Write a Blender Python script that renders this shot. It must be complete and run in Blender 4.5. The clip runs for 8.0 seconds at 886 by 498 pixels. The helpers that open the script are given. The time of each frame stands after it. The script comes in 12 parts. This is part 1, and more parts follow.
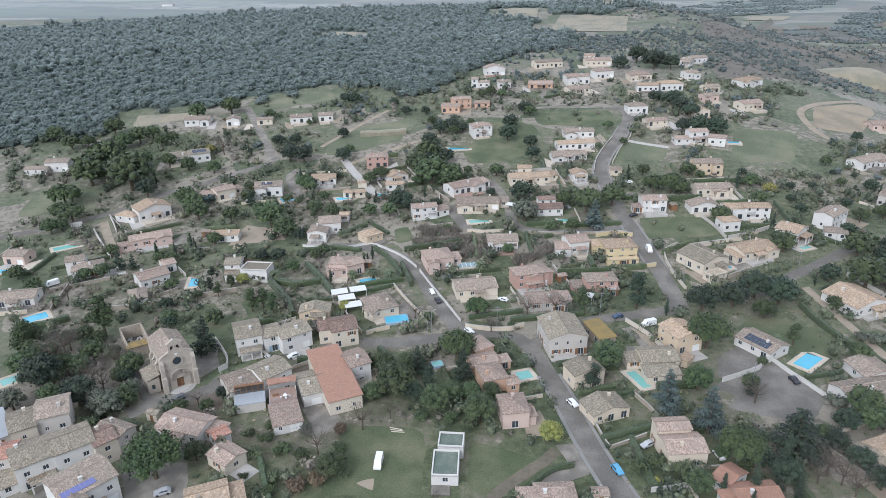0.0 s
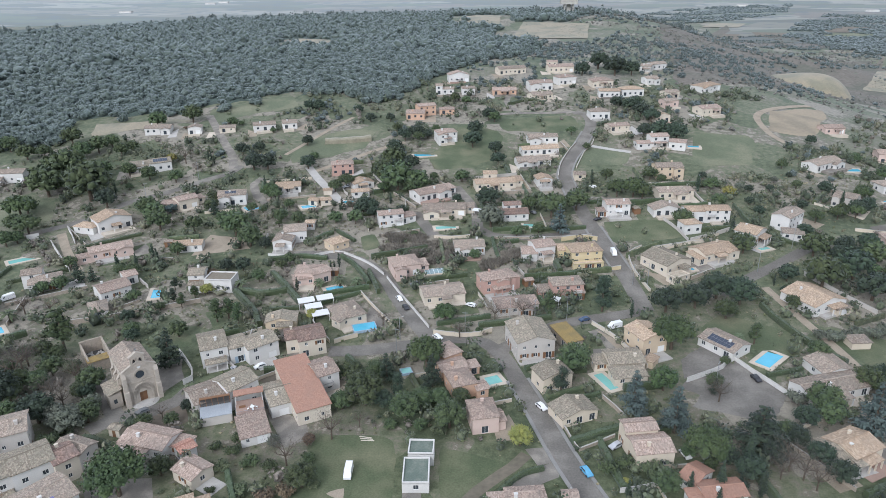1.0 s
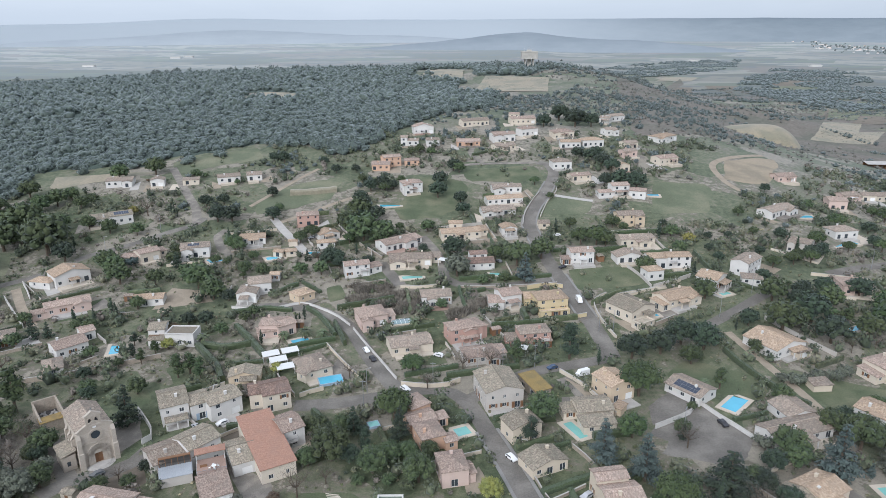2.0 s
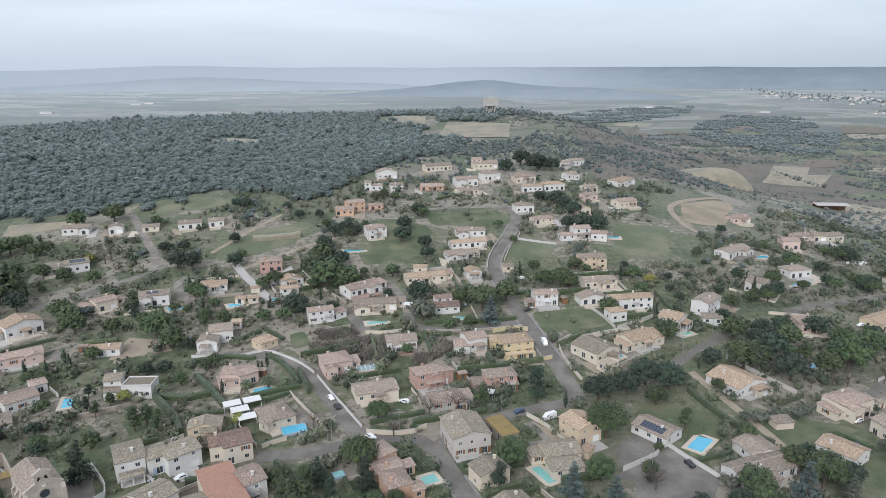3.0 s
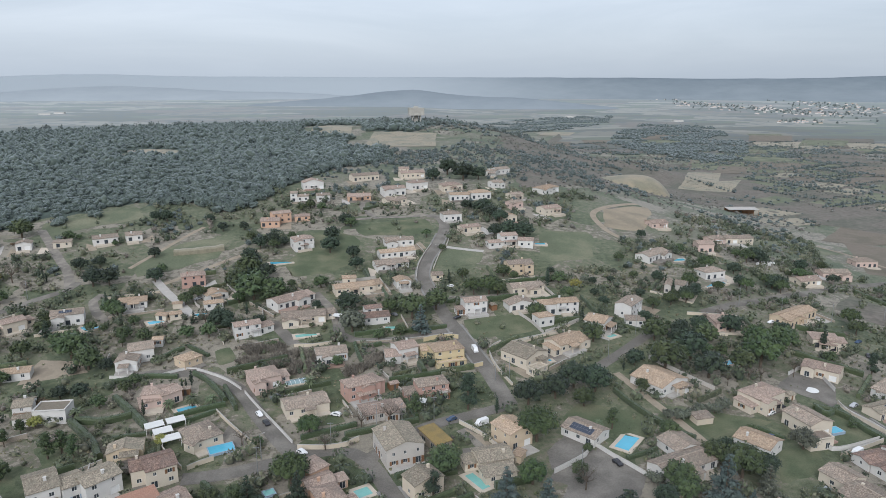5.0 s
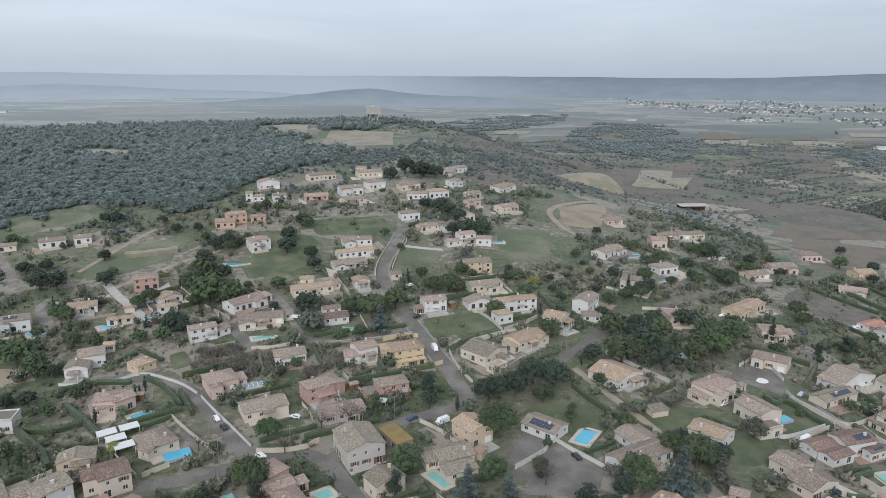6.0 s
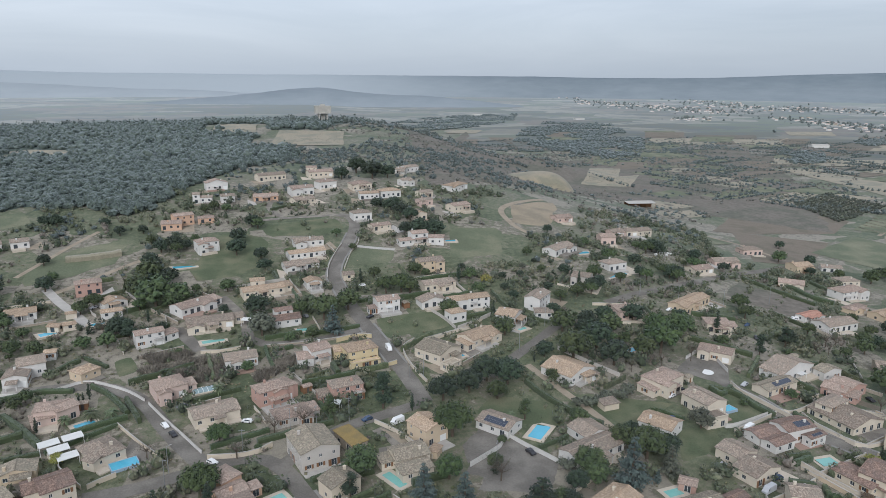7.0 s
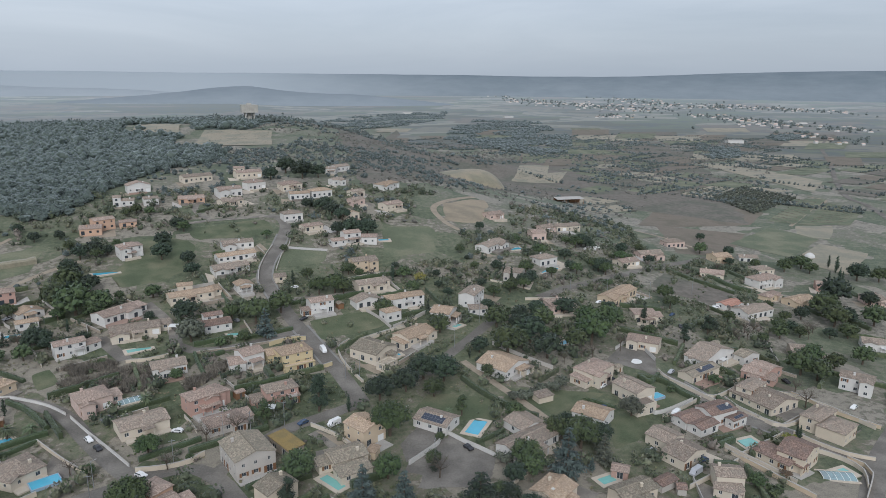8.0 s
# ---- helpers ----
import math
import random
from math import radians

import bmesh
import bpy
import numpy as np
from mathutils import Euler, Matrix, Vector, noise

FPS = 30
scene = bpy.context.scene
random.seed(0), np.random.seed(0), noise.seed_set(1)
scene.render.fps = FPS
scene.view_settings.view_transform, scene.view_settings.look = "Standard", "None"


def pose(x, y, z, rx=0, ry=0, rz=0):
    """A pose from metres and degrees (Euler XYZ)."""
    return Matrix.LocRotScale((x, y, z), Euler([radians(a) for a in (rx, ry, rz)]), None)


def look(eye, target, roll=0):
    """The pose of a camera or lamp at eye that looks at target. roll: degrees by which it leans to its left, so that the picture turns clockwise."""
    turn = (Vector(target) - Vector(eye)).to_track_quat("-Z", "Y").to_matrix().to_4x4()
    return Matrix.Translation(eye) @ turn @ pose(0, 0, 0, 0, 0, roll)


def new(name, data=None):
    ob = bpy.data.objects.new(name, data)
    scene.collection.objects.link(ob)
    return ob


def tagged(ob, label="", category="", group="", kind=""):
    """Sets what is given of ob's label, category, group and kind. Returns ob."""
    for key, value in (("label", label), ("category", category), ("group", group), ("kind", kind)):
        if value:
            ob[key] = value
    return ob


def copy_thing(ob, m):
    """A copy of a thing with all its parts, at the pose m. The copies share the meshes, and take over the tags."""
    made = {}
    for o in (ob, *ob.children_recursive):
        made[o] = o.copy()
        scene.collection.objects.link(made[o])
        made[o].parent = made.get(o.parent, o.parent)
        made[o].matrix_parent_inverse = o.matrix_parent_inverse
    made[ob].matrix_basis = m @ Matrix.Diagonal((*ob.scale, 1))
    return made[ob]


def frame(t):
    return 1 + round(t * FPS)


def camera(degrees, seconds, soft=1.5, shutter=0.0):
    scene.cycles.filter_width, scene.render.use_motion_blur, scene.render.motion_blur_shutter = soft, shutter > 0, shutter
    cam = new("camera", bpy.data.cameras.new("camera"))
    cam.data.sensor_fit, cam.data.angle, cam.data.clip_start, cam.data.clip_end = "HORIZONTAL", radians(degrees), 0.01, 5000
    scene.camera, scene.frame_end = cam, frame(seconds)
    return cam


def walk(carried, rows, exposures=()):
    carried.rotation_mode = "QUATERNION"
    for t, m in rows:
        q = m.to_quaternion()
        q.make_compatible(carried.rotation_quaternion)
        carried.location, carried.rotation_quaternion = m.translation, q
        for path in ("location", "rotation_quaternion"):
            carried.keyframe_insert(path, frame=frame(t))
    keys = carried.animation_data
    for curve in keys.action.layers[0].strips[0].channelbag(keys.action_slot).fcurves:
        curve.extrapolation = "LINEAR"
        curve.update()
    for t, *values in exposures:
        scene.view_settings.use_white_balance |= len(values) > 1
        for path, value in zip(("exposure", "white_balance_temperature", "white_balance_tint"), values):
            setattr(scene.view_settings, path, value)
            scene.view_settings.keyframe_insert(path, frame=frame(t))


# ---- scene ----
# ---------------------------------------------------------------- camera
EYE = (0.0, 0.0, 105.6)
TURNS = [  # seconds, yaw (left), pitch (up), lean to the right
    (0.0, 10.63, -22.77, 0.79), (0.5, 9.24, -22.74, 0.65), (1.0, 7.64, -22.27, 0.56), (1.5, 6.14, -20.37, 0.41),
    (3.0, 1.53, -14.47, 0.14), (3.5, 0.0, -13.63, 0.06), (4.0, -1.63, -13.68, -0.01), (4.5, -2.95, -13.68, -0.06),
    (6.0, -8.15, -13.78, -0.25), (6.5, -9.70, -13.80, -0.35), (7.0, -12.23, -13.82, -0.43), (7.5, -15.21, -13.87, -0.41),
    (8.0, -17.96, -13.90, -0.45)]


def aim(yaw, pitch, lean):
    a, b = radians(yaw), radians(pitch)
    way = Vector((-math.sin(a) * math.cos(b), math.cos(a) * math.cos(b), math.sin(b)))
    return look(EYE, Vector(EYE) + way, -lean)


cam = camera(65.76, 8.0, soft=0.4)
walk(cam, [(t, aim(y, p, r)) for t, y, p, r in TURNS],
     exposures=[(0.0, 0.72, 5600, 12), (1.5, 0.70, 5650, 12), (3.5, 0.52, 5820, 11), (4.5, 0.44, 5820, 11), (6.5, 0.32, 5800, 11), (7.5, 0.29, 5790, 11), (8.0, 0.16, 5780, 11)])

# ---------------------------------------------------------------- light: an overcast winter day
SUN_UP, SUN_TURN = radians(34), radians(200)
world = bpy.data.worlds.new("overcast_sky")
scene.world = world
world.use_nodes = True
wt = world.node_tree
wt.nodes.clear()


def wnode(kind, **inputs):
    n = wt.nodes.new(kind)
    for k, v in inputs.items():
        n.inputs[k.replace("_", " ")].default_value = v
    return n


w_out = wnode("ShaderNodeOutputWorld")
w_add = wnode("ShaderNodeAddShader")
w_sky = wt.nodes.new("ShaderNodeTexSky")
w_sky.sky_type, w_sky.sun_disc, w_sky.sun_elevation, w_sky.sun_rotation = "NISHITA", False, SUN_UP, SUN_TURN
w_sky.air_density, w_sky.dust_density = 1.0, 3.0
w_blue = wnode("ShaderNodeBackground", Strength=0.02)
w_grey = wnode("ShaderNodeBackground", Strength=0.60)
w_tex = wt.nodes.new("ShaderNodeTexCoord")
w_map = wt.nodes.new("ShaderNodeMapping")
w_map.inputs["Scale"].default_value = (1.0, 1.0, 7.0)
w_cloud = wnode("ShaderNodeTexNoise", Scale=1.9, Detail=6.0, Roughness=0.6, Distortion=0.6)
w_ramp = wt.nodes.new("ShaderNodeValToRGB")
w_ramp.color_ramp.elements[0].position, w_ramp.color_ramp.elements[1].position = 0.3, 0.72
w_ramp.color_ramp.elements[0].color, w_ramp.color_ramp.elements[1].color = (0.732, 0.755, 0.765, 1), (1.06, 1.055, 1.03, 1)
wt.links.new(w_tex.outputs["Generated"], w_map.inputs["Vector"])
wt.links.new(w_map.outputs["Vector"], w_cloud.inputs["Vector"])
wt.links.new(w_cloud.outputs["Fac"], w_ramp.inputs["Fac"])
w_sep = wt.nodes.new("ShaderNodeSeparateXYZ")
w_rise = wt.nodes.new("ShaderNodeMapRange")
w_rise.inputs["From Min"].default_value, w_rise.inputs["From Max"].default_value = -0.03, 0.20
w_low = wt.nodes.new("ShaderNodeMix")
w_low.data_type = "RGBA"
w_low.inputs["A"].default_value = (0.590, 0.640, 0.672, 1)
w_west = wt.nodes.new("ShaderNodeMapRange")  # thinner cloud to the west
w_west.inputs["From Min"].default_value, w_west.inputs["From Max"].default_value = -0.6, 0.75
w_west.inputs["To Min"].default_value, w_west.inputs["To Max"].default_value = 0.64, 0.57
wt.links.new(w_tex.outputs["Generated"], w_sep.inputs[0])
wt.links.new(w_sep.outputs["Z"], w_rise.inputs["Value"])
wt.links.new(w_sep.outputs["X"], w_west.inputs["Value"])
wt.links.new(w_west.outputs["Result"], w_grey.inputs["Strength"])
wt.links.new(w_rise.outputs["Result"], w_low.inputs["Factor"])
wt.links.new(w_ramp.outputs["Color"], w_low.inputs["B"])
wt.links.new(w_low.outputs["Result"], w_grey.inputs["Color"])
wt.links.new(w_sky.outputs["Color"], w_blue.inputs["Color"])
wt.links.new(w_blue.outputs[0], w_add.inputs[0])
wt.links.new(w_grey.outputs[0], w_add.inputs[1])
wt.links.new(w_add.outputs[0], w_out.inputs["Surface"])
sun = new("sun", bpy.data.lights.new("sun", "SUN"))
sun.data.energy, sun.data.angle, sun.data.color = 1.5, radians(30), (1.0, 0.96, 0.9)
sun.matrix_world = look((0, 0, 300), Vector((0, 0, 300)) - 100 * Vector((math.sin(SUN_TURN) * math.cos(SUN_UP), math.cos(SUN_TURN) * math.cos(SUN_UP), math.sin(SUN_UP))))


# ---------------------------------------------------------------- the lie of the land
def step(a, b, v):
    s = np.clip((v - a) / (b - a), 0, 1)
    return s * s * (3 - 2 * s)


def ground(x, y):
    """Height of the ground, for numbers or arrays."""
    x, y = x / 1.1, y / 1.1
    r = np.hypot(x, y)
    hill = (1 - step(75, 330, x)) * (36 * step(150, 520, y) + 2 * step(500, 880, y)) * (1 - 0.45 * step(250, 900, -x))
    hill = hill * (1 - step(930, 1500, y))
    z = hill - 9 * step(60, 300, x) - 12 * step(750, 1800, r)
    mound = 15 * np.exp(-((x - 265) / 60) ** 2 - ((y - 700) / 60) ** 2)
    saddle = 9 * np.exp(-((x - 20) / 200) ** 2 - ((y - 820) / 95) ** 2)
    rise = 55 * step(1900, 5600, r)
    return 1.1 * (z + mound + saddle + rise)


def lift(x, y, h=0.0):
    return Vector((x, y, float(ground(x, y)) + h))


def skin(x, y):
    """How far a sheet is laid above the ground so that the two never mingle."""
    return 0.06 + 0.02 * (np.hypot(x, y) / 220) ** 2


# ---------------------------------------------------------------- materials
def material(name, base, rough=0.85, vary=0.25, scale=0.4, fine=6.0, bump=0.0, metal=0.0, second=None, rand=0.0, hue=0.0, coords="Object", second_at=(0.45, 0.62), spec=0.3, haze_sheen=0.0):
    """A surface with stains (scale) and grain (fine), per metre; second: another colour in patches; rand: spread of brightness from one thing to the next."""
    m = bpy.data.materials.new(name)
    m.use_nodes = True
    t = m.node_tree
    bsdf = t.nodes["Principled BSDF"]
    bsdf.inputs["Roughness"].default_value, bsdf.inputs["Metallic"].default_value = rough, metal
    bsdf.inputs["Specular IOR Level"].default_value = spec
    # bluish sheen at grazing angles stands in for distance haze
    bsdf.inputs["Sheen Weight"].default_value, bsdf.inputs["Sheen Roughness"].default_value = haze_sheen, 0.6
    bsdf.inputs["Sheen Tint"].default_value = (0.82, 0.92, 1.0, 1)
    where = t.nodes.new("ShaderNodeTexCoord")
    big, small = t.nodes.new("ShaderNodeTexNoise"), t.nodes.new("ShaderNodeTexNoise")
    for n, s in ((big, scale), (small, fine)):
        n.inputs["Scale"].default_value, n.inputs["Detail"].default_value = s, 5.0
        t.links.new(where.outputs[coords], n.inputs["Vector"])
    col = t.nodes.new("ShaderNodeMix")
    col.data_type = "RGBA"
    col.inputs["A"].default_value = (*base, 1)
    col.inputs["B"].default_value = (*(second or base), 1)
    if second:
        ramp = t.nodes.new("ShaderNodeMapRange")
        ramp.inputs["From Min"].default_value, ramp.inputs["From Max"].default_value = second_at
        t.links.new(big.outputs["Fac"], ramp.inputs["Value"])
        t.links.new(ramp.outputs["Result"], col.inputs["Factor"])
    else:
        col.inputs["Factor"].default_value = 0.0
    mix = t.nodes.new("ShaderNodeMath")
    mix.operation = "MULTIPLY_ADD"
    mix.inputs[1].default_value, mix.inputs[2].default_value = vary * 1.4, 1 - vary * 0.7
    t.links.new(big.outputs["Fac"], mix.inputs[0])
    mix2 = t.nodes.new("ShaderNodeMath")
    mix2.operation = "MULTIPLY_ADD"
    mix2.inputs[1].default_value, mix2.inputs[2].default_value = vary * 1.6, -vary * 0.8
    t.links.new(small.outputs["Fac"], mix2.inputs[0])
    tot = t.nodes.new("ShaderNodeMath")
    tot.operation = "ADD"
    t.links.new(mix.outputs[0], tot.inputs[0])
    t.links.new(mix2.outputs[0], tot.inputs[1])
    hsv = t.nodes.new("ShaderNodeHueSaturation")
    t.links.new(col.outputs["Result"], hsv.inputs["Color"])
    last = tot
    if rand or hue:
        info = t.nodes.new("ShaderNodeObjectInfo")
        r = t.nodes.new("ShaderNodeMath")
        r.operation = "MULTIPLY_ADD"
        r.inputs[1].default_value, r.inputs[2].default_value = rand * 2, -rand
        t.links.new(info.outputs["Random"], r.inputs[0])
        last = t.nodes.new("ShaderNodeMath")
        last.operation = "ADD"
        t.links.new(tot.outputs[0], last.inputs[0])
        t.links.new(r.outputs[0], last.inputs[1])
        h = t.nodes.new("ShaderNodeMath")
        h.operation = "MULTIPLY_ADD"
        h.inputs[1].default_value, h.inputs[2].default_value = hue * 2, 0.5 - hue
        t.links.new(info.outputs["Random"], h.inputs[0])
        t.links.new(h.outputs[0], hsv.inputs["Hue"])
    t.links.new(last.outputs[0], hsv.inputs["Value"])
    t.links.new(hsv.outputs["Color"], bsdf.inputs["Base Color"])
    if bump:
        b = t.nodes.new("ShaderNodeBump")
        b.inputs["Strength"].default_value, b.inputs["Distance"].default_value = min(1.0, bump), 0.08
        t.links.new(small.outputs["Fac"], b.inputs["Height"])
        t.links.new(b.outputs[0], bsdf.inputs["Normal"])
    return m


def tile_material(name, base, other, moss, worn=1.0):
    """Rounded clay tiles in rows: one colour a tile, lichen in patches. UV in metres: along the eave, up the slope."""
    m = bpy.data.materials.new(name)
    m.use_nodes = True
    t = m.node_tree
    bsdf = t.nodes["Principled BSDF"]
    bsdf.inputs["Roughness"].default_value, bsdf.inputs["Specular IOR Level"].default_value = 0.9, 0.2
    uv, geo = t.nodes.new("ShaderNodeUVMap"), t.nodes.new("ShaderNodeTexCoord")
    sc = t.nodes.new("ShaderNodeVectorMath")
    sc.operation = "MULTIPLY"
    sc.inputs[1].default_value = (1 / 0.24, 1 / 0.40, 1)
    t.links.new(uv.outputs[0], sc.inputs[0])
    fl = t.nodes.new("ShaderNodeVectorMath")
    fl.operation = "FLOOR"
    t.links.new(sc.outputs[0], fl.inputs[0])
    wn = t.nodes.new("ShaderNodeTexWhiteNoise")
    wn.noise_dimensions = "3D"
    info = t.nodes.new("ShaderNodeObjectInfo")
    ad = t.nodes.new("ShaderNodeVectorMath")
    ad.operation = "ADD"
    t.links.new(fl.outputs[0], ad.inputs[0])
    t.links.new(info.outputs["Random"], ad.inputs[1])
    t.links.new(ad.outputs[0], wn.inputs["Vector"])
    ramp = t.nodes.new("ShaderNodeValToRGB")
    e = ramp.color_ramp.elements
    e[0].color, e[1].color = (*[c * (1 - 0.32 * worn) for c in base], 1), (*[c * (1 + 0.14 * worn) for c in other], 1)
    mid = ramp.color_ramp.elements.new(0.5)
    mid.color = (*base, 1)
    t.links.new(wn.outputs["Value"], ramp.inputs["Fac"])
    big = t.nodes.new("ShaderNodeTexNoise")
    big.inputs["Scale"].default_value, big.inputs["Detail"].default_value = 0.55, 6.0
    t.links.new(geo.outputs["Object"], big.inputs["Vector"])
    mr = t.nodes.new("ShaderNodeMapRange")
    mr.inputs["From Min"].default_value, mr.inputs["From Max"].default_value, mr.inputs["To Max"].default_value = 0.42, 0.72, 0.75
    t.links.new(big.outputs["Fac"], mr.inputs["Value"])
    mx = t.nodes.new("ShaderNodeMix")
    mx.data_type = "RGBA"
    mx.inputs["B"].default_value = (*moss, 1)
    t.links.new(ramp.outputs["Color"], mx.inputs["A"])
    t.links.new(mr.outputs["Result"], mx.inputs["Factor"])
    spots = t.nodes.new("ShaderNodeTexNoise")  # lichen spots and slipped, paler tiles
    spots.inputs["Scale"].default_value, spots.inputs["Detail"].default_value, spots.inputs["Roughness"].default_value = 1.9, 8.0, 0.75
    t.links.new(geo.outputs["Object"], spots.inputs["Vector"])
    sr = t.nodes.new("ShaderNodeMapRange")
    sr.inputs["From Min"].default_value, sr.inputs["From Max"].default_value = 0.34, 0.66
    sr.inputs["To Min"].default_value, sr.inputs["To Max"].default_value = 1 - 0.2 * worn, 1 + 0.16 * worn
    t.links.new(spots.outputs["Fac"], sr.inputs["Value"])
    hsv = t.nodes.new("ShaderNodeHueSaturation")
    v = t.nodes.new("ShaderNodeMath")
    v.operation = "MULTIPLY_ADD"
    v.inputs[1].default_value, v.inputs[2].default_value = 0.3, 0.85
    t.links.new(info.outputs["Random"], v.inputs[0])
    vm = t.nodes.new("ShaderNodeMath")
    vm.operation = "MULTIPLY"
    t.links.new(v.outputs[0], vm.inputs[0])
    t.links.new(sr.outputs["Result"], vm.inputs[1])
    t.links.new(vm.outputs[0], hsv.inputs["Value"])
    t.links.new(mx.outputs["Result"], hsv.inputs["Color"])
    t.links.new(hsv.outputs["Color"], bsdf.inputs["Base Color"])
    sep = t.nodes.new("ShaderNodeSeparateXYZ")
    t.links.new(sc.outputs[0], sep.inputs[0])
    sn = t.nodes.new("ShaderNodeMath")
    sn.operation = "MULTIPLY"
    sn.inputs[1].default_value = 2 * math.pi
    t.links.new(sep.outputs["X"], sn.inputs[0])
    cs = t.nodes.new("ShaderNodeMath")
    cs.operation = "COSINE"
    t.links.new(sn.outputs[0], cs.inputs[0])
    b = t.nodes.new("ShaderNodeBump")
    b.inputs["Strength"].default_value, b.inputs["Distance"].default_value = 0.42, 0.05
    t.links.new(cs.outputs[0], b.inputs["Height"])
    t.links.new(b.outputs[0], bsdf.inputs["Normal"])
    return m


ROOF = {
    "brown": tile_material("weathered_clay_tiles", (0.290, 0.234, 0.188), (0.365, 0.304, 0.250), (0.228, 0.204, 0.170)),
    "pink": tile_material("pink_clay_tiles", (0.345, 0.262, 0.214), (0.410, 0.326, 0.272), (0.282, 0.234, 0.196)),
    "red": tile_material("red_clay_tiles", (0.407, 0.220, 0.164), (0.463, 0.277, 0.215), (0.328, 0.209, 0.164)),
    "tan": tile_material("straw_clay_tiles", (0.392, 0.292, 0.205), (0.450, 0.356, 0.265), (0.318, 0.252, 0.192)),
    "grey": tile_material("old_lichen_tiles", (0.268, 0.230, 0.180), (0.338, 0.292, 0.228), (0.212, 0.198, 0.154)),
    "dark": tile_material("dark_clay_tiles", (0.226, 0.158, 0.130), (0.305, 0.215, 0.169), (0.181, 0.147, 0.130)),
    "plain": tile_material("even_terracotta_tiles", (0.330, 0.192, 0.140), (0.345, 0.205, 0.150), (0.285, 0.180, 0.138), 0.35),
    "metal": material("ribbed_roof_sheet", (0.32, 0.34, 0.36), 0.5, 0.2, 0.5, 4, 0.1),
    "felt": material("green_roof_membrane", (0.135, 0.165, 0.140), 0.95, 0.4, 0.3, 3, 0.1, second=(0.175, 0.195, 0.165), spec=0.1),
    "ochre": material("ochre_fibre_sheets", (0.27, 0.20, 0.085), 0.85, 0.35, 0.4, 4, 0.1, second=(0.20, 0.155, 0.075), spec=0.15),
    "gravel": material("pale_flat_roof", (0.42, 0.40, 0.37), 0.9, 0.3, 0.4, 9, 0.2),
}


def render_wall(name, base):
    return material(name, base, 0.9, 0.16, 0.35, 7, 0.15)


WALL = {
    "white": render_wall("white_render", (0.58, 0.565, 0.535)), "cream": render_wall("cream_render", (0.56, 0.50, 0.41)),
    "pink": render_wall("pink_render", (0.53, 0.415, 0.36)), "tan": render_wall("ochre_render", (0.54, 0.44, 0.32)),
    "yellow": render_wall("yellow_render", (0.54, 0.45, 0.28)), "orange": render_wall("orange_render", (0.52, 0.35, 0.25)),
    "brick": render_wall("red_render", (0.43, 0.285, 0.235)), "grey": render_wall("grey_render", (0.46, 0.43, 0.39)),
    "stone": material("rubble_stone", (0.36, 0.31, 0.25), 0.95, 0.4, 1.2, 5, 0.5, second=(0.27, 0.235, 0.19)),
    "sand": render_wall("sand_render", (0.55, 0.48, 0.38)),
}
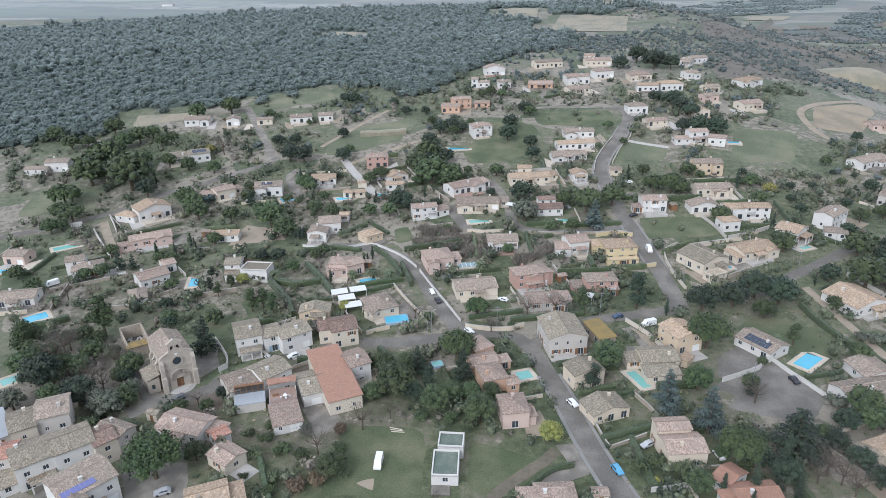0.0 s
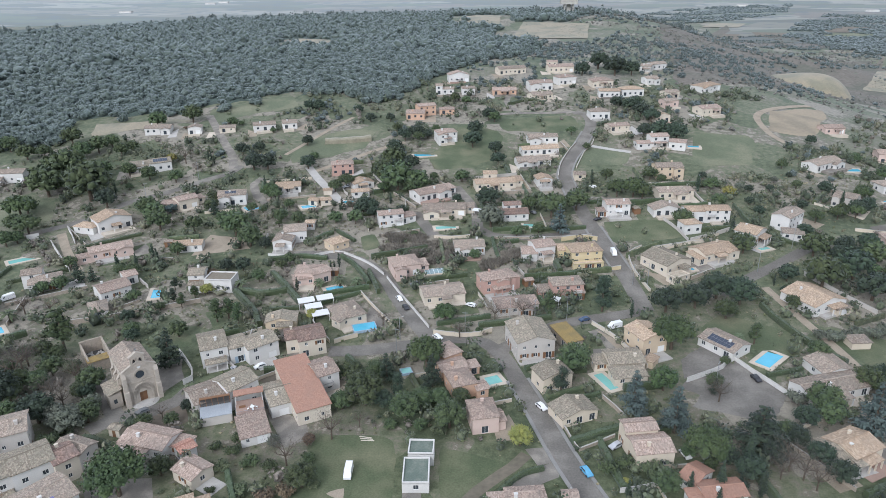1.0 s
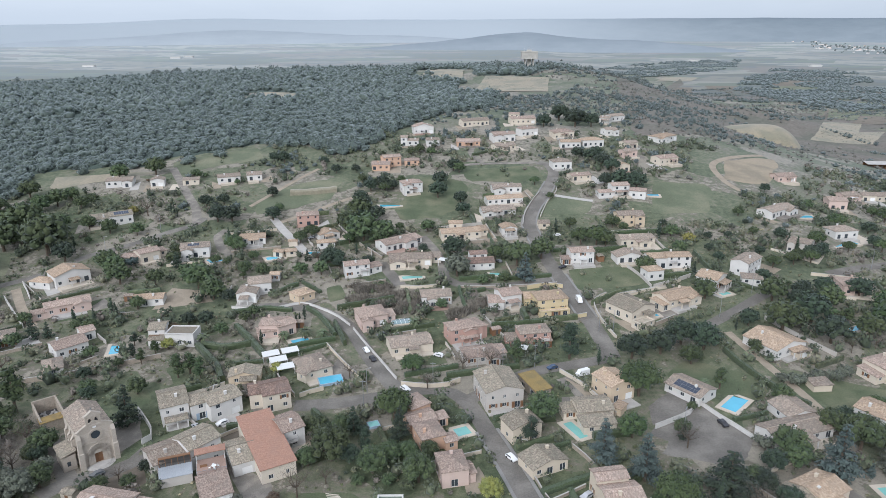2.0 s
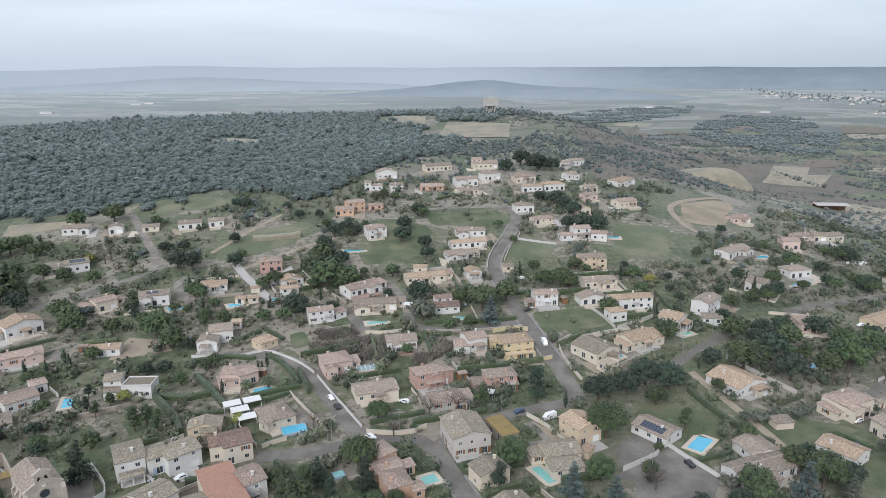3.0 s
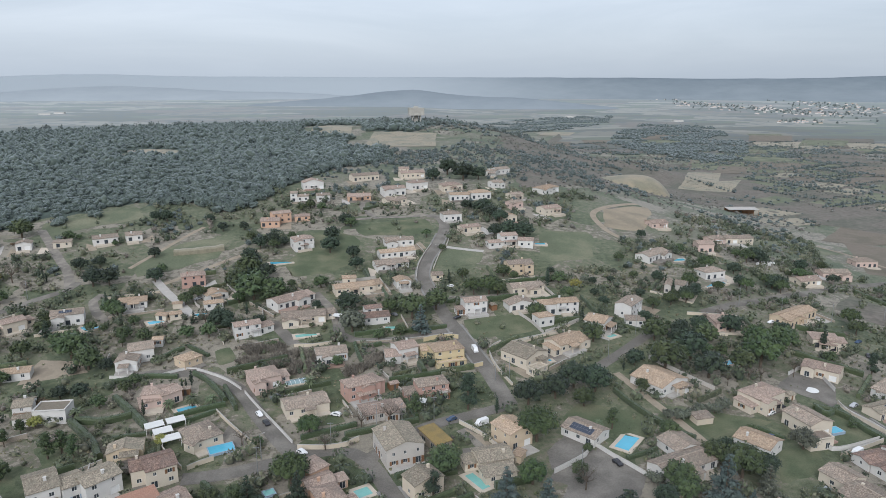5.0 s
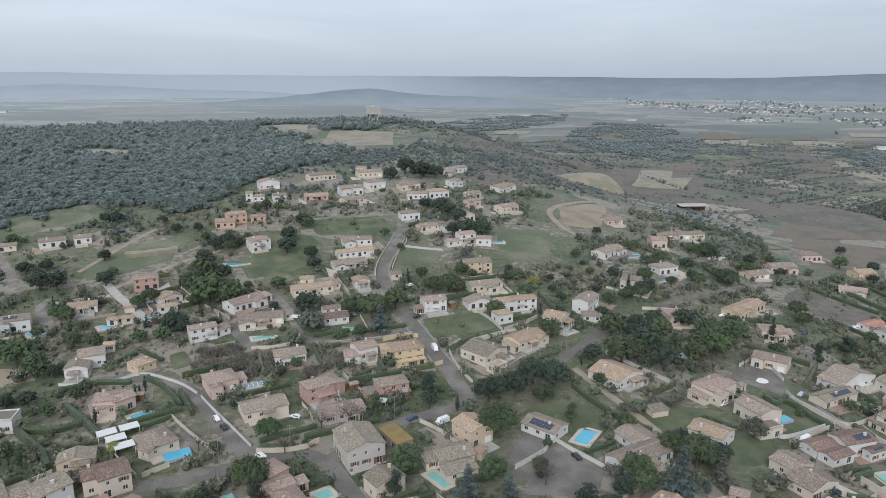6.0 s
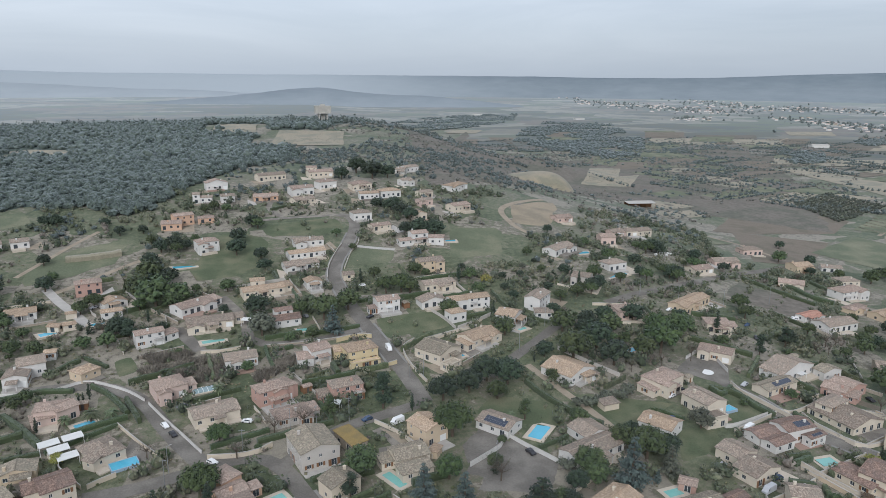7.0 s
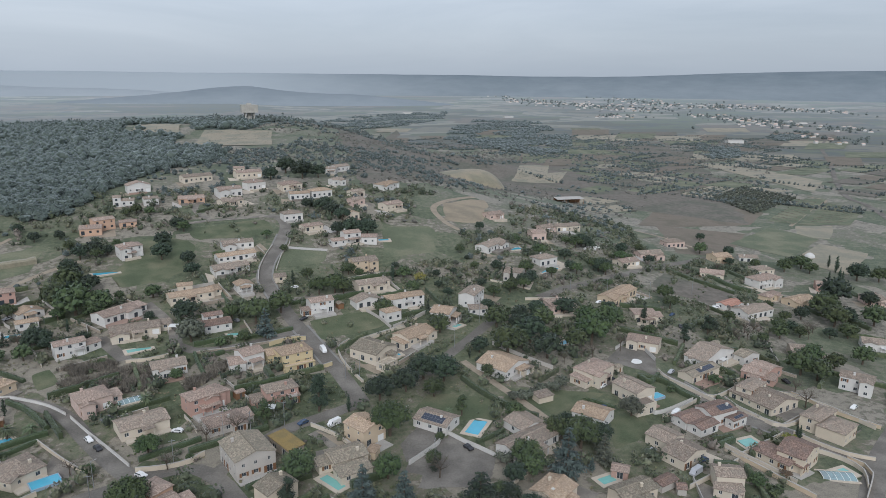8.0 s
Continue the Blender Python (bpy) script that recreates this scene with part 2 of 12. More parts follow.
M = {
    "glass": material("window_glass", (0.05, 0.06, 0.07), 0.06, 0.1, 0.5, 3, spec=0.6),
    "frame": material("white_window_paint", (0.7, 0.7, 0.68), 0.5, 0.08, 1, 9),
    "reveal": material("dark_interior", (0.09, 0.085, 0.08), 0.9, 0.2),
    "wood": material("brown_shutter_wood", (0.20, 0.11, 0.06), 0.7, 0.3, 1, 9),
    "blue_paint": material("grey_blue_paint", (0.30, 0.38, 0.46), 0.6, 0.15, 1, 9),
    "yellow_paint": material("yellow_paint", (0.72, 0.56, 0.04), 0.5, 0.1, 1, 9),
    "white_paint": material("white_paint", (0.72, 0.72, 0.70), 0.6, 0.15, 0.6, 6),
    "eave": material("pale_eave_paint", (0.56, 0.50, 0.42), 0.8, 0.15, 1, 8),
    "asphalt": material("asphalt", (0.160, 0.148, 0.131), 0.85, 0.45, 0.12, 2.2, 0.2, second=(0.198, 0.184, 0.162), spec=0.2),
    "drive": material("gravel_drive", (0.195, 0.178, 0.155), 0.95, 0.35, 0.25, 4, 0.2, second=(0.25, 0.228, 0.195)),
    "dirt": material("pale_dirt_track", (0.33, 0.28, 0.215), 0.95, 0.35, 0.2, 3, 0.2, second=(0.25, 0.21, 0.16)),
    "concrete": material("concrete", (0.42, 0.40, 0.37), 0.9, 0.3, 0.4, 5, 0.15),
    "canvas": material("white_awning_canvas", (0.62, 0.62, 0.60), 0.8, 0.12, 0.6, 6),
    "kerbstone": material("worn_kerb_concrete", (0.235, 0.228, 0.215), 0.9, 0.35, 0.3, 4, 0.15),
    "paving": material("stone_paving", (0.50, 0.44, 0.36), 0.9, 0.25, 0.5, 6, 0.15),
    "lawn": material("winter_lawn", (0.086, 0.106, 0.054), 0.95, 0.55, 0.09, 2.2, 0.5, haze_sheen=0.07, spec=0.12, second=(0.132, 0.132, 0.078), second_at=(0.42, 0.66)),
    "field": material("green_field", (0.120, 0.136, 0.080), 0.95, 0.5, 0.05, 1.2, 0.4, spec=0.1, haze_sheen=0.07, second=(0.165, 0.165, 0.105)),
    "dry": material("dry_grass_field", (0.290, 0.248, 0.172), 0.95, 0.45, 0.05, 1.0, 0.4, spec=0.1, haze_sheen=0.12, second=(0.190, 0.176, 0.124)),
    "bare": material("bare_earth_field", (0.185, 0.155, 0.12), 0.95, 0.4, 0.06, 1.0, 0.4, spec=0.1, haze_sheen=0.05, second=(0.13, 0.115, 0.085)),
    "scrub": material("scrub_ground", (0.172, 0.152, 0.126), 0.95, 0.7, 0.03, 0.35, 0.5, spec=0.1, haze_sheen=0.05, second=(0.106, 0.104, 0.080), second_at=(0.42, 0.60)),
    "sandpit": material("sandy_clearing", (0.30, 0.24, 0.16), 0.95, 0.35, 0.05, 0.8, 0.3, spec=0.1, haze_sheen=0.11, second=(0.20, 0.165, 0.11)),
    "pool": material("pool_water", (0.10, 0.42, 0.58), 0.05, 0.12, 0.3, 2.0, 0.06, spec=0.6),
    "teal_pool": material("green_pool_water", (0.22, 0.48, 0.44), 0.05, 0.12, 0.3, 2.0, 0.06, spec=0.6),
    "stone_pale": material("pale_church_stone", (0.44, 0.39, 0.33), 0.92, 0.25, 0.5, 4, 0.3, second=(0.36, 0.32, 0.265)),
    "solar_blue": material("lavender_solar_glass", (0.16, 0.17, 0.36), 0.2, 0.1, 1, 8, spec=0.5),
    "solar": material("solar_panel_glass", (0.045, 0.055, 0.080), 0.2, 0.1, 1, 8, spec=0.5),
    "bark": material("bark", (0.10, 0.08, 0.06), 0.95, 0.4, 2, 12, 0.6),
    "hedge": material("clipped_hedge_leaves", (0.055, 0.075, 0.032), 0.55, 0.45, 0.3, 3, 0.5, haze_sheen=0.15, rand=0.15, hue=0.015),
    "rubber": material("tyre_rubber", (0.03, 0.03, 0.03), 0.85, 0.1),
    "terracotta": material("terracotta_paving", (0.33, 0.235, 0.19), 0.85, 0.25, 0.6, 6, 0.1),
    "steel": material("galvanised_steel", (0.35, 0.36, 0.37), 0.5, 0.15, 1, 5, metal=0.6),
    "ochre_sheet": material("rusty_ochre_sheet", (0.30, 0.215, 0.085), 0.8, 0.35, 0.5, 4, 0.1, second=(0.20, 0.15, 0.075), spec=0.15),
}


def leaves(name, base, second):
    return material(name, base, 0.7, 0.5, 0.7, 5, 0.0, second=second, rand=0.22, hue=0.02, spec=0.2, haze_sheen=0.13)


LEAF = {
    "oak": leaves("evergreen_oak_leaves", (0.054, 0.076, 0.032), (0.086, 0.108, 0.046)),
    "pine": leaves("pine_needles", (0.046, 0.068, 0.026), (0.074, 0.098, 0.036)),
    "dark": leaves("dark_conifer_needles", (0.030, 0.045, 0.027), (0.046, 0.063, 0.036)),
    "blue": leaves("blue_cedar_needles", (0.070, 0.096, 0.088), (0.098, 0.126, 0.116)),
    "olive": leaves("olive_leaves", (0.098, 0.108, 0.078), (0.128, 0.138, 0.102)),
    "yellow": leaves("mimosa_blossom", (0.24, 0.225, 0.062), (0.17, 0.18, 0.055)),
    "bare": leaves("bare_twigs", (0.105, 0.092, 0.080), (0.140, 0.122, 0.105)),
    "rust": leaves("rusty_dry_leaves", (0.150, 0.108, 0.066), (0.115, 0.094, 0.056)),
    "bush": leaves("mixed_shrub_leaves", (0.075, 0.092, 0.045), (0.115, 0.125, 0.065)),
    "reed": leaves("dry_reed_canes", (0.235, 0.205, 0.155), (0.180, 0.160, 0.118)),
    "palm": leaves("palm_fronds", (0.085, 0.11, 0.055), (0.12, 0.14, 0.075)),
}


# ---------------------------------------------------------------- building helpers
def mesh_of(name, verts, faces, mats, uvs=None, smooth=False):
    me = bpy.data.meshes.new(name)
    me.from_pydata([tuple(v) for v in verts], [], faces)
    for m in (mats if isinstance(mats, (list, tuple)) else [mats]):
        me.materials.append(m)
    if uvs is not None:
        layer = me.uv_layers.new(name="UVMap")
        layer.data.foreach_set("uv", np.asarray(uvs, dtype=np.float32).ravel())
    if smooth:
        me.polygons.foreach_set("use_smooth", [True] * len(me.polygons))
    me.update()
    return me


def child(name, data, parent, m=None, label=""):
    ob = new(name, data)
    ob.parent = parent
    if m is not None:
        ob.matrix_basis = m
    return tagged(ob, label)


def part(name, bm, mat, parent, label="", m=None):
    me = bpy.data.meshes.new(name)
    bm.to_mesh(me)
    bm.free()
    me.materials.append(mat)
    return child(name, me, parent, m, label)


def box_into(bm, x0, x1, y0, y1, z0, z1, m=None):
    vs = [bm.verts.new((x, y, z)) for z in (z0, z1) for x, y in ((x0, y0), (x1, y0), (x1, y1), (x0, y1))]
    if m is not None:
        for v in vs:
            v.co = m @ v.co
    for f in ((3, 2, 1, 0), (4, 5, 6, 7), (0, 1, 5, 4), (1, 2, 6, 5), (2, 3, 7, 6), (3, 0, 4, 7)):
        bm.faces.new([vs[i] for i in f])
    return vs


def boxes(*rows):
    bm = bmesh.new()
    for r in rows:
        box_into(bm, *r)
    return bm


BOX = {}


def box_mesh(name, mat, *rows):
    """A mesh of boxes, made once for each set of sizes and material."""
    key = (name, mat.name, rows)
    if key not in BOX:
        bm = boxes(*rows)
        me = bpy.data.meshes.new(name)
        bm.to_mesh(me)
        bm.free()
        me.materials.append(mat)
        BOX[key] = me
    return BOX[key]


def thing(name, label, category, x, y, turn=0.0, group="", kind="", h=0.0, data=None):
    ob = new(name, data)
    ob.matrix_basis = Matrix.Translation(lift(x, y, h)) @ pose(0, 0, 0, 0, 0, turn)
    return tagged(ob, label, category, group, kind)


# ---------------------------------------------------------------- houses
def facade(verts, faces, origin, along, out, w, z0, z1, holes, depth=0.2):
    """A wall of width w from origin along a direction, with openings that go in by depth."""
    us = sorted({0.0, w, *[h[0] for h in holes], *[h[1] for h in holes]})
    zs = sorted({z0, z1, *[h[2] for h in holes], *[h[3] for h in holes]})

    def put(u, z, d=0.0):
        verts.append(origin + along * u - out * d + Vector((0, 0, z)))
        return len(verts) - 1

    for u0, u1 in zip(us, us[1:]):
        for a, b in zip(zs, zs[1:]):
            if not any(h[0] <= u0 and u1 <= h[1] and h[2] <= a and b <= h[3] for h in holes):
                faces.append((put(u0, a), put(u1, a), put(u1, b), put(u0, b)))
    for u0, u1, a, b in holes:
        ring = ((u0, a), (u1, a), (u1, b), (u0, b))
        for (p, q), (r, s) in zip(ring, ring[1:] + ring[:1]):
            faces.append((put(p, q), put(r, s), put(r, s, depth), put(p, q, depth)))


def window_mesh(w, h, mat):
    f = 0.07
    return box_mesh("window", mat, (-w / 2, -w / 2 + f, -0.05, 0.03, 0, h), (w / 2 - f, w / 2, -0.05, 0.03, 0, h), (-w / 2 + f, w / 2 - f, -0.05, 0.03, 0, f),
                    (-w / 2 + f, w / 2 - f, -0.05, 0.03, h - f, h), (-f / 2, f / 2, -0.04, 0.02, f, h - f))


def pane_mesh(w, h):
    return box_mesh("pane", M["glass"], (-w / 2 + 0.07, w / 2 - 0.07, -0.02, 0.0, 0.07, h - 0.07))


def plan_openings(rng, w, height, front, garage):
    """Openings of one facade: left, right, bottom, top, kind."""
    rows = []
    floors = 2 if height > 4.35 else 1
    for f in range(floors):
        base = 0.1 + f * 2.55
        n = max(1, int((w - 0.8) / (3.0 if front else 5.2)))
        if not front and rng.random() < 0.3:
            n = max(0, n - 1)
        pitch = w / n if n else w
        for i in range(n):
            c = (i + 0.5) * pitch + rng.uniform(-0.25, 0.25)
            pick = rng.random()
            if garage and f == 0 and i == n - 1 and w > 6:
                row = (c - 1.25, c + 1.25, base - 0.1, base + 2.05, "garage")
            elif f == 0 and front and pick < 0.34:
                row = (c - 0.85, c + 0.85, base, base + 2.05, "door")
            elif pick < 0.5:
                row = (c - 0.42, c + 0.42, base + 1.05, base + 2.05, "small")
            else:
                row = (c - 0.62, c + 0.62, base + 0.85, base + 2.05, "window")
            if row[0] > 0.35 and row[1] < w - 0.35 and row[3] < height - 0.2 and (not rows or rows[-1][2] != row[2] or row[0] > rows[-1][1] + 0.2):
                if not any(r[0] < row[1] + 0.1 and row[0] < r[1] + 0.1 and r[2] < row[3] and row[2] < r[3] for r in rows):
                    rows.append(row)
    return rows


def roof_mesh(w, d, kind, rise, over, mat):
    """A tiled roof over w by d, its eave at z 0: solid, with a tile-wide thickness. Gable 'g' has its ridge along x, 'x' along y."""
    a, b, th = w / 2 + over, d / 2 + over, 0.16
    swap = kind == "x" or (kind == "h" and d > w)
    if swap:
        a, b = b, a
    if kind == "m":
        tops = [(-a, -b, 0), (a, -b, 0), (a, b, rise), (-a, b, rise)]
        slopes = [(0, 1, 2, 3)]
    elif kind == "h":
        k = max(0.0, a - b)
        tops = [(-a, -b, 0), (a, -b, 0), (a, b, 0), (-a, b, 0), (-k - 0.01, 0, rise), (k + 0.01, 0, rise)]
        slopes = [(0, 1, 5, 4), (1, 2, 5), (2, 3, 4, 5), (3, 0, 4)]
    else:
        tops = [(-a, -b, 0), (a, -b, 0), (a, b, 0), (-a, b, 0), (-a, 0, rise), (a, 0, rise)]
        slopes = [(0, 1, 5, 4), (2, 3, 4, 5)]
    tops = [Vector(t) for t in tops]
    verts = [t + Vector((0, 0, th)) for t in tops] + tops
    n = len(tops)
    faces, uvs = [], []

    def add(f):
        p = [verts[i] for i in f]
        ux = (p[1] - p[0]).normalized()
        no = (p[1] - p[0]).cross(p[-1] - p[0]).normalized()
        vy = no.cross(ux)
        faces.append(f)
        uvs.extend(((q - p[0]).dot(ux), (q - p[0]).dot(vy)) for q in p)

    for s in slopes:
        add(s)
        add(tuple(i + n for i in reversed(s)))
    count = {}
    for s in slopes:
        for i, j in zip(s, s[1:] + s[:1]):
            count[(i, j)] = 1
    for (i, j) in list(count):
        if (j, i) not in count:
            add((i, i + n, j + n, j))
    if swap:
        verts = [Vector((-v.y, v.x, v.z)) for v in verts]
    return mesh_of("roof", verts, faces, mat, uvs)


HOMES = []


def house(label, walls, *volumes, roof="brown", shutter="wood", seed=0, group="houses of the village", kind_name="house", chimney=True, category="house", solar=(), panel="solar", terrace=True):
    """One house of one or more volumes: (x, y, turn, width, depth, eave height, roof kind)."""
    rng = random.Random(seed)
    x0, y0, turn0 = volumes[0][:3]
    g0 = min(float(ground(v[0], v[1])) for v in volumes)
    home = new(kind_name)
    home.matrix_basis = Matrix.Translation((x0, y0, g0))
    tagged(home, label, category, group)
    wall_mat, roof_mat = WALL[walls], ROOF[roof]
    HOMES.append((x0, y0, turn0, volumes[0][3], volumes[0][4], kind_name))
    for n, vol in enumerate(volumes):
        x, y, turn, w, d, height, kind = vol[:7]
        lift_z = float(ground(x, y)) - g0
        base = pose(x - x0, y - y0, lift_z, 0, 0, turn)
        steps = max(1, round(max(w, d) / min(w, d)))
        for q in range(steps):
            o = ((q + 0.5) / steps - 0.5) * max(w, d)
            a = radians(turn if w >= d else turn + 90)
            take(x + o * math.cos(a), y + o * math.sin(a), 0.62 * min(w, d) + 0.4)
        verts, faces, opened = [], [], []
        rise = {"g": 0.30 * d / 2, "x": 0.30 * w / 2, "h": 0.34 * min(w, d) / 2, "m": 0.11 * d, "f": 0.0}[kind]
        sides = [(Vector((-w / 2, -d / 2, 0)), Vector((1, 0, 0)), Vector((0, -1, 0)), w), (Vector((w / 2, -d / 2, 0)), Vector((0, 1, 0)), Vector((1, 0, 0)), d),
                 (Vector((w / 2, d / 2, 0)), Vector((-1, 0, 0)), Vector((0, 1, 0)), w), (Vector((-w / 2, d / 2, 0)), Vector((0, -1, 0)), Vector((-1, 0, 0)), d)]
        for i, (o, al, out, length) in enumerate(sides):
            rows = plan_openings(rng, length, height, i == 0 or (i in (1, 3) and d > w), i == 0 and n == 0 and rng.random() < 0.3)
            if out.y > 0.5 or (n > 0 and out.y > -0.5):
                rows = rows[:1]
            facade(verts, faces, o, al, out, length, -2.0, height, [r[:4] for r in rows])
            opened.append((o, al, out, rows))
        k = len(verts)
        if kind == "g":
            verts += [Vector(p) for p in ((-w / 2, -d / 2, height), (-w / 2, 0, height + rise), (-w / 2, d / 2, height), (w / 2, -d / 2, height), (w / 2, 0, height + rise), (w / 2, d / 2, height))]
            faces += [(k + 2, k, k + 1), (k + 3, k + 5, k + 4)]
        elif kind == "x":
            verts += [Vector(p) for p in ((-w / 2, -d / 2, height), (0, -d / 2, height + rise), (w / 2, -d / 2, height), (-w / 2, d / 2, height), (0, d / 2, height + rise), (w / 2, d / 2, height))]
            faces += [(k, k + 2, k + 1), (k + 5, k + 3, k + 4)]
        elif kind == "m":
            verts += [Vector(p) for p in ((-w / 2, -d / 2, height), (-w / 2, d / 2, height), (-w / 2, d / 2, height + rise), (w / 2, -d / 2, height), (w / 2, d / 2, height), (w / 2, d / 2, height + rise))]
            faces += [(k + 1, k, k + 2), (k + 3, k + 4, k + 5), (k + 1, k + 2, k + 5, k + 4)]
        child("wall", mesh_of("wall", verts, faces, wall_mat), home, base)
        if kind == "f":
            deck = part("roof", boxes((-w / 2 + 0.3, w / 2 - 0.3, -d / 2 + 0.3, d / 2 - 0.3, height - 0.3, height - 0.12)), roof_mat, home, "flat roof", base)
            for a in ((-w / 2, w / 2, -d / 2, -d / 2 + 0.3), (-w / 2, w / 2, d / 2 - 0.3, d / 2), (-w / 2, -w / 2 + 0.3, -d / 2 + 0.3, d / 2 - 0.3), (w / 2 - 0.3, w / 2, -d / 2 + 0.3, d / 2 - 0.3)):
                part("parapet", boxes((*a, height - 0.3, height + 0.25)), wall_mat, deck)
        else:
            over = 0.32
            deck = child("roof", roof_mesh(w, d, kind, rise + (0.02 if kind != "m" else 0), over, roof_mat), home, base @ pose(0, 0, height - over * 0.2))
            if kind in "gxh":
                ridge = (w if kind == "g" else d) if kind != "h" else abs(w - d)
                if ridge > 1.5:
                    child("ridge_tiles", box_mesh("ridge_tiles", roof_mat, (-ridge / 2 - 0.3, ridge / 2 + 0.3, -0.13, 0.13, -0.08, 0.10)), deck, pose(0, 0, rise + 0.16, 0, 0, 90 if kind == "x" or (kind == "h" and d > w) else 0))
            if chimney and n == 0:
                cx, cy = rng.uniform(-0.3, 0.3) * w, rng.choice((-1, 1)) * 0.22 * d
                part("chimney", boxes((-0.35, 0.35, -0.28, 0.28, -0.2, 1.15), (-0.42, 0.42, -0.35, 0.35, 1.15, 1.25)), wall_mat, deck, "", pose(cx, cy, rise * 0.5))
        for row in solar:
            if row[0] == n:
                u0, u1, f0, f1 = row[1:]
                span, run = (w, d) if kind != "x" else (d, w)
                pitch = math.degrees(math.atan2(rise, run / 2 if kind != "m" else run))
                slope = math.hypot(rise, run / 2)
                at = pose(0, 0, height + 0.2, 0, 0, -90 if kind == "x" else 0) @ pose(0, -run / 2, 0, pitch)
                frame_ob = child("solar_panel", box_mesh("solar_panel", M["steel"], (u0 * span, u1 * span, f0 * slope, f1 * slope, 0.03, 0.08)), home, base @ at, "blue solar panels on the roof")
                cols = max(2, round((u1 - u0) * span / 1.05))
                lines = max(1, round((f1 - f0) * slope / 1.65))
                cw, ch = (u1 - u0) * span / cols, (f1 - f0) * slope / lines
                for i in range(cols):
                    for j in range(lines):
                        child("panel", box_mesh("panel", M[panel], (0.03, round(cw, 2) - 0.03, 0.03, round(ch, 2) - 0.03, 0.08, 0.11)), frame_ob, Matrix.Translation((u0 * span + i * cw, f0 * slope + j * ch, 0)))
        if n == 0 and kind_name == "house" and height > 4.6 and kind != "m" and rng.random() < 0.45:
            bw = min(w - 1.0, rng.uniform(2.6, 4.6))
            bo = rng.uniform(-0.5, 0.5) * (w - bw - 0.6)
            slab = part("balcony", boxes((bo - bw / 2, bo + bw / 2, -d / 2 - 1.3, -d / 2 - 0.01, 2.42, 2.58)), M["concrete"], home, "", base)
            bars = [(bo - bw / 2, bo + bw / 2, -d / 2 - 1.3, -d / 2 - 1.24, 3.46, 3.54), (bo - bw / 2, bo - bw / 2 + 0.06, -d / 2 - 1.24, -d / 2 - 0.02, 3.46, 3.54), (bo + bw / 2 - 0.06, bo + bw / 2, -d / 2 - 1.24, -d / 2 - 0.02, 3.46, 3.54)]
            for q in range(int(bw / 0.22) + 1):
                xq = bo - bw / 2 + 0.03 + q * (bw - 0.06) / int(bw / 0.22)
                bars.append((xq - 0.02, xq + 0.02, -d / 2 - 1.29, -d / 2 - 1.25, 2.58, 3.46))
            part("railing", boxes(*bars), rng.choice((M["white_paint"], M["steel"], M["wood"])), slab)
        if n == 0 and kind_name == "house" and terrace and rng.random() < 0.8:
            tw, td = w * rng.uniform(0.6, 1.0), rng.uniform(2.4, 5.0)
            off = rng.uniform(-0.5, 0.5) * (w - tw)
            part("terrace", boxes((off - tw / 2, off + tw / 2, -d / 2 - td, -d / 2 - 0.02, -1.5, 0.14)), rng.choice((M["paving"], M["paving"], M["paving"], M["concrete"], M["concrete"], M["drive"], M["terracotta"])), home, "", base)
            take(x + math.sin(radians(turn)) * (d / 2 + td / 2), y - math.cos(radians(turn)) * (d / 2 + td / 2), td * 0.8)
            if rng.random() < 0.55:
                pw, pd, top = min(tw, rng.uniform(3.2, 6.5)), min(td, rng.uniform(2.0, 3.0)), 2.45
                child("porch_roof", roof_mesh(pw, pd, "m", 0.4, 0.12, roof_mat), home, base @ pose(off, -d / 2 - pd / 2 - 0.15, top))
                for sx in ((-1, 1) if pw < 4.5 else (-1, 0, 1)):
                    px = off + sx * (pw / 2 - 0.18)
                    child("porch_post", box_mesh("porch_post", wall_mat, (-0.15, 0.15, -0.15, 0.15, 0.1, 2.46)), home, base @ pose(px, -d / 2 - pd - 0.02, 0))
            elif rng.random() < 0.3:
                aw = min(tw, rng.uniform(2.6, 4.2))
                canopy = part("awning", boxes((off - aw / 2, off + aw / 2, -d / 2 - 2.2, -d / 2 - 0.03, 2.35, 2.43)), M["canvas"], home, "", base)
                for sx in (-1, 1):
                    part("awning_post", boxes((off + sx * (aw / 2 - 0.1) - 0.06, off + sx * (aw / 2 - 0.1) + 0.06, -d / 2 - 2.1, -d / 2 - 1.98, 0, 2.35)), M["white_paint"], canopy)
        for o, al, out, rows in opened:
            turn_m = Matrix(((al.x, -out.x, 0, 0), (al.y, -out.y, 0, 0), (0, 0, 1, 0), (0, 0, 0, 1)))
            for u0, u1, a, b, what in rows:
                at = base @ Matrix.Translation(o + al * ((u0 + u1) / 2) - out * 0.17 + Vector((0, 0, a))) @ turn_m
                ow, oh = round(u1 - u0, 2), round(b - a, 2)
                if what == "garage":
                    child("garage_door", box_mesh("garage_door", M["white_paint"], (-ow / 2, ow / 2, -0.02, 0.04, 0, oh)), home, at)
                    continue
                if math.hypot(x0, y0) > 290:
                    child("window" if what != "door" else "french_door", box_mesh("window", M["glass"], (-ow / 2, ow / 2, -0.03, 0.02, 0, oh)), home, at)
                    continue
                win = child("window" if what != "door" else "french_door", window_mesh(ow, oh, M["frame"]), home, at)
                child("pane", pane_mesh(ow, oh), win)
                if shutter and what != "small" and rng.random() < 0.2:
                    half = round(ow / 2, 2)
                    for s in (-1, 1):
                        child("shutter", box_mesh("shutter", M[shutter], (-half / 2, half / 2, -0.24, -0.18, -0.02, oh + 0.02)), home, at @ Matrix.Translation((s * (ow / 2 + half / 2 + 0.02), 0.0, 0)))
    return home


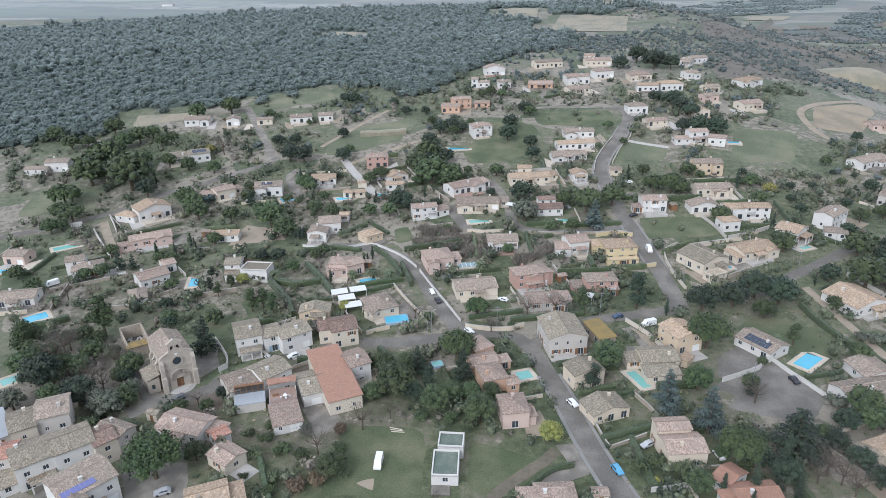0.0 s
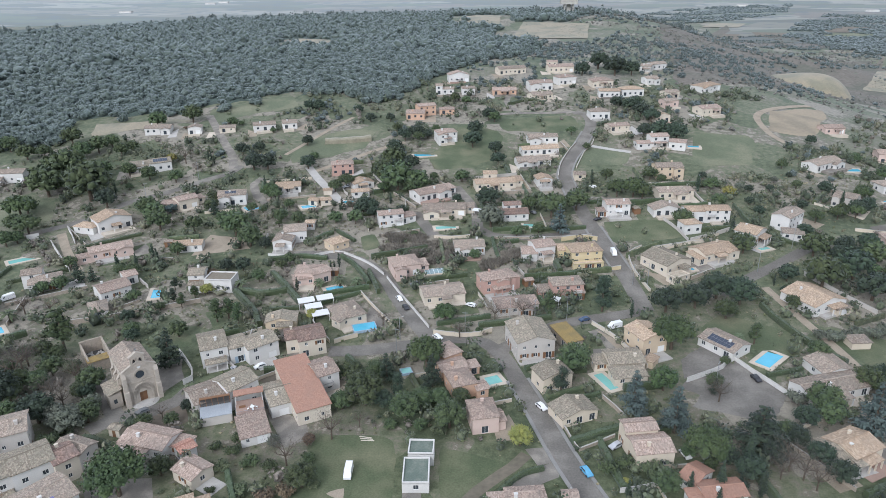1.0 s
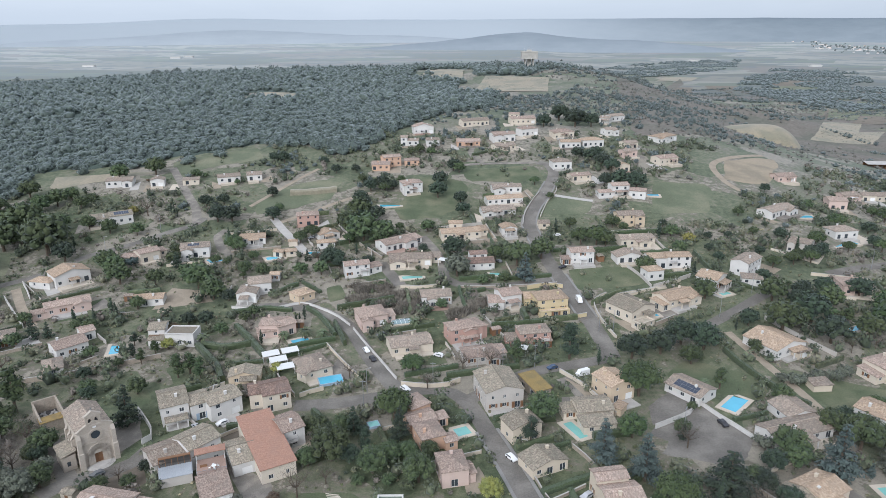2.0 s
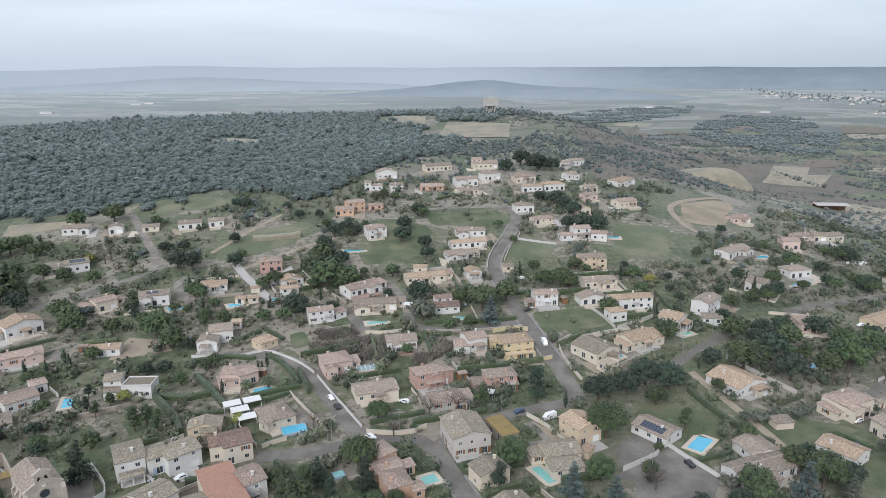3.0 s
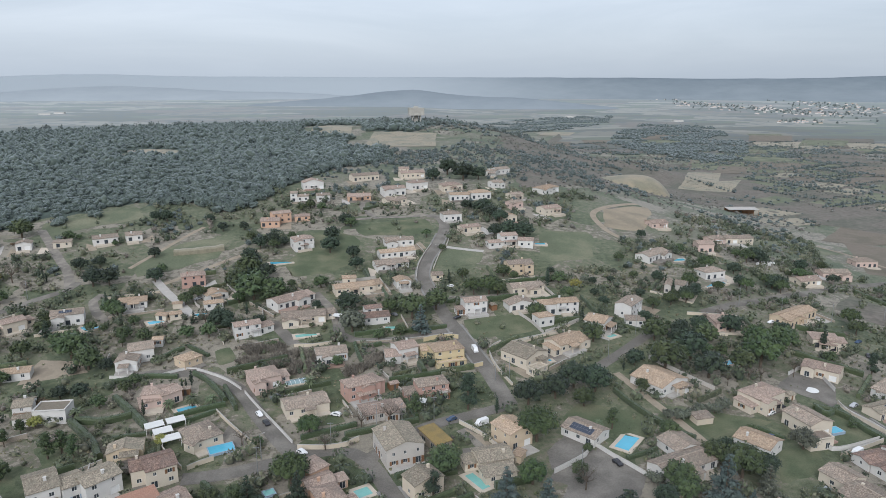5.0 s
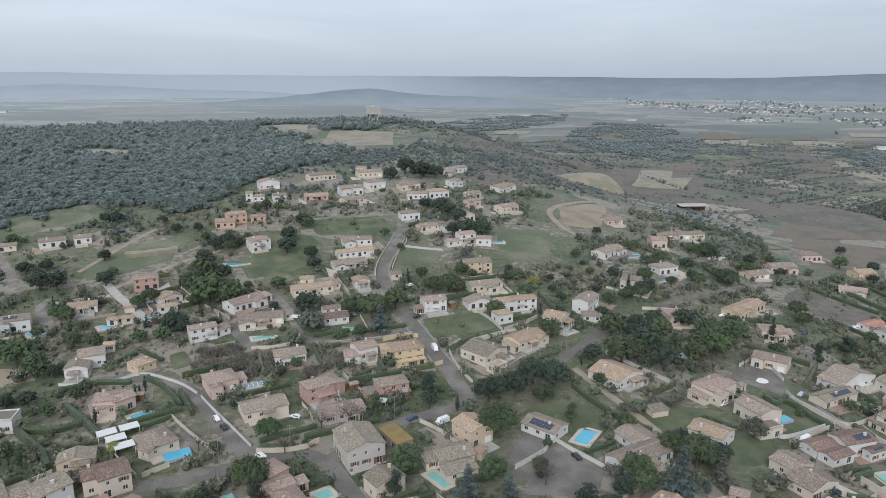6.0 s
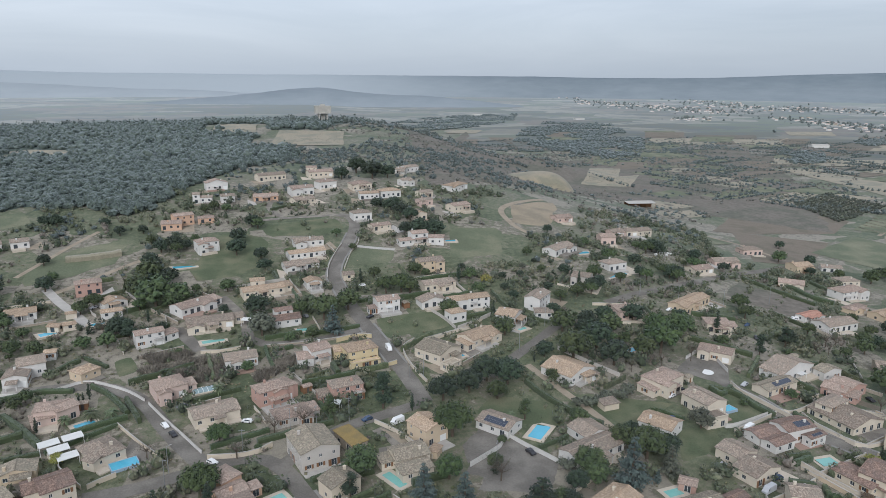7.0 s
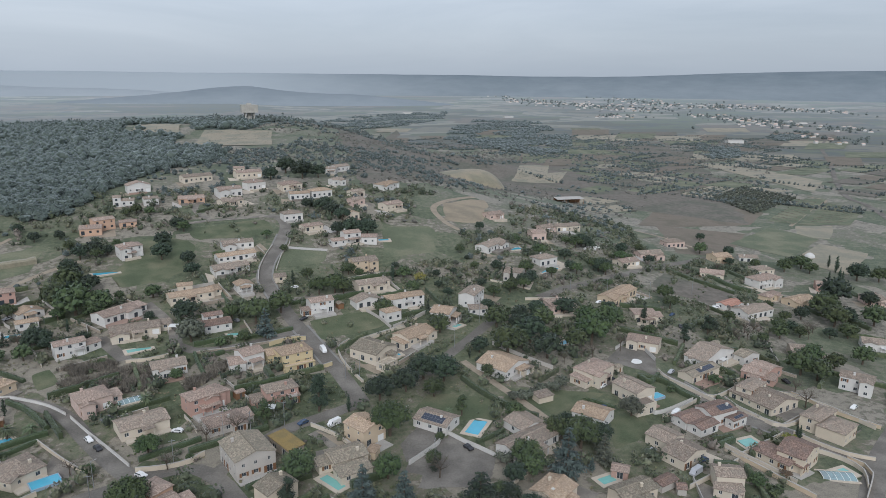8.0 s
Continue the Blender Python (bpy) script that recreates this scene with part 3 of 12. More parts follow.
# ---------------------------------------------------------------- ground
def ground_sheet():
    az = np.concatenate([np.linspace(-75, 75, 230, endpoint=False), np.linspace(75, 285, 50, endpoint=False)])
    rad = np.geomspace(18, 4900, 200)
    a, r = np.meshgrid(np.radians(az), rad, indexing="ij")
    x, y = np.sin(a) * r, np.cos(a) * r
    z = ground(x, y)
    verts = np.stack([x.ravel(), y.ravel(), z.ravel()], 1)
    n, k = len(az), len(rad)
    i, j = np.meshgrid(np.arange(n), np.arange(k - 1), indexing="ij")
    i2 = (i + 1) % n
    faces = np.stack([i * k + j, i * k + j + 1, i2 * k + j + 1, i2 * k + j], -1).reshape(-1, 4)
    verts = np.vstack([verts, [[0, 0, float(ground(0.0, 0.0))]]])
    hub = [(q * k, ((q + 1) % n) * k, n * k) for q in range(n)]
    me = mesh_of("ground", verts, [tuple(reversed(f)) for f in faces.tolist()] + hub, GROUND, smooth=True)
    return tagged(new("ground", me), "winter grass, bare earth and garden soil of the valley", "ground", kind="structure")


def soil_material():
    """Garden plots of grass, dry grass and dug soil: a mix for each plot, broken up by patches, tufts and speckle."""
    m = bpy.data.materials.new("garden_and_scrub_soil")
    m.use_nodes = True
    t = m.node_tree
    bsdf = t.nodes["Principled BSDF"]
    bsdf.inputs["Roughness"].default_value, bsdf.inputs["Specular IOR Level"].default_value = 0.95, 0.1
    # pale blue sheen imitates haze over ground seen at a low angle
    bsdf.inputs["Sheen Weight"].default_value, bsdf.inputs["Sheen Roughness"].default_value, bsdf.inputs["Sheen Tint"].default_value = 0.13, 0.5, (0.80, 0.91, 1.0, 1)
    where = t.nodes.new("ShaderNodeTexCoord")

    def cloud(scale, detail, rough):
        n = t.nodes.new("ShaderNodeTexNoise")
        n.inputs["Scale"].default_value, n.inputs["Detail"].default_value, n.inputs["Roughness"].default_value = scale, detail, rough
        t.links.new(where.outputs["Object"], n.inputs["Vector"])
        return n.outputs["Fac"]

    def calc(how, a, b, c=None):
        n = t.nodes.new("ShaderNodeMath")
        n.operation = how
        for slot, v in enumerate((a, b, c)):
            if v is None:
                continue
            if isinstance(v, float):
                n.inputs[slot].default_value = v
            else:
                t.links.new(v, n.inputs[slot])
        return n.outputs[0]

    warp, cell, pick = t.nodes.new("ShaderNodeVectorMath"), t.nodes.new("ShaderNodeTexVoronoi"), t.nodes.new("ShaderNodeSeparateColor")
    bend = t.nodes.new("ShaderNodeTexNoise")
    bend.inputs["Scale"].default_value = 0.12
    t.links.new(where.outputs["Object"], bend.inputs["Vector"])
    warp.operation = "MULTIPLY_ADD"
    warp.inputs[1].default_value = (7.0, 7.0, 0.0)
    t.links.new(bend.outputs["Color"], warp.inputs[0])
    t.links.new(where.outputs["Object"], warp.inputs[2])
    cell.voronoi_dimensions, cell.distance = "2D", "MANHATTAN"
    cell.inputs["Scale"].default_value = 0.042
    t.links.new(warp.outputs[0], cell.inputs["Vector"])
    t.links.new(cell.outputs["Color"], pick.inputs[0])
    broad, mid, fine = cloud(0.05, 4.0, 0.6), cloud(0.35, 5.0, 0.65), cloud(2.2, 6.0, 0.7)
    mixed = calc("MULTIPLY_ADD", pick.outputs[0], 0.42, calc("MULTIPLY_ADD", mid, 0.75, calc("MULTIPLY", broad, 0.55)))
    ramp = t.nodes.new("ShaderNodeValToRGB")
    tones = ((0.58, (0.070, 0.086, 0.044)), (0.76, (0.108, 0.120, 0.066)), (0.87, (0.142, 0.144, 0.090)), (0.96, (0.155, 0.136, 0.104)), (1.05, (0.235, 0.210, 0.165)))
    for n, (at, col) in enumerate(tones):
        e = ramp.color_ramp.elements[n] if n < 2 else ramp.color_ramp.elements.new(at)
        e.position, e.color = at, (*col, 1)
    t.links.new(mixed, ramp.inputs["Fac"])
    hsv = t.nodes.new("ShaderNodeHueSaturation")
    t.links.new(ramp.outputs["Color"], hsv.inputs["Color"])
    t.links.new(calc("MULTIPLY_ADD", fine, 1.3, calc("MULTIPLY_ADD", mid, 0.8, -0.05)), hsv.inputs["Value"])
    t.links.new(hsv.outputs["Color"], bsdf.inputs["Base Color"])
    b = t.nodes.new("ShaderNodeBump")
    b.inputs["Strength"].default_value, b.inputs["Distance"].default_value = 0.7, 0.15
    t.links.new(fine, b.inputs["Height"])
    t.links.new(b.outputs[0], bsdf.inputs["Normal"])
    return m


GROUND = soil_material()
ground_sheet()


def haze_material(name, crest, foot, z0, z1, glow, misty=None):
    """Wooded hills with distance haze painted in, a plain backdrop: mottled at the crest, paler haze tone at the foot;
    glow: emission that adds to the haze; misty: x of the clear and of the hazed end, and the haze colour.
    """
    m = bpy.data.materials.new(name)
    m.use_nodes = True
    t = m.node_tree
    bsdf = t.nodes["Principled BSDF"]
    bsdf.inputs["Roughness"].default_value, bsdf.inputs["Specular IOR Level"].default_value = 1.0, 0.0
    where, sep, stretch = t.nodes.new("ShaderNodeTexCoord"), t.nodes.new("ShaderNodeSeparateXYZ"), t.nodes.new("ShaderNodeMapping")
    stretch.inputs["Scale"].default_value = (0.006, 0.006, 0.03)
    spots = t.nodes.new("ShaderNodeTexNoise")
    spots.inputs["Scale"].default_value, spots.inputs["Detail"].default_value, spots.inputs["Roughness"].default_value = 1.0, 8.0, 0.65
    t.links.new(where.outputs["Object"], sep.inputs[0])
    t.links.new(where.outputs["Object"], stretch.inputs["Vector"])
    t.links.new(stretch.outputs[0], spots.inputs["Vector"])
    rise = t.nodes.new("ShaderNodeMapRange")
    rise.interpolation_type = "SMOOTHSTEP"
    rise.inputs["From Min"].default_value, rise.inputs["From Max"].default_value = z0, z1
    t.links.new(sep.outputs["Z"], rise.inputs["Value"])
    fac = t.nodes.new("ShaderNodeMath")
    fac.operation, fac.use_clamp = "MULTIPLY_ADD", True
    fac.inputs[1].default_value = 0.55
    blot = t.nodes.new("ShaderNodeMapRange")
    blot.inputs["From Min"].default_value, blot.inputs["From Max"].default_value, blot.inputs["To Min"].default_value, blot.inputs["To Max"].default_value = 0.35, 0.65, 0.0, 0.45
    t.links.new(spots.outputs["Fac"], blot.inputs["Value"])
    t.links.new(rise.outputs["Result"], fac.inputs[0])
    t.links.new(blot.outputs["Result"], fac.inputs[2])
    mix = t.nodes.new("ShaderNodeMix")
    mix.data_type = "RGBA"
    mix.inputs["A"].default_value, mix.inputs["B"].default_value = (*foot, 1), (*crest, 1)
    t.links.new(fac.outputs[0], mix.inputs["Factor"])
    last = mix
    # blends the hills into a painted haze colour towards one end
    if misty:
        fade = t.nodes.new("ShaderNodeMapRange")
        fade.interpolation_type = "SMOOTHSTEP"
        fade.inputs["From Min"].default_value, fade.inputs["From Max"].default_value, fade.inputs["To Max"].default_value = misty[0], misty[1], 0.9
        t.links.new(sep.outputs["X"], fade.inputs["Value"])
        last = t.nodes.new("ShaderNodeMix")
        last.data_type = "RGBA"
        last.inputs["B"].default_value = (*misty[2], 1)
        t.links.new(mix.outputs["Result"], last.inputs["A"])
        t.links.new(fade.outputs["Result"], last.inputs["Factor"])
    # the haze tone is also given off as emission
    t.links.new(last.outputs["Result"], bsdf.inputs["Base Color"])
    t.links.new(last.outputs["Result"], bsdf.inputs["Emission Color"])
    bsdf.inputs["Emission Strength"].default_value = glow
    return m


def far_ridge(label, mat, r, deep, wave, seed, crest_at, foot=-30.0):
    """A range of hills on the horizon: crest_at gives azimuth and crest height, in degrees and metres."""
    deg = np.linspace(crest_at[0][0], crest_at[-1][0], 420)
    crest = np.interp(deg, [q[0] for q in crest_at], [q[1] for q in crest_at])
    crest = np.convolve(np.pad(crest, 9, mode="edge"), np.ones(19) / 19, "valid")
    verts, k = [], 9
    for a, c in zip(np.radians(deg), crest):
        c += wave * (noise.noise((a * 9, seed, 0)) + 0.4 * noise.noise((a * 37, seed, 2)) + 0.14 * noise.noise((a * 260, seed, 4)))
        for j in range(k):
            q = j / (k - 1)
            rr = r + deep * q
            verts.append((math.sin(a) * rr, math.cos(a) * rr, foot + (c - foot) * (q * q * (3 - 2 * q)) + 5 * (1 - q) * noise.noise((a * 40, q * 5, seed))))
    faces = [(i * k + j, (i + 1) * k + j, (i + 1) * k + j + 1, i * k + j + 1) for i in range(len(deg) - 1) for j in range(k - 1)]
    return tagged(new("backdrop", mesh_of("backdrop", verts, faces, mat, smooth=True)), label, "hills", kind="structure")


def far_plain():
    """The plain of small fields beyond the ridge, out to the horizon, with haze painted in."""
    az, rad = np.radians(np.linspace(-85, 85, 170)), np.geomspace(1230, 4950, 52)
    a, r = np.meshgrid(az, rad, indexing="ij")
    x, y = np.sin(a) * r, np.cos(a) * r
    z = ground(x, y) + 0.45 + 1.6 * step(1900, 2300, r)
    k = len(rad)
    verts = np.stack([x.ravel(), y.ravel(), z.ravel()], 1)
    faces = [(i * k + j + 1, i * k + j, (i + 1) * k + j, (i + 1) * k + j + 1) for i in range(len(az) - 1) for j in range(k - 1) if rad[j] > 1900 or az[i] > radians(13)]
    m = bpy.data.materials.new("hazy_plain")
    m.use_nodes = True
    t = m.node_tree
    bsdf = t.nodes["Principled BSDF"]
    bsdf.inputs["Roughness"].default_value, bsdf.inputs["Specular IOR Level"].default_value = 0.95, 0.05
    where, turn = t.nodes.new("ShaderNodeTexCoord"), t.nodes.new("ShaderNodeMapping")
    turn.inputs["Scale"].default_value, turn.inputs["Rotation"].default_value = (0.005, 0.0085, 1.0), (0, 0, 0.3)
    cell, spots = t.nodes.new("ShaderNodeTexVoronoi"), t.nodes.new("ShaderNodeTexNoise")
    cell.voronoi_dimensions, cell.distance = "2D", "CHEBYCHEV"
    cell.inputs["Scale"].default_value, cell.inputs["Randomness"].default_value = 1.0, 0.85
    spots.inputs["Scale"].default_value, spots.inputs["Detail"].default_value = 0.02, 6.0
    t.links.new(where.outputs["Object"], turn.inputs["Vector"])
    t.links.new(turn.outputs[0], cell.inputs["Vector"])
    t.links.new(where.outputs["Object"], spots.inputs["Vector"])
    pick = t.nodes.new("ShaderNodeSeparateColor")
    t.links.new(cell.outputs["Color"], pick.inputs[0])
    ramp = t.nodes.new("ShaderNodeValToRGB")
    ramp.color_ramp.interpolation = "CONSTANT"
    for at, col in ((0.0, (0.140, 0.148, 0.128)), (0.3, (0.196, 0.194, 0.168)), (0.5, (0.152, 0.170, 0.138)), (0.68, (0.182, 0.170, 0.152)), (0.84, (0.236, 0.234, 0.204))):
        e = ramp.color_ramp.elements[0] if at == 0 else ramp.color_ramp.elements.new(at)
        e.position, e.color = at, (*col, 1)
    ramp.color_ramp.elements.remove(ramp.color_ramp.elements[-1])
    t.links.new(pick.outputs[0], ramp.inputs["Fac"])
    woods = t.nodes.new("ShaderNodeMapRange")
    woods.inputs["From Min"].default_value, woods.inputs["From Max"].default_value, woods.inputs["To Max"].default_value = 0.52, 0.60, 0.75
    t.links.new(spots.outputs["Fac"], woods.inputs["Value"])
    mix = t.nodes.new("ShaderNodeMix")
    mix.data_type = "RGBA"
    # wood patches, their colour greyed towards blue for haze
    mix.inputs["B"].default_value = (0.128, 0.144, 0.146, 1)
    t.links.new(ramp.outputs["Color"], mix.inputs["A"])
    t.links.new(woods.outputs["Result"], mix.inputs["Factor"])
    t.links.new(mix.outputs["Result"], bsdf.inputs["Base Color"])
    # distance haze painted as bluish emission that grows with distance
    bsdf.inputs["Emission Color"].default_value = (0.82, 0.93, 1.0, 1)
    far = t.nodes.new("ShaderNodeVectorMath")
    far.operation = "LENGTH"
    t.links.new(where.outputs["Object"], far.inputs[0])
    haze_gain = t.nodes.new("ShaderNodeMapRange")
    haze_gain.inputs["From Min"].default_value, haze_gain.inputs["From Max"].default_value, haze_gain.inputs["To Min"].default_value, haze_gain.inputs["To Max"].default_value = 1230, 4900, 0.0, 0.18
    t.links.new(far.outputs["Value"], haze_gain.inputs["Value"])
    # extra painted haze towards the west
    parts_xyz, haze_west, more = t.nodes.new("ShaderNodeSeparateXYZ"), t.nodes.new("ShaderNodeMapRange"), t.nodes.new("ShaderNodeMath")
    haze_west.interpolation_type = "SMOOTHSTEP"
    haze_west.inputs["From Min"].default_value, haze_west.inputs["From Max"].default_value, haze_west.inputs["To Min"].default_value, haze_west.inputs["To Max"].default_value = 1000, -700, 0.0, 0.045
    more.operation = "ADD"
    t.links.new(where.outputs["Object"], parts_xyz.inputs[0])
    t.links.new(parts_xyz.outputs["X"], haze_west.inputs["Value"])
    t.links.new(haze_gain.outputs["Result"], more.inputs[0])
    t.links.new(haze_west.outputs["Result"], more.inputs[1])
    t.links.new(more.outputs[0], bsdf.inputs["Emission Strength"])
    tagged(new("backdrop", mesh_of("backdrop", verts, faces, m, smooth=True)), "patchwork of small fields with haze painted in towards the horizon", "plain", kind="structure")


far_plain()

far_ridge("long wooded ridge on the horizon, with painted haze in the west", haze_material("haze_tinted_ridge", (0.108, 0.130, 0.146), (0.158, 0.180, 0.194), 40, 140, 0.42, (1500, -200, (0.246, 0.270, 0.286))), 4080, 260, 3, 5.0,
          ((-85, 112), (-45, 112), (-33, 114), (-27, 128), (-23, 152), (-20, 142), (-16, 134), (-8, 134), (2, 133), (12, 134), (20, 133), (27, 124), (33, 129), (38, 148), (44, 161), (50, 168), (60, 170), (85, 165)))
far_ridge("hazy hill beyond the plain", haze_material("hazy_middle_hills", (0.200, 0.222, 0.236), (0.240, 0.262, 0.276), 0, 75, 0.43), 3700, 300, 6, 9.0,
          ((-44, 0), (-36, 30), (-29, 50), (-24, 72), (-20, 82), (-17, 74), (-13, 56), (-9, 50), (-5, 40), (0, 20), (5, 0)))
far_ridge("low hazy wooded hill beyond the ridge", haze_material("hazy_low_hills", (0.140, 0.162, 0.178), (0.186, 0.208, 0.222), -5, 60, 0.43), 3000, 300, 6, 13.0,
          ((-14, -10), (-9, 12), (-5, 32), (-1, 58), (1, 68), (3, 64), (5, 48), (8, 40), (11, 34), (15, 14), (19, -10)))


def smooth_line(points, each=4.0):
    """A soft curve through points, resampled about every so many metres."""
    p = [np.array(q, float) for q in points]
    p = [2 * p[0] - p[1]] + p + [2 * p[-1] - p[-2]]
    out = []
    for a, b, c, d in zip(p, p[1:], p[2:], p[3:]):
        n = max(1, int(np.linalg.norm(c - b) / each))
        for s in np.arange(n) / n:
            out.append(0.5 * ((2 * b) + (c - a) * s + (2 * a - 5 * b + 4 * c - d) * s * s + (3 * b - a - 3 * c + d) * s ** 3))
    out.append(p[-2])
    return np.array(out)


def normals_of(line):
    t = np.gradient(line, axis=0)
    t /= np.linalg.norm(t, axis=1)[:, None] + 1e-9
    return np.stack([-t[:, 1], t[:, 0]], 1)


TAKEN = []  # circles on the plan that no plant may stand in


def take(x, y, r):
    TAKEN.append((x, y, r))


def ribbon(name, label, category, mat, width, *points, level=0.0, kind="structure", edge=0.0):
    line = smooth_line(points)
    nn = normals_of(line)
    k = 4
    offs = np.linspace(-width / 2, width / 2, k + 1)
    rows = line[:, None, :] + nn[:, None, :] * offs[None, :, None]
    x, y = rows[..., 0], rows[..., 1]
    z = ground(x, y) + skin(x, y) + level
    verts = np.stack([x.ravel(), y.ravel(), z.ravel()], 1)
    faces = [(i * (k + 1) + j, i * (k + 1) + j + 1, (i + 1) * (k + 1) + j + 1, (i + 1) * (k + 1) + j) for i in range(len(line) - 1) for j in range(k)]
    faces = [tuple(reversed(f)) for f in faces]
    for q in line[::1]:
        take(q[0], q[1], width / 2 + 0.8)
    ob = tagged(new(name, mesh_of(name, verts, faces, mat)), label, category, kind=kind)
    return ob


def kerb(width, *points, side=1, cut=0.0):
    """A raised kerb along one side of a road of that width."""
    line = smooth_line(points)
    nn = normals_of(line)
    verts, faces = [], []
    for q, o in zip(line, nn):
        g = float(ground(q[0], q[1]) + skin(q[0], q[1]))
        for off, z in ((0.0, -0.3), (0.0, 0.13), (0.9, 0.13), (0.9, -0.3)):
            e = side * (width / 2 + off)
            verts.append((q[0] + o[0] * e, q[1] + o[1] * e, g + z))
    n = len(line)
    for i in range(n - 1):
        for j in range(3):
            f = (4 * i + j, 4 * i + 4 + j, 4 * i + 5 + j, 4 * i + 1 + j)
            faces.append(f if side < 0 else tuple(reversed(f)))
    return tagged(new("pavement", mesh_of("pavement", verts, faces, M["kerbstone"])), "narrow concrete pavement with kerb beside the road", "pavement", kind="structure")


def sheet(name, label, category, mat, a, b, c, d, level=0.0, rows=0, row_mat=None, keep=True):
    """A patch of ground between four corners of the plan."""
    a, b, c, d = (np.array(p, float) for p in (a, b, c, d))
    cell = max(2.5, np.linalg.norm(a) / 55)
    n = int(min(36, max(4, np.linalg.norm(b - a) / cell)))
    k = int(min(36, max(4, np.linalg.norm(d - a) / cell)))
    u, v = np.meshgrid(np.linspace(0, 1, n + 1), np.linspace(0, 1, k + 1), indexing="ij")
    p = a * ((1 - u) * (1 - v))[..., None] + b * (u * (1 - v))[..., None] + c * (u * v)[..., None] + d * ((1 - u) * v)[..., None]
    mid = p.mean((0, 1))
    size = float(np.linalg.norm(c - a))
    wob = np.array([[[noise.noise((q[0] * 0.05, q[1] * 0.05, 3.0)), noise.noise((q[0] * 0.05, q[1] * 0.05, 9.0))] for q in row] for row in p])
    fray = np.array([[[noise.noise((q[0] * 0.3, q[1] * 0.3, 4.0)), noise.noise((q[0] * 0.3, q[1] * 0.3, 7.0))] for q in row] for row in p])
    if keep and (name in ("lawn", "clearing", "meadow") or "round" in label):
        p = p + (mid - p) * ((0.26 if "round" in label else 0.09) * np.abs((2 * u - 1) * (2 * v - 1)) ** 4)[..., None]
    p = p + wob * (min(0.06 * size, 7) if name != "field" else 2.0) + fray * (min(2.6, 0.03 * size) if cell < 5 else 0)
    x, y = p[..., 0], p[..., 1]
    z = ground(x, y) + skin(x, y) * 0.75 + level
    verts = np.stack([x.ravel(), y.ravel(), z.ravel()], 1)
    faces = [(i * (k + 1) + j, (i + 1) * (k + 1) + j, (i + 1) * (k + 1) + j + 1, i * (k + 1) + j + 1) for i in range(n) for j in range(k)]
    area = np.cross(b - a, d - a)
    if area < 0:
        faces = [tuple(reversed(f)) for f in faces]
    ob = tagged(new(name, mesh_of(name, verts, faces, mat)), label, category, kind="structure")
    if keep:
        for i in range(0, n + 1, 2):
            for j in range(0, k + 1, 2):
                take(p[i, j, 0], p[i, j, 1], max(1.8, size / n * 0.8))
    return ob


def garden_wall(label, mat, height, *points, thick=0.25, name="garden_wall", category="wall"):
    """A rendered wall along a line of the plan, with a coping."""
    home = new(name)
    home.matrix_basis = Matrix.Translation(lift(*points[0]))
    tagged(home, label, category, "garden walls")
    base = home.matrix_basis.translation
    for nm, h0, h1, th, mt in (("wall_body", -0.6, height, thick, mat), ("coping", height, height + 0.08, thick + 0.1, M["concrete"])):
        line = smooth_line(points, 3.0)
        nn = normals_of(line) * th / 2
        verts, faces = [], []
        for q, o in zip(line, nn):
            g = float(ground(q[0], q[1]))
            for sx, hz in ((1, h0), (1, h1), (-1, h1), (-1, h0)):
                verts.append(Vector((q[0] + sx * o[0], q[1] + sx * o[1], g + hz)) - base)
        for i in range(len(line) - 1):
            for j in range(4):
                faces.append((4 * i + j, 4 * i + 4 + j, 4 * i + 4 + (j + 1) % 4, 4 * i + (j + 1) % 4))
        e = 4 * (len(line) - 1)
        faces += [(3, 2, 1, 0), (e, e + 1, e + 2, e + 3)]
        child(nm, mesh_of(nm, verts, [tuple(reversed(f)) for f in faces], mt), home)
    return home


def tufts(rng, centres, normals, size, droop=0.0):
    """Small bent leaf sprays, two triangles each, at the centres."""
    n = len(centres)
    a = rng.normal(size=(n, 3))
    a /= np.linalg.norm(a, axis=1)[:, None]
    side = np.cross(normals, a)
    side /= np.linalg.norm(side, axis=1)[:, None] + 1e-9
    s = size * rng.uniform(0.6, 1.3, (n, 1))
    tip = normals * 0.55 + np.cross(side, normals) * 0.75 + np.array([0, 0, -droop])
    p0, p1, p2, p3 = centres - side * s * 0.6, centres + side * s * 0.6, centres + tip * s, centres - tip * s * 0.7
    verts = np.stack([p0, p1, p2, p3], 1).reshape(-1, 3)
    f = np.arange(n)[:, None] * 4
    faces = np.concatenate([f + np.array([[0, 1, 2]]), f + np.array([[1, 0, 3]])]).tolist()
    return verts, faces


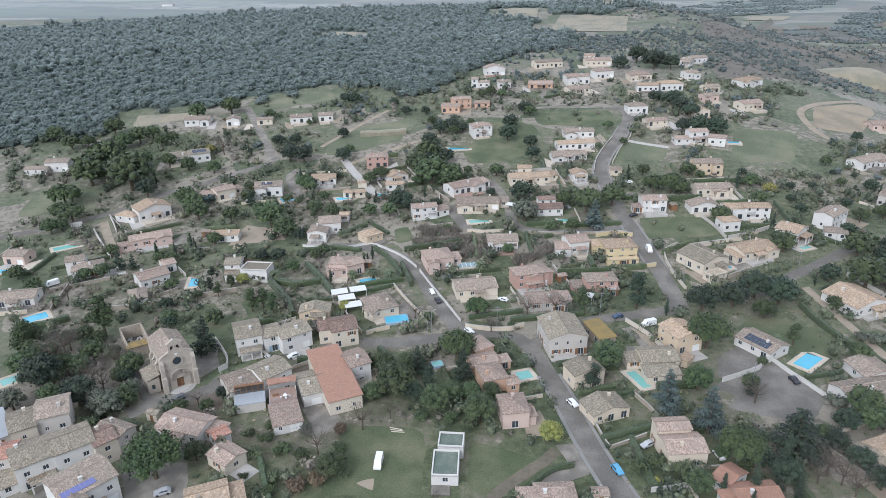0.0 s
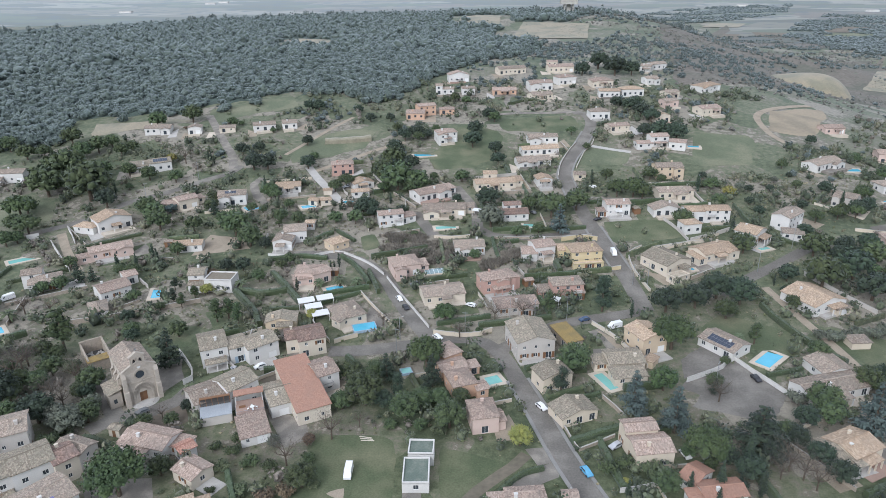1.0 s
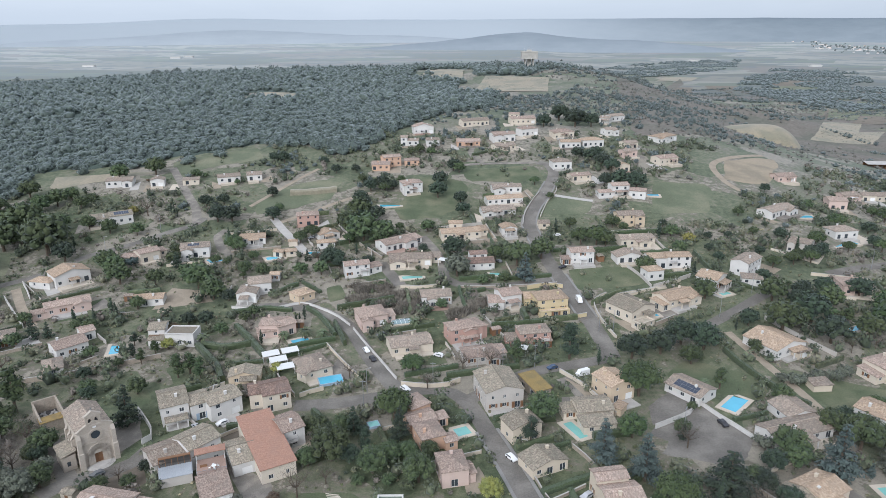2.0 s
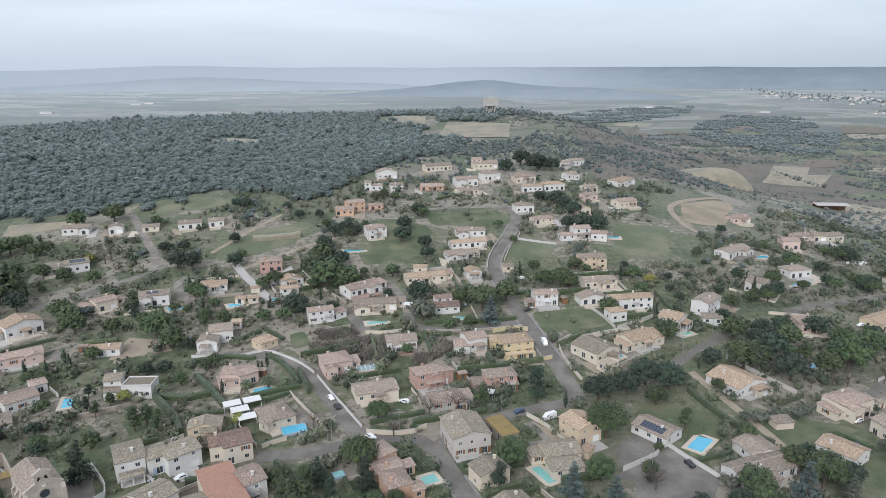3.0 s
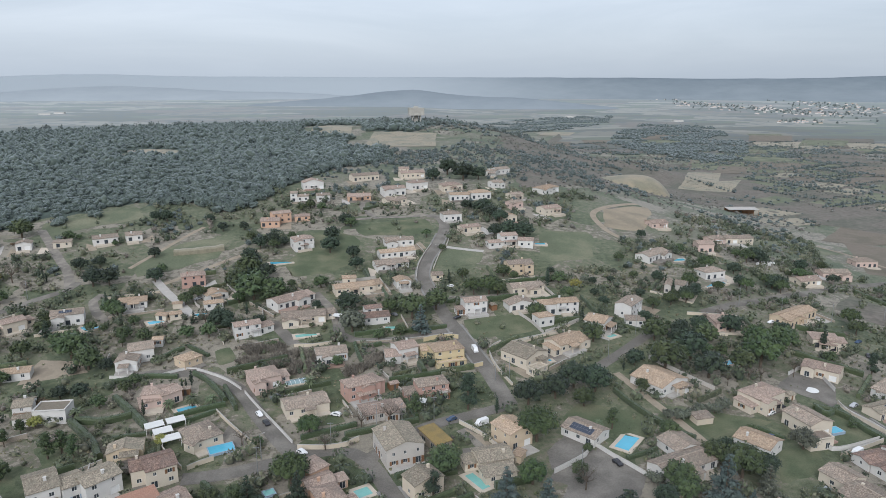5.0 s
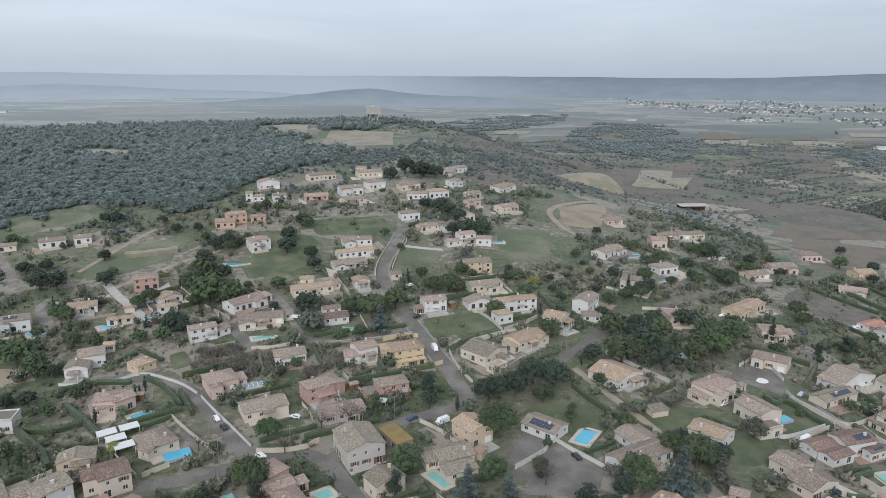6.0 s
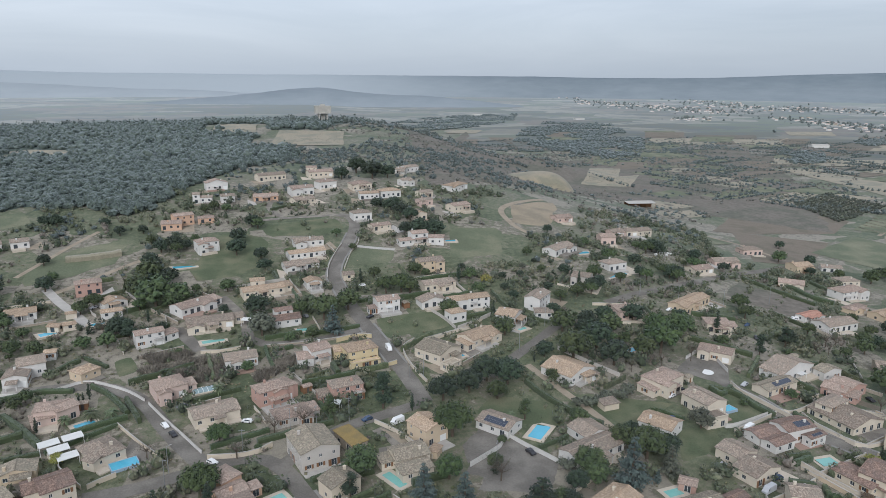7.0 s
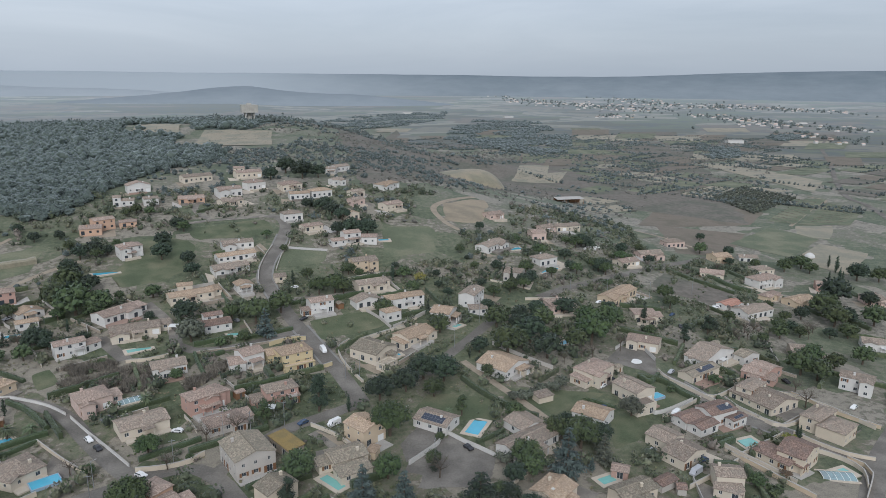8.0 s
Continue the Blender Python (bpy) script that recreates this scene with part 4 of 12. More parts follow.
def hedge(label, height, thick, *points, leaf=None, seed=1):
    """A clipped hedge: a dense body with leaf sprays standing out of it."""
    leaf = leaf or M["hedge"]
    rng = np.random.default_rng(seed)
    line = smooth_line(points, 1.2)
    nn = normals_of(line)
    base = lift(*line[0])
    home = tagged(new("hedge"), label, "hedge", "hedges")
    home.matrix_basis = Matrix.Translation(base)
    prof = np.array([(-0.5, -0.3), (-0.52, 0.7), (-0.3, 1.0), (0.3, 1.0), (0.52, 0.7), (0.5, -0.3)])
    k = len(prof)
    rows = []
    for q, o in zip(line, nn):
        g = float(ground(q[0], q[1]))
        w = thick * (1 + 0.25 * noise.noise((q[0] * 0.4, q[1] * 0.4, 0)))
        h = height * (1 + 0.22 * noise.noise((q[0] * 0.3, q[1] * 0.3, 5)))
        rows.append([(q[0] + o[0] * p * w - base.x, q[1] + o[1] * p * w - base.y, g + c * h - base.z) for p, c in prof])
    rows = np.array(rows)
    verts = rows.reshape(-1, 3)
    faces = [(i * k + j, i * k + j + 1, (i + 1) * k + j + 1, (i + 1) * k + j) for i in range(len(rows) - 1) for j in range(k - 1)]
    faces += [tuple(range(k)), tuple(reversed(range(len(verts) - k, len(verts))))]
    n = int(min(4000, len(line) * 30))
    i, s, j, t = rng.integers(0, len(rows) - 1, n), rng.random((n, 1)), rng.integers(0, k - 1, n), rng.random((n, 1))
    c = (rows[i, j] * (1 - s) + rows[i + 1, j] * s) * (1 - t) + (rows[i, j + 1] * (1 - s) + rows[i + 1, j + 1] * s) * t
    nrm = rng.normal(size=(n, 3)) + np.array([0, 0, 0.8])
    nrm /= np.linalg.norm(nrm, axis=1)[:, None]
    tv, tf = tufts(rng, c, nrm, 0.28)
    allv = np.vstack([verts, tv])
    child("foliage", mesh_of("foliage", allv, faces + [tuple(q + len(verts) for q in f) for f in tf], leaf), home)
    for q in line[::2]:
        take(q[0], q[1], thick * 0.8)
    return home


# ---------------------------------------------------------------- trees
def ico(sub):
    bm = bmesh.new()
    bmesh.ops.create_icosphere(bm, subdivisions=sub, radius=1.0)
    v = np.array([q.co[:] for q in bm.verts])
    f = [tuple(q.index for q in p.verts) for p in bm.faces]
    bm.free()
    return v, f


ICO1, ICO2 = ico(1), ico(2)


def blob(rng, centre, radii, sub=ICO1, rough=0.3):
    v = sub[0] * (1 + rough * rng.uniform(-1, 1, (len(sub[0]), 1)))
    return v * np.array(radii) + np.array(centre), sub[1]


def join(parts):
    vs, fs, k = [], [], 0
    for v, f in parts:
        vs.append(v)
        fs += [tuple(i + k for i in q) for q in f]
        k += len(v)
    return np.vstack(vs), fs


def limb(a, b, r0, r1, sides=6, bend=0.0):
    a, b = np.array(a, float), np.array(b, float)
    t = (b - a) / np.linalg.norm(b - a)
    o = np.cross(t, (0.3, 0.9, 0.2))
    o /= np.linalg.norm(o)
    q = np.cross(t, o)
    mid = (a + b) / 2 + o * bend
    vs = []
    for c, r in ((a, r0), (mid, (r0 + r1) / 2), (b, r1)):
        vs += [c + (o * math.cos(w) + q * math.sin(w)) * r for w in np.arange(sides) * 2 * math.pi / sides]
    fs = [(i * sides + j, i * sides + (j + 1) % sides, (i + 1) * sides + (j + 1) % sides, (i + 1) * sides + j) for i in range(2) for j in range(sides)]
    return np.array(vs), fs


DETAIL = [1.0]  # share of the sprays that a crown gets


def crown_lumps(rng, lumps, tuft_n, tuft_size, core=0.62, droop=0.0):
    """Lumpy crown: dense cores with sprays over them. lumps: centre and radii."""
    tuft_n, tuft_size = int(tuft_n * DETAIL[0]), tuft_size * 1.15 / math.sqrt(DETAIL[0])
    parts = []
    cs, ns = [], []
    vol = np.array([l[1][0] * l[1][1] + l[1][0] * l[1][2] for l in lumps])
    for (c, r), share in zip(lumps, vol / vol.sum()):
        parts.append(blob(rng, c, np.array(r) * core, OCTA2, 0.2))
        n = max(4, int(tuft_n * share))
        d = rng.normal(size=(n, 3))
        d /= np.linalg.norm(d, axis=1)[:, None]
        d[:, 2] = np.where(d[:, 2] < -0.35, -d[:, 2], d[:, 2])
        cs.append(np.array(c) + d * np.array(r) * rng.uniform(0.66, 1.12, (n, 1)))
        ns.append(d)
    parts.append(tufts(rng, np.vstack(cs), np.vstack(ns), tuft_size, droop))
    return join(parts)


def make_tree(kind, seed):
    """A tree of unit crown radius (its height follows the kind): trunk mesh, crown mesh."""
    rng = np.random.default_rng(seed)
    lumps, trunk = [], []
    if kind == "round":  # evergreen oak
        for i in range(20):
            a, e = i * 2.4 + rng.uniform(-0.3, 0.3), -0.35 + 1.3 * i / 19
            q = 0.68 * math.sqrt(max(0.02, 1 - e * e)) * rng.uniform(0.85, 1.1)
            lumps.append(((math.cos(a) * q, math.sin(a) * q, 0.82 + 0.55 * e), (rng.uniform(0.26, 0.42),) * 2 + (rng.uniform(0.24, 0.36),)))
        lumps.append(((0, 0, 0.82), (0.72, 0.72, 0.6)))
        crown = crown_lumps(rng, lumps, 1500, 0.062)
        trunk = [limb((0, 0, -0.2), (0.03, 0.02, 0.6), 0.09, 0.06)] + [limb((0.03, 0.02, 0.5), l[0], 0.05, 0.02, 5, 0.05) for l in lumps[:4]]
    elif kind == "umbrella":  # stone pine
        for i in range(24):
            a, q = i * 2.4, math.sqrt((i + 0.5) / 24) * 0.74
            lumps.append(((math.cos(a) * q, math.sin(a) * q, 1.22 - 0.62 * q * q + rng.uniform(-0.06, 0.06)), (rng.uniform(0.26, 0.36),) * 2 + (rng.uniform(0.3, 0.42),)))
        crown = crown_lumps(rng, lumps, 1800, 0.06, 0.66)
        trunk = [limb((0, 0, -0.2), (0.06, 0.0, 0.9), 0.08, 0.055, 7, 0.05)] + [limb((0.06, 0, 0.8), l[0], 0.04, 0.015, 5, 0.04) for l in lumps[:7]]
    elif kind == "tall":  # aleppo pine, ragged
        for i in range(14):
            h = rng.uniform(0.7, 2.5)
            q, a = rng.uniform(0.2, 0.6) * (1.25 - 0.35 * h), rng.uniform(0, 6.28)
            lumps.append(((math.cos(a) * q, math.sin(a) * q, h), (rng.uniform(0.32, 0.48),) * 2 + (rng.uniform(0.22, 0.36),)))
        crown = crown_lumps(rng, lumps, 1300, 0.068)
        trunk = [limb((0, 0, -0.2), (0.04, 0.03, 2.3), 0.1, 0.03, 7, 0.06)] + [limb((0.02, 0.0, l[0][2] - 0.25), l[0], 0.035, 0.012, 5) for l in lumps[:9]]
    elif kind == "cedar":  # layered conifer
        for i in range(24):
            h = 0.25 + 2.45 * (i / 23)
            q, a = (1 - h / 2.95) * rng.uniform(0.45, 0.75), i * 2.4 + rng.uniform(-0.3, 0.3)
            s = (1 - h / 3.1) * 0.42 + 0.08
            lumps.append(((math.cos(a) * q, math.sin(a) * q, h), (s, s, s * 0.5)))
        crown = crown_lumps(rng, lumps, 1500, 0.07, 0.55, 0.35)
        trunk = [limb((0, 0, -0.2), (0.0, 0.0, 2.7), 0.085, 0.02)] + [limb((0, 0, l[0][2]), l[0], 0.03, 0.01, 4) for l in lumps[::3]]
    elif kind == "cypress":
        for i in range(9):
            h = 0.5 + 0.72 * i
            s = 0.95 * math.sin(min(1.0, (i + 1.3) / 5.0) * 1.57) * (1 - 0.75 * max(0, (i - 3) / 5.5))
            lumps.append(((rng.uniform(-0.12, 0.12), rng.uniform(-0.12, 0.12), h), (s, s, 0.75)))
        crown = crown_lumps(rng, lumps, 520, 0.18)
        trunk = [limb((0, 0, -0.2), (0, 0, 1.2), 0.16, 0.12)]
    elif kind == "bare":
        tips = []
        trunk = [limb((0, 0, -0.2), (0.03, 0, 0.7), 0.06, 0.045)]
        for i in range(7):
            a, e = i * 0.9 + rng.uniform(-0.2, 0.2), rng.uniform(0.5, 1.2)
            m1 = np.array([math.cos(a) * 0.5 * math.cos(e), math.sin(a) * 0.5 * math.cos(e), 0.7 + 0.5 * math.sin(e)])
            trunk.append(limb((0.03, 0, 0.65), m1, 0.035, 0.02, 5, 0.03))
            for j in range(4):
                m2 = m1 + rng.normal(size=3) * 0.25 + (m1 - np.array([0, 0, 0.6])) * 0.5
                trunk.append(limb(m1, m2, 0.016, 0.006, 4))
                tips.append(m2)
        tips = np.array(tips)
        n = 900
        c = tips[rng.integers(0, len(tips), n)] + rng.normal(size=(n, 3)) * 0.2
        d = rng.normal(size=(n, 3)) + np.array([0, 0, 0.6])
        d /= np.linalg.norm(d, axis=1)[:, None]
        side = np.cross(d, rng.normal(size=(n, 3)))
        side /= np.linalg.norm(side, axis=1)[:, None]
        l = rng.uniform(0.08, 0.2, (n, 1))
        v = np.stack([c - side * 0.006, c + side * 0.006, c + d * l], 1).reshape(-1, 3)
        crown = (v, (np.arange(n)[:, None] * 3 + np.arange(3)).tolist())
    elif kind == "palm":
        trunk = [limb((0, 0, -0.2), (0.05, 0, 1.1), 0.13, 0.11, 8)]
        vs, fs = [], []
        for i in range(34):
            a, e = i * 2.4, rng.uniform(-0.35, 1.25)
            w = np.array([math.cos(a), math.sin(a), 0])
            s = np.array([-math.sin(a), math.cos(a), 0])
            k = len(vs)
            for q, wid in ((0, 0.02), (0.35, 0.12), (0.7, 0.11), (1.0, 0.02)):
                p = np.array([0.05, 0, 1.1]) + w * q * math.cos(e * (1 - 0.2 * q)) + np.array([0, 0, q * math.sin(e) - 0.55 * q * q])
                vs += [p - s * wid + np.array([0, 0, -0.04]), p + np.array([0, 0, 0.02]), p + s * wid + np.array([0, 0, -0.04])]
            for q in range(3):
                for j in range(2):
                    fs.append((k + q * 3 + j, k + q * 3 + j + 1, k + q * 3 + j + 4, k + q * 3 + j + 3))
        crown = (np.array(vs), fs)
    else:  # shrub
        for i in range(6):
            a, q = rng.uniform(0, 6.28), rng.uniform(0.2, 0.55)
            lumps.append(((math.cos(a) * q, math.sin(a) * q, rng.uniform(0.35, 0.75)), (rng.uniform(0.38, 0.55),) * 2 + (rng.uniform(0.33, 0.48),)))
        crown = crown_lumps(rng, lumps, 380, 0.12)
        trunk = [limb((0, 0, -0.2), (0.02, 0, 0.5), 0.06, 0.04, 5)]
    t = join(trunk)
    return mesh_of("trunk", t[0], t[1], M["bark"]), crown


TREES, CROWNS = {}, {}


def tree(kind, leaf, x, y, radius, label, seed=0, stretch=1.0, group="", category="tree", name="tree"):
    away = math.hypot(x, y)
    far = 0 if away < 165 else 1 if away < 235 else 2
    key = (kind, seed % 4, far)
    if key not in TREES:
        DETAIL[0] = (1.35, 0.75, 0.28)[far]
        TREES[key] = make_tree(kind, 11 + 7 * (seed % 4))
    key2 = (kind, seed % 4, leaf, far)
    if key2 not in CROWNS:
        CROWNS[key2] = mesh_of("crown", TREES[key][1][0], TREES[key][1][1], LEAF[leaf], smooth=True)
    home = new(name)
    home.matrix_basis = Matrix.Translation(lift(x, y)) @ pose(0, 0, 0, 0, 0, seed * 77.0 % 360) @ Matrix.Diagonal((radius, radius, radius * stretch, 1))
    tagged(home, label, category, group or "trees of the village")
    child("trunk", TREES[key][0], home)
    child("crown", CROWNS[key2], home)
    take(x, y, radius * 0.7)
    return home


# ---------------------------------------------------------------- garden things and vehicles
def pool(label, water, a, b, c, deck=1.2, above=0.0):
    """A swimming pool from three corners of its water; its rim stands out of the ground."""
    a, b, c = (Vector((*p, 0)) for p in (a, b, c))
    u, v = (b - a), (c - b)
    w, d = u.length, abs(v.dot(Vector((-u.y, u.x, 0)).normalized()))
    mid = (a + c) / 2
    ob = thing("swimming_pool", label, "pool", mid.x, mid.y, math.degrees(math.atan2(u.y, u.x)), "swimming pools")
    z = 0.12 + above
    part("water", boxes((-w / 2, w / 2, -d / 2, d / 2, -0.5, z)), water, ob)
    e = deck if not above else 0.25
    zz = z + 0.06
    for r in ((-w / 2 - e, w / 2 + e, -d / 2 - e, -d / 2), (-w / 2 - e, w / 2 + e, d / 2, d / 2 + e), (-w / 2 - e, -w / 2, -d / 2, d / 2), (w / 2, w / 2 + e, -d / 2, d / 2)):
        part("pool_edge", boxes((*r, -0.8, zz)), M["paving"] if not above else M["blue_paint"], ob)
    take(mid.x, mid.y, max(w, d) / 2 + deck)
    return ob


CAR_PAINT = {n: material(n + "_car_paint", c, 0.25, 0.05, 0.5, 4, spec=0.6) for n, c in (
    ("white", (0.75, 0.75, 0.74)), ("silver", (0.42, 0.43, 0.45)), ("black", (0.03, 0.03, 0.035)), ("dark_blue", (0.05, 0.08, 0.14)),
    ("sky_blue", (0.12, 0.34, 0.52)), ("red", (0.40, 0.05, 0.05)), ("grey", (0.16, 0.165, 0.17)))}
WHEEL = None


def profile_mesh(name, pts, half, top_half, z_split, mat):
    """A body drawn from its side outline, narrower above z_split."""
    verts, faces, n = [], [], len(pts)
    for s in (-1, 1):
        for x, z in pts:
            verts.append(Vector((x, s * (half if z < z_split else top_half), z)))
    faces.append(tuple(range(n)))
    faces.append(tuple(reversed(range(n, 2 * n))))
    for i in range(n):
        j = (i + 1) % n
        faces.append((j, i, i + n, j + n))
    return mesh_of(name, verts, faces, mat)


CAR_MESH = {}


def car(paint, x, y, turn, van=False, label=""):
    ob = thing("van" if van else "car", label or (paint.replace("_", " ") + (" panel van parked on the ground" if van else " hatchback car parked by the houses")), "van" if van else "car", x, y, turn, "parked vehicles", h=0.12)
    ob.matrix_basis = ob.matrix_basis @ Matrix.Scale(0.86, 4)
    key = (paint, van)
    if key not in CAR_MESH:
        if van:
            body = [(-2.6, 0.35), (2.55, 0.35), (2.6, 1.0), (2.1, 1.25), (1.5, 2.25), (1.2, 2.35), (-2.55, 2.35), (-2.6, 2.0)]
            glass = [(1.45, 1.35), (2.02, 1.3), (1.53, 2.1), (1.2, 2.1)]
            CAR_MESH[key] = (profile_mesh("body", body, 0.98, 0.9, 1.3, CAR_PAINT[paint]), profile_mesh("glazing", glass, 0.975, 0.975, 0, M["glass"]))
        else:
            body = [(-2.0, 0.3), (2.0, 0.3), (2.05, 0.65), (1.9, 0.82), (0.95, 0.95), (0.3, 1.42), (-1.2, 1.45), (-1.85, 0.95), (-2.05, 0.85)]
            glass = [(0.86, 0.98), (0.33, 1.36), (-1.15, 1.38), (-1.7, 0.98)]
            CAR_MESH[key] = (profile_mesh("body", body, 0.86, 0.68, 1.2, CAR_PAINT[paint]), profile_mesh("glazing", glass, 0.87, 0.70, 1.2, M["glass"]))
    child("body", CAR_MESH[key][0], ob)
    child("glazing", CAR_MESH[key][1], ob)
    global WHEEL
    if WHEEL is None:
        bm = bmesh.new()
        bmesh.ops.create_cone(bm, cap_ends=True, segments=14, radius1=0.32, radius2=0.32, depth=0.2, matrix=pose(0, 0, 0, 90))
        WHEEL = bpy.data.meshes.new("wheel")
        bm.to_mesh(WHEEL)
        bm.free()
        WHEEL.materials.append(M["rubber"])
    q = 1.65 if van else 1.25
    for sx in (-q, q):
        for sy in (-0.82, 0.82):
            child("wheel", WHEEL, ob, pose(sx, sy, 0.32))
    take(x, y, 2.6)
    return ob


def lamp_post(x, y, height=7.0, turn=0.0, name="street_lamp", label="grey metal street lamp beside the road", category="street lamp"):
    ob = thing(name, label, category, x, y, turn, "poles")
    p = limb((0, 0, -0.3), (0, 0, height), 0.12, 0.06, 8)
    child("pole", mesh_of("pole", p[0], p[1], M["steel"]), ob)
    if name == "street_lamp":
        part("arm", boxes((0, 1.2, -0.04, 0.04, height - 0.1, height)), M["steel"], ob)
        part("lantern", boxes((1.0, 1.6, -0.12, 0.12, height - 0.06, height + 0.06)), M["concrete"], ob)
    else:
        part("crossarm", boxes((-0.9, 0.9, -0.06, 0.06, height - 0.5, height - 0.38)), M["steel"], ob)
    return ob


# ---------------------------------------------------------------- plants past counting
def inside(poly, x, y):
    hit = np.zeros(np.shape(x), bool)
    for (x0, y0), (x1, y1) in zip(poly, poly[1:] + poly[:1]):
        cross = ((y0 > y) != (y1 > y)) & (x < (x1 - x0) * (y - y0) / (y1 - y0 + 1e-12) + x0)
        hit ^= cross
    return hit


def free_of(x, y, pad=0.0):
    """Which places lie outside all circles that are taken."""
    ok = np.ones(len(x), bool)
    if TAKEN:
        t = np.array(TAKEN)
        for s in range(0, len(x), 2000):
            d = np.hypot(x[s:s + 2000, None] - t[None, :, 0], y[s:s + 2000, None] - t[None, :, 1])
            ok[s:s + 2000] = (d > t[None, :, 2] + pad).all(1)
    return ok


def thicket(name, label, category, mat, x, y, r, seed, tall=1.1, tuft_n=36, size=0.3, small=False, lobes=4):
    """Bushes or trees past counting, one mesh: a lumpy core and leaf sprays for each."""
    rng = np.random.default_rng(seed)
    protos = []
    for q in range(6):
        lumps = [((0, 0, 0.62), (0.72, 0.72, 0.6))]
        for i in range(4):
            a = rng.uniform(0, 6.28)
            lumps.append(((math.cos(a) * 0.5, math.sin(a) * 0.5, rng.uniform(0.4, 0.95)), (rng.uniform(0.36, 0.52),) * 2 + (0.4,)))
        cores = [blob(rng, lumps[0][0], np.array(lumps[0][1]), ICO1, 0.28)] + [blob(rng, c, np.array(s) * 0.9, (ICO0[0], ICO0[1]), 0.25) for c, s in lumps[1:]]
        if small == "leafy":
            cores = [blob(rng, (0, 0, 0.48), np.array((0.56, 0.56, 0.44)), OCTA2, 0.35), blob(rng, lumps[1][0], np.array(lumps[1][1]) * 0.6, (ICO0[0], ICO0[1]), 0.3)]
        elif small == "wood":
            cores = [blob(rng, (0, 0, 0.5), np.array((0.7, 0.7, 0.55)), OCTA2, 0.2)]
            for i in range(lobes):
                a, e = i * 2.4 + rng.uniform(-0.4, 0.4), 0.25 + 0.65 * (i / max(1, lobes - 1))
                q = math.sqrt(1 - e * e)
                cores.append(blob(rng, (math.cos(a) * q * 0.66, math.sin(a) * q * 0.66, 0.42 + 0.5 * e), np.array((0.36, 0.36, 0.3)) * rng.uniform(0.8, 1.25), (ICO0[0], ICO0[1]), 0.3))
        elif small:
            cores = [blob(rng, (0, 0, 0.6), np.array((0.8, 0.8, 0.7)), (ICO0[0], ICO0[1]), 0.3)]
        d = rng.normal(size=(tuft_n, 3))
        d /= np.linalg.norm(d, axis=1)[:, None]
        d[:, 2] = np.abs(d[:, 2])
        cores.append(tufts(rng, np.array([0, 0, 0.65]) + d * np.array([0.95, 0.95, 0.72]) * rng.uniform(0.8, 1.1, (tuft_n, 1)), d, size))
        protos.append(join(cores))
    vs, fs, k = [], [], 0
    z = ground(x, y)
    for i in range(len(x)):
        v, f = protos[int(rng.integers(0, 6))]
        a = rng.uniform(0, 6.28)
        c, s = math.cos(a) * r[i], math.sin(a) * r[i]
        w = np.empty_like(v)
        w[:, 0], w[:, 1], w[:, 2] = v[:, 0] * c - v[:, 1] * s + x[i], v[:, 0] * s + v[:, 1] * c + y[i], v[:, 2] * r[i] * tall * rng.uniform(0.8, 1.25) + z[i] - 0.1 * r[i]
        vs.append(w)
        fs.append(np.array([q if len(q) == 3 else q[:3] for q in f]) + k)
        k += len(v)
    verts, tri = np.vstack(vs), np.vstack(fs)
    me = bpy.data.meshes.new(name)
    me.vertices.add(len(verts))
    me.vertices.foreach_set("co", verts.astype(np.float32).ravel())
    me.loops.add(tri.size)
    me.loops.foreach_set("vertex_index", tri.astype(np.int32).ravel())
    me.polygons.add(len(tri))
    me.polygons.foreach_set("loop_start", np.arange(0, tri.size, 3, dtype=np.int32))
    me.materials.append(mat)
    me.polygons.foreach_set("use_smooth", np.full(len(tri), small in ("wood", "leafy")))
    me.update(calc_edges=True)
    me.validate()
    return tagged(new(name, me), label, category, kind="stuff")


def octa():
    v = np.array([(1, 0, 0), (-1, 0, 0), (0, 1, 0), (0, -1, 0), (0, 0, 1), (0, 0, -1)], float)
    return v, [(0, 2, 4), (2, 1, 4), (1, 3, 4), (3, 0, 4), (2, 0, 5), (1, 2, 5), (3, 1, 5), (0, 3, 5)]


ICO0 = octa()


def octa_split():
    v, f = octa()
    v, out, mids = [tuple(q) for q in v], [], {}
    for tri in f:
        m = []
        for p, q in ((0, 1), (1, 2), (2, 0)):
            key = tuple(sorted((tri[p], tri[q])))
            if key not in mids:
                w = np.array(v[key[0]]) + np.array(v[key[1]])
                mids[key] = len(v)
                v.append(tuple(w / np.linalg.norm(w)))
            m.append(mids[key])
        out += [(tri[0], m[0], m[2]), (m[0], tri[1], m[1]), (m[2], m[1], tri[2]), tuple(m)]
    return np.array(v, float), out


OCTA2 = octa_split()


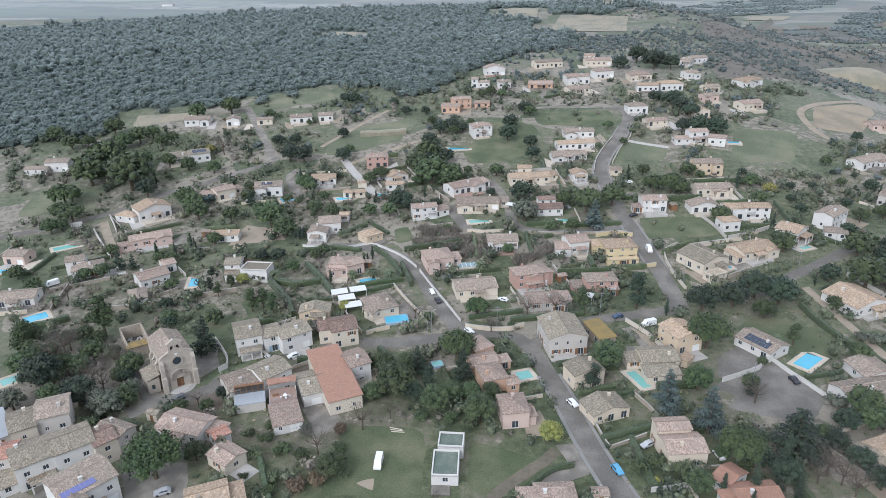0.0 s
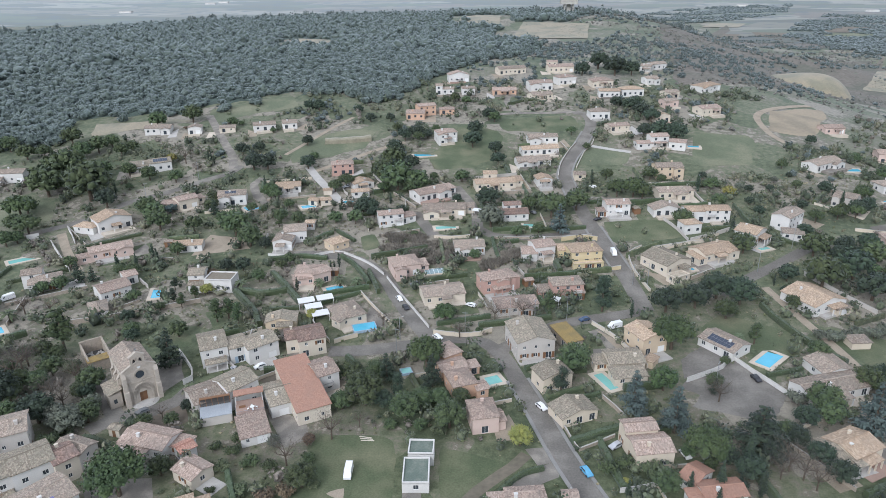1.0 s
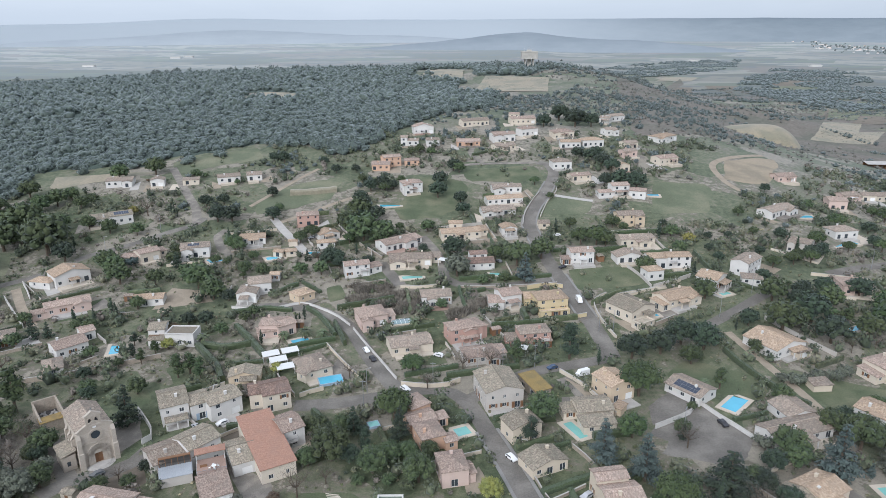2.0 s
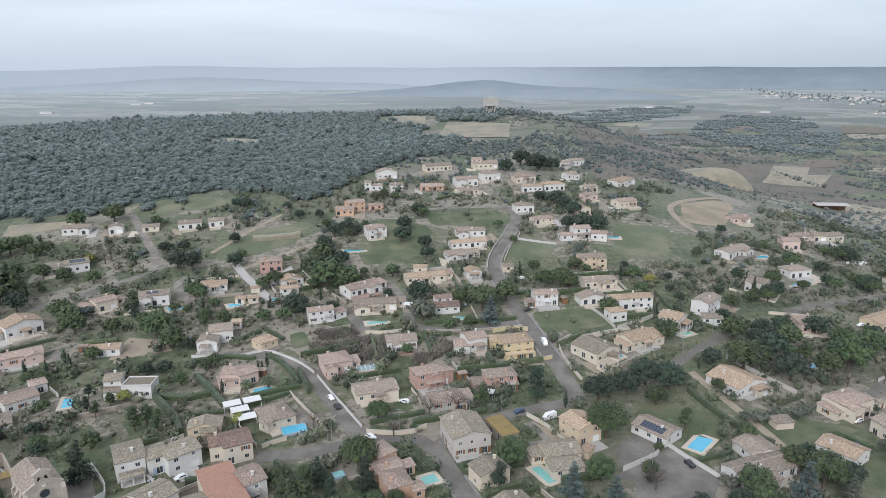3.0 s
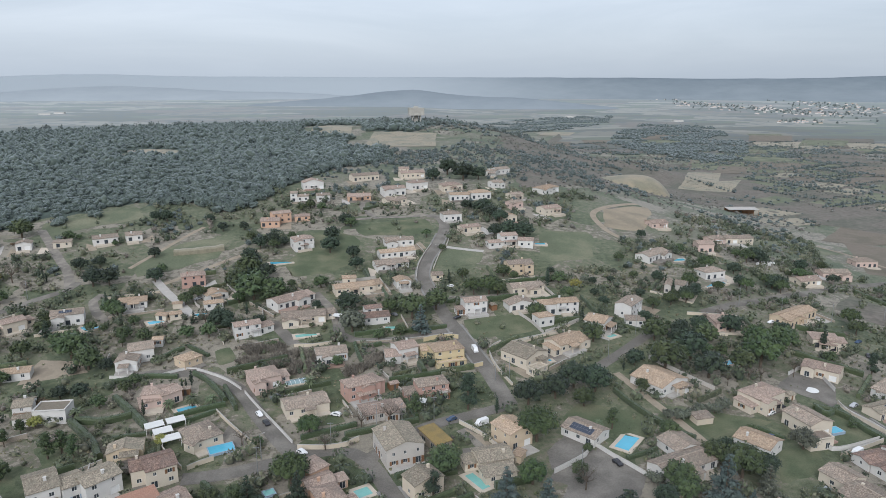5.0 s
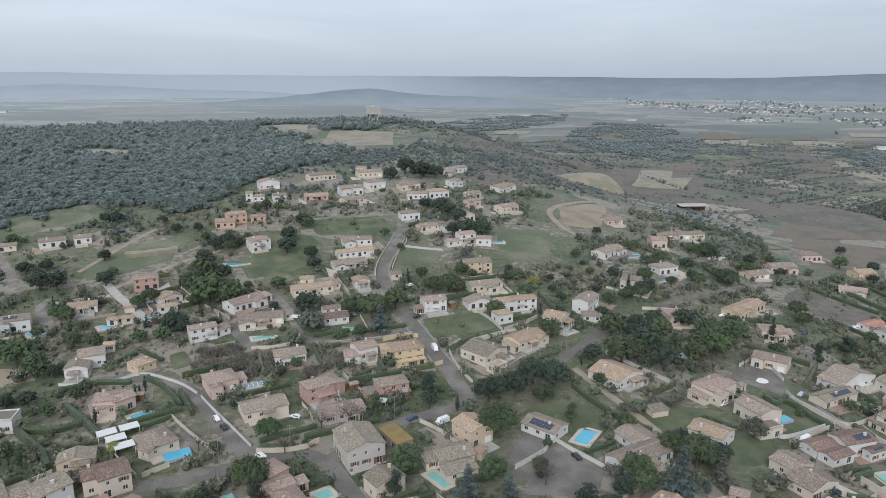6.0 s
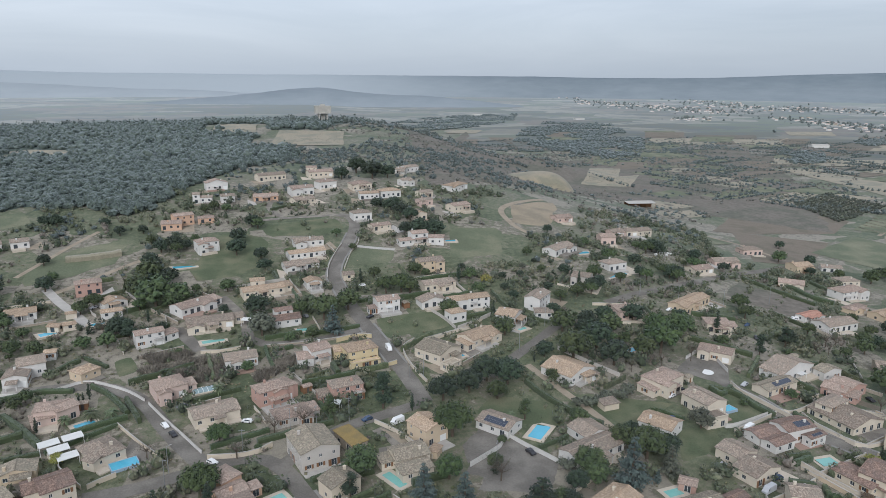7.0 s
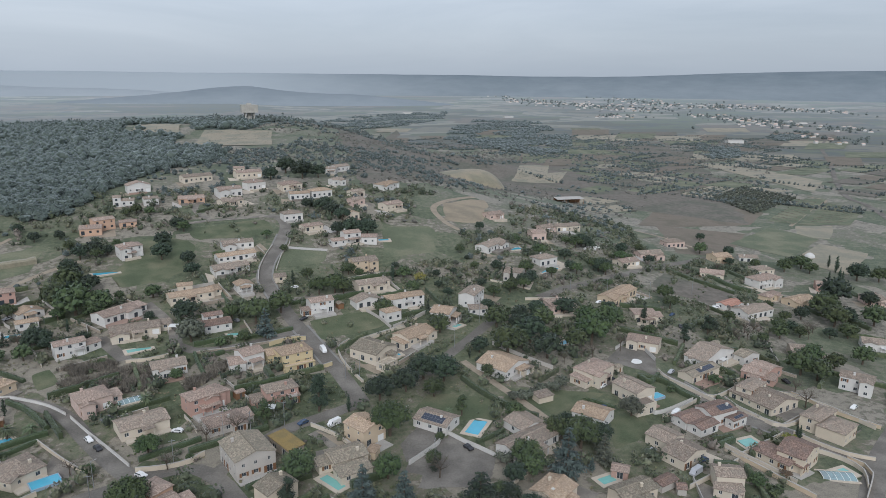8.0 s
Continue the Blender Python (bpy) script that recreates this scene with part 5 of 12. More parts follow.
def island(name, base, second, spread=0.3, haze_sheen=0.20, bump=0.0):
    """Leaves whose brightness changes from plant to plant within one mesh."""
    m = material(name, base, 0.55, 0.45, 0.12, 1.6, second=second, spec=0.2, haze_sheen=haze_sheen, bump=bump)
    if bump:
        next(n for n in m.node_tree.nodes if n.type == "BUMP").inputs["Distance"].default_value = 0.7
    t = m.node_tree
    geo = t.nodes.new("ShaderNodeNewGeometry")
    hsv = next(n for n in t.nodes if n.type == "HUE_SAT")
    old = hsv.inputs["Value"].links[0].from_socket
    a = t.nodes.new("ShaderNodeMath")
    a.operation = "MULTIPLY_ADD"
    a.inputs[1].default_value, a.inputs[2].default_value = spread * 2, 1 - spread
    t.links.new(geo.outputs["Random Per Island"], a.inputs[0])
    b = t.nodes.new("ShaderNodeMath")
    b.operation = "MULTIPLY"
    t.links.new(old, b.inputs[0])
    t.links.new(a.outputs[0], b.inputs[1])
    t.links.new(b.outputs[0], hsv.inputs["Value"])
    return m


# ---------------------------------------------------------------- roads
ribbon("road", "grey asphalt village street running downhill", "road", M["asphalt"], 5.2, (17.5, 115.0), (13.7, 123.7), (9.4, 134.0), (4.3, 148.3), (-1.4, 163.0), (-6.3, 175.0), (-11.8, 181.8), (-18.0, 183.5), (-24.0, 182.5), (-28.7, 182.5), level=0.0)
ribbon("road", "asphalt lane curving between garden walls", "road", M["asphalt"], 5.5, (-28.7, 182.5), (-34.2, 190.7), (-43.6, 207.1), (-50.3, 219.8), (-56.2, 227.3), (-64.9, 234.0), (-74.6, 236.5), (-86.0, 236.5), (-97.8, 233.5), level=0.012)
ribbon("road", "asphalt lane behind the terraced houses", "road", M["asphalt"], 6, (-23.9, 181.9), (-35.3, 177.4), (-47.6, 173.4), (-57.7, 171.8), level=0.024)
ribbon("road", "grey asphalt road winding up the hill", "road", M["asphalt"], 6.2, (38.9, 206.7), (37.2, 218.7), (34.4, 234.3), (29.9, 253.7), (24.5, 275.2), (20.6, 293.8), (17.4, 311.2), (16.0, 323.7), (18.8, 341.0), (24.7, 359.8), (30.2, 380.3), (32.5, 396.2), (29.9, 409.1), (24.3, 412.6), level=0.0)
ribbon("road", "asphalt side street past the parked car", "road", M["asphalt"], 5, (38.9, 206.7), (28.8, 202.4), (18.1, 198.6), (10.2, 194.7), (2.4, 188.0), (-7.3, 178.0), level=0.03)
ribbon("road", "asphalt lane across the hillside", "road", M["asphalt"], 4.5, (-22.0, 273.5), (-20.5, 264.7), (-15.0, 259.2), (-3.7, 258.1), (9.6, 260.7), (25.2, 266.6), level=0.02)
ribbon("drive", "gravel drive up to the houses", "drive", M["drive"], 4, (-22.0, 273.5), (-25.9, 288.7), (-34.1, 304.6), level=0.0)
ribbon("road", "narrow asphalt lane along the gardens", "road", M["asphalt"], 4.5, (-233.9, 222.1), (-219.1, 233.2), (-204.4, 246.2), (-191.2, 259.4), (-182.2, 277.5), (-168.9, 290.6), (-157.8, 304.5), (-148.6, 314.5), (-147.1, 323.3), level=0.0)
ribbon("drive", "gravel lane climbing to the wood", "drive", M["drive"], 4.5, (-147.7, 316.0), (-156.1, 334.6), (-168.2, 352.9), (-186.4, 381.1), (-195.7, 395.3), level=0.0)
ribbon("road", "asphalt lane under the pines", "road", M["asphalt"], 4.5, (65.0, 220.7), (78.8, 233.6), (91.0, 244.5), (104.4, 257.6), (115.5, 267.5), level=0.0)
ribbon("drive", "pale dirt track to a gate", "drive", M["dirt"], 3.5, (-194.2, 245.2), (-180.7, 229.1), (-167.6, 215.8), level=0.0)
ribbon("road", "pale lane through the scattered houses", "road", M["asphalt"], 5, (139.8, 282.1), (158.7, 292.4), (180.4, 302.4), (210.2, 317.1), (239.8, 333.2), (270.4, 347.3), (298.6, 361.3), level=0.0)
ribbon("road", "asphalt street between new houses", "road", M["asphalt"], 6, (150.4, 207.0), (153.9, 194.4), (155.9, 179.6), (158.5, 167.3), (162.8, 159.3), (168.1, 150.7), (172.5, 142.0), (176.7, 133.9), (181.8, 127.2), level=0.0)
ribbon("road", "asphalt street at the edge of the estate", "road", M["asphalt"], 6, (207.4, 149.7), (184.0, 136.3), (170.0, 126.7), (156.0, 116.1), level=0.02)
ribbon("drive", "concrete drive to the big white house", "drive", M["concrete"], 3, (24.2, 362.9), (38.1, 357.2), (50.2, 353.1), level=0.0)
ribbon("drive", "pale drive to a villa", "drive", M["drive"], 3.5, (-21.2, 406.2), (-6.6, 409.3), (9.7, 410.5), (24.3, 412.6), level=0.0)
ribbon("drive", "pale curving drive", "drive", M["drive"], 3.5, (-8.3, 411.1), (-13.6, 418.9), (-17.0, 431.7), (-14.9, 447.0), level=0.0)
ribbon("drive", "pale path along the houses", "drive", M["drive"], 3.5, (22.0, 298.5), (36.4, 297.2), (56.8, 299.4), level=0.0)
ribbon("drive", "pale path over the meadow", "drive", M["dirt"], 3, (-106.7, 318.5), (-93.3, 334.2), (-79.0, 350.8), (-68.4, 359.7), level=0.0)
ribbon("drive", "dirt path up the meadow", "drive", M["dirt"], 2.5, (-128.5, 338.6), (-120.1, 362.0), (-112.6, 382.1), (-106.2, 396.9), level=0.0)
ribbon("drive", "concrete drive beside the red house", "drive", M["concrete"], 4, (-111.3, 323.8), (-101.4, 308.8), (-92.3, 296.7), (-84.5, 285.2), level=0.0)
ribbon("drive", "pale lane by the villas", "drive", M["drive"], 4, (-118.2, 281.5), (-125.6, 290.0), (-131.8, 302.3), (-130.1, 309.3), level=0.0)
ribbon("drive", "dark asphalt drive", "drive", M["asphalt"], 5, (-49.4, 277.5), (-42.3, 264.7), (-38.2, 257.4), level=0.0)
ribbon("road", "asphalt street past the church front", "road", M["asphalt"], 5, (-106.5, 127.5), (-102.7, 133.6), (-95.2, 137.2), (-90.6, 142.4), (-89.4, 148.5), level=0.0)
ribbon("road", "dark asphalt lane beside the church", "road", M["asphalt"], 4.5, (-103.5, 134.4), (-107.4, 138.6), (-112.5, 144.0), (-119.0, 150.4), level=0.02)
ribbon("drive", "garden drive of pale gravel", "drive", M["drive"], 4, (21.3, 192.9), (25.0, 187.0), (28.8, 175.2), level=0.0)
ribbon("drive", "grassy path along the hedge", "drive", M["dirt"], 3, (81.8, 226.9), (86.6, 209.9), (91.6, 192.0), (95.0, 175.7), level=0.0)
ribbon("drive", "field track of pale stone", "drive", M["dirt"], 3, (261.7, 514.5), (261.7, 470.1), (281.5, 452.4), (304.9, 427.0), (311.7, 389.8), level=0.0)
ribbon("drive", "field track", "drive", M["dirt"], 3, (443.3, 438.5), (529.1, 499.5), (574.7, 528.8), (576.1, 553.0), level=0.0)
ribbon("road", "country road over the plain", "road", M["asphalt"], 6, (535.3, 417.6), (593.0, 497.6), (617.0, 542.1), (715.2, 647.7), (914.9, 846.5), (1132.9, 1069.9), (1470.8, 1368.4), level=0.0)
ribbon("drive", "sandy track round the clearing", "drive", M["dirt"], 4, (133.6, 379.3), (128.8, 392.0), (128.8, 418.0), (139.2, 436.3), (160.8, 457.6), (176.5, 470.8), level=0.0)
ribbon("drive", "farm track over the plain", "drive", M["dirt"], 4, (423.9, 1080.6), (530.5, 1155.0), (630.5, 1192.1), (649.7, 1060.5), (756.9, 1117.8), (891.7, 1199.0), (1142.0, 1427.9), level=0.0)
kerb(5.2, (17.5, 115.0), (13.7, 123.7), (9.4, 134.0), (4.3, 148.3), (-1.4, 163.0), side=1)
kerb(6.2, (34.4, 234.3), (29.9, 253.7), (25.9, 270.2), side=1)
kerb(6.2, (20.6, 293.8), (17.4, 311.2), (16.0, 323.7), (18.8, 341.0), (24.7, 359.8), (30.2, 380.3), side=1)
kerb(6, (153.9, 194.4), (155.9, 179.6), (158.5, 167.3), (162.8, 159.3), (168.1, 150.7), side=1)
kerb(5.2, (17.5, 115.0), (13.7, 123.7), (9.4, 134.0), (4.3, 148.3), (-1.4, 163.0), side=-1)
kerb(6.2, (34.4, 234.3), (29.9, 253.7), (25.9, 270.2), side=-1)
kerb(6.2, (20.6, 293.8), (17.4, 311.2), (16.0, 323.7), (18.8, 341.0), (24.7, 359.8), (30.2, 380.3), side=-1)
kerb(6, (153.9, 194.4), (155.9, 179.6), (158.5, 167.3), (162.8, 159.3), (168.1, 150.7), side=-1)

# ---------------------------------------------------------------- yards, lawns and fields
sheet("lawn", "green lawn with bare patches behind the flat-roofed house", "lawn", M["lawn"], (-48.4, 107.5), (-26.8, 112.9), (-30.9, 135.3), (-50.1, 132.1), level=0.0, keep=True)
sheet("clearing", "bare sandy patch in the lawn", "bare ground", M["dirt"], (-41.6, 113.3), (-37.2, 111.7), (-37.9, 115.6), (-40.2, 114.6), level=0.03, keep=True)
sheet("lawn", "green garden under slim pines", "lawn", M["lawn"], (-104.8, 190.8), (-98.2, 194.4), (-87.7, 183.6), (-98.4, 181.3), level=0.0, keep=False)
sheet("lawn", "small green garden behind the church", "lawn", M["lawn"], (-113.1, 179.2), (-107.8, 181.7), (-100.3, 170.2), (-105.6, 167.3), level=0.0, keep=True)
sheet("lawn", "green lawn beside the curving lane", "lawn", M["lawn"], (-68.3, 253.2), (-62.7, 256.4), (-57.2, 245.4), (-63.7, 240.9), level=0.0, keep=True)
sheet("lawn", "green lawn along a long hedge", "lawn", M["lawn"], (-201.7, 195.7), (-188.7, 199.1), (-183.5, 192.6), (-194.1, 186.8), level=0.0, keep=False)
sheet("lawn", "dull green slope with slim cypresses", "lawn", M["lawn"], (-168.4, 227.3), (-151.6, 241.7), (-143.1, 226.0), (-161.9, 219.0), level=0.0, keep=False)
sheet("lawn", "green garden with one round pine", "lawn", M["lawn"], (-32.1, 201.2), (-19.0, 212.0), (-15.0, 200.0), (-28.5, 196.1), level=0.0, keep=False)
sheet("yard", "pale gravel yard of the ochre house", "yard", M["dirt"], (22.0, 193.6), (26.6, 189.6), (34.8, 173.4), (29.6, 178.0), level=0.03, keep=False)
sheet("yard", "pale gravel parking place", "yard", M["drive"], (20.4, 181.9), (27.8, 183.2), (25.0, 177.4), (20.2, 176.4), level=0.034, keep=False)
sheet("garden", "rough stony garden below the church street", "garden", M["bare"], (-98.0, 129.6), (-89.4, 127.4), (-83.6, 135.0), (-89.6, 142.6), level=0.0, keep=False)
sheet("lawn", "rough lawn below the pink house", "lawn", M["lawn"], (-16.6, 115.0), (-7.4, 114.5), (0.4, 128.0), (-19.1, 131.8), level=0.0, keep=True)
sheet("yard", "worn asphalt yard in front of the white bungalow", "yard", M["asphalt"], (44.3, 156.2), (62.6, 150.0), (69.8, 165.5), (60.9, 180.4), level=0.01, keep=True)
sheet("yard", "pale gravel forecourt behind the roadside hedge", "yard", M["drive"], (-4.0, 116.4), (8.8, 124.6), (8.6, 130.6), (1.6, 126.4), level=0.01, keep=True)
sheet("yard", "earthy entrance beside the mimosa tree", "yard", M["drive"], (4.0, 127.9), (8.9, 130.2), (6.0, 135.0), (1.2, 133.6), level=0.03, keep=True)
ribbon("path", "worn earth path round the rough lawn", "path", M["bare"], 3.0, (-11.7, 113.4), (-8.6, 118.4), (-5.2, 122.6), (-1.4, 127.0), (1.6, 131.6), level=0.012)
sheet("yard", "dark asphalt yard above the curved wall", "yard", M["asphalt"], (44.6, 168.2), (58.2, 179.4), (54.6, 188.6), (44.6, 178.2), level=0.02, keep=True)
sheet("yard", "worn asphalt yard", "yard", M["asphalt"], (42.8, 163.6), (58.8, 155.1), (64.1, 175.2), (52.2, 181.9), level=0.0, keep=True)
sheet("yard", "gravel yard under the big pine", "yard", M["drive"], (-89.8, 100.4), (-76.0, 102.7), (-81.8, 113.0), (-96.6, 110.5), level=0.0, keep=True)
sheet("yard", "grey church square", "yard", M["drive"], (-97.0, 145.1), (-93.6, 152.9), (-100.7, 164.7), (-105.6, 159.4), level=0.01, keep=True)
sheet("lawn", "flat mown meadow beside the hill road", "lawn", M["lawn"], (32.2, 256.3), (62.4, 263.3), (54.2, 280.2), (29.0, 274.1), level=0.0, keep=True)
sheet("meadow", "green meadow round the white villa", "meadow", M["lawn"], (-56.0, 323.4), (-20.4, 330.3), (-14.6, 376.6), (-41.8, 396.9), level=0.0, keep=True)
sheet("meadow", "green terrace beside the bend", "meadow", M["lawn"], (-16.2, 376.5), (26.4, 382.5), (24.1, 406.7), (-19.1, 398.7), level=0.0, keep=True)
sheet("meadow", "grassy slope below the big villa", "meadow", M["field"], (21.9, 334.3), (47.3, 336.7), (51.4, 351.1), (26.9, 358.5), level=0.0, keep=True)
sheet("meadow", "grassy slope", "meadow", M["field"], (75.8, 336.2), (104.7, 340.9), (118.0, 384.7), (89.0, 381.7), level=0.0, keep=True)
sheet("meadow", "green meadow under the wood", "meadow", M["field"], (-123.2, 327.8), (-85.0, 350.3), (-89.8, 385.7), (-125.7, 359.0), level=0.0, keep=True)
sheet("meadow", "green meadow at the left hand lane", "meadow", M["field"], (-236.2, 244.0), (-206.0, 256.5), (-217.1, 276.9), (-246.1, 267.2), level=0.0, keep=True)
sheet("meadow", "pale meadow at the edge of the wood", "meadow", M["dry"], (-251.0, 357.4), (-224.5, 371.5), (-197.0, 390.1), (-261.5, 377.3), level=0.0, keep=True)
sheet("meadow", "terraced meadow under the wood", "meadow", M["field"], (-187.8, 385.8), (-143.7, 415.0), (-154.9, 437.6), (-200.3, 405.5), level=0.0, keep=True)
sheet("lawn", "garden lawn under the pines", "lawn", M["lawn"], (53.0, 194.5), (78.1, 183.2), (85.3, 196.5), (60.5, 207.4), level=0.0, keep=True)
sheet("lawn", "lawn beside the white bungalow", "lawn", M["lawn"], (88.4, 198.8), (99.3, 178.4), (123.6, 191.1), (101.8, 200.0), level=0.0, keep=True)
sheet("lawn", "garden lawn behind the yellow house", "lawn", M["lawn"], (104.2, 157.6), (121.1, 163.9), (127.1, 175.9), (114.8, 176.6), level=0.0, keep=True)
sheet("lawn", "bright green lawn beside a pool", "lawn", M["lawn"], (133.1, 176.6), (153.9, 183.1), (150.8, 202.1), (137.7, 188.3), level=0.0, keep=True)
sheet("lawn", "garden lawn", "lawn", M["lawn"], (172.0, 166.8), (193.8, 171.3), (190.9, 178.7), (173.0, 173.0), level=0.0, keep=True)
sheet("field", "fallow field with dry weeds", "field", M["scrub"], (211.8, 297.7), (234.2, 265.2), (257.8, 286.8), (236.6, 320.3), level=0.02, keep=True)
sheet("lawn", "bright green garden lawn of a villa", "lawn", M["lawn"], (174.1, 163.4), (187.9, 167.6), (187.6, 179.3), (179.7, 177.0), level=0.0, keep=True)
sheet("yard", "asphalt turning circle", "yard", M["asphalt"], (137.6, 216.5), (150.8, 202.1), (162.4, 220.8), (150.6, 229.4), level=0.015, keep=True)
sheet("yard", "pale gravel forecourt", "yard", M["dirt"], (-129.4, 230.9), (-109.3, 239.6), (-116.6, 248.7), (-130.3, 249.0), level=0.0, keep=True)
sheet("yard", "gravel forecourt of the long white house", "yard", M["drive"], (-35.0, 290.6), (-27.0, 294.4), (-33.1, 307.2), (-40.4, 302.1), level=0.0, keep=True)
sheet("scrubland", "brown winter scrub land on the eastern slope", "scrubland", M["scrub"], (91.6, 469.0), (324.1, 607.2), (802.1, 1111.3), (144.5, 881.3), level=0.05, keep=False)
sheet("scrubland", "brown winter scrub land along the valley", "scrubland", M["scrub"], (319.5, 598.4), (414.6, 451.1), (632.0, 783.3), (712.5, 1124.4), level=0.05, keep=False)
sheet("field", "brown vineyard field", "field", M["dry"], (297.4, 680.7), (365.3, 699.6), (427.2, 796.3), (338.6, 750.9), level=0.2, keep=True)
sheet("field", "dry field", "field", M["dry"], (323.8, 725.6), (388.1, 774.8), (435.0, 866.0), (393.1, 872.2), level=0.25, keep=True)
sheet("clearing", "sandy clearing in the scrub", "clearing", M["sandpit"], (126.9, 391.7), (156.0, 394.9), (184.3, 467.6), (139.2, 436.3), level=0.0, keep=True)
sheet("field", "long pale stubble field", "field", M["dry"], (653.8, 821.9), (604.1, 572.3), (687.2, 638.5), (713.1, 840.1), level=0.1, keep=True)
sheet("field", "green field", "field", M["field"], (349.8, 400.2), (362.9, 354.9), (428.3, 393.6), (421.6, 438), level=0.1, keep=True)
sheet("field", "dry mown field", "field", M["dry"], (359.7, 350.6), (363.2, 310.2), (423.9, 348), (414.8, 380.6), level=0.1, keep=True)
sheet("field", "green field with furrows", "field", M["field"], (440.6, 461.2), (451.6, 443.4), (580.7, 533.7), (565.6, 545.3), level=0.1, keep=True)
sheet("field", "green field with furrows", "field", M["field"], (454.9, 442.4), (494.1, 426.7), (568.2, 479.5), (566.8, 517.8), level=0.1, keep=True)
sheet("field", "pale field", "field", M["dry"], (447.9, 437.2), (417.9, 406.6), (435.5, 391.7), (477.8, 428.9), level=0.0, keep=True)
sheet("field", "dark fallow field", "field", M["bare"], (316.0, 466.0), (414.6, 451.1), (464.7, 493.8), (432.0, 591.4), level=0.0, keep=True)
sheet("field", "dark fallow field", "field", M["bare"], (283.3, 370.6), (320.9, 366.3), (386.7, 425.6), (333.8, 468.6), level=0.0, keep=True)
sheet("field", "pale field on the ridge", "field", M["dry"], (-24.8, 709.4), (48.4, 708.7), (58.4, 819.9), (-16.6, 829.0), level=0.4, keep=True)
sheet("field", "pale vineyard on the ridge", "field", M["dry"], (-91.5, 833.6), (-42.9, 814.0), (-43.3, 893.7), (-93.9, 926.1), level=0.5, keep=True)
sheet("clearing", "pale clearing in the wood", "clearing", M["dry"], (-233.8, 640.2), (-189.0, 639.7), (-203.8, 691.0), (-244.5, 702.6), level=0.4, keep=True)
sheet("field", "pale stubble field on the plain", "field", M["dry"], (792.4, 863.5), (864.4, 851.6), (930.0, 933.8), (850.3, 945.3), level=0.12, keep=False)
sheet("field", "dull green field on the plain", "field", M["field"], (587.8, 1175.9), (634.9, 1168.0), (698.9, 1251.2), (647.8, 1259.0), level=0.13, keep=False)
sheet("field", "brown vineyard field on the plain", "field", M["bare"], (936.7, 1250.6), (1029.8, 1239.1), (1186.8, 1406.3), (1082.9, 1422.0), level=0.14, keep=False)
sheet("field", "dull green field on the plain", "field", M["field"], (1055.0, 1098.7), (1149.8, 1087.6), (1268.6, 1222.2), (1164.5, 1236.1), level=0.14, keep=False)
sheet("field", "brown vineyard field on the plain", "field", M["bare"], (804.5, 1270.4), (934.5, 1253.5), (1010.6, 1345.6), (871.0, 1364.0), level=0.15, keep=False)
sheet("field", "fallow field on the plain", "field", M["scrub"], (1194.7, 1230.4), (1338.9, 1210.2), (1471.8, 1356.7), (1318.9, 1386.7), level=0.16, keep=False)
sheet("field", "pale stubble field on the plain", "field", M["dry"], (1212.3, 1509.7), (1328.1, 1487.3), (1417.4, 1608.4), (1292.9, 1632.7), level=0.17, keep=False)
sheet("field", "dull green field on the plain", "field", M["field"], (412.5, 940.8), (465.5, 931.1), (506.2, 1001.4), (449.6, 1012.6), level=0.18, keep=False)
sheet("field", "brown vineyard field on the plain", "field", M["bare"], (511.3, 920.6), (560.0, 910.8), (617.9, 990.6), (564.5, 1000.6), level=0.18, keep=False)
sheet("field", "dull green field on the plain", "field", M["field"], (663.4, 1086.3), (723.3, 1076.7), (789.7, 1152.0), (724.8, 1161.4), level=0.19, keep=False)
sheet("field", "fallow field on the plain", "field", M["scrub"], (404.0, 850.9), (457.8, 842.0), (517.6, 950.6), (458.0, 962.3), level=0.21, keep=False)
sheet("field", "dull green field on the plain", "field", M["field"], (732.6, 946.7), (804.0, 935.0), (878.5, 1016.9), (799.7, 1028.1), level=0.22, keep=False)
sheet("field", "dull green field on the plain", "field", M["field"], (832.7, 1160.5), (949.1, 1145.6), (1025.4, 1244.9), (899.1, 1260.6), level=0.24, keep=False)
sheet("field", "brown vineyard field on the plain", "field", M["bare"], (1003.0, 1118.0), (1116.8, 1104.5), (1263.7, 1230.8), (1137.9, 1247.5), level=0.25, keep=False)
sheet("field", "fallow field on the plain", "field", M["scrub"], (998.9, 884.8), (1103.8, 871.1), (1206.7, 946.9), (1091.4, 960.6), level=0.26, keep=False)
sheet("field", "pale stubble field on the plain", "field", M["dry"], (1056.7, 1099.0), (1157.0, 1087.2), (1297.8, 1200.6), (1188.2, 1215.3), level=0.26, keep=False)
sheet("field", "dull green field on the plain", "field", M["field"], (520.2, 1178.1), (562.8, 1170.5), (623.2, 1286.6), (576.1, 1294.3), level=0.27, keep=False)
sheet("field", "brown vineyard field on the plain", "field", M["bare"], (840.1, 775.1), (896.3, 765.5), (1019.1, 882.8), (952.6, 891.9), level=0.28, keep=False)
sheet("field", "dull green field on the plain", "field", M["field"], (1249.8, 1333.5), (1349.8, 1317.2), (1449.7, 1396.9), (1346.6, 1417.6), level=0.29, keep=False)
sheet("field", "brown vineyard field on the plain", "field", M["bare"], (1260.0, 1343.0), (1372.9, 1324.1), (1471.1, 1420.7), (1353.4, 1444.5), level=0.3, keep=False)
sheet("field", "fallow field on the plain", "field", M["scrub"], (903.7, 1432.7), (1047.4, 1412.7), (1127.7, 1526.0), (974.9, 1551.0), level=0.3, keep=False)
sheet("field", "pale stubble field on the plain", "field", M["dry"], (361.9, 1655.0), (434.4, 1641.1), (488.9, 1771.7), (410.2, 1786.2), level=0.31, keep=False)
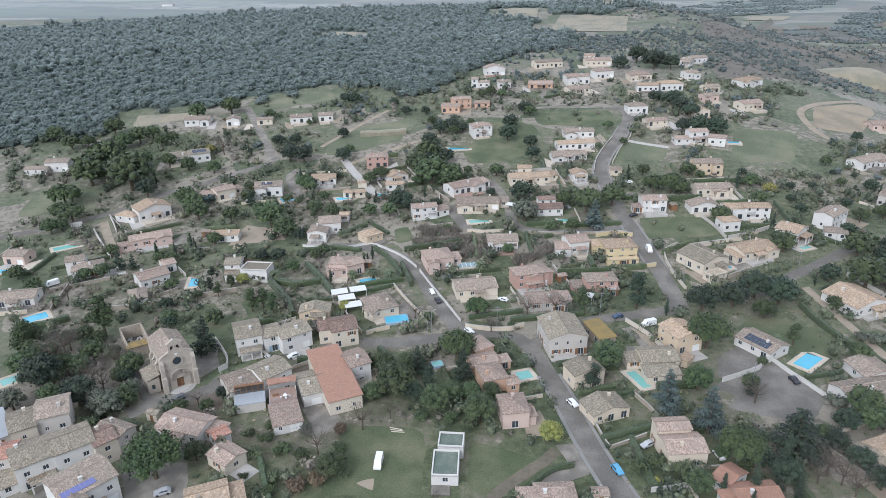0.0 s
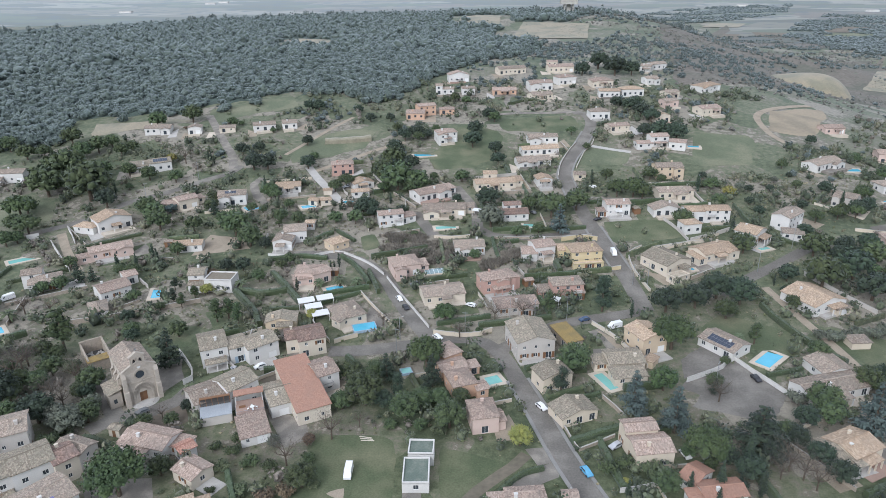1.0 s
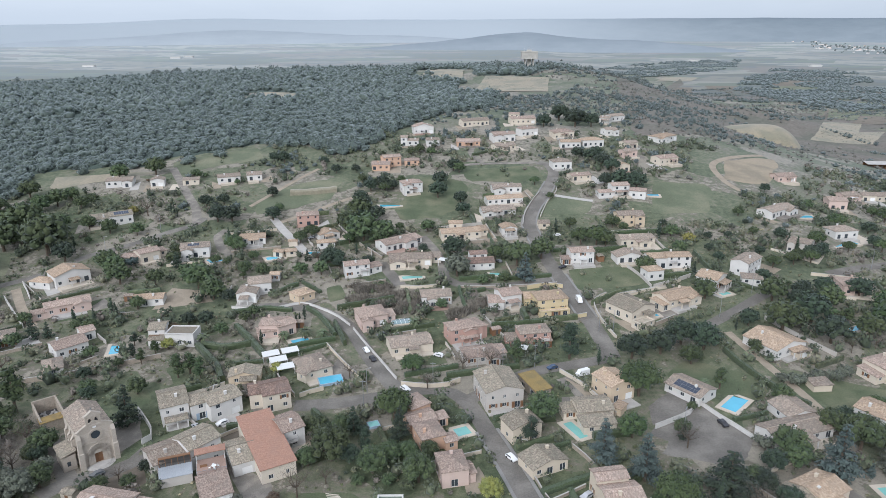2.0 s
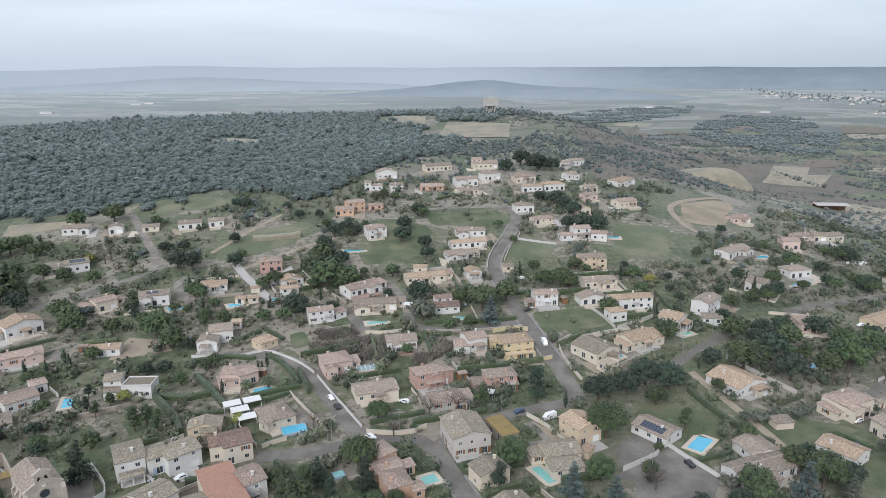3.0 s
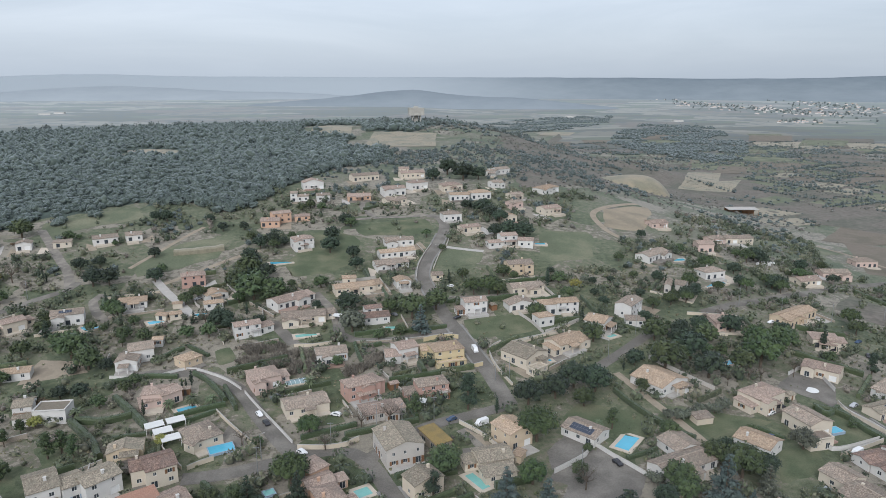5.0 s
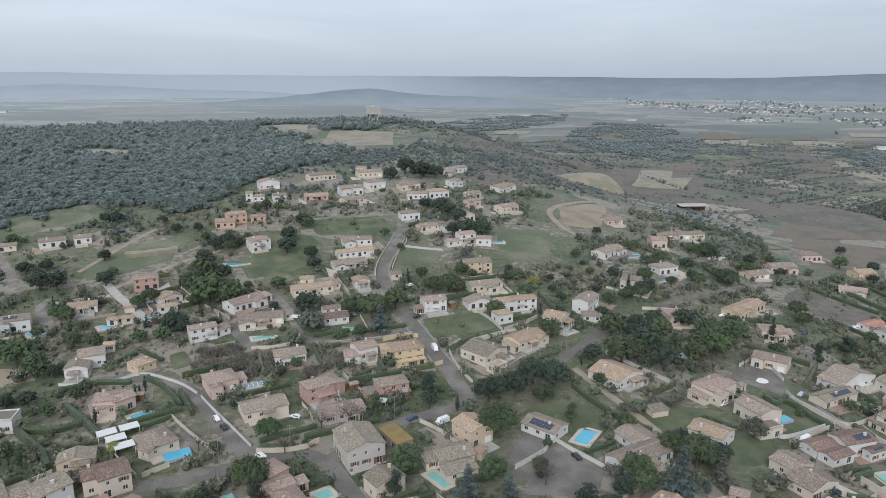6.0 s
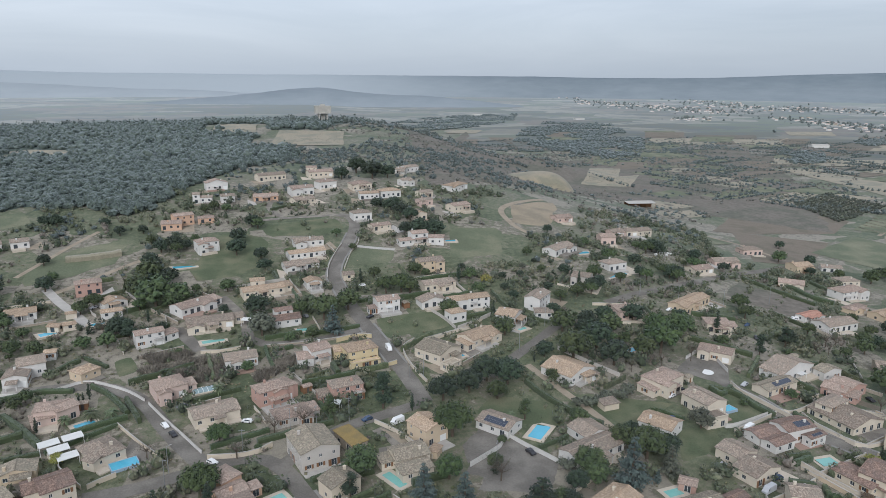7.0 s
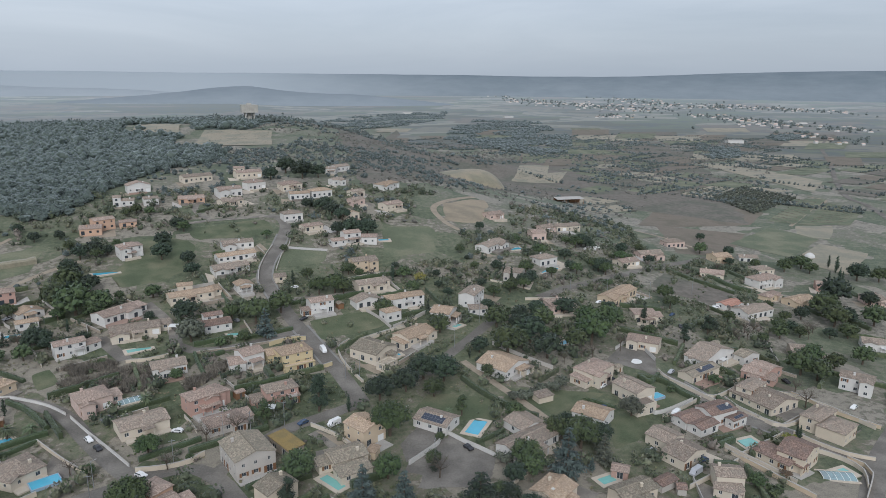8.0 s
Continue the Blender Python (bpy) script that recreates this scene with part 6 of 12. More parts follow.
sheet("field", "dull green field on the plain", "field", M["field"], (1045.0, 1027.6), (1132.3, 1017.3), (1285.4, 1141.9), (1187.9, 1154.3), level=0.32, keep=False)
sheet("field", "brown vineyard field on the plain", "field", M["bare"], (416.7, 932.7), (474.3, 922.2), (531.6, 1020.4), (468.2, 1032.8), level=0.33, keep=False)
sheet("field", "dull green field on the plain", "field", M["field"], (576.1, 978.5), (659.4, 963.0), (690.4, 1032.2), (601.2, 1047.7), level=0.34, keep=False)
sheet("field", "brown vineyard field on the plain", "field", M["bare"], (407.2, 1397.0), (471.2, 1385.0), (493.8, 1485.4), (425.4, 1498.0), level=0.34, keep=False)
sheet("field", "fallow field on the plain", "field", M["scrub"], (602.4, 857.2), (657.0, 846.2), (715.3, 926.2), (654.9, 937.1), level=0.35, keep=False)
sheet("field", "pale stubble field on the plain", "field", M["dry"], (680.1, 892.9), (777.4, 875.4), (859.4, 961.1), (750.7, 977.8), level=0.36, keep=False)
sheet("field", "dull green field on the plain", "field", M["field"], (415.2, 909.4), (461.8, 901.0), (520.0, 1015.7), (468.0, 1026.0), level=0.37, keep=False)
sheet("field", "brown vineyard field on the plain", "field", M["bare"], (849.5, 1018.3), (918.1, 1008.9), (1001.9, 1123.3), (925.4, 1132.6), level=0.38, keep=False)
sheet("field", "brown vineyard field on the plain", "field", M["bare"], (527.6, 892.7), (562.6, 885.5), (621.0, 979.4), (582.1, 986.7), level=0.39, keep=False)
sheet("field", "fallow field on the plain", "field", M["scrub"], (640.2, 925.1), (710.9, 912.1), (788.7, 1013.9), (709.0, 1026.5), level=0.4, keep=False)
sheet("field", "pale stubble field on the plain", "field", M["dry"], (886.6, 1256.2), (989.2, 1243.3), (1089.9, 1390.6), (976.9, 1406.3), level=0.41, keep=False)
sheet("field", "dull green field on the plain", "field", M["field"], (974.5, 869.6), (1088.0, 854.4), (1191.8, 939.6), (1065.8, 954.7), level=0.42, keep=False)
sheet("field", "brown vineyard field on the plain", "field", M["bare"], (608.8, 1555.1), (665.5, 1545.9), (733.6, 1664.5), (672.5, 1674.7), level=0.42, keep=False)
sheet("field", "brown vineyard field on the plain", "field", M["bare"], (569.0, 1515.4), (640.3, 1503.7), (709.6, 1667.0), (630.7, 1680.3), level=0.44, keep=False)
sheet("field", "fallow field on the plain", "field", M["scrub"], (716.0, 1100.6), (781.0, 1090.8), (880.3, 1207.0), (807.3, 1216.6), level=0.45, keep=False)
sheet("field", "dull green field on the plain", "field", M["field"], (520.6, 1396.5), (597.7, 1383.6), (659.3, 1483.7), (576.2, 1497.1), level=0.46, keep=False)
sheet("field", "brown vineyard field on the plain", "field", M["bare"], (674.4, 1393.1), (726.1, 1385.4), (765.8, 1486.5), (710.7, 1494.8), level=0.47, keep=False)
sheet("field", "dull green field on the plain", "field", M["field"], (507.6, 1016.7), (609.9, 997.2), (682.6, 1132.9), (565.9, 1152.5), level=0.48, keep=False)
sheet("field", "brown vineyard field on the plain", "field", M["bare"], (598.8, 827.2), (637.4, 819.1), (715.1, 925.3), (670.9, 933.2), level=0.49, keep=False)
sheet("field", "fallow field on the plain", "field", M["scrub"], (1033.5, 1171.6), (1143.6, 1158.5), (1245.6, 1283.5), (1126.4, 1300.0), level=0.5, keep=False)
sheet("field", "pale stubble field on the plain", "field", M["dry"], (746.6, 860.3), (814.5, 848.4), (909.0, 931.9), (832.6, 943.1), level=0.5, keep=False)
sheet("field", "dull green field on the plain", "field", M["field"], (429.4, 894.9), (486.3, 884.0), (526.4, 965.4), (464.6, 977.6), level=0.51, keep=False)
sheet("field", "brown vineyard field on the plain", "field", M["bare"], (187.4, 853.4), (358.7, 1339.1), (386.2, 1435.5), (317.0, 1436.0), level=0.52, keep=False)
sheet("field", "dull green field on the plain", "field", M["field"], (833.1, 1516.0), (906.7, 1505.1), (993.9, 1683.6), (913.4, 1698.2), level=0.53, keep=False)
sheet("field", "brown vineyard field on the plain", "field", M["bare"], (422.7, 863.0), (460.9, 856.0), (510.7, 933.5), (469.3, 941.7), level=0.54, keep=False)
sheet("field", "fallow field on the plain", "field", M["scrub"], (139.0, 827.9), (395.9, 1543.4), (429.0, 1713.5), (142.0, 875.5), level=0.54, keep=False)
sheet("field", "pale stubble field on the plain", "field", M["dry"], (709.5, 1267.3), (835.7, 1249.7), (932.5, 1426.1), (789.7, 1446.2), level=0.55, keep=False)
sheet("field", "dull green field on the plain", "field", M["field"], (824.5, 1330.3), (914.9, 1318.4), (1032.1, 1473.9), (931.8, 1488.8), level=0.56, keep=False)
sheet("field", "dull green field on the plain", "field", M["field"], (600.1, 1162.6), (696.2, 1147.0), (779.3, 1296.7), (670.3, 1312.5), level=0.58, keep=False)
sheet("field", "brown vineyard field on the plain", "field", M["bare"], (793.1, 1465.2), (885.0, 1452.1), (993.5, 1631.7), (891.8, 1649.0), level=0.58, keep=False)
sheet("field", "fallow field on the plain", "field", M["scrub"], (642.8, 991.2), (720.7, 977.7), (805.8, 1107.3), (716.7, 1120.4), level=0.59, keep=False)


# ---------------------------------------------------------------- the houses
house("white village house with lichened tiles and solar panel", "white", (-96.9, 98.5, 59, 11.2, 10, 6.37, "g"), (-94.4, 93.1, 59, 4, 3.9, 6.25, "x"), roof="brown", seed=1, solar=((0, -0.46, 0.15, 0.12, 0.42),), panel="solar_blue")
house("white terraced village houses with old tile roof", "white", (-113.4, 104.2, 49, 7.8, 9, 6.37, "g"), (-107.6, 109.7, 48, 8.3, 9, 6.55, "g"), (-116.4, 99.3, 49, 3.7, 5.6, 2.45, "m"), roof="grey", seed=2)
house("cream rendered two-storey house with dark brown tiles", "cream", (-102, 112.5, 55, 5, 7, 5.92, "g"), roof="dark", seed=3)
house("grey rendered two-storey house with weathered brown tiles", "grey", (-101, 116, 76, 5.2, 8, 5.46, "x"), roof="brown", seed=4)
house("tall grey village house with mottled tile roof", "grey", (-119.2, 119.1, 35, 7.1, 9, 7.28, "g"), roof="brown", seed=5)
house("cream rendered two-storey house with lichened grey tiles", "cream", (-124.1, 114.2, 45, 5.4, 9, 6.37, "g"), roof="grey", seed=6)
house("village building with a ribbed metal roof", "grey", (-129.4, 111.7, 49, 5.1, 11, 5.46, "m"), roof="metal", seed=7, chimney=False)
house("grey rendered two-storey house with red tiles", "grey", (-120.3, 104, 28, 5.4, 6, 5.92, "g"), roof="red", seed=8)
house("low house with pale pink tiles beside the big pine", "white", (-87.3, 123.8, -9, 12, 7.5, 3.19, "g"), (-91.3, 120.8, -9, 4.5, 3.6, 3.07, "x"), (-79.2, 123.5, -9, 4.3, 4.2, 2.45, "m"), roof="pink", seed=9)
house("small outbuilding with orange-red tile roof", "white", (-77.8, 121.9, 53, 3.8, 3.9, 2.73, "g"), roof="red", seed=10, kind_name="shed", category="shed", chimney=False)
house("cream rendered house with pale pink tiles", "cream", (-72.4, 114.8, 64, 5.8, 6.6, 2.91, "x"), roof="pink", seed=11)
house("rubble stone rendered house with straw-coloured tiles", "stone", (-70.4, 101.9, 32, 8.4, 7, 2.73, "g"), (-65.1, 104.2, 32, 3.3, 4.9, 2.33, "m"), roof="tan", seed=12)
house("white two-storey terraced house with grey-brown tiles", "white", (-90.4, 164.6, 32, 7.3, 10.6, 5.92, "g"), (-83.9, 166, 39, 5.4, 7.5, 5.1, "g"), roof="grey", seed=13, shutter='blue_paint')
house("white terraced house with balcony and old tiles", "white", (-77.8, 167.8, 46, 9.3, 8, 5.1, "g"), roof="grey", seed=14)
house("cream village house with arched garage and brown tiles", "cream", (-69, 172.8, 23, 4.2, 7, 4.73, "g"), (-63.7, 173, 29, 7.8, 9, 5.46, "g"), roof="dark", seed=15)
house("old house with wooden gallery and brown tiles", "grey", (-81.5, 141.1, 44, 8.1, 9, 4.55, "g"), roof="brown", seed=16, terrace=False)
house("white house above a red tiled terrace", "white", (-75.2, 145.7, 54, 8.5, 8.5, 5.92, "g"), (-71.9, 143.3, 37, 8, 2, 3.64, "m"), roof="grey", seed=17, terrace=False)
house("low outbuilding with weathered terracotta tiles below the terrace", "white", (-64.9, 131.2, 31, 6.9, 8.2, 2.6, "m"), roof="pink", seed=117, kind_name="shed", category="shed", chimney=False)
house("white rendered house with lichened grey tiles", "white", (-63.1, 144.3, 33, 6.3, 11, 3.64, "g"), roof="grey", seed=18, terrace=False)
house("hall with one broad slope of red tiles", "cream", (-57.8, 147.5, 34, 8.6, 22.6, 4.09, "m"), roof="plain", seed=19, chimney=False, terrace=False)
house("white two-storey house with pink tile roof", "white", (-54.3, 154.9, 40, 5.9, 8.7, 5.46, "g"), roof="pink", seed=20)
house("modern white house with flat green-grey roof", "white", (-22.6, 120.1, 7, 5.9, 8.4, 2.73, "f"), (-22.6, 127.5, 5, 5.9, 5.1, 3.28, "f"), roof="felt", seed=21, shutter=None)
house("pale pink house with pink tile roof", "pink", (-9.6, 142.2, 17, 6.6, 8, 4.55, "h"), (-5.5, 142.5, 24, 1.8, 5, 2.73, "g"), roof="pink", seed=22, terrace=False)
house("orange rendered house with pale tiles", "orange", (-16.6, 156.3, 26, 6.6, 8, 4.09, "h"), (-11.2, 155, 28, 3.2, 4, 2.73, "g"), roof="pink", seed=23)
house("orange-tan house with two stepped tile roofs", "orange", (-20, 164.3, 27, 7.6, 6, 2.91, "g"), (-22.1, 170.7, 40, 6.1, 7, 3.82, "h"), (-14.5, 165.6, 27, 3.6, 3.4, 2.45, "m"), roof="pink", seed=24)
house("large grey old house with lichened roof", "grey", (1.5, 180.4, 18, 11.2, 13.3, 5.92, "x"), roof="grey", seed=25)
house("sand-coloured old house at the roadside", "sand", (7.8, 161.7, 29, 8.9, 6.5, 4.55, "x"), roof="grey", seed=26)
house("low sand-coloured house with grey tiles", "sand", (12.9, 148, 30, 10.2, 6.9, 2.73, "x"), roof="grey", seed=27, terrace=False)
house("white rendered house with pale pink tiles", "white", (1.6, 115.2, 12, 8.2, 4.8, 2.73, "h"), (-4.2, 113.8, 12, 3.9, 3, 2.33, "m"), roof="pink", seed=28)
house("sand-coloured house with stepped pink roofs", "sand", (29.6, 133.3, 14, 8.8, 7, 4.5, "g"), (27.6, 138.6, 14, 7.6, 4.6, 5.6, "g"), roof="pink", seed=29)
house("low house with bright red tile roof", "white", (42.8, 122.1, 14, 9.3, 5.4, 2.73, "g"), (38.5, 126.4, 47, 7.1, 4, 2.73, "x"), (37.1, 119.8, 14, 3.1, 3.4, 2.33, "m"), roof="plain", seed=30, terrace=False)
house("white rendered house with lichened grey tiles", "white", (73.6, 140, 26, 8.2, 7.8, 2.73, "g"), (78.9, 143.2, 26, 4.4, 5.3, 2.33, "m"), roof="grey", seed=31)
house("ochre two-storey house with straw tiles", "tan", (35.7, 185.1, 30, 8.6, 9.1, 5.28, "x"), (36.2, 175, 58, 4.1, 2.5, 2.18, "m"), roof="tan", seed=32)
house("cream house with arches and old tiles", "cream", (28, 173.3, 13, 9.9, 8, 3.46, "g"), (28.6, 166.3, 16, 9.4, 5, 2.55, "m"), (21.3, 172.2, 13, 3.9, 4.5, 2.45, "m"), roof="grey", seed=33)
house("long white house with solar panels on brown tiles", "white", (58.7, 186.4, 42, 8.7, 11.6, 2.73, "x"), roof="brown", seed=34, solar=((0, -0.3, 0.35, 0.15, 0.75),))
house("long white bungalow beside the swimming pool", "white", (81, 166.9, 23, 18.7, 8.1, 2.73, "g"), (84.3, 176.9, 19, 9.3, 8.5, 2.73, "x"), (90.8, 171.5, 23, 3.1, 5.3, 2.33, "m"), roof="brown", seed=35)
house("white bungalow with orange straw tiles", "white", (94.1, 217.6, 31, 14.3, 13.3, 3.19, "x"), roof="tan", seed=36)
house("white rendered house with straw-coloured tiles", "white", (108.6, 177, 37, 9, 10.7, 3.19, "x"), roof="tan", seed=37)
house("cream rendered two-storey house with pale pink tiles", "cream", (124.6, 204.6, 26, 13.1, 8.7, 4.55, "h"), (123.2, 198.8, 26, 5, 4.4, 4.43, "x"), (117.3, 200.7, 26, 3.7, 6.7, 2.45, "m"), roof="pink", seed=38)
house("cream rendered two-storey house with weathered brown tiles", "cream", (130.7, 188, 15, 9.1, 10.9, 4.55, "x"), (127.4, 177.8, 11, 8.3, 5, 3.64, "f"), roof="brown", seed=39)
house("pale yellow house of two gabled wings", "cream", (122, 148.3, 20, 11, 7.3, 3.19, "x"), (122.1, 157.7, 21, 8.3, 7.9, 3.19, "x"), roof="brown", seed=40)
house("sand-coloured rendered house with lichened grey tiles", "sand", (96.4, 135.3, 10, 11.6, 6.1, 3.19, "g"), (93.7, 132, 10, 4.7, 3.5, 3.07, "x"), roof="grey", seed=41)
house("sand-coloured rendered house with straw-coloured tiles", "sand", (76.5, 141, 33, 9.6, 8.4, 3.19, "g"), roof="tan", seed=42)
house("white house group with dark tiles and solar panels", "white", (148.4, 167.4, 8, 10.9, 7.5, 4.55, "g"), (138.4, 167.5, 12, 10, 5.8, 2.73, "g"), (139.4, 162, 16, 8.7, 5.2, 2.73, "g"), (152.5, 162.5, 15, 7.1, 3, 3.28, "g"), roof="dark", seed=43, solar=((0, -0.1, 0.4, 0.2, 0.8), (3, -0.3, 0.3, 0.15, 0.8),))
house("cream villa with garage and brown roofs", "cream", (175.2, 175.3, 12, 14.5, 16.7, 2.73, "x"), (173.8, 179.9, 21, 11, 5.4, 5, "h"), roof="brown", seed=44)
house("large sand-coloured villa with brown hipped roofs", "sand", (179.8, 156.4, 20, 12.5, 6, 5.1, "h"), (180.4, 149.6, 23, 10.5, 8.5, 4.19, "h"), roof="brown", seed=45)
house("sand-coloured villa with dark tiles and balcony", "sand", (148.9, 140.8, 16, 7.5, 11, 2.73, "x"), (153.9, 138.7, 25, 11.5, 7.5, 5.1, "x"), roof="dark", seed=46)
house("cream house with a red tiled veranda", "cream", (125, 133.8, -24, 7.3, 6, 4.55, "g"), (121.5, 129.1, -45, 7, 2.6, 2.55, "m"), roof="brown", seed=47, shutter='blue_paint')
house("old white farmhouse with brown tiles", "white", (220.7, 177.7, -53, 10.9, 7, 5.46, "g"), (219.6, 172.9, -53, 4.1, 4.6, 5.34, "x"), roof="brown", seed=48)
house("cream bungalow with solar panels on grey tiles", "cream", (166.5, 198.9, 18, 16.9, 6.4, 2.73, "g"), roof="grey", seed=49, solar=((0, -0.2, 0.35, 0.15, 0.8),))
house("white rendered house with weathered brown tiles", "white", (180.6, 210.7, 20, 21, 9, 3.64, "x"), (173.5, 209, -40, 5.9, 5, 2.73, "g"), roof="brown", seed=50)
house("red rendered bungalow with pink tiles", "brick", (188.1, 193.7, -58, 7.9, 8, 3.09, "g"), (193.7, 195.3, 17, 11.7, 8, 3.09, "x"), (190.6, 188.5, -58, 3.8, 6.2, 2.45, "m"), roof="pink", seed=51)
house("white rendered house with lichened grey tiles", "white", (195.8, 207.2, 10, 9, 5, 3.64, "x"), roof="grey", seed=52, chimney=False)
house("rubble stone rendered house with weathered brown tiles", "stone", (226.1, 208.9, -31, 10.3, 8, 3.64, "g"), (222, 206.8, -31, 4.9, 3.8, 3.52, "x"), (232.7, 206.6, -31, 3.5, 5.1, 2.45, "m"), roof="brown", seed=53)
house("white rendered house with weathered brown tiles", "white", (269.3, 209.9, -39, 13.2, 8, 3.64, "g"), (264, 209.3, -39, 5.3, 3.6, 3.52, "x"), roof="brown", seed=54)
house("cream rendered house with pale pink tiles", "cream", (160.8, 226.5, -45, 12.5, 8, 3.64, "g"), (155.2, 226.3, -45, 4.4, 4.3, 3.52, "x"), roof="pink", seed=55)
house("long ochre barn with straw tiles", "tan", (181.2, 280.4, 30, 24.3, 7.9, 3.28, "g"), (177.2, 273.7, 30, 10.2, 3.8, 3.16, "x"), (193, 287.6, 30, 3.6, 5.9, 2.45, "m"), roof="tan", seed=56, chimney=False)
house("cream rendered house with pale pink tiles", "cream", (179.2, 254.6, -18, 10.3, 9, 3.64, "h"), (180.7, 249.4, -18, 3.8, 3.9, 3.52, "x"), (186, 253.6, -18, 3.5, 5.5, 2.45, "m"), roof="pink", seed=57)
house("pale pink rendered house with pale pink tiles", "pink", (142.9, 268.5, -4, 11.6, 9, 3.64, "h"), (139.1, 264.4, -4, 4, 3.7, 3.52, "x"), roof="pink", seed=58)
house("tall white house with brown tiles", "white", (104.3, 279.3, 49, 13.2, 7.4, 5.46, "g"), (103.1, 267.9, -10, 7.7, 5, 2.73, "m"), roof="brown", seed=59)
house("white rendered two-storey house with pale pink tiles", "white", (290.1, 301.7, 11, 18.5, 9.7, 5, "h"), (296.4, 298.1, 11, 7, 3.8, 4.88, "x"), roof="pink", seed=60)
house("ochre rendered house with pale pink tiles", "tan", (274.2, 279.3, 17, 13.7, 5, 2.73, "h"), (271.8, 276, 17, 6.6, 3.9, 2.61, "x"), roof="pink", seed=61, chimney=False)
house("ochre rendered house with straw-coloured tiles", "tan", (283.7, 268.9, 11, 15.6, 9, 3.19, "g"), (279.8, 263.7, 11, 5.5, 3.7, 3.07, "x"), roof="tan", seed=62)
house("white rendered house with weathered brown tiles", "white", (243.1, 257.1, 9, 18, 10, 3.09, "g"), (240.4, 258, -51, 5.2, 7, 2.73, "g"), roof="brown", seed=63)
house("white rendered house with red tiles", "white", (237.5, 267.7, 17, 12.3, 5, 2.73, "g"), (241.4, 266.1, 17, 5.3, 4.4, 2.61, "x"), roof="red", seed=64, chimney=False)
house("red rendered house with pale pink tiles", "brick", (322.2, 289, -37, 9.4, 10, 3.64, "g"), roof="pink", seed=65)
house("pale pink rendered house with weathered brown tiles", "pink", (329.1, 263.4, -23, 11.4, 9, 3.64, "h"), (330.1, 258, -23, 4.9, 4.2, 3.52, "x"), roof="brown", seed=66)
house("cream rendered house with pale pink tiles", "cream", (268.1, 318.1, -38, 12.9, 9, 3.09, "g"), (268.2, 312.3, -38, 5.1, 4, 2.97, "x"), roof="pink", seed=67)
house("cream rendered house with weathered brown tiles", "cream", (311.4, 326.2, -4, 12, 9, 3.19, "h"), roof="brown", seed=68)
house("white rendered house with weathered brown tiles", "white", (326.5, 355.2, -28, 11.6, 8, 2.73, "g"), roof="brown", seed=69)
house("ochre rendered house with straw-coloured tiles", "tan", (302.7, 354.1, 2, 11.9, 10, 4.09, "g"), (305.8, 349.4, 2, 5.5, 3.6, 3.97, "x"), roof="tan", seed=70)
house("pale pink rendered house with weathered brown tiles", "pink", (295.5, 393.4, -2, 14.1, 9, 3.64, "h"), roof="brown", seed=71)
house("pale pink rendered house with weathered brown tiles", "pink", (250.2, 355.4, -5, 15.5, 9, 3.19, "g"), (254.5, 350.4, -5, 5.6, 4.2, 3.07, "x"), roof="brown", seed=72)
house("cream rendered house with pale pink tiles", "cream", (220.6, 334.6, 10, 13, 9, 2.73, "g"), roof="pink", seed=73)
house("white rendered house with weathered brown tiles", "white", (164.7, 329.3, 15, 12.1, 9, 3.64, "h"), roof="brown", seed=74)
house("grey rendered two-storey house with weathered brown tiles", "grey", (136.9, 305.2, -36, 8.9, 8, 4.55, "g"), (132.2, 303.3, -36, 3, 4.5, 4.43, "x"), roof="brown", seed=75)
house("white rendered house with weathered brown tiles", "white", (141.4, 349.4, 39, 19.9, 8.4, 3.19, "g"), (148.6, 349.6, 39, 7.9, 4.3, 3.07, "x"), roof="brown", seed=76)
house("pale pink rendered two-storey house with pale pink tiles", "pink", (181.9, 374.3, -4, 9.2, 9, 4.55, "g"), roof="pink", seed=77)
house("pale pink rendered house with weathered brown tiles", "pink", (198.1, 395.9, 15, 10.3, 8, 3.19, "g"), (201.5, 392.9, 15, 4.8, 3.6, 3.07, "x"), roof="brown", seed=78)
house("cream rendered house with weathered brown tiles", "cream", (213.3, 404.4, -4, 7.7, 8, 3.19, "g"), (224.8, 411.5, 12, 11.1, 9, 3.19, "g"), roof="brown", seed=79)
house("pale pink rendered house with pale pink tiles", "pink", (168.4, 412.6, 10, 11.3, 9, 3.19, "g"), roof="pink", seed=80)
house("white bungalow with pale pink tiles beside a pool", "white", (-143.5, 199.6, 50, 10.1, 8.4, 3.46, "g"), (-143.1, 209.6, 46, 4.5, 6, 3.19, "g"), roof="pink", seed=81)
house("small garage with brown hipped roof", "white", (-140.8, 186.6, 35, 5.6, 8.6, 2.55, "h"), roof="brown", seed=82, kind_name="garage", category="garage", chimney=False)
house("white rendered two-storey house with weathered brown tiles", "white", (-171.1, 202.8, 36, 10.6, 8, 3.19, "h"), (-176.5, 203.9, 29, 6.4, 6, 5.1, "g"), roof="brown", seed=83)
house("white rendered house with weathered brown tiles", "white", (-181.1, 179.5, 20, 12.6, 8, 2.73, "g"), (-188.3, 176.9, 20, 2.9, 5.8, 2.33, "m"), roof="brown", seed=84)
house("pale pink rendered house with weathered brown tiles", "pink", (-204.6, 208.3, 5, 8.5, 7, 3.46, "g"), roof="brown", seed=85)
house("white house with roof terrace", "white", (-116.6, 210.1, 13, 5.4, 7, 5, "g"), (-107.1, 208.2, 3, 9.8, 7, 4.55, "f"), (-115, 206.1, 8, 5.5, 5, 2.73, "g"), roof="grey", seed=86)
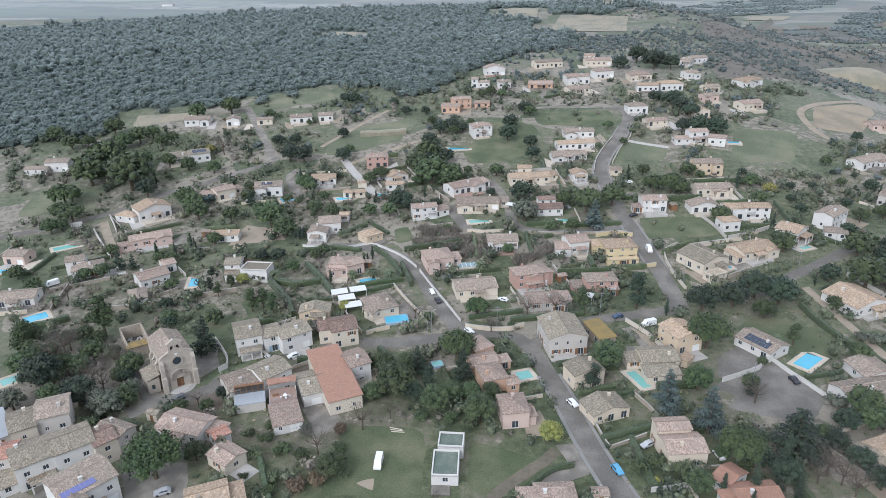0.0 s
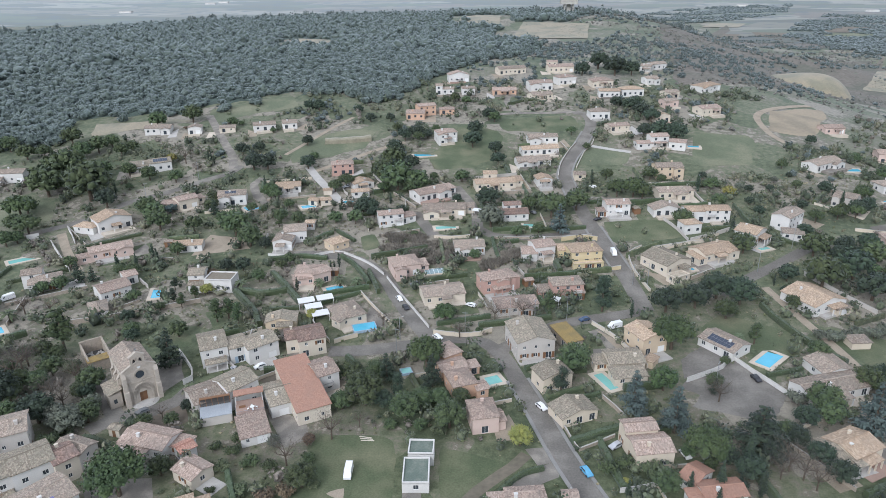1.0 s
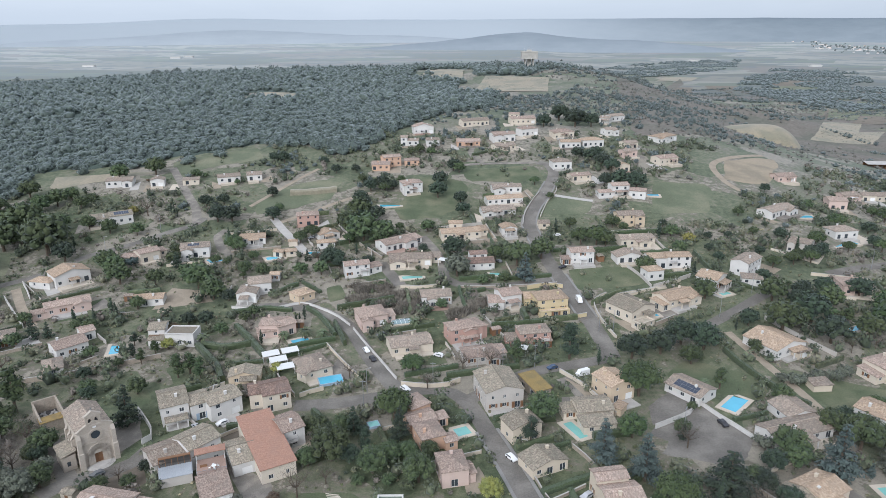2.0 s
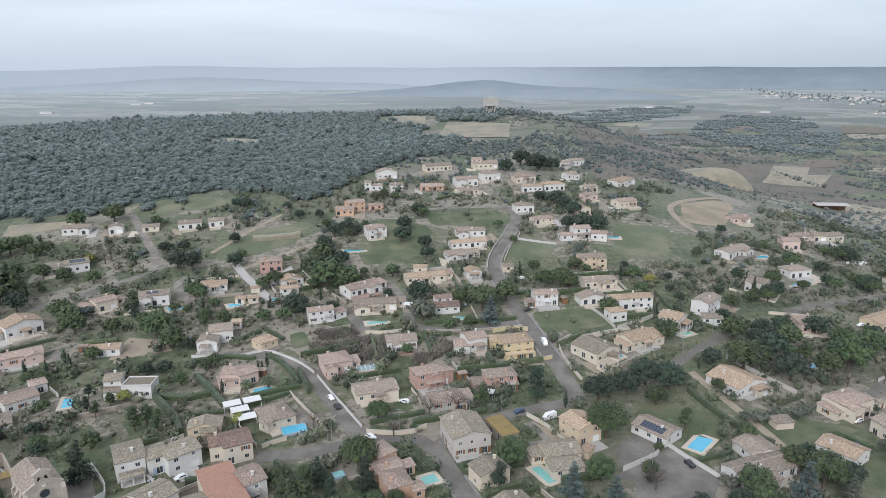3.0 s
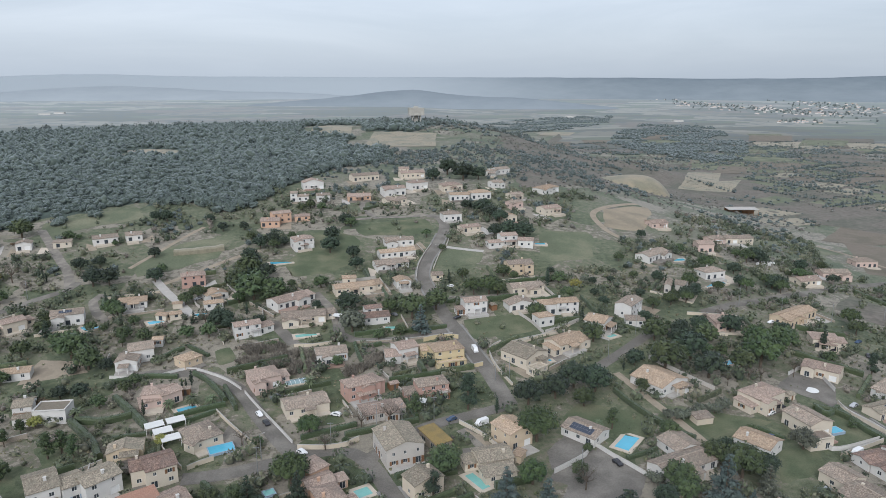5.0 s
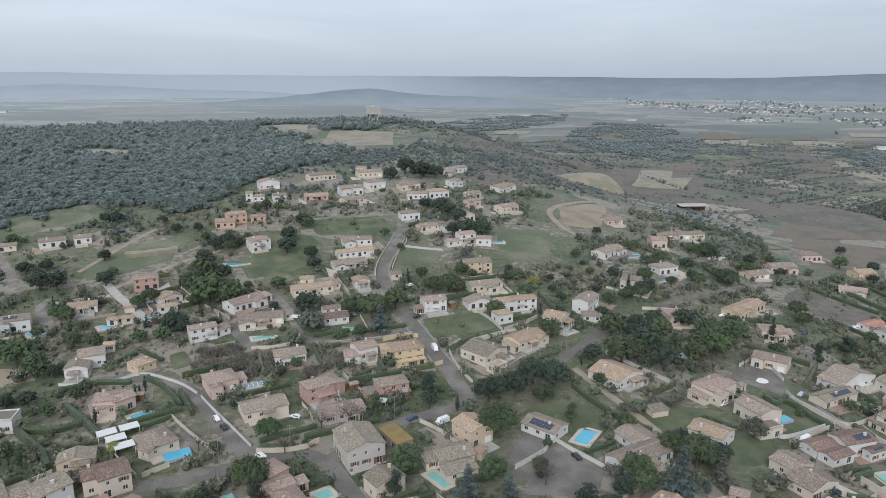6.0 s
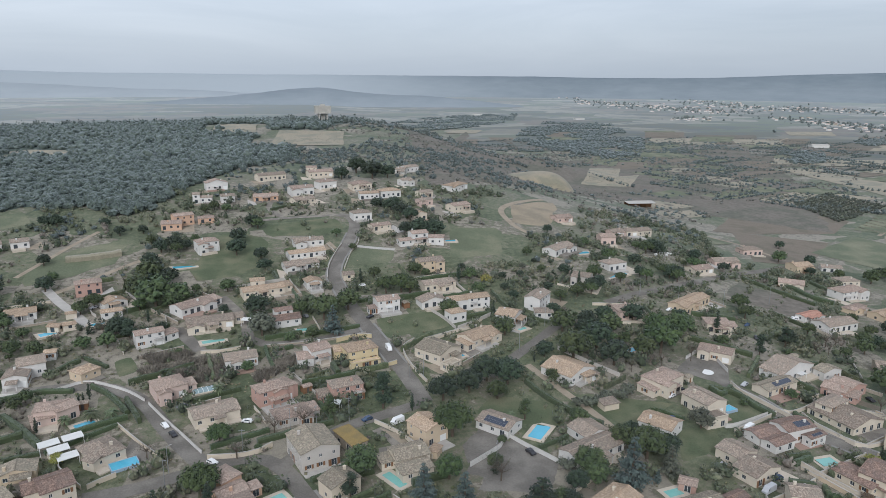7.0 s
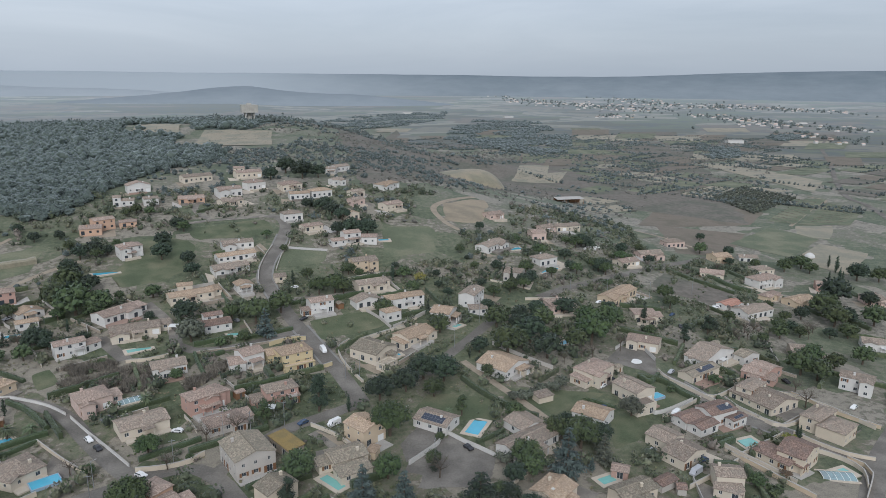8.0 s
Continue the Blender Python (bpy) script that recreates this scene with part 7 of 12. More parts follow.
house("pink villa with pale pink tile roofs", "pink", (-78.5, 216.6, 8, 7.1, 7, 4.55, "h"), (-74.7, 217.4, 43, 6.8, 7, 4, "g"), (-78.9, 214.5, 24, 8, 5, 2.73, "h"), roof="pink", seed=87)
house("cream villa with brown tiles above its pool", "cream", (-57.6, 192.3, 37, 9.2, 11, 2.91, "h"), (-57.9, 187.6, -34, 4.2, 5, 2.73, "g"), roof="brown", seed=88)
house("pink two-storey house with hipped pink tiles", "pink", (-44.8, 226.9, 25, 10, 9.5, 4.19, "h"), (-45.3, 221.3, 25, 3.9, 4.3, 4.07, "x"), (-38.6, 229.2, 25, 3.4, 5.4, 2.45, "m"), roof="pink", seed=89)
house("cream bungalow with brown tiles behind a pine", "cream", (-28.5, 209.1, 21, 14, 9, 2.91, "g"), (-23.9, 209, 29, 4.5, 5, 2.64, "x"), roof="brown", seed=90)
house("red rendered villa with arched balcony", "brick", (-10.6, 217.4, 26, 11.9, 7.2, 5.1, "h"), (-8.3, 214.8, 28, 4.6, 2.5, 4.55, "x"), (-6.2, 219.1, 37, 5.1, 6, 4.55, "h"), roof="pink", seed=91)
house("grey rendered house with pale pink tiles", "grey", (-4.6, 203.6, 18, 11.2, 8, 2.73, "h"), (-0.3, 200.8, 18, 4.2, 4, 2.61, "x"), (2, 205.8, 18, 3, 5.6, 2.33, "m"), roof="pink", seed=92)
house("red rendered two-storey house with tiled lean-to", "brick", (13.3, 215.4, 14, 10.5, 7, 5.1, "h"), (14.4, 212.9, 8, 10.1, 2.6, 2.55, "m"), (6.2, 213.9, 14, 4.2, 5.2, 2.45, "m"), roof="brown", seed=93)
house("bright yellow villa with straw tiles", "yellow", (20.5, 241.8, 16, 11.6, 9, 5.1, "h"), (13.6, 245.9, 12, 5.9, 7, 2.91, "g"), (22, 235.4, 16, 11.3, 2.6, 2.37, "f"), roof="tan", seed=94)
house("white rendered two-storey house with pale pink tiles", "white", (5, 245, 24, 7.9, 8, 4.55, "g"), (0.3, 242.5, 7, 5.6, 8, 2.73, "g"), roof="pink", seed=95, shutter='blue_paint')
house("white rendered house with weathered brown tiles", "white", (-22.8, 245.3, 12, 11.4, 8, 3.09, "g"), (-23.1, 240.4, 7, 4.3, 3, 3.09, "x"), roof="brown", seed=96)
house("white house of two gabled blocks", "white", (-96, 242.6, 7, 7.5, 8, 3.64, "x"), (-93.9, 250, 21, 8.6, 9, 4.55, "g"), roof="brown", seed=97)
house("ochre rendered house with straw-coloured tiles", "tan", (-74.9, 243.4, 49, 7.3, 6.6, 3.09, "h"), roof="tan", seed=98)
house("white bungalow with yellow shutters", "white", (-132.2, 237.2, 14, 8.6, 6, 2.73, "g"), (-138.0, 236.6, 14, 3, 4.1, 2.33, "m"), roof="tan", seed=99, shutter='yellow_paint', terrace=False)
house("pink rendered house with open loggia", "pink", (-162.4, 229.7, 39, 15.5, 7, 3.28, "g"), (-156.5, 229.9, 39, 5.6, 4, 3.16, "x"), (-169.1, 222.3, 39, 4.4, 3.9, 2.45, "m"), roof="pink", seed=100)
house("large white gabled house with straw tiles", "white", (-176.4, 254.1, 50, 13.5, 10, 4.55, "x"), (-184, 249, -7, 9.6, 6, 2.73, "h"), roof="tan", seed=101)
house("cream rendered house with pale pink tiles", "cream", (-153.6, 276.1, 50, 8.9, 7, 4.19, "g"), (-158.3, 273.8, -2, 8.4, 6, 2.73, "g"), (-149.7, 280.9, 50, 3.7, 4.7, 2.45, "m"), roof="pink", seed=102)
house("white two-storey house with solar panels", "white", (-133.7, 281.9, 18, 12.1, 8, 4.55, "g"), (-135.7, 277.2, 18, 4.8, 3.8, 4.43, "x"), roof="brown", seed=103, shutter='blue_paint', solar=((0, -0.25, 0.15, 0.3, 0.75),))
house("white rendered house with straw-coloured tiles", "white", (-112.6, 297, 16, 11.3, 8, 2.73, "g"), roof="tan", seed=104)
house("red-brown cube-shaped house with pale roof", "brick", (-92.2, 318.3, 17, 10.5, 7, 5.1, "h"), roof="pink", seed=105)
house("white rendered house with straw-coloured tiles", "white", (-78.8, 302.8, 34, 9.6, 7, 2.73, "x"), (-77.4, 293.3, 20, 7.8, 5, 2.55, "g"), roof="tan", seed=106)
house("white rendered two-storey house with pale pink tiles", "white", (-57.9, 266.3, 22, 10.3, 6, 5.1, "g"), (-52.3, 269.6, 39, 7.1, 6, 2.73, "g"), (-51.6, 269.8, 22, 4.3, 4, 2.45, "m"), roof="pink", seed=107)
house("long white house with pink tiles", "white", (-45.5, 294.8, 42, 15.9, 9.1, 3.09, "g"), (-39.1, 294.4, 42, 6.4, 4.1, 2.97, "x"), (-37.4, 300.5, 42, 4, 5.8, 2.45, "m"), roof="pink", seed=108)
house("cream rendered house with weathered brown tiles", "cream", (-36.8, 278.8, 10, 18, 9, 2.91, "g"), (-41.4, 273.2, 10, 6.5, 4.4, 2.79, "x"), (-26, 281.3, 10, 4.3, 5.4, 2.45, "m"), roof="brown", seed=109)
house("white rendered two-storey house with dark brown tiles", "white", (-6.3, 276.7, 12, 10.6, 8, 2.73, "g"), (-7.7, 279.1, 15, 7.2, 5, 5.1, "g"), roof="dark", seed=110)
house("long cream house with a bowed glazed front", "cream", (-16.9, 307.4, 17, 18.7, 8, 2.91, "g"), (-19.1, 310.5, 6, 6.2, 5, 5.46, "g"), (-6.3, 310.9, 17, 3.8, 6.2, 2.45, "m"), roof="tan", seed=111)
house("white rendered house with straw-coloured tiles", "white", (5.6, 312.5, 16, 7.1, 7, 3.09, "x"), roof="tan", seed=112, chimney=False)
house("white rendered house with weathered brown tiles", "white", (0.4, 335.1, 15, 16.8, 8, 2.73, "g"), (-3.4, 330.2, 15, 6.4, 3.4, 2.61, "x"), roof="brown", seed=113)
house("white rendered house with straw-coloured tiles", "white", (3.5, 349.5, 18, 19.1, 7, 2.91, "g"), roof="tan", seed=114)
house("white rendered house with weathered brown tiles", "white", (4.9, 365, 11, 15.7, 7, 3.19, "g"), (1.1, 360.5, 11, 6.1, 4.4, 3.07, "x"), roof="brown", seed=115)
house("sand-coloured rendered house with weathered brown tiles", "sand", (22.6, 319.5, 6, 5.1, 6, 2.55, "g"), roof="brown", seed=116, kind_name="carport", category="carport", chimney=False)
house("white square villa with pink tiles on a lawn", "white", (-46.7, 363.6, 22, 10.9, 8, 5.28, "h"), (-47.9, 358.8, 22, 4.6, 4, 5.16, "x"), roof="pink", seed=117)
house("orange rendered house with pink tiles", "orange", (-68.7, 398.8, 4, 10.6, 9, 3.19, "g"), (-63.9, 404.9, 26, 10.8, 7, 5.46, "g"), (-51.6, 407.2, 11, 8.7, 6, 2.73, "g"), roof="pink", seed=118)
house("white rendered two-storey house with weathered brown tiles", "white", (-55.3, 446.1, 4, 7.2, 6, 3.19, "g"), (-61, 445.3, 4, 4.3, 6, 5.46, "g"), roof="brown", seed=119)
house("white rendered house with weathered brown tiles", "white", (-42.6, 446.5, 12, 8.3, 7, 3.64, "g"), roof="brown", seed=120)
house("white rendered two-storey house with pale pink tiles", "white", (-52.3, 476.6, 16, 13.9, 9, 4.55, "x"), roof="pink", seed=121)
house("cream rendered house with weathered brown tiles", "cream", (-17.6, 500.1, 24, 20, 9, 3.64, "g"), roof="brown", seed=122)
house("cream rendered two-storey house with pale pink tiles", "cream", (17.2, 507.6, 15, 18.1, 9, 3.64, "g"), (11.6, 513.9, 3, 7.5, 6, 5.46, "g"), roof="pink", seed=123)
house("orange rendered house with pale pink tiles", "orange", (-19.4, 447.3, 8, 14.9, 9, 2.73, "g"), roof="pink", seed=124)
house("white rendered two-storey house with pale pink tiles", "white", (2.9, 458.4, 18, 15.3, 9, 4.55, "g"), (0.4, 452.8, 18, 6.6, 4.2, 4.43, "x"), roof="pink", seed=125)
house("cream rendered house with weathered brown tiles", "cream", (3.6, 437.9, 28, 13.9, 8, 2.91, "g"), roof="brown", seed=126)
house("white rendered two-storey house with pale pink tiles", "white", (19.7, 472.9, 29, 13, 8, 4.55, "h"), roof="pink", seed=127)
house("cream rendered house with pale pink tiles", "cream", (42.8, 469, 14, 14.4, 9, 3.64, "h"), (40.4, 463.8, 14, 6.8, 3.9, 3.52, "x"), roof="pink", seed=128)
house("white rendered house with straw-coloured tiles", "white", (46.2, 444.5, 4, 12.8, 7, 3.64, "g"), (60.1, 448.2, 13, 14, 8, 4, "h"), roof="tan", seed=129)
house("white rendered house with weathered brown tiles", "white", (37.1, 404.6, 14, 11.3, 8, 4, "h"), roof="brown", seed=130)
house("cream rendered house with pale pink tiles", "cream", (45.9, 385.1, 21, 11.7, 7, 2.73, "g"), roof="pink", seed=131)
house("cream rendered house with straw-coloured tiles", "cream", (71.2, 400.3, 17, 8.8, 7, 3.64, "x"), roof="tan", seed=132)
house("large white villa with pink roofs and pool", "white", (64.5, 363.2, 14, 9.3, 7, 5.46, "g"), (74.4, 360.4, -15, 8.3, 7, 3.64, "g"), (56.9, 360.1, 15, 8.2, 6, 2.73, "g"), roof="pink", seed=133)
house("ochre rendered two-storey house with weathered brown tiles", "tan", (63.7, 325.5, 11, 12.5, 8, 5.1, "g"), (68, 322.4, 11, 4.7, 3.8, 4.98, "x"), roof="brown", seed=134)
house("cream rendered house with weathered brown tiles", "cream", (61.7, 302.8, 13, 13.4, 8, 3.19, "g"), (66.3, 299.6, 13, 5.3, 4.4, 3.07, "x"), (69.8, 305.3, 13, 3.7, 4.9, 2.45, "m"), roof="brown", seed=135)
house("cream rendered house with pale pink tiles", "cream", (99.8, 416.5, 27, 13.2, 9, 3.64, "g"), roof="pink", seed=136)
house("white rendered house with straw-coloured tiles", "white", (109.3, 467, 39, 18.1, 9, 3.19, "h"), (108.7, 460.6, 39, 8.6, 4.1, 3.07, "x"), roof="tan", seed=137)
house("white rendered house with weathered brown tiles", "white", (77.9, 510.8, -22, 7.7, 8, 3.64, "g"), (85.5, 519.9, 30, 12.4, 8, 3.64, "g"), roof="brown", seed=138)
house("white rendered house with weathered brown tiles", "white", (75.3, 475.6, 24, 8.9, 7, 3.64, "g"), (79, 473.1, 24, 3.6, 4.6, 3.52, "x"), roof="brown", seed=139)
house("cream rendered house with weathered brown tiles", "cream", (83.1, 444.4, 28, 9.7, 7, 3.64, "g"), roof="brown", seed=140)
house("pale pink rendered house with weathered brown tiles", "pink", (79.7, 426.6, 26, 9.4, 7, 3.64, "g"), (78.7, 422.4, 26, 3.3, 3.7, 3.52, "x"), roof="brown", seed=141)
house("plain white two-storey house with pink tiles", "white", (36.4, 284, 12, 10.1, 7, 5.1, "g"), (30, 281.3, 12, 3.8, 4, 2.45, "m"), roof="pink", seed=142)
house("white rendered house with weathered brown tiles", "white", (56.8, 285.8, 14, 12.1, 7, 2.73, "x"), roof="brown", seed=143)
house("large white villa of three blocks", "white", (76.3, 281.6, 8, 10.2, 7, 4.91, "g"), (67.7, 280.8, 7, 8.2, 7, 4.55, "g"), (64.1, 269.7, 18, 7.3, 6, 4, "h"), roof="tan", seed=144)
house("white rendered house with straw-coloured tiles", "white", (86.4, 265, 52, 10.3, 8.5, 4.09, "x"), roof="tan", seed=145)
house("cream rendered house with straw-coloured tiles", "cream", (68.7, 249.5, 32, 14.9, 9, 3.09, "g"), (75, 248.2, 32, 5.2, 3.9, 2.97, "x"), (61.7, 243.8, 32, 3.2, 6.6, 2.45, "m"), roof="tan", seed=146)
house("cream villa with flat-roofed garage and pool", "cream", (50.2, 239.5, 38, 12.4, 12.7, 3.64, "x"), (52.9, 228.8, 37, 7.2, 4.2, 2.55, "f"), roof="grey", seed=147)
house("white rendered house with weathered brown tiles", "white", (-213.4, 366.9, 16, 14.2, 8, 3.19, "g"), (-208.2, 364.5, 16, 5.1, 3.5, 3.07, "x"), roof="brown", seed=148)
house("white rendered house with weathered brown tiles", "white", (-191.5, 367.3, 19, 7.3, 7, 3.64, "x"), roof="brown", seed=149)
house("cream rendered house with weathered brown tiles", "cream", (-173.4, 370.3, 17, 8.7, 5, 2.73, "m"), roof="brown", seed=150, chimney=False)
house("white rendered house with weathered brown tiles", "white", (-153.3, 375.1, 26, 12.3, 8, 3.19, "g"), roof="brown", seed=151)
house("white rendered house with weathered brown tiles", "white", (-139.6, 378.9, 24, 8.1, 8, 3.19, "g"), roof="brown", seed=152)
house("white house with solar panels and glazed veranda", "white", (-196.6, 314.1, 27, 9.9, 8, 3.19, "m"), (-187.4, 317.3, 35, 10.4, 9, 4.09, "g"), roof="grey", seed=153, solar=((1, -0.3, 0.35, 0.2, 0.8),))
house("white rendered two-storey house with weathered brown tiles", "white", (-254.1, 298.4, 13, 11.5, 8, 4.55, "g"), (-262.3, 292.8, 9, 11.5, 6, 2.73, "g"), roof="brown", seed=154)
house("small white garden shed with tiled roof", "white", (-90.6, 259.9, 7, 3.8, 4, 2.73, "g"), roof="tan", seed=155, kind_name="shed", category="shed", chimney=False)
house("small white garden cabin beside the pools", "cream", (-92.9, 294, 15, 3.9, 3, 2.18, "g"), roof="tan", seed=156, kind_name="shed", category="shed", chimney=False)
house("small cream pool house with straw tiles", "cream", (-95.5, 282.6, -16, 4.8, 4, 2.37, "g"), roof="tan", seed=157, kind_name="shed", category="shed", chimney=False)
house("small cream pool house with straw tiles", "cream", (-90.9, 283.5, 21, 4.6, 4, 2.37, "g"), roof="tan", seed=158, kind_name="shed", category="shed", chimney=False)
house("small red garden shed with pink tiles", "brick", (99.2, 145.6, -38, 4.4, 4, 2.37, "g"), roof="pink", seed=159, kind_name="shed", category="shed", chimney=False)
house("dark timber garden shed", "grey", (107.9, 137.6, 16, 6.3, 3.5, 2.18, "g"), roof="dark", seed=160, kind_name="shed", category="shed", chimney=False)
house("dark timber garden shed", "grey", (110.6, 134.1, -28, 2.3, 3, 2, "g"), roof="dark", seed=161, kind_name="shed", category="shed", chimney=False)
house("barn with a worn ochre sheet roof", "stone", (12.6, 185.2, 30, 5.3, 9.7, 2.73, "m"), roof="ochre", seed=162, kind_name="shed", category="shed", chimney=False)
house("small tan gabled house behind the terraced houses", "tan", (-77, 185.5, 13, 9.5, 6, 2.73, "x"), roof="grey", seed=163)
house("open garden shelter with grey-brown roof", "sand", (98.5, 192.8, 11, 5.9, 4, 2.18, "m"), roof="brown", seed=164, kind_name="shed", category="shed", chimney=False)
house("small roadside outbuilding with tiles", "sand", (100.7, 213, 26, 6.2, 4, 2.37, "h"), roof="brown", seed=165, kind_name="shed", category="shed", chimney=False)


# ---------------------------------------------------------------- walls and hedges
garden_wall("long white rendered wall along the curving lane", WALL["white"], 1.0, (-99.9, 234.2), (-85.1, 233.7), (-74.1, 239.0), (-65.1, 234.9), (-57.6, 229.4), (-51.8, 223.0))
garden_wall("white rendered wall along the curving lane", WALL["white"], 1.0, (-50.1, 220.7), (-43.5, 209.9), (-36.6, 199.2), (-30.0, 188.5))
garden_wall("white wall round the church square", WALL["white"], 1.6, (-101.7, 165.6), (-97.2, 160.9), (-92.9, 155.9), (-91.2, 152.4), (-92.6, 149.9))
garden_wall("long grey rubble wall between gardens", WALL["stone"], 1.6, (-145.4, 178.7), (-135.7, 182.9), (-124.7, 189.0), (-110.1, 197.3))
garden_wall("white boundary wall beside the dirt track", WALL["white"], 1.5, (-192.8, 236.5), (-181.5, 225.4), (-170.2, 214.5))
garden_wall("white boundary wall", WALL["white"], 1.5, (-193.6, 249.2), (-188.0, 243.2), (-182.5, 236.8))
garden_wall("white entrance wall", WALL["white"], 2.2, (-204.9, 238.3), (-202.5, 239.7), (-201.2, 241.0))
garden_wall("white wall between yard and pool garden", WALL["white"], 1.3, (60.3, 180.3), (63.7, 173.8), (66.7, 169.1), (69.6, 163.9))
garden_wall("white wall at the bungalow", WALL["white"], 1.3, (69.6, 163.9), (72.0, 165.9), (74.4, 167.8))
garden_wall("curved white retaining wall of the yard", WALL["white"], 1.5, (44.6, 167.1), (49.9, 170.7), (56.0, 175.3), (58.9, 180.1), (60.0, 184.4))
garden_wall("cream garden wall of the ochre house", WALL["cream"], 1.3, (21.0, 196.5), (26.8, 189.4), (31.4, 180.6), (34.9, 173.0))
garden_wall("low rubble wall at the roadside", WALL["stone"], 0.9, (8.3, 148.2), (11.2, 141.3), (13.9, 134.3), (17.9, 137.1), (22.7, 140.7))
garden_wall("white garden wall", WALL["white"], 1.2, (21.9, 121.3), (25.9, 122.6), (30.5, 124.5))
garden_wall("grey concrete wall at the road junction", WALL["sand"], 1.5, (-28.1, 185.3), (-20.2, 184.5), (-13.9, 185.8), (-10.1, 188.8))
garden_wall("yellow rendered terrace wall", WALL["yellow"], 1.6, (19.1, 231.0), (26.4, 232.4), (33.9, 235.5))
garden_wall("yellow rendered rear wall", WALL["yellow"], 1.8, (12.9, 256.3), (20.5, 259.1), (27.0, 258.0))
garden_wall("grey wall along the meadow", WALL["grey"], 1.6, (62.9, 260.1), (72.2, 265.5), (85.8, 275.1))
garden_wall("grey wall beside the meadow", WALL["grey"], 1.2, (55.2, 279.3), (58.9, 271.6), (62.2, 260.5))
garden_wall("cream curved wall at the road bend", WALL["cream"], 1.3, (42.2, 219.4), (39.6, 228.9), (37.8, 239.0), (38.3, 247.9), (43.4, 253.1))
garden_wall("cream wall along the lane", WALL["cream"], 1.2, (44.1, 250.9), (56.1, 256.0), (71.3, 261.2))
garden_wall("pale stone wall along the hill road", WALL["stone"], 0.9, (12.9, 320.2), (14.1, 333.6), (18.2, 350.3), (22.8, 363.5))
garden_wall("pale stone wall at the bend", WALL["sand"], 0.9, (33.8, 380.6), (31.7, 364.3), (26.6, 351.0), (21.8, 330.9))
garden_wall("pale stone wall along the lane", WALL["stone"], 1.0, (25.0, 261.6), (11.8, 258.6), (-1.4, 256.9), (-14.7, 256.3))
garden_wall("pale terrace wall", WALL["sand"], 1.2, (-37.8, 254.9), (-30.4, 254.8), (-23.4, 256.7))
garden_wall("cream wall along the estate street", WALL["cream"], 1.4, (152.3, 204.3), (151.9, 196.6), (155.2, 186.4), (158.0, 174.9))
garden_wall("cream wall of the villa", WALL["cream"], 1.3, (162.7, 180.1), (162.2, 171.6), (163.9, 164.2), (167.6, 158.3))
garden_wall("cream wall of the villa garden", WALL["cream"], 1.3, (168.3, 158.6), (178.7, 162.5), (190.7, 167.0))
garden_wall("ochre wall along the lower gardens", WALL["tan"], 1.3, (139.0, 144.3), (140.8, 137.7), (142.8, 129.4), (144.7, 122.7))
garden_wall("ochre wall at the street corner", WALL["tan"], 1.3, (171.6, 137.2), (173.1, 132.7), (170.9, 128.0), (157.6, 118.4))
garden_wall("grey wall along the villa", WALL["sand"], 1.2, (167.7, 153.8), (170.0, 146.0), (173.7, 139.1), (179.7, 134.6))
garden_wall("ochre wall behind the gardens", WALL["tan"], 1.4, (190.9, 178.7), (192.8, 172.9), (193.2, 168.3), (196.0, 159.2), (200.6, 150.3))
garden_wall("white wall of the corner plot", WALL["white"], 1.4, (132.1, 198.3), (135.2, 187.9), (130.9, 175.1), (153.0, 181.9))
garden_wall("white yard wall", WALL["white"], 1.4, (146.9, 225.5), (155.7, 231.0), (159.4, 228.4), (157.4, 213.6))
hedge("long clipped dark green hedge between gardens", 1.8, 1.6, (76.8, 213.4), (79.5, 203.6), (83.1, 194.6), (86.7, 187.1), (91.3, 181.4), seed=1)
hedge("dark clipped hedge beside the drive", 1.2, 1.0, (-7.3, 113.2), (-3.5, 118.7), (0.6, 124.1), (5.5, 126.8), seed=2)
hedge("dark green garden hedge", 2.2, 1.8, (-98.9, 205.2), (-90.1, 204.4), (-83.2, 207.5), seed=3)
hedge("dark green garden hedge", 2.2, 2.0, (-100.9, 204.9), (-89.4, 192.4), (-84.0, 183.7), seed=4)
hedge("dark green hedge along the path", 2.0, 2.0, (-92.5, 219.2), (-85.3, 211.4), (-76.2, 200.3), seed=5)
hedge("clipped hedge along the lane", 1.6, 1.4, (-69.5, 206.1), (-62.7, 209.6), (-54.9, 212.8), seed=6)
hedge("clipped hedge round the palm garden", 1.6, 1.4, (-55.6, 215.6), (-59.9, 222.8), (-64.9, 229.8), (-70.8, 235.1), seed=7)
hedge("clipped hedge at the road wall", 1.5, 1.3, (-27.8, 190.6), (-20.9, 193.4), (-11.3, 197.4), seed=8)
hedge("dark hedge beside the pool", 2.0, 1.6, (-163.9, 163.5), (-158.5, 167.0), (-155.1, 170.6), seed=9)
hedge("dark hedge along the street", 1.8, 1.5, (142.1, 200.2), (143.1, 196.3), (149.9, 200.8), seed=11)
hedge("dark hedge along the estate street", 1.8, 1.5, (149.3, 199.0), (149.5, 188.3), (151.2, 180.5), seed=12)
hedge("dark hedge behind the white house", 2.2, 2.0, (261.4, 335.3), (264.6, 313.6), (265.9, 296.3), (270.6, 288.5), seed=13)
hedge("dark hedge at the field", 2.2, 2.0, (288.8, 263.9), (291.4, 248.8), (289.9, 234.5), seed=14)
hedge("dark hedge at the field edge", 2.2, 2.0, (331.0, 281.4), (330.0, 266.1), (333.4, 255.4), seed=15)
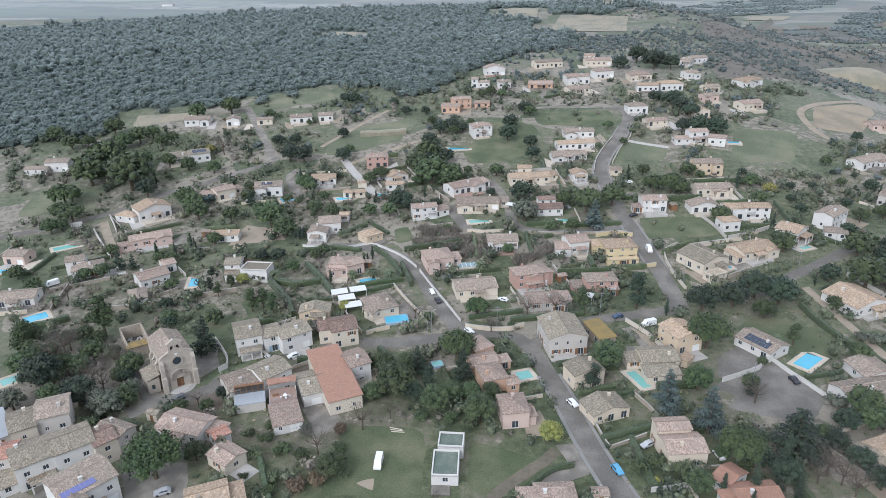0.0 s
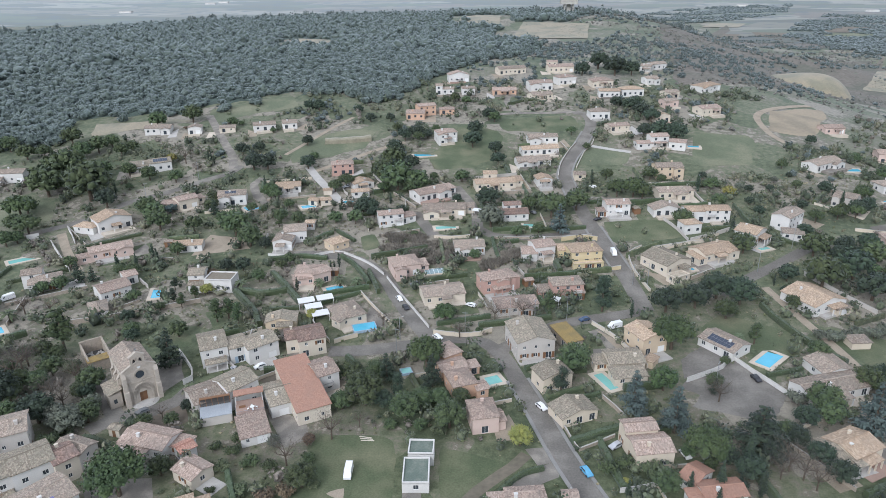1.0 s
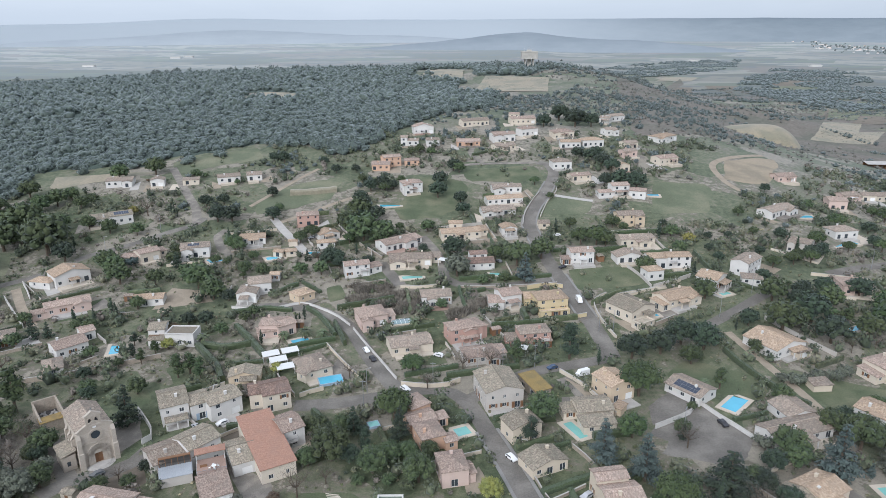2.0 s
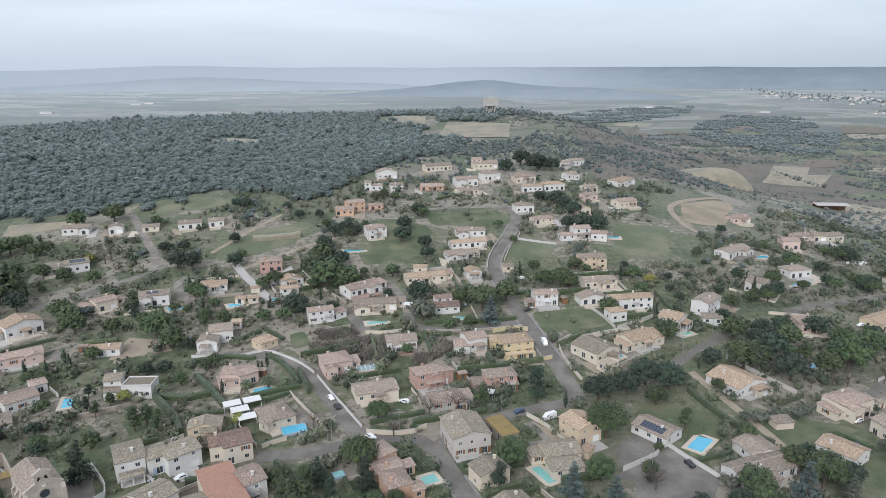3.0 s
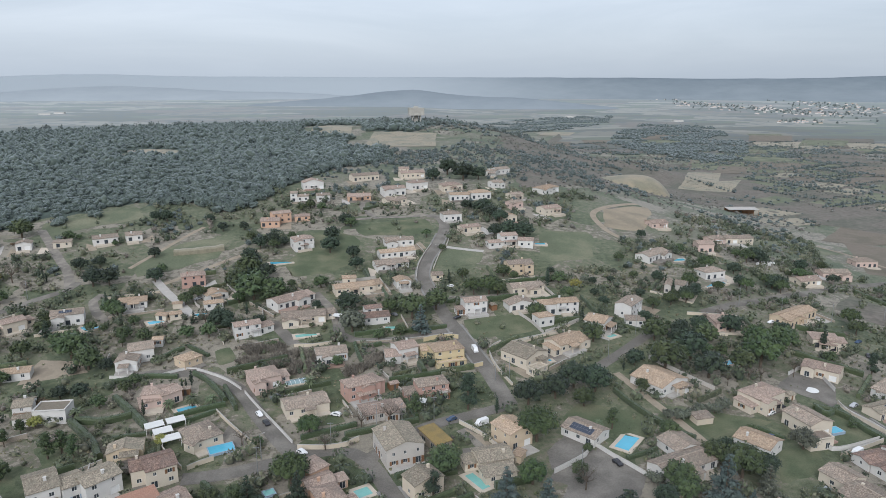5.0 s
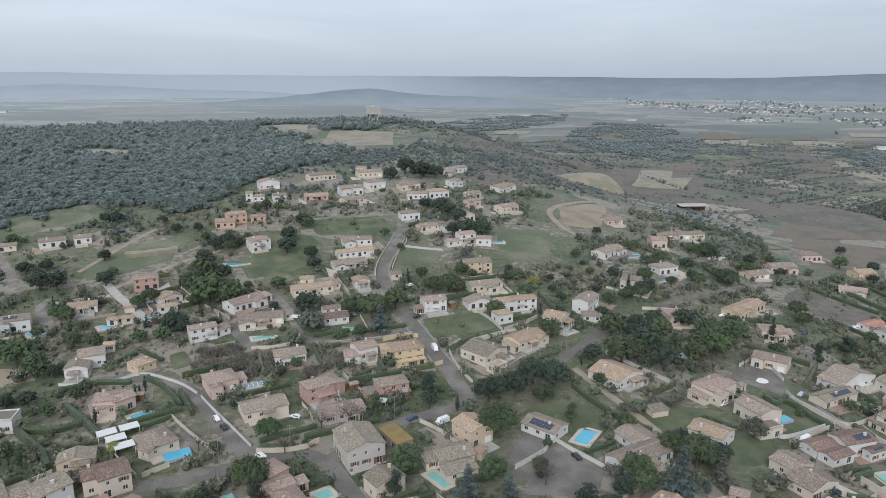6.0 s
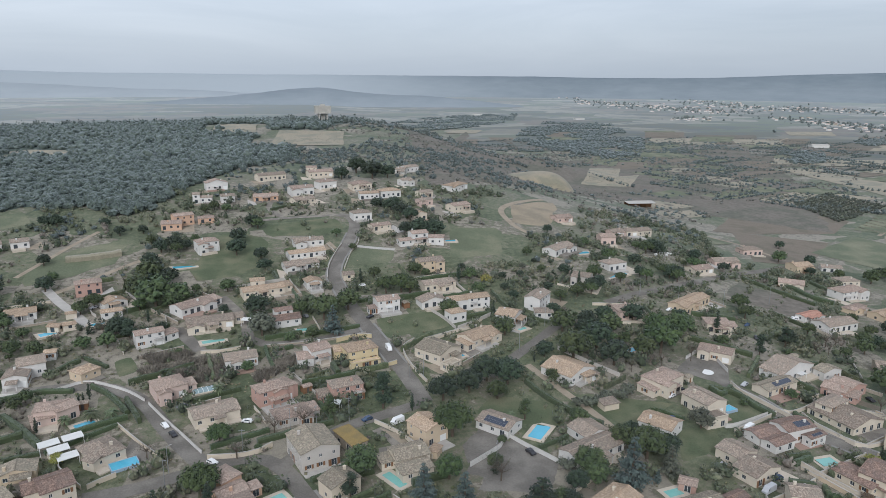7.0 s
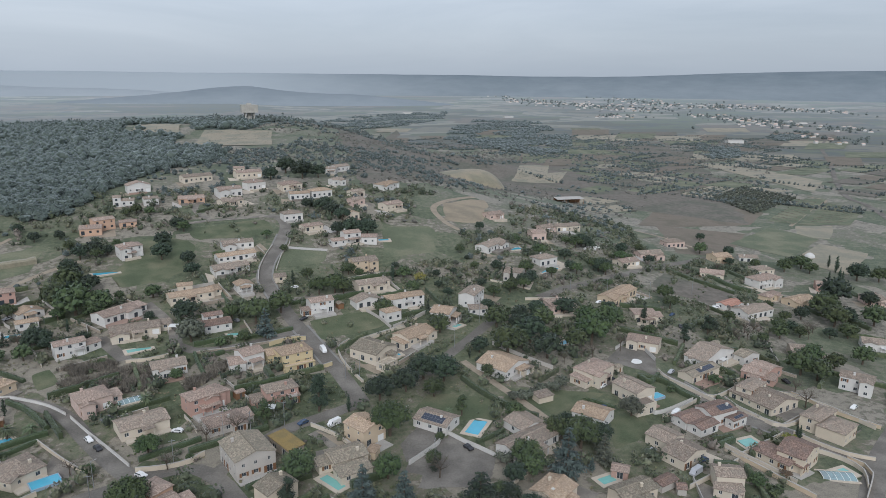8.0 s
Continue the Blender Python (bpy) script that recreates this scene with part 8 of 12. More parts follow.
hedge("reed thicket at the meadow", 2.6, 4.0, (-111.8, 356.0), (-96.6, 359.0), (-87.8, 362.2), seed=17, leaf=LEAF["reed"])
hedge("green clipped garden hedge", 1.6, 1.4, (-75.8, 233.0), (-87.5, 233.8), (-97.7, 230.1), seed=19)
hedge("dark green garden hedge", 1.8, 1.5, (311.8, 345.0), (302.5, 319.8), (302.3, 308.1), seed=20)
hedge("clipped hedge on the terrace", 1.5, 1.5, (-15.6, 424.1), (-3.9, 432.6), (4.7, 428.8), seed=21)
hedge("dark hedge under the meadow wall", 1.5, 1.5, (0.7, 263.6), (11.9, 266.0), (23.1, 268.3), seed=22)

# walls and hedges of the new estate
garden_wall("cream rendered wall along a garden of the estate", WALL["cream"], 1.4, (150.8, 200.8), (154.7, 190.3), (159, 181.2), (183.1, 191.1), thick=0.22)
garden_wall("cream rendered wall along a garden of the estate", WALL["cream"], 1.4, (160.5, 178.4), (163.5, 167.5), (168.1, 158), (192.2, 167.1), thick=0.22)
garden_wall("cream rendered wall along a garden of the estate", WALL["cream"], 1.4, (131.5, 171.9), (142.7, 176.4), (153.9, 181.4), thick=0.22)
garden_wall("cream rendered wall along a garden of the estate", WALL["cream"], 1.4, (139.3, 151.7), (140.6, 145.9), (143.1, 137.9), (145.2, 129.7), thick=0.22)
garden_wall("cream rendered wall along a garden of the estate", WALL["cream"], 1.4, (140.6, 145.9), (151.9, 149.7), (163.3, 153.7), thick=0.22)
garden_wall("cream rendered wall along a garden of the estate", WALL["cream"], 1.4, (165.2, 143.3), (169.4, 137), (169.7, 130), (163.7, 123.3), thick=0.22)
garden_wall("cream rendered wall along a garden of the estate", WALL["cream"], 1.4, (179, 185), (189.3, 176.8), (195.2, 167.6), (198.4, 150.3), thick=0.22)
hedge("tall dark clipped hedge beside a garden", 1.9, 1.5, (141.6, 201.8), (147.5, 197.2), (150.3, 189.3), (151.9, 180), seed=70)
hedge("tall dark clipped hedge beside a garden", 1.9, 1.5, (287.5, 326.1), (286.9, 313.4), (286.3, 299.2), seed=71)
hedge("tall dark clipped hedge beside a garden", 1.9, 1.5, (287.4, 260.4), (288, 245.3), (287.9, 229.3), seed=72)
hedge("tall dark clipped hedge beside a garden", 1.9, 1.5, (281.8, 277.5), (281.5, 263.8), (279.7, 251.2), seed=73)
hedge("tall dark clipped hedge beside a garden", 1.9, 1.5, (243.3, 326.6), (250.2, 304.8), (257.5, 286.1), seed=74)

# ---------------------------------------------------------------- pools
pool("blue swimming pool with pale deck under the pines", M["pool"], (127.8, 235.5), (129.0, 232.0), (132.6, 233.6), above=0)
pool("large blue swimming pool with pale paved surround", M["pool"], (64.7, 180.4), (68.0, 177.6), (75.9, 182.9), above=0)
pool("raised blue swimming pool on its terrace", M["pool"], (-54.1, 186.2), (-52.3, 182.2), (-46.4, 186.3), above=0.6)
pool("blue swimming pool with pale stone edge", M["pool"], (-131.5, 205.2), (-128.8, 197.9), (-125.6, 198.3), above=0)
pool("blue swimming pool with pale stone edge", M["pool"], (-70.2, 211.0), (-68.7, 208.7), (-63.9, 212.3), above=0)
pool("blue swimming pool with pale stone edge", M["pool"], (-127.0, 276.3), (-123.1, 272.0), (-118.5, 276.6), above=0)
pool("blue swimming pool with pale stone edge", M["pool"], (-101.0, 279.2), (-98.9, 275.9), (-93.9, 281.2), above=0)
pool("blue swimming pool with pale stone edge", M["pool"], (-83.7, 285.3), (-82.1, 283.1), (-78.5, 287.6), above=0)
pool("blue swimming pool with pale stone edge", M["pool"], (55.8, 238.1), (56.7, 234.9), (60.1, 238.2), above=0)
pool("blue swimming pool with pale stone edge", M["pool"], (80.0, 364.8), (79.5, 358.9), (85.5, 361.8), above=0)
pool("blue swimming pool with pale stone edge", M["pool"], (-60.8, 343.2), (-59.5, 338.8), (-49.8, 342.7), above=0)
pool("blue swimming pool with pale stone edge", M["pool"], (-208.6, 200.5), (-204.3, 195.6), (-203.0, 199.9), above=0)
pool("blue swimming pool with pale stone edge", M["pool"], (-171.6, 169.0), (-167.9, 165.8), (-163.3, 171.2), above=0)
pool("turquoise swimming pool in a garden", M["teal_pool"], (-2.3, 269.4), (-2.6, 265.8), (2.3, 269.5), above=0)
pool("turquoise swimming pool in a garden", M["teal_pool"], (-38.8, 265.1), (-37.9, 262.1), (-29.7, 264.1), above=0)
pool("turquoise swimming pool in a garden", M["teal_pool"], (-199.6, 219.9), (-197.0, 217.2), (-189.8, 223.3), above=0)
pool("turquoise swimming pool in a garden", M["teal_pool"], (-151.0, 136.0), (-148.1, 133.7), (-144.3, 138.3), above=0)
pool("turquoise swimming pool in a garden", M["teal_pool"], (20.0, 166.9), (24.0, 159.9), (25.5, 162.8), above=0)
pool("turquoise swimming pool in a garden", M["teal_pool"], (-10.1, 161.5), (-8.3, 158.2), (-6.0, 162.5), above=0)
pool("turquoise swimming pool in a garden", M["teal_pool"], (87.5, 256.7), (88.8, 254.3), (91.9, 257.9), above=0)
pool("small round-edged grey garden pool", M["teal_pool"], (-34.3, 163.3), (-33.2, 161.1), (-31.1, 163.0), above=0.5)
pool("raised blue garden pool", M["pool"], (136.4, 186.4), (137.2, 183.2), (141.3, 185.5), above=0.7)
pool("turquoise swimming pool in a garden", M["teal_pool"], (145.7, 153.0), (145.9, 149.1), (151.6, 151.7), above=0)
pool("turquoise swimming pool in a garden", M["teal_pool"], (157.4, 131.6), (157.7, 128.0), (166.0, 130.6), above=0)
pool("turquoise swimming pool in a garden", M["teal_pool"], (92.1, 144.9), (92.6, 142.0), (96.9, 144.2), above=0)
pool("blue swimming pool with pale stone edge", M["pool"], (126.2, 234.8), (127.3, 232.0), (132.0, 235.1), above=0)
pool("blue swimming pool with pale stone edge", M["pool"], (155.6, 315.3), (157.3, 311.4), (168.2, 321.2), above=0)
pool("blue swimming pool with pale stone edge", M["pool"], (152.2, 349.3), (152.4, 344.8), (160.6, 351.5), above=0)

# ---------------------------------------------------------------- vehicles
car("white", 5.1, 150.4, -53)
car("sky_blue", 15.1, 126.7, -62)
car("white", -38.1, 120.0, -84, van=True)
car("black", 63.6, 170.4, -71)
car("dark_blue", 18.8, 198.4, -150)
car("white", 28.0, 195.0, -150, van=True)
car("silver", 21.6, 175.6, -155)
car("silver", -81.9, 103.3, -149)
car("black", -106.0, 140.7, -57)
car("white", -74.8, 160.7, -137)
car("white", -42.7, 205.7, -59)
car("black", -39.5, 200.1, -60)
car("white", -26.4, 182.7, -43)
car("grey", -39.3, 216.8, -143)
car("white", -18.1, 203.9, 156)
car("silver", 22.5, 136.7, -141)
car("grey", -96.9, 136.2, -135)
car("silver", 115.1, 154.0, -148)
car("white", 137.0, 172.6, -152, van=True)
car("grey", 127.2, 158.5, 128)
car("black", 197.5, 187.7, -93)
car("black", 129.7, 201.2, -172)
car("white", 124.1, 197.0, -154)
car("silver", 120.5, 140.8, -158, van=True)
car("white", -178.1, 192.0, -122, van=True)
car("dark_blue", 127.0, 146.2, -173)
car("silver", 157.0, 202.7, -151)
car("white", 32.3, 246.9, -82, van=True)
car("black", 28.4, 276.4, -140)
car("white", 28.3, 309.1, 163)
car("silver", 92.4, 220.7, -148)
car("white", 167.4, 274.0, -156)
car("dark_blue", 165.9, 261.2, -158)
car("black", 179.5, 247.5, -161)
car("grey", -102.4, 211.3, -100)
car("white", 205.1, 164.7, -158)
car("white", -114.0, 293.6, 166)
car("silver", -86.1, 301.4, -135)
car("white", 228.9, 266.1, 178)
car("silver", 237.5, 270.7, -165)
car("grey", 1.5, 280.8, 121)


# ---------------------------------------------------------------- plot boundaries
def free_run(p, q, pad):
    """The longest free stretch of the line from p to q."""
    n = max(3, int(math.dist(p, q) / 1.0))
    x, y = np.linspace(p[0], q[0], n), np.linspace(p[1], q[1], n)
    ok = free_of(x, y, pad)
    best, start = (0, 0), None
    for i in range(n + 1):
        if i < n and ok[i]:
            start = i if start is None else start
        elif start is not None:
            if i - start > best[1] - best[0]:
                best = (start, i)
            start = None
    a, b = best[0], best[1] - 1
    return (x[a], y[a]), (x[b], y[b]), b - a


plot_rng = random.Random(8)
for n, (hx, hy, ht, hw, hd, what) in enumerate(list(HOMES)):
    if what != "house" or math.hypot(hx, hy) > 360:
        continue
    a = radians(ht)
    ux, uy = Vector((math.cos(a), math.sin(a))), Vector((-math.sin(a), math.cos(a)))
    ex, ey = hw / 2 + plot_rng.uniform(4, 8), hd / 2 + plot_rng.uniform(5, 9)
    mid = Vector((hx, hy))
    ring = [mid - ux * ex - uy * ey, mid + ux * ex - uy * ey, mid + ux * ex + uy * ey, mid - ux * ex + uy * ey]
    for p, q in zip(ring, ring[1:] + ring[:1]):
        if plot_rng.random() < 0.42:
            continue
        s, e, length = free_run(p, q, 0.2)
        if length < 6:
            continue
        m = ((s[0] + e[0]) / 2 + plot_rng.uniform(-0.3, 0.3), (s[1] + e[1]) / 2 + plot_rng.uniform(-0.3, 0.3))
        if plot_rng.random() < 0.36:
            wall_mat, tall = WALL[plot_rng.choice(("cream", "sand", "stone", "stone", "grey"))], plot_rng.uniform(0.8, 1.5)
            if hx > -55 or hy > 160:  # the old town has open yards
                garden_wall("low rendered wall round a garden plot", wall_mat, tall, s, m, e, thick=0.2)
        else:
            hedge("clipped evergreen hedge round a garden plot", plot_rng.uniform(1.1, 2.3), plot_rng.uniform(0.9, 1.7), s, m, e, leaf=M["hedge"] if plot_rng.random() < 0.7 else LEAF["bush"], seed=n)

# paved and gravelled yards beside the houses
for n, (hx, hy, ht, hw, hd, what) in enumerate(list(HOMES)):
    if what != "house" or not 130 < math.hypot(hx, hy) < 520 or plot_rng.random() < 0.22:
        continue
    a = radians(ht)
    ux, uy = Vector((math.cos(a), math.sin(a))), Vector((-math.sin(a), math.cos(a)))
    side, ex, ey = plot_rng.choice((-1, 1)), plot_rng.uniform(3.5, 7), plot_rng.uniform(3.5, 7)
    p0 = Vector((hx, hy)) + ux * side * (hw / 2 - 1) - uy * (hd / 2 + ey)
    p1, p2, p3 = p0 + ux * side * (ex + 1), p0 + ux * side * ex + uy * (ey + hd * 0.8), p0 + uy * (ey + 0.5)
    mid = (p0 + p1 + p2) / 3
    if not bool(free_of(np.array([p1.x, mid.x]), np.array([p1.y, mid.y]), 0.3).all()):
        continue
    mat, label = plot_rng.choice((("drive", "pale gravel yard beside a house"), ("paving", "stone-paved terrace beside a house"), ("dirt", "bare sandy yard beside a house"), ("concrete", "pale concrete forecourt of a house")))
    sheet("yard", label, "yard", M[mat], p0, p1, p2, p3, level=0.01 + 0.004 * (n % 4))

# sheds, vegetable plots and parked cars in the gardens
def garden_shed(x, y, turn, n):
    ob = thing("garden_shed", ("small rendered garden shed with tile roof", "brown timber garden shed with tile roof")[n % 2], "shed", x, y, turn, "garden sheds")
    mat = WALL["cream"] if n % 2 == 0 else M["wood"]
    part("wall", boxes((-1.6, 1.6, -1.3, 1.3, -0.8, 2.1)), mat, ob)
    child("roof", roof_mesh(3.2, 2.6, "g", 0.5, 0.2, ROOF[("brown", "pink", "grey")[n % 3]]), ob, pose(0, 0, 2.1))
    part("door", boxes((-0.45, 0.45, -1.34, -1.301, 0.0, 1.85)), M["wood"] if n % 2 == 0 else M["reveal"], ob)
    take(x, y, 2.2)


def spot_free(x, y, r):
    return bool(free_of(np.array([x]), np.array([y]), r)[0])


for n, (hx, hy, ht, hw, hd, what) in enumerate(list(HOMES)):
    if what != "house" or not 100 < math.hypot(hx, hy) < 330:
        continue
    a = radians(ht)
    ux, uy = Vector((math.cos(a), math.sin(a))), Vector((-math.sin(a), math.cos(a)))
    for kind, odds, reach in (("shed", 0.34, 5.5), ("beds", 0.42, 7.0), ("car", 0.16, 4.5)):
        if plot_rng.random() > odds:
            continue
        side, deep = plot_rng.choice((-1, 1)), plot_rng.uniform(-0.5, 0.8)
        p = Vector((hx, hy)) + ux * side * (hw / 2 + reach) + uy * deep * hd
        if not spot_free(p.x, p.y, 1.6):
            continue
        if kind == "shed":
            garden_shed(p.x, p.y, ht + plot_rng.choice((0, 90)), n)
        elif kind == "car":
            car(plot_rng.choice(("white", "silver", "grey", "black", "dark_blue", "red")), p.x, p.y, ht + plot_rng.choice((0, 90)) + plot_rng.uniform(-8, 8))
            take(p.x, p.y, 2.4)
        else:
            w, d = ux * plot_rng.uniform(2.0, 4.0), uy * plot_rng.uniform(1.5, 3.0)
            sheet("vegetable_plot", "dug vegetable plot of bare brown soil", "vegetable plot", M["bare"], p - w - d, p + w - d, p + w + d, p - w + d, level=0.02)

# ---------------------------------------------------------------- trees and shrubs
tree("umbrella", "pine", -85.9, 107.5, 7.22, "umbrella pine with a broad green crown", 0, name="pine_tree", category="tree")
tree("round", "oak", -80.1, 114.6, 3.15, "evergreen oak with a dense rounded crown", 1)
tree("umbrella", "pine", 42.4, 133.6, 5.93, "umbrella pine with a broad green crown", 2, name="pine_tree", category="tree")
tree("cedar", "dark", 56.1, 140.8, 7.51, "dark green conifer with dense crown", 3, 0.55)
tree("cedar", "blue", 28.3, 151.2, 4.55, "blue-grey cedar with layered branches", 4)
tree("cedar", "blue", 37.2, 144.0, 4.88, "blue-grey cedar with layered branches", 5)
tree("round", "pine", 37.5, 162.4, 4.35, "evergreen oak with a dense rounded crown", 6)
tree("cypress", "dark", 51.2, 132.5, 1.58, "slim dark green columnar cypress", 7, name="cypress_tree", category="tree")
tree("cypress", "dark", 36.6, 122.4, 0.95, "slim dark green columnar cypress", 8, name="cypress_tree", category="tree")
tree("cypress", "dark", 51.5, 123.1, 1.11, "slim dark green columnar cypress", 9, name="cypress_tree", category="tree")
tree("cypress", "dark", 41.3, 117.7, 0.95, "slim dark green columnar cypress", 10, name="cypress_tree", category="tree")
tree("cypress", "dark", 23.3, 119.4, 0.79, "slim dark green columnar cypress", 11, name="cypress_tree", category="tree")
tree("cypress", "dark", 33.8, 201.7, 0.94, "slim dark green columnar cypress", 12, name="cypress_tree", category="tree")
tree("cypress", "dark", -143.7, 227.6, 0.95, "slim dark green columnar cypress", 13, name="cypress_tree", category="tree")
tree("cypress", "dark", -140.4, 224.6, 0.93, "slim dark green columnar cypress", 14, name="cypress_tree", category="tree")
tree("cypress", "dark", -153.4, 218.9, 0.94, "slim dark green columnar cypress", 15, name="cypress_tree", category="tree")
tree("cypress", "dark", -145.6, 219.1, 0.93, "slim dark green columnar cypress", 16, name="cypress_tree", category="tree")
tree("cypress", "dark", -165.2, 326.2, 0.93, "slim dark green columnar cypress", 17, name="cypress_tree", category="tree")
tree("cypress", "dark", -163.3, 324.9, 0.93, "slim dark green columnar cypress", 18, name="cypress_tree", category="tree")
tree("cypress", "dark", -125.5, 300.0, 0.84, "slim dark green columnar cypress", 19, name="cypress_tree", category="tree")
tree("cypress", "dark", 28.0, 313.0, 1.08, "slim dark green columnar cypress", 20, name="cypress_tree", category="tree")
tree("cypress", "dark", 74.7, 308.4, 1.36, "slim dark green columnar cypress", 21, name="cypress_tree", category="tree")
tree("cypress", "dark", 81.3, 271.4, 0.99, "slim dark green columnar cypress", 22, name="cypress_tree", category="tree")
tree("cypress", "dark", 25.3, 302.6, 0.79, "slim dark green columnar cypress", 23, name="cypress_tree", category="tree")
tree("cypress", "dark", -79.5, 208.1, 0.81, "slim dark green columnar cypress", 24, name="cypress_tree", category="tree")
tree("cypress", "dark", -69.6, 227.4, 0.85, "slim dark green columnar cypress", 25, name="cypress_tree", category="tree")
tree("round", "yellow", 0.0, 134.8, 3.35, "mimosa tree in yellow blossom", 26)
tree("round", "yellow", -68.4, 190.1, 2.25, "mimosa tree in yellow blossom", 27)
tree("round", "yellow", 87.2, 304.3, 3.26, "mimosa tree in yellow blossom", 28)
tree("round", "yellow", -184.8, 325.8, 2.86, "mimosa tree in yellow blossom", 29)
tree("shrub", "bush", -112.6, 122.1, 2.91, "rounded evergreen garden shrub", 30, name="shrub", category="shrub")
tree("round", "yellow", -110.4, 202.9, 2.50, "mimosa tree in yellow blossom", 31)
tree("round", "oak", -40.7, 146.7, 6.01, "evergreen oak with a dense rounded crown", 32)
tree("cedar", "dark", -37.3, 158.7, 3.17, "dark green conifer with dense crown", 33)
tree("cedar", "dark", -24.4, 157.0, 3.73, "dark green conifer with dense crown", 34)
tree("umbrella", "pine", -27.5, 166.8, 5.81, "umbrella pine with a broad green crown", 35, name="pine_tree", category="tree")
tree("round", "oak", -17.5, 139.7, 4.72, "evergreen oak with a dense rounded crown", 36)
tree("round", "oak", -29.3, 142.2, 4.39, "evergreen oak with a dense rounded crown", 37)
tree("bare", "bare", -45.4, 131.7, 4.26, "leafless winter tree with fine twigs", 38)
tree("round", "rust", -50.2, 129.3, 1.86, "garden tree with rusty dry leaves", 39)
tree("round", "oak", -47.3, 114.8, 3.72, "evergreen oak with a dense rounded crown", 40)
tree("bare", "bare", -53.1, 121.3, 4.12, "leafless winter tree with fine twigs", 41)
tree("round", "oak", 14.1, 169.0, 5.37, "evergreen oak with a dense rounded crown", 42)
tree("tall", "dark", 10.3, 157.3, 3.13, "dark green conifer with dense crown", 43)
tree("tall", "dark", 24.8, 205.1, 4.71, "dark green conifer with dense crown", 44)
tree("tall", "oak", 7.2, 201.8, 3.34, "tall ragged pine in a garden", 45)
tree("umbrella", "pine", -25.3, 192.2, 4.32, "umbrella pine with a broad green crown", 46, name="pine_tree", category="tree")
tree("round", "dark", 45.2, 206.7, 5.40, "evergreen oak with a dense rounded crown", 47)
tree("round", "dark", 55.2, 210.2, 5.52, "evergreen oak with a dense rounded crown", 48)
tree("round", "dark", 63.5, 217.4, 5.71, "evergreen oak with a dense rounded crown", 49)
tree("round", "dark", 70.0, 214.0, 6.08, "evergreen oak with a dense rounded crown", 50)
tree("umbrella", "pine", 43.3, 184.2, 6.97, "umbrella pine with a broad green crown", 51, name="pine_tree", category="tree")
tree("round", "pine", 63.5, 204.3, 4.29, "evergreen oak with a dense rounded crown", 52)
tree("round", "oak", 62.1, 274.8, 4.35, "evergreen oak with a dense rounded crown", 59)
tree("round", "oak", 80.7, 252.5, 5.12, "evergreen oak with a dense rounded crown", 60)
tree("cedar", "blue", 12.1, 263.0, 4.61, "blue-grey cedar with layered branches", 61)
tree("round", "olive", -15.7, 266.7, 5.84, "grey-green olive tree with loose crown", 62)
tree("umbrella", "oak", 9.1, 277.4, 6.74, "umbrella pine with a broad green crown", 63, name="pine_tree", category="tree")
tree("round", "oak", 19.9, 285.3, 5.95, "evergreen oak with a dense rounded crown", 64)
tree("round", "dark", -18.4, 286.1, 5.46, "evergreen oak with a dense rounded crown", 65)
tree("umbrella", "pine", 38.4, 300.2, 5.20, "umbrella pine with a broad green crown", 66, name="pine_tree", category="tree")
tree("umbrella", "pine", 45.5, 300.6, 5.74, "umbrella pine with a broad green crown", 67, name="pine_tree", category="tree")
tree("umbrella", "pine", 49.1, 298.1, 4.68, "umbrella pine with a broad green crown", 68, name="pine_tree", category="tree")
tree("round", "oak", -60.9, 298.7, 8.63, "evergreen oak with a dense rounded crown", 69)
tree("round", "oak", -70.1, 310.0, 6.53, "evergreen oak with a dense rounded crown", 70)
tree("round", "oak", -53.4, 296.8, 4.63, "evergreen oak with a dense rounded crown", 71)
tree("umbrella", "oak", -90.0, 296.1, 3.73, "umbrella pine with a broad green crown", 72, name="pine_tree", category="tree")
tree("umbrella", "oak", -114.9, 284.7, 3.70, "umbrella pine with a broad green crown", 73, name="pine_tree", category="tree")
tree("tall", "oak", -152.6, 148.8, 4.65, "tall ragged pine in a garden", 74)
tree("tall", "pine", -136.3, 162.3, 5.39, "tall ragged pine in a garden", 75)
tree("bare", "bare", -139.5, 145.9, 5.57, "leafless winter tree with fine twigs", 76)
tree("cedar", "dark", -101.0, 158.7, 4.57, "dark green conifer with dense crown", 78)
tree("umbrella", "oak", -206.0, 241.4, 6.01, "umbrella pine with a broad green crown", 79, name="pine_tree", category="tree")
tree("umbrella", "oak", -214.3, 244.8, 5.03, "umbrella pine with a broad green crown", 80, name="pine_tree", category="tree")
tree("round", "oak", -200.9, 278.1, 11.68, "evergreen oak with a dense rounded crown", 81)
tree("round", "oak", -224.1, 281.0, 9.16, "evergreen oak with a dense rounded crown", 82)
tree("round", "oak", -228.4, 301.1, 9.59, "evergreen oak with a dense rounded crown", 83)
tree("round", "dark", -189.5, 271.9, 5.68, "evergreen oak with a dense rounded crown", 84)
tree("bare", "bare", -118.5, 135.7, 3.75, "leafless winter tree with fine twigs", 85)
tree("round", "oak", -116.0, 144.9, 4.19, "evergreen oak with a dense rounded crown", 86)
tree("round", "olive", -110.9, 127.0, 4.22, "grey-green olive tree with loose crown", 87)
tree("round", "olive", -116.9, 129.6, 3.67, "grey-green olive tree with loose crown", 88)
tree("round", "dark", -124.6, 132.1, 3.10, "evergreen oak with a dense rounded crown", 89)
tree("round", "oak", -138.5, 137.2, 4.35, "evergreen oak with a dense rounded crown", 90)
tree("round", "oak", -136.1, 142.9, 3.67, "evergreen oak with a dense rounded crown", 91)
tree("round", "oak", -119.2, 249.5, 6.75, "evergreen oak with a dense rounded crown", 93)
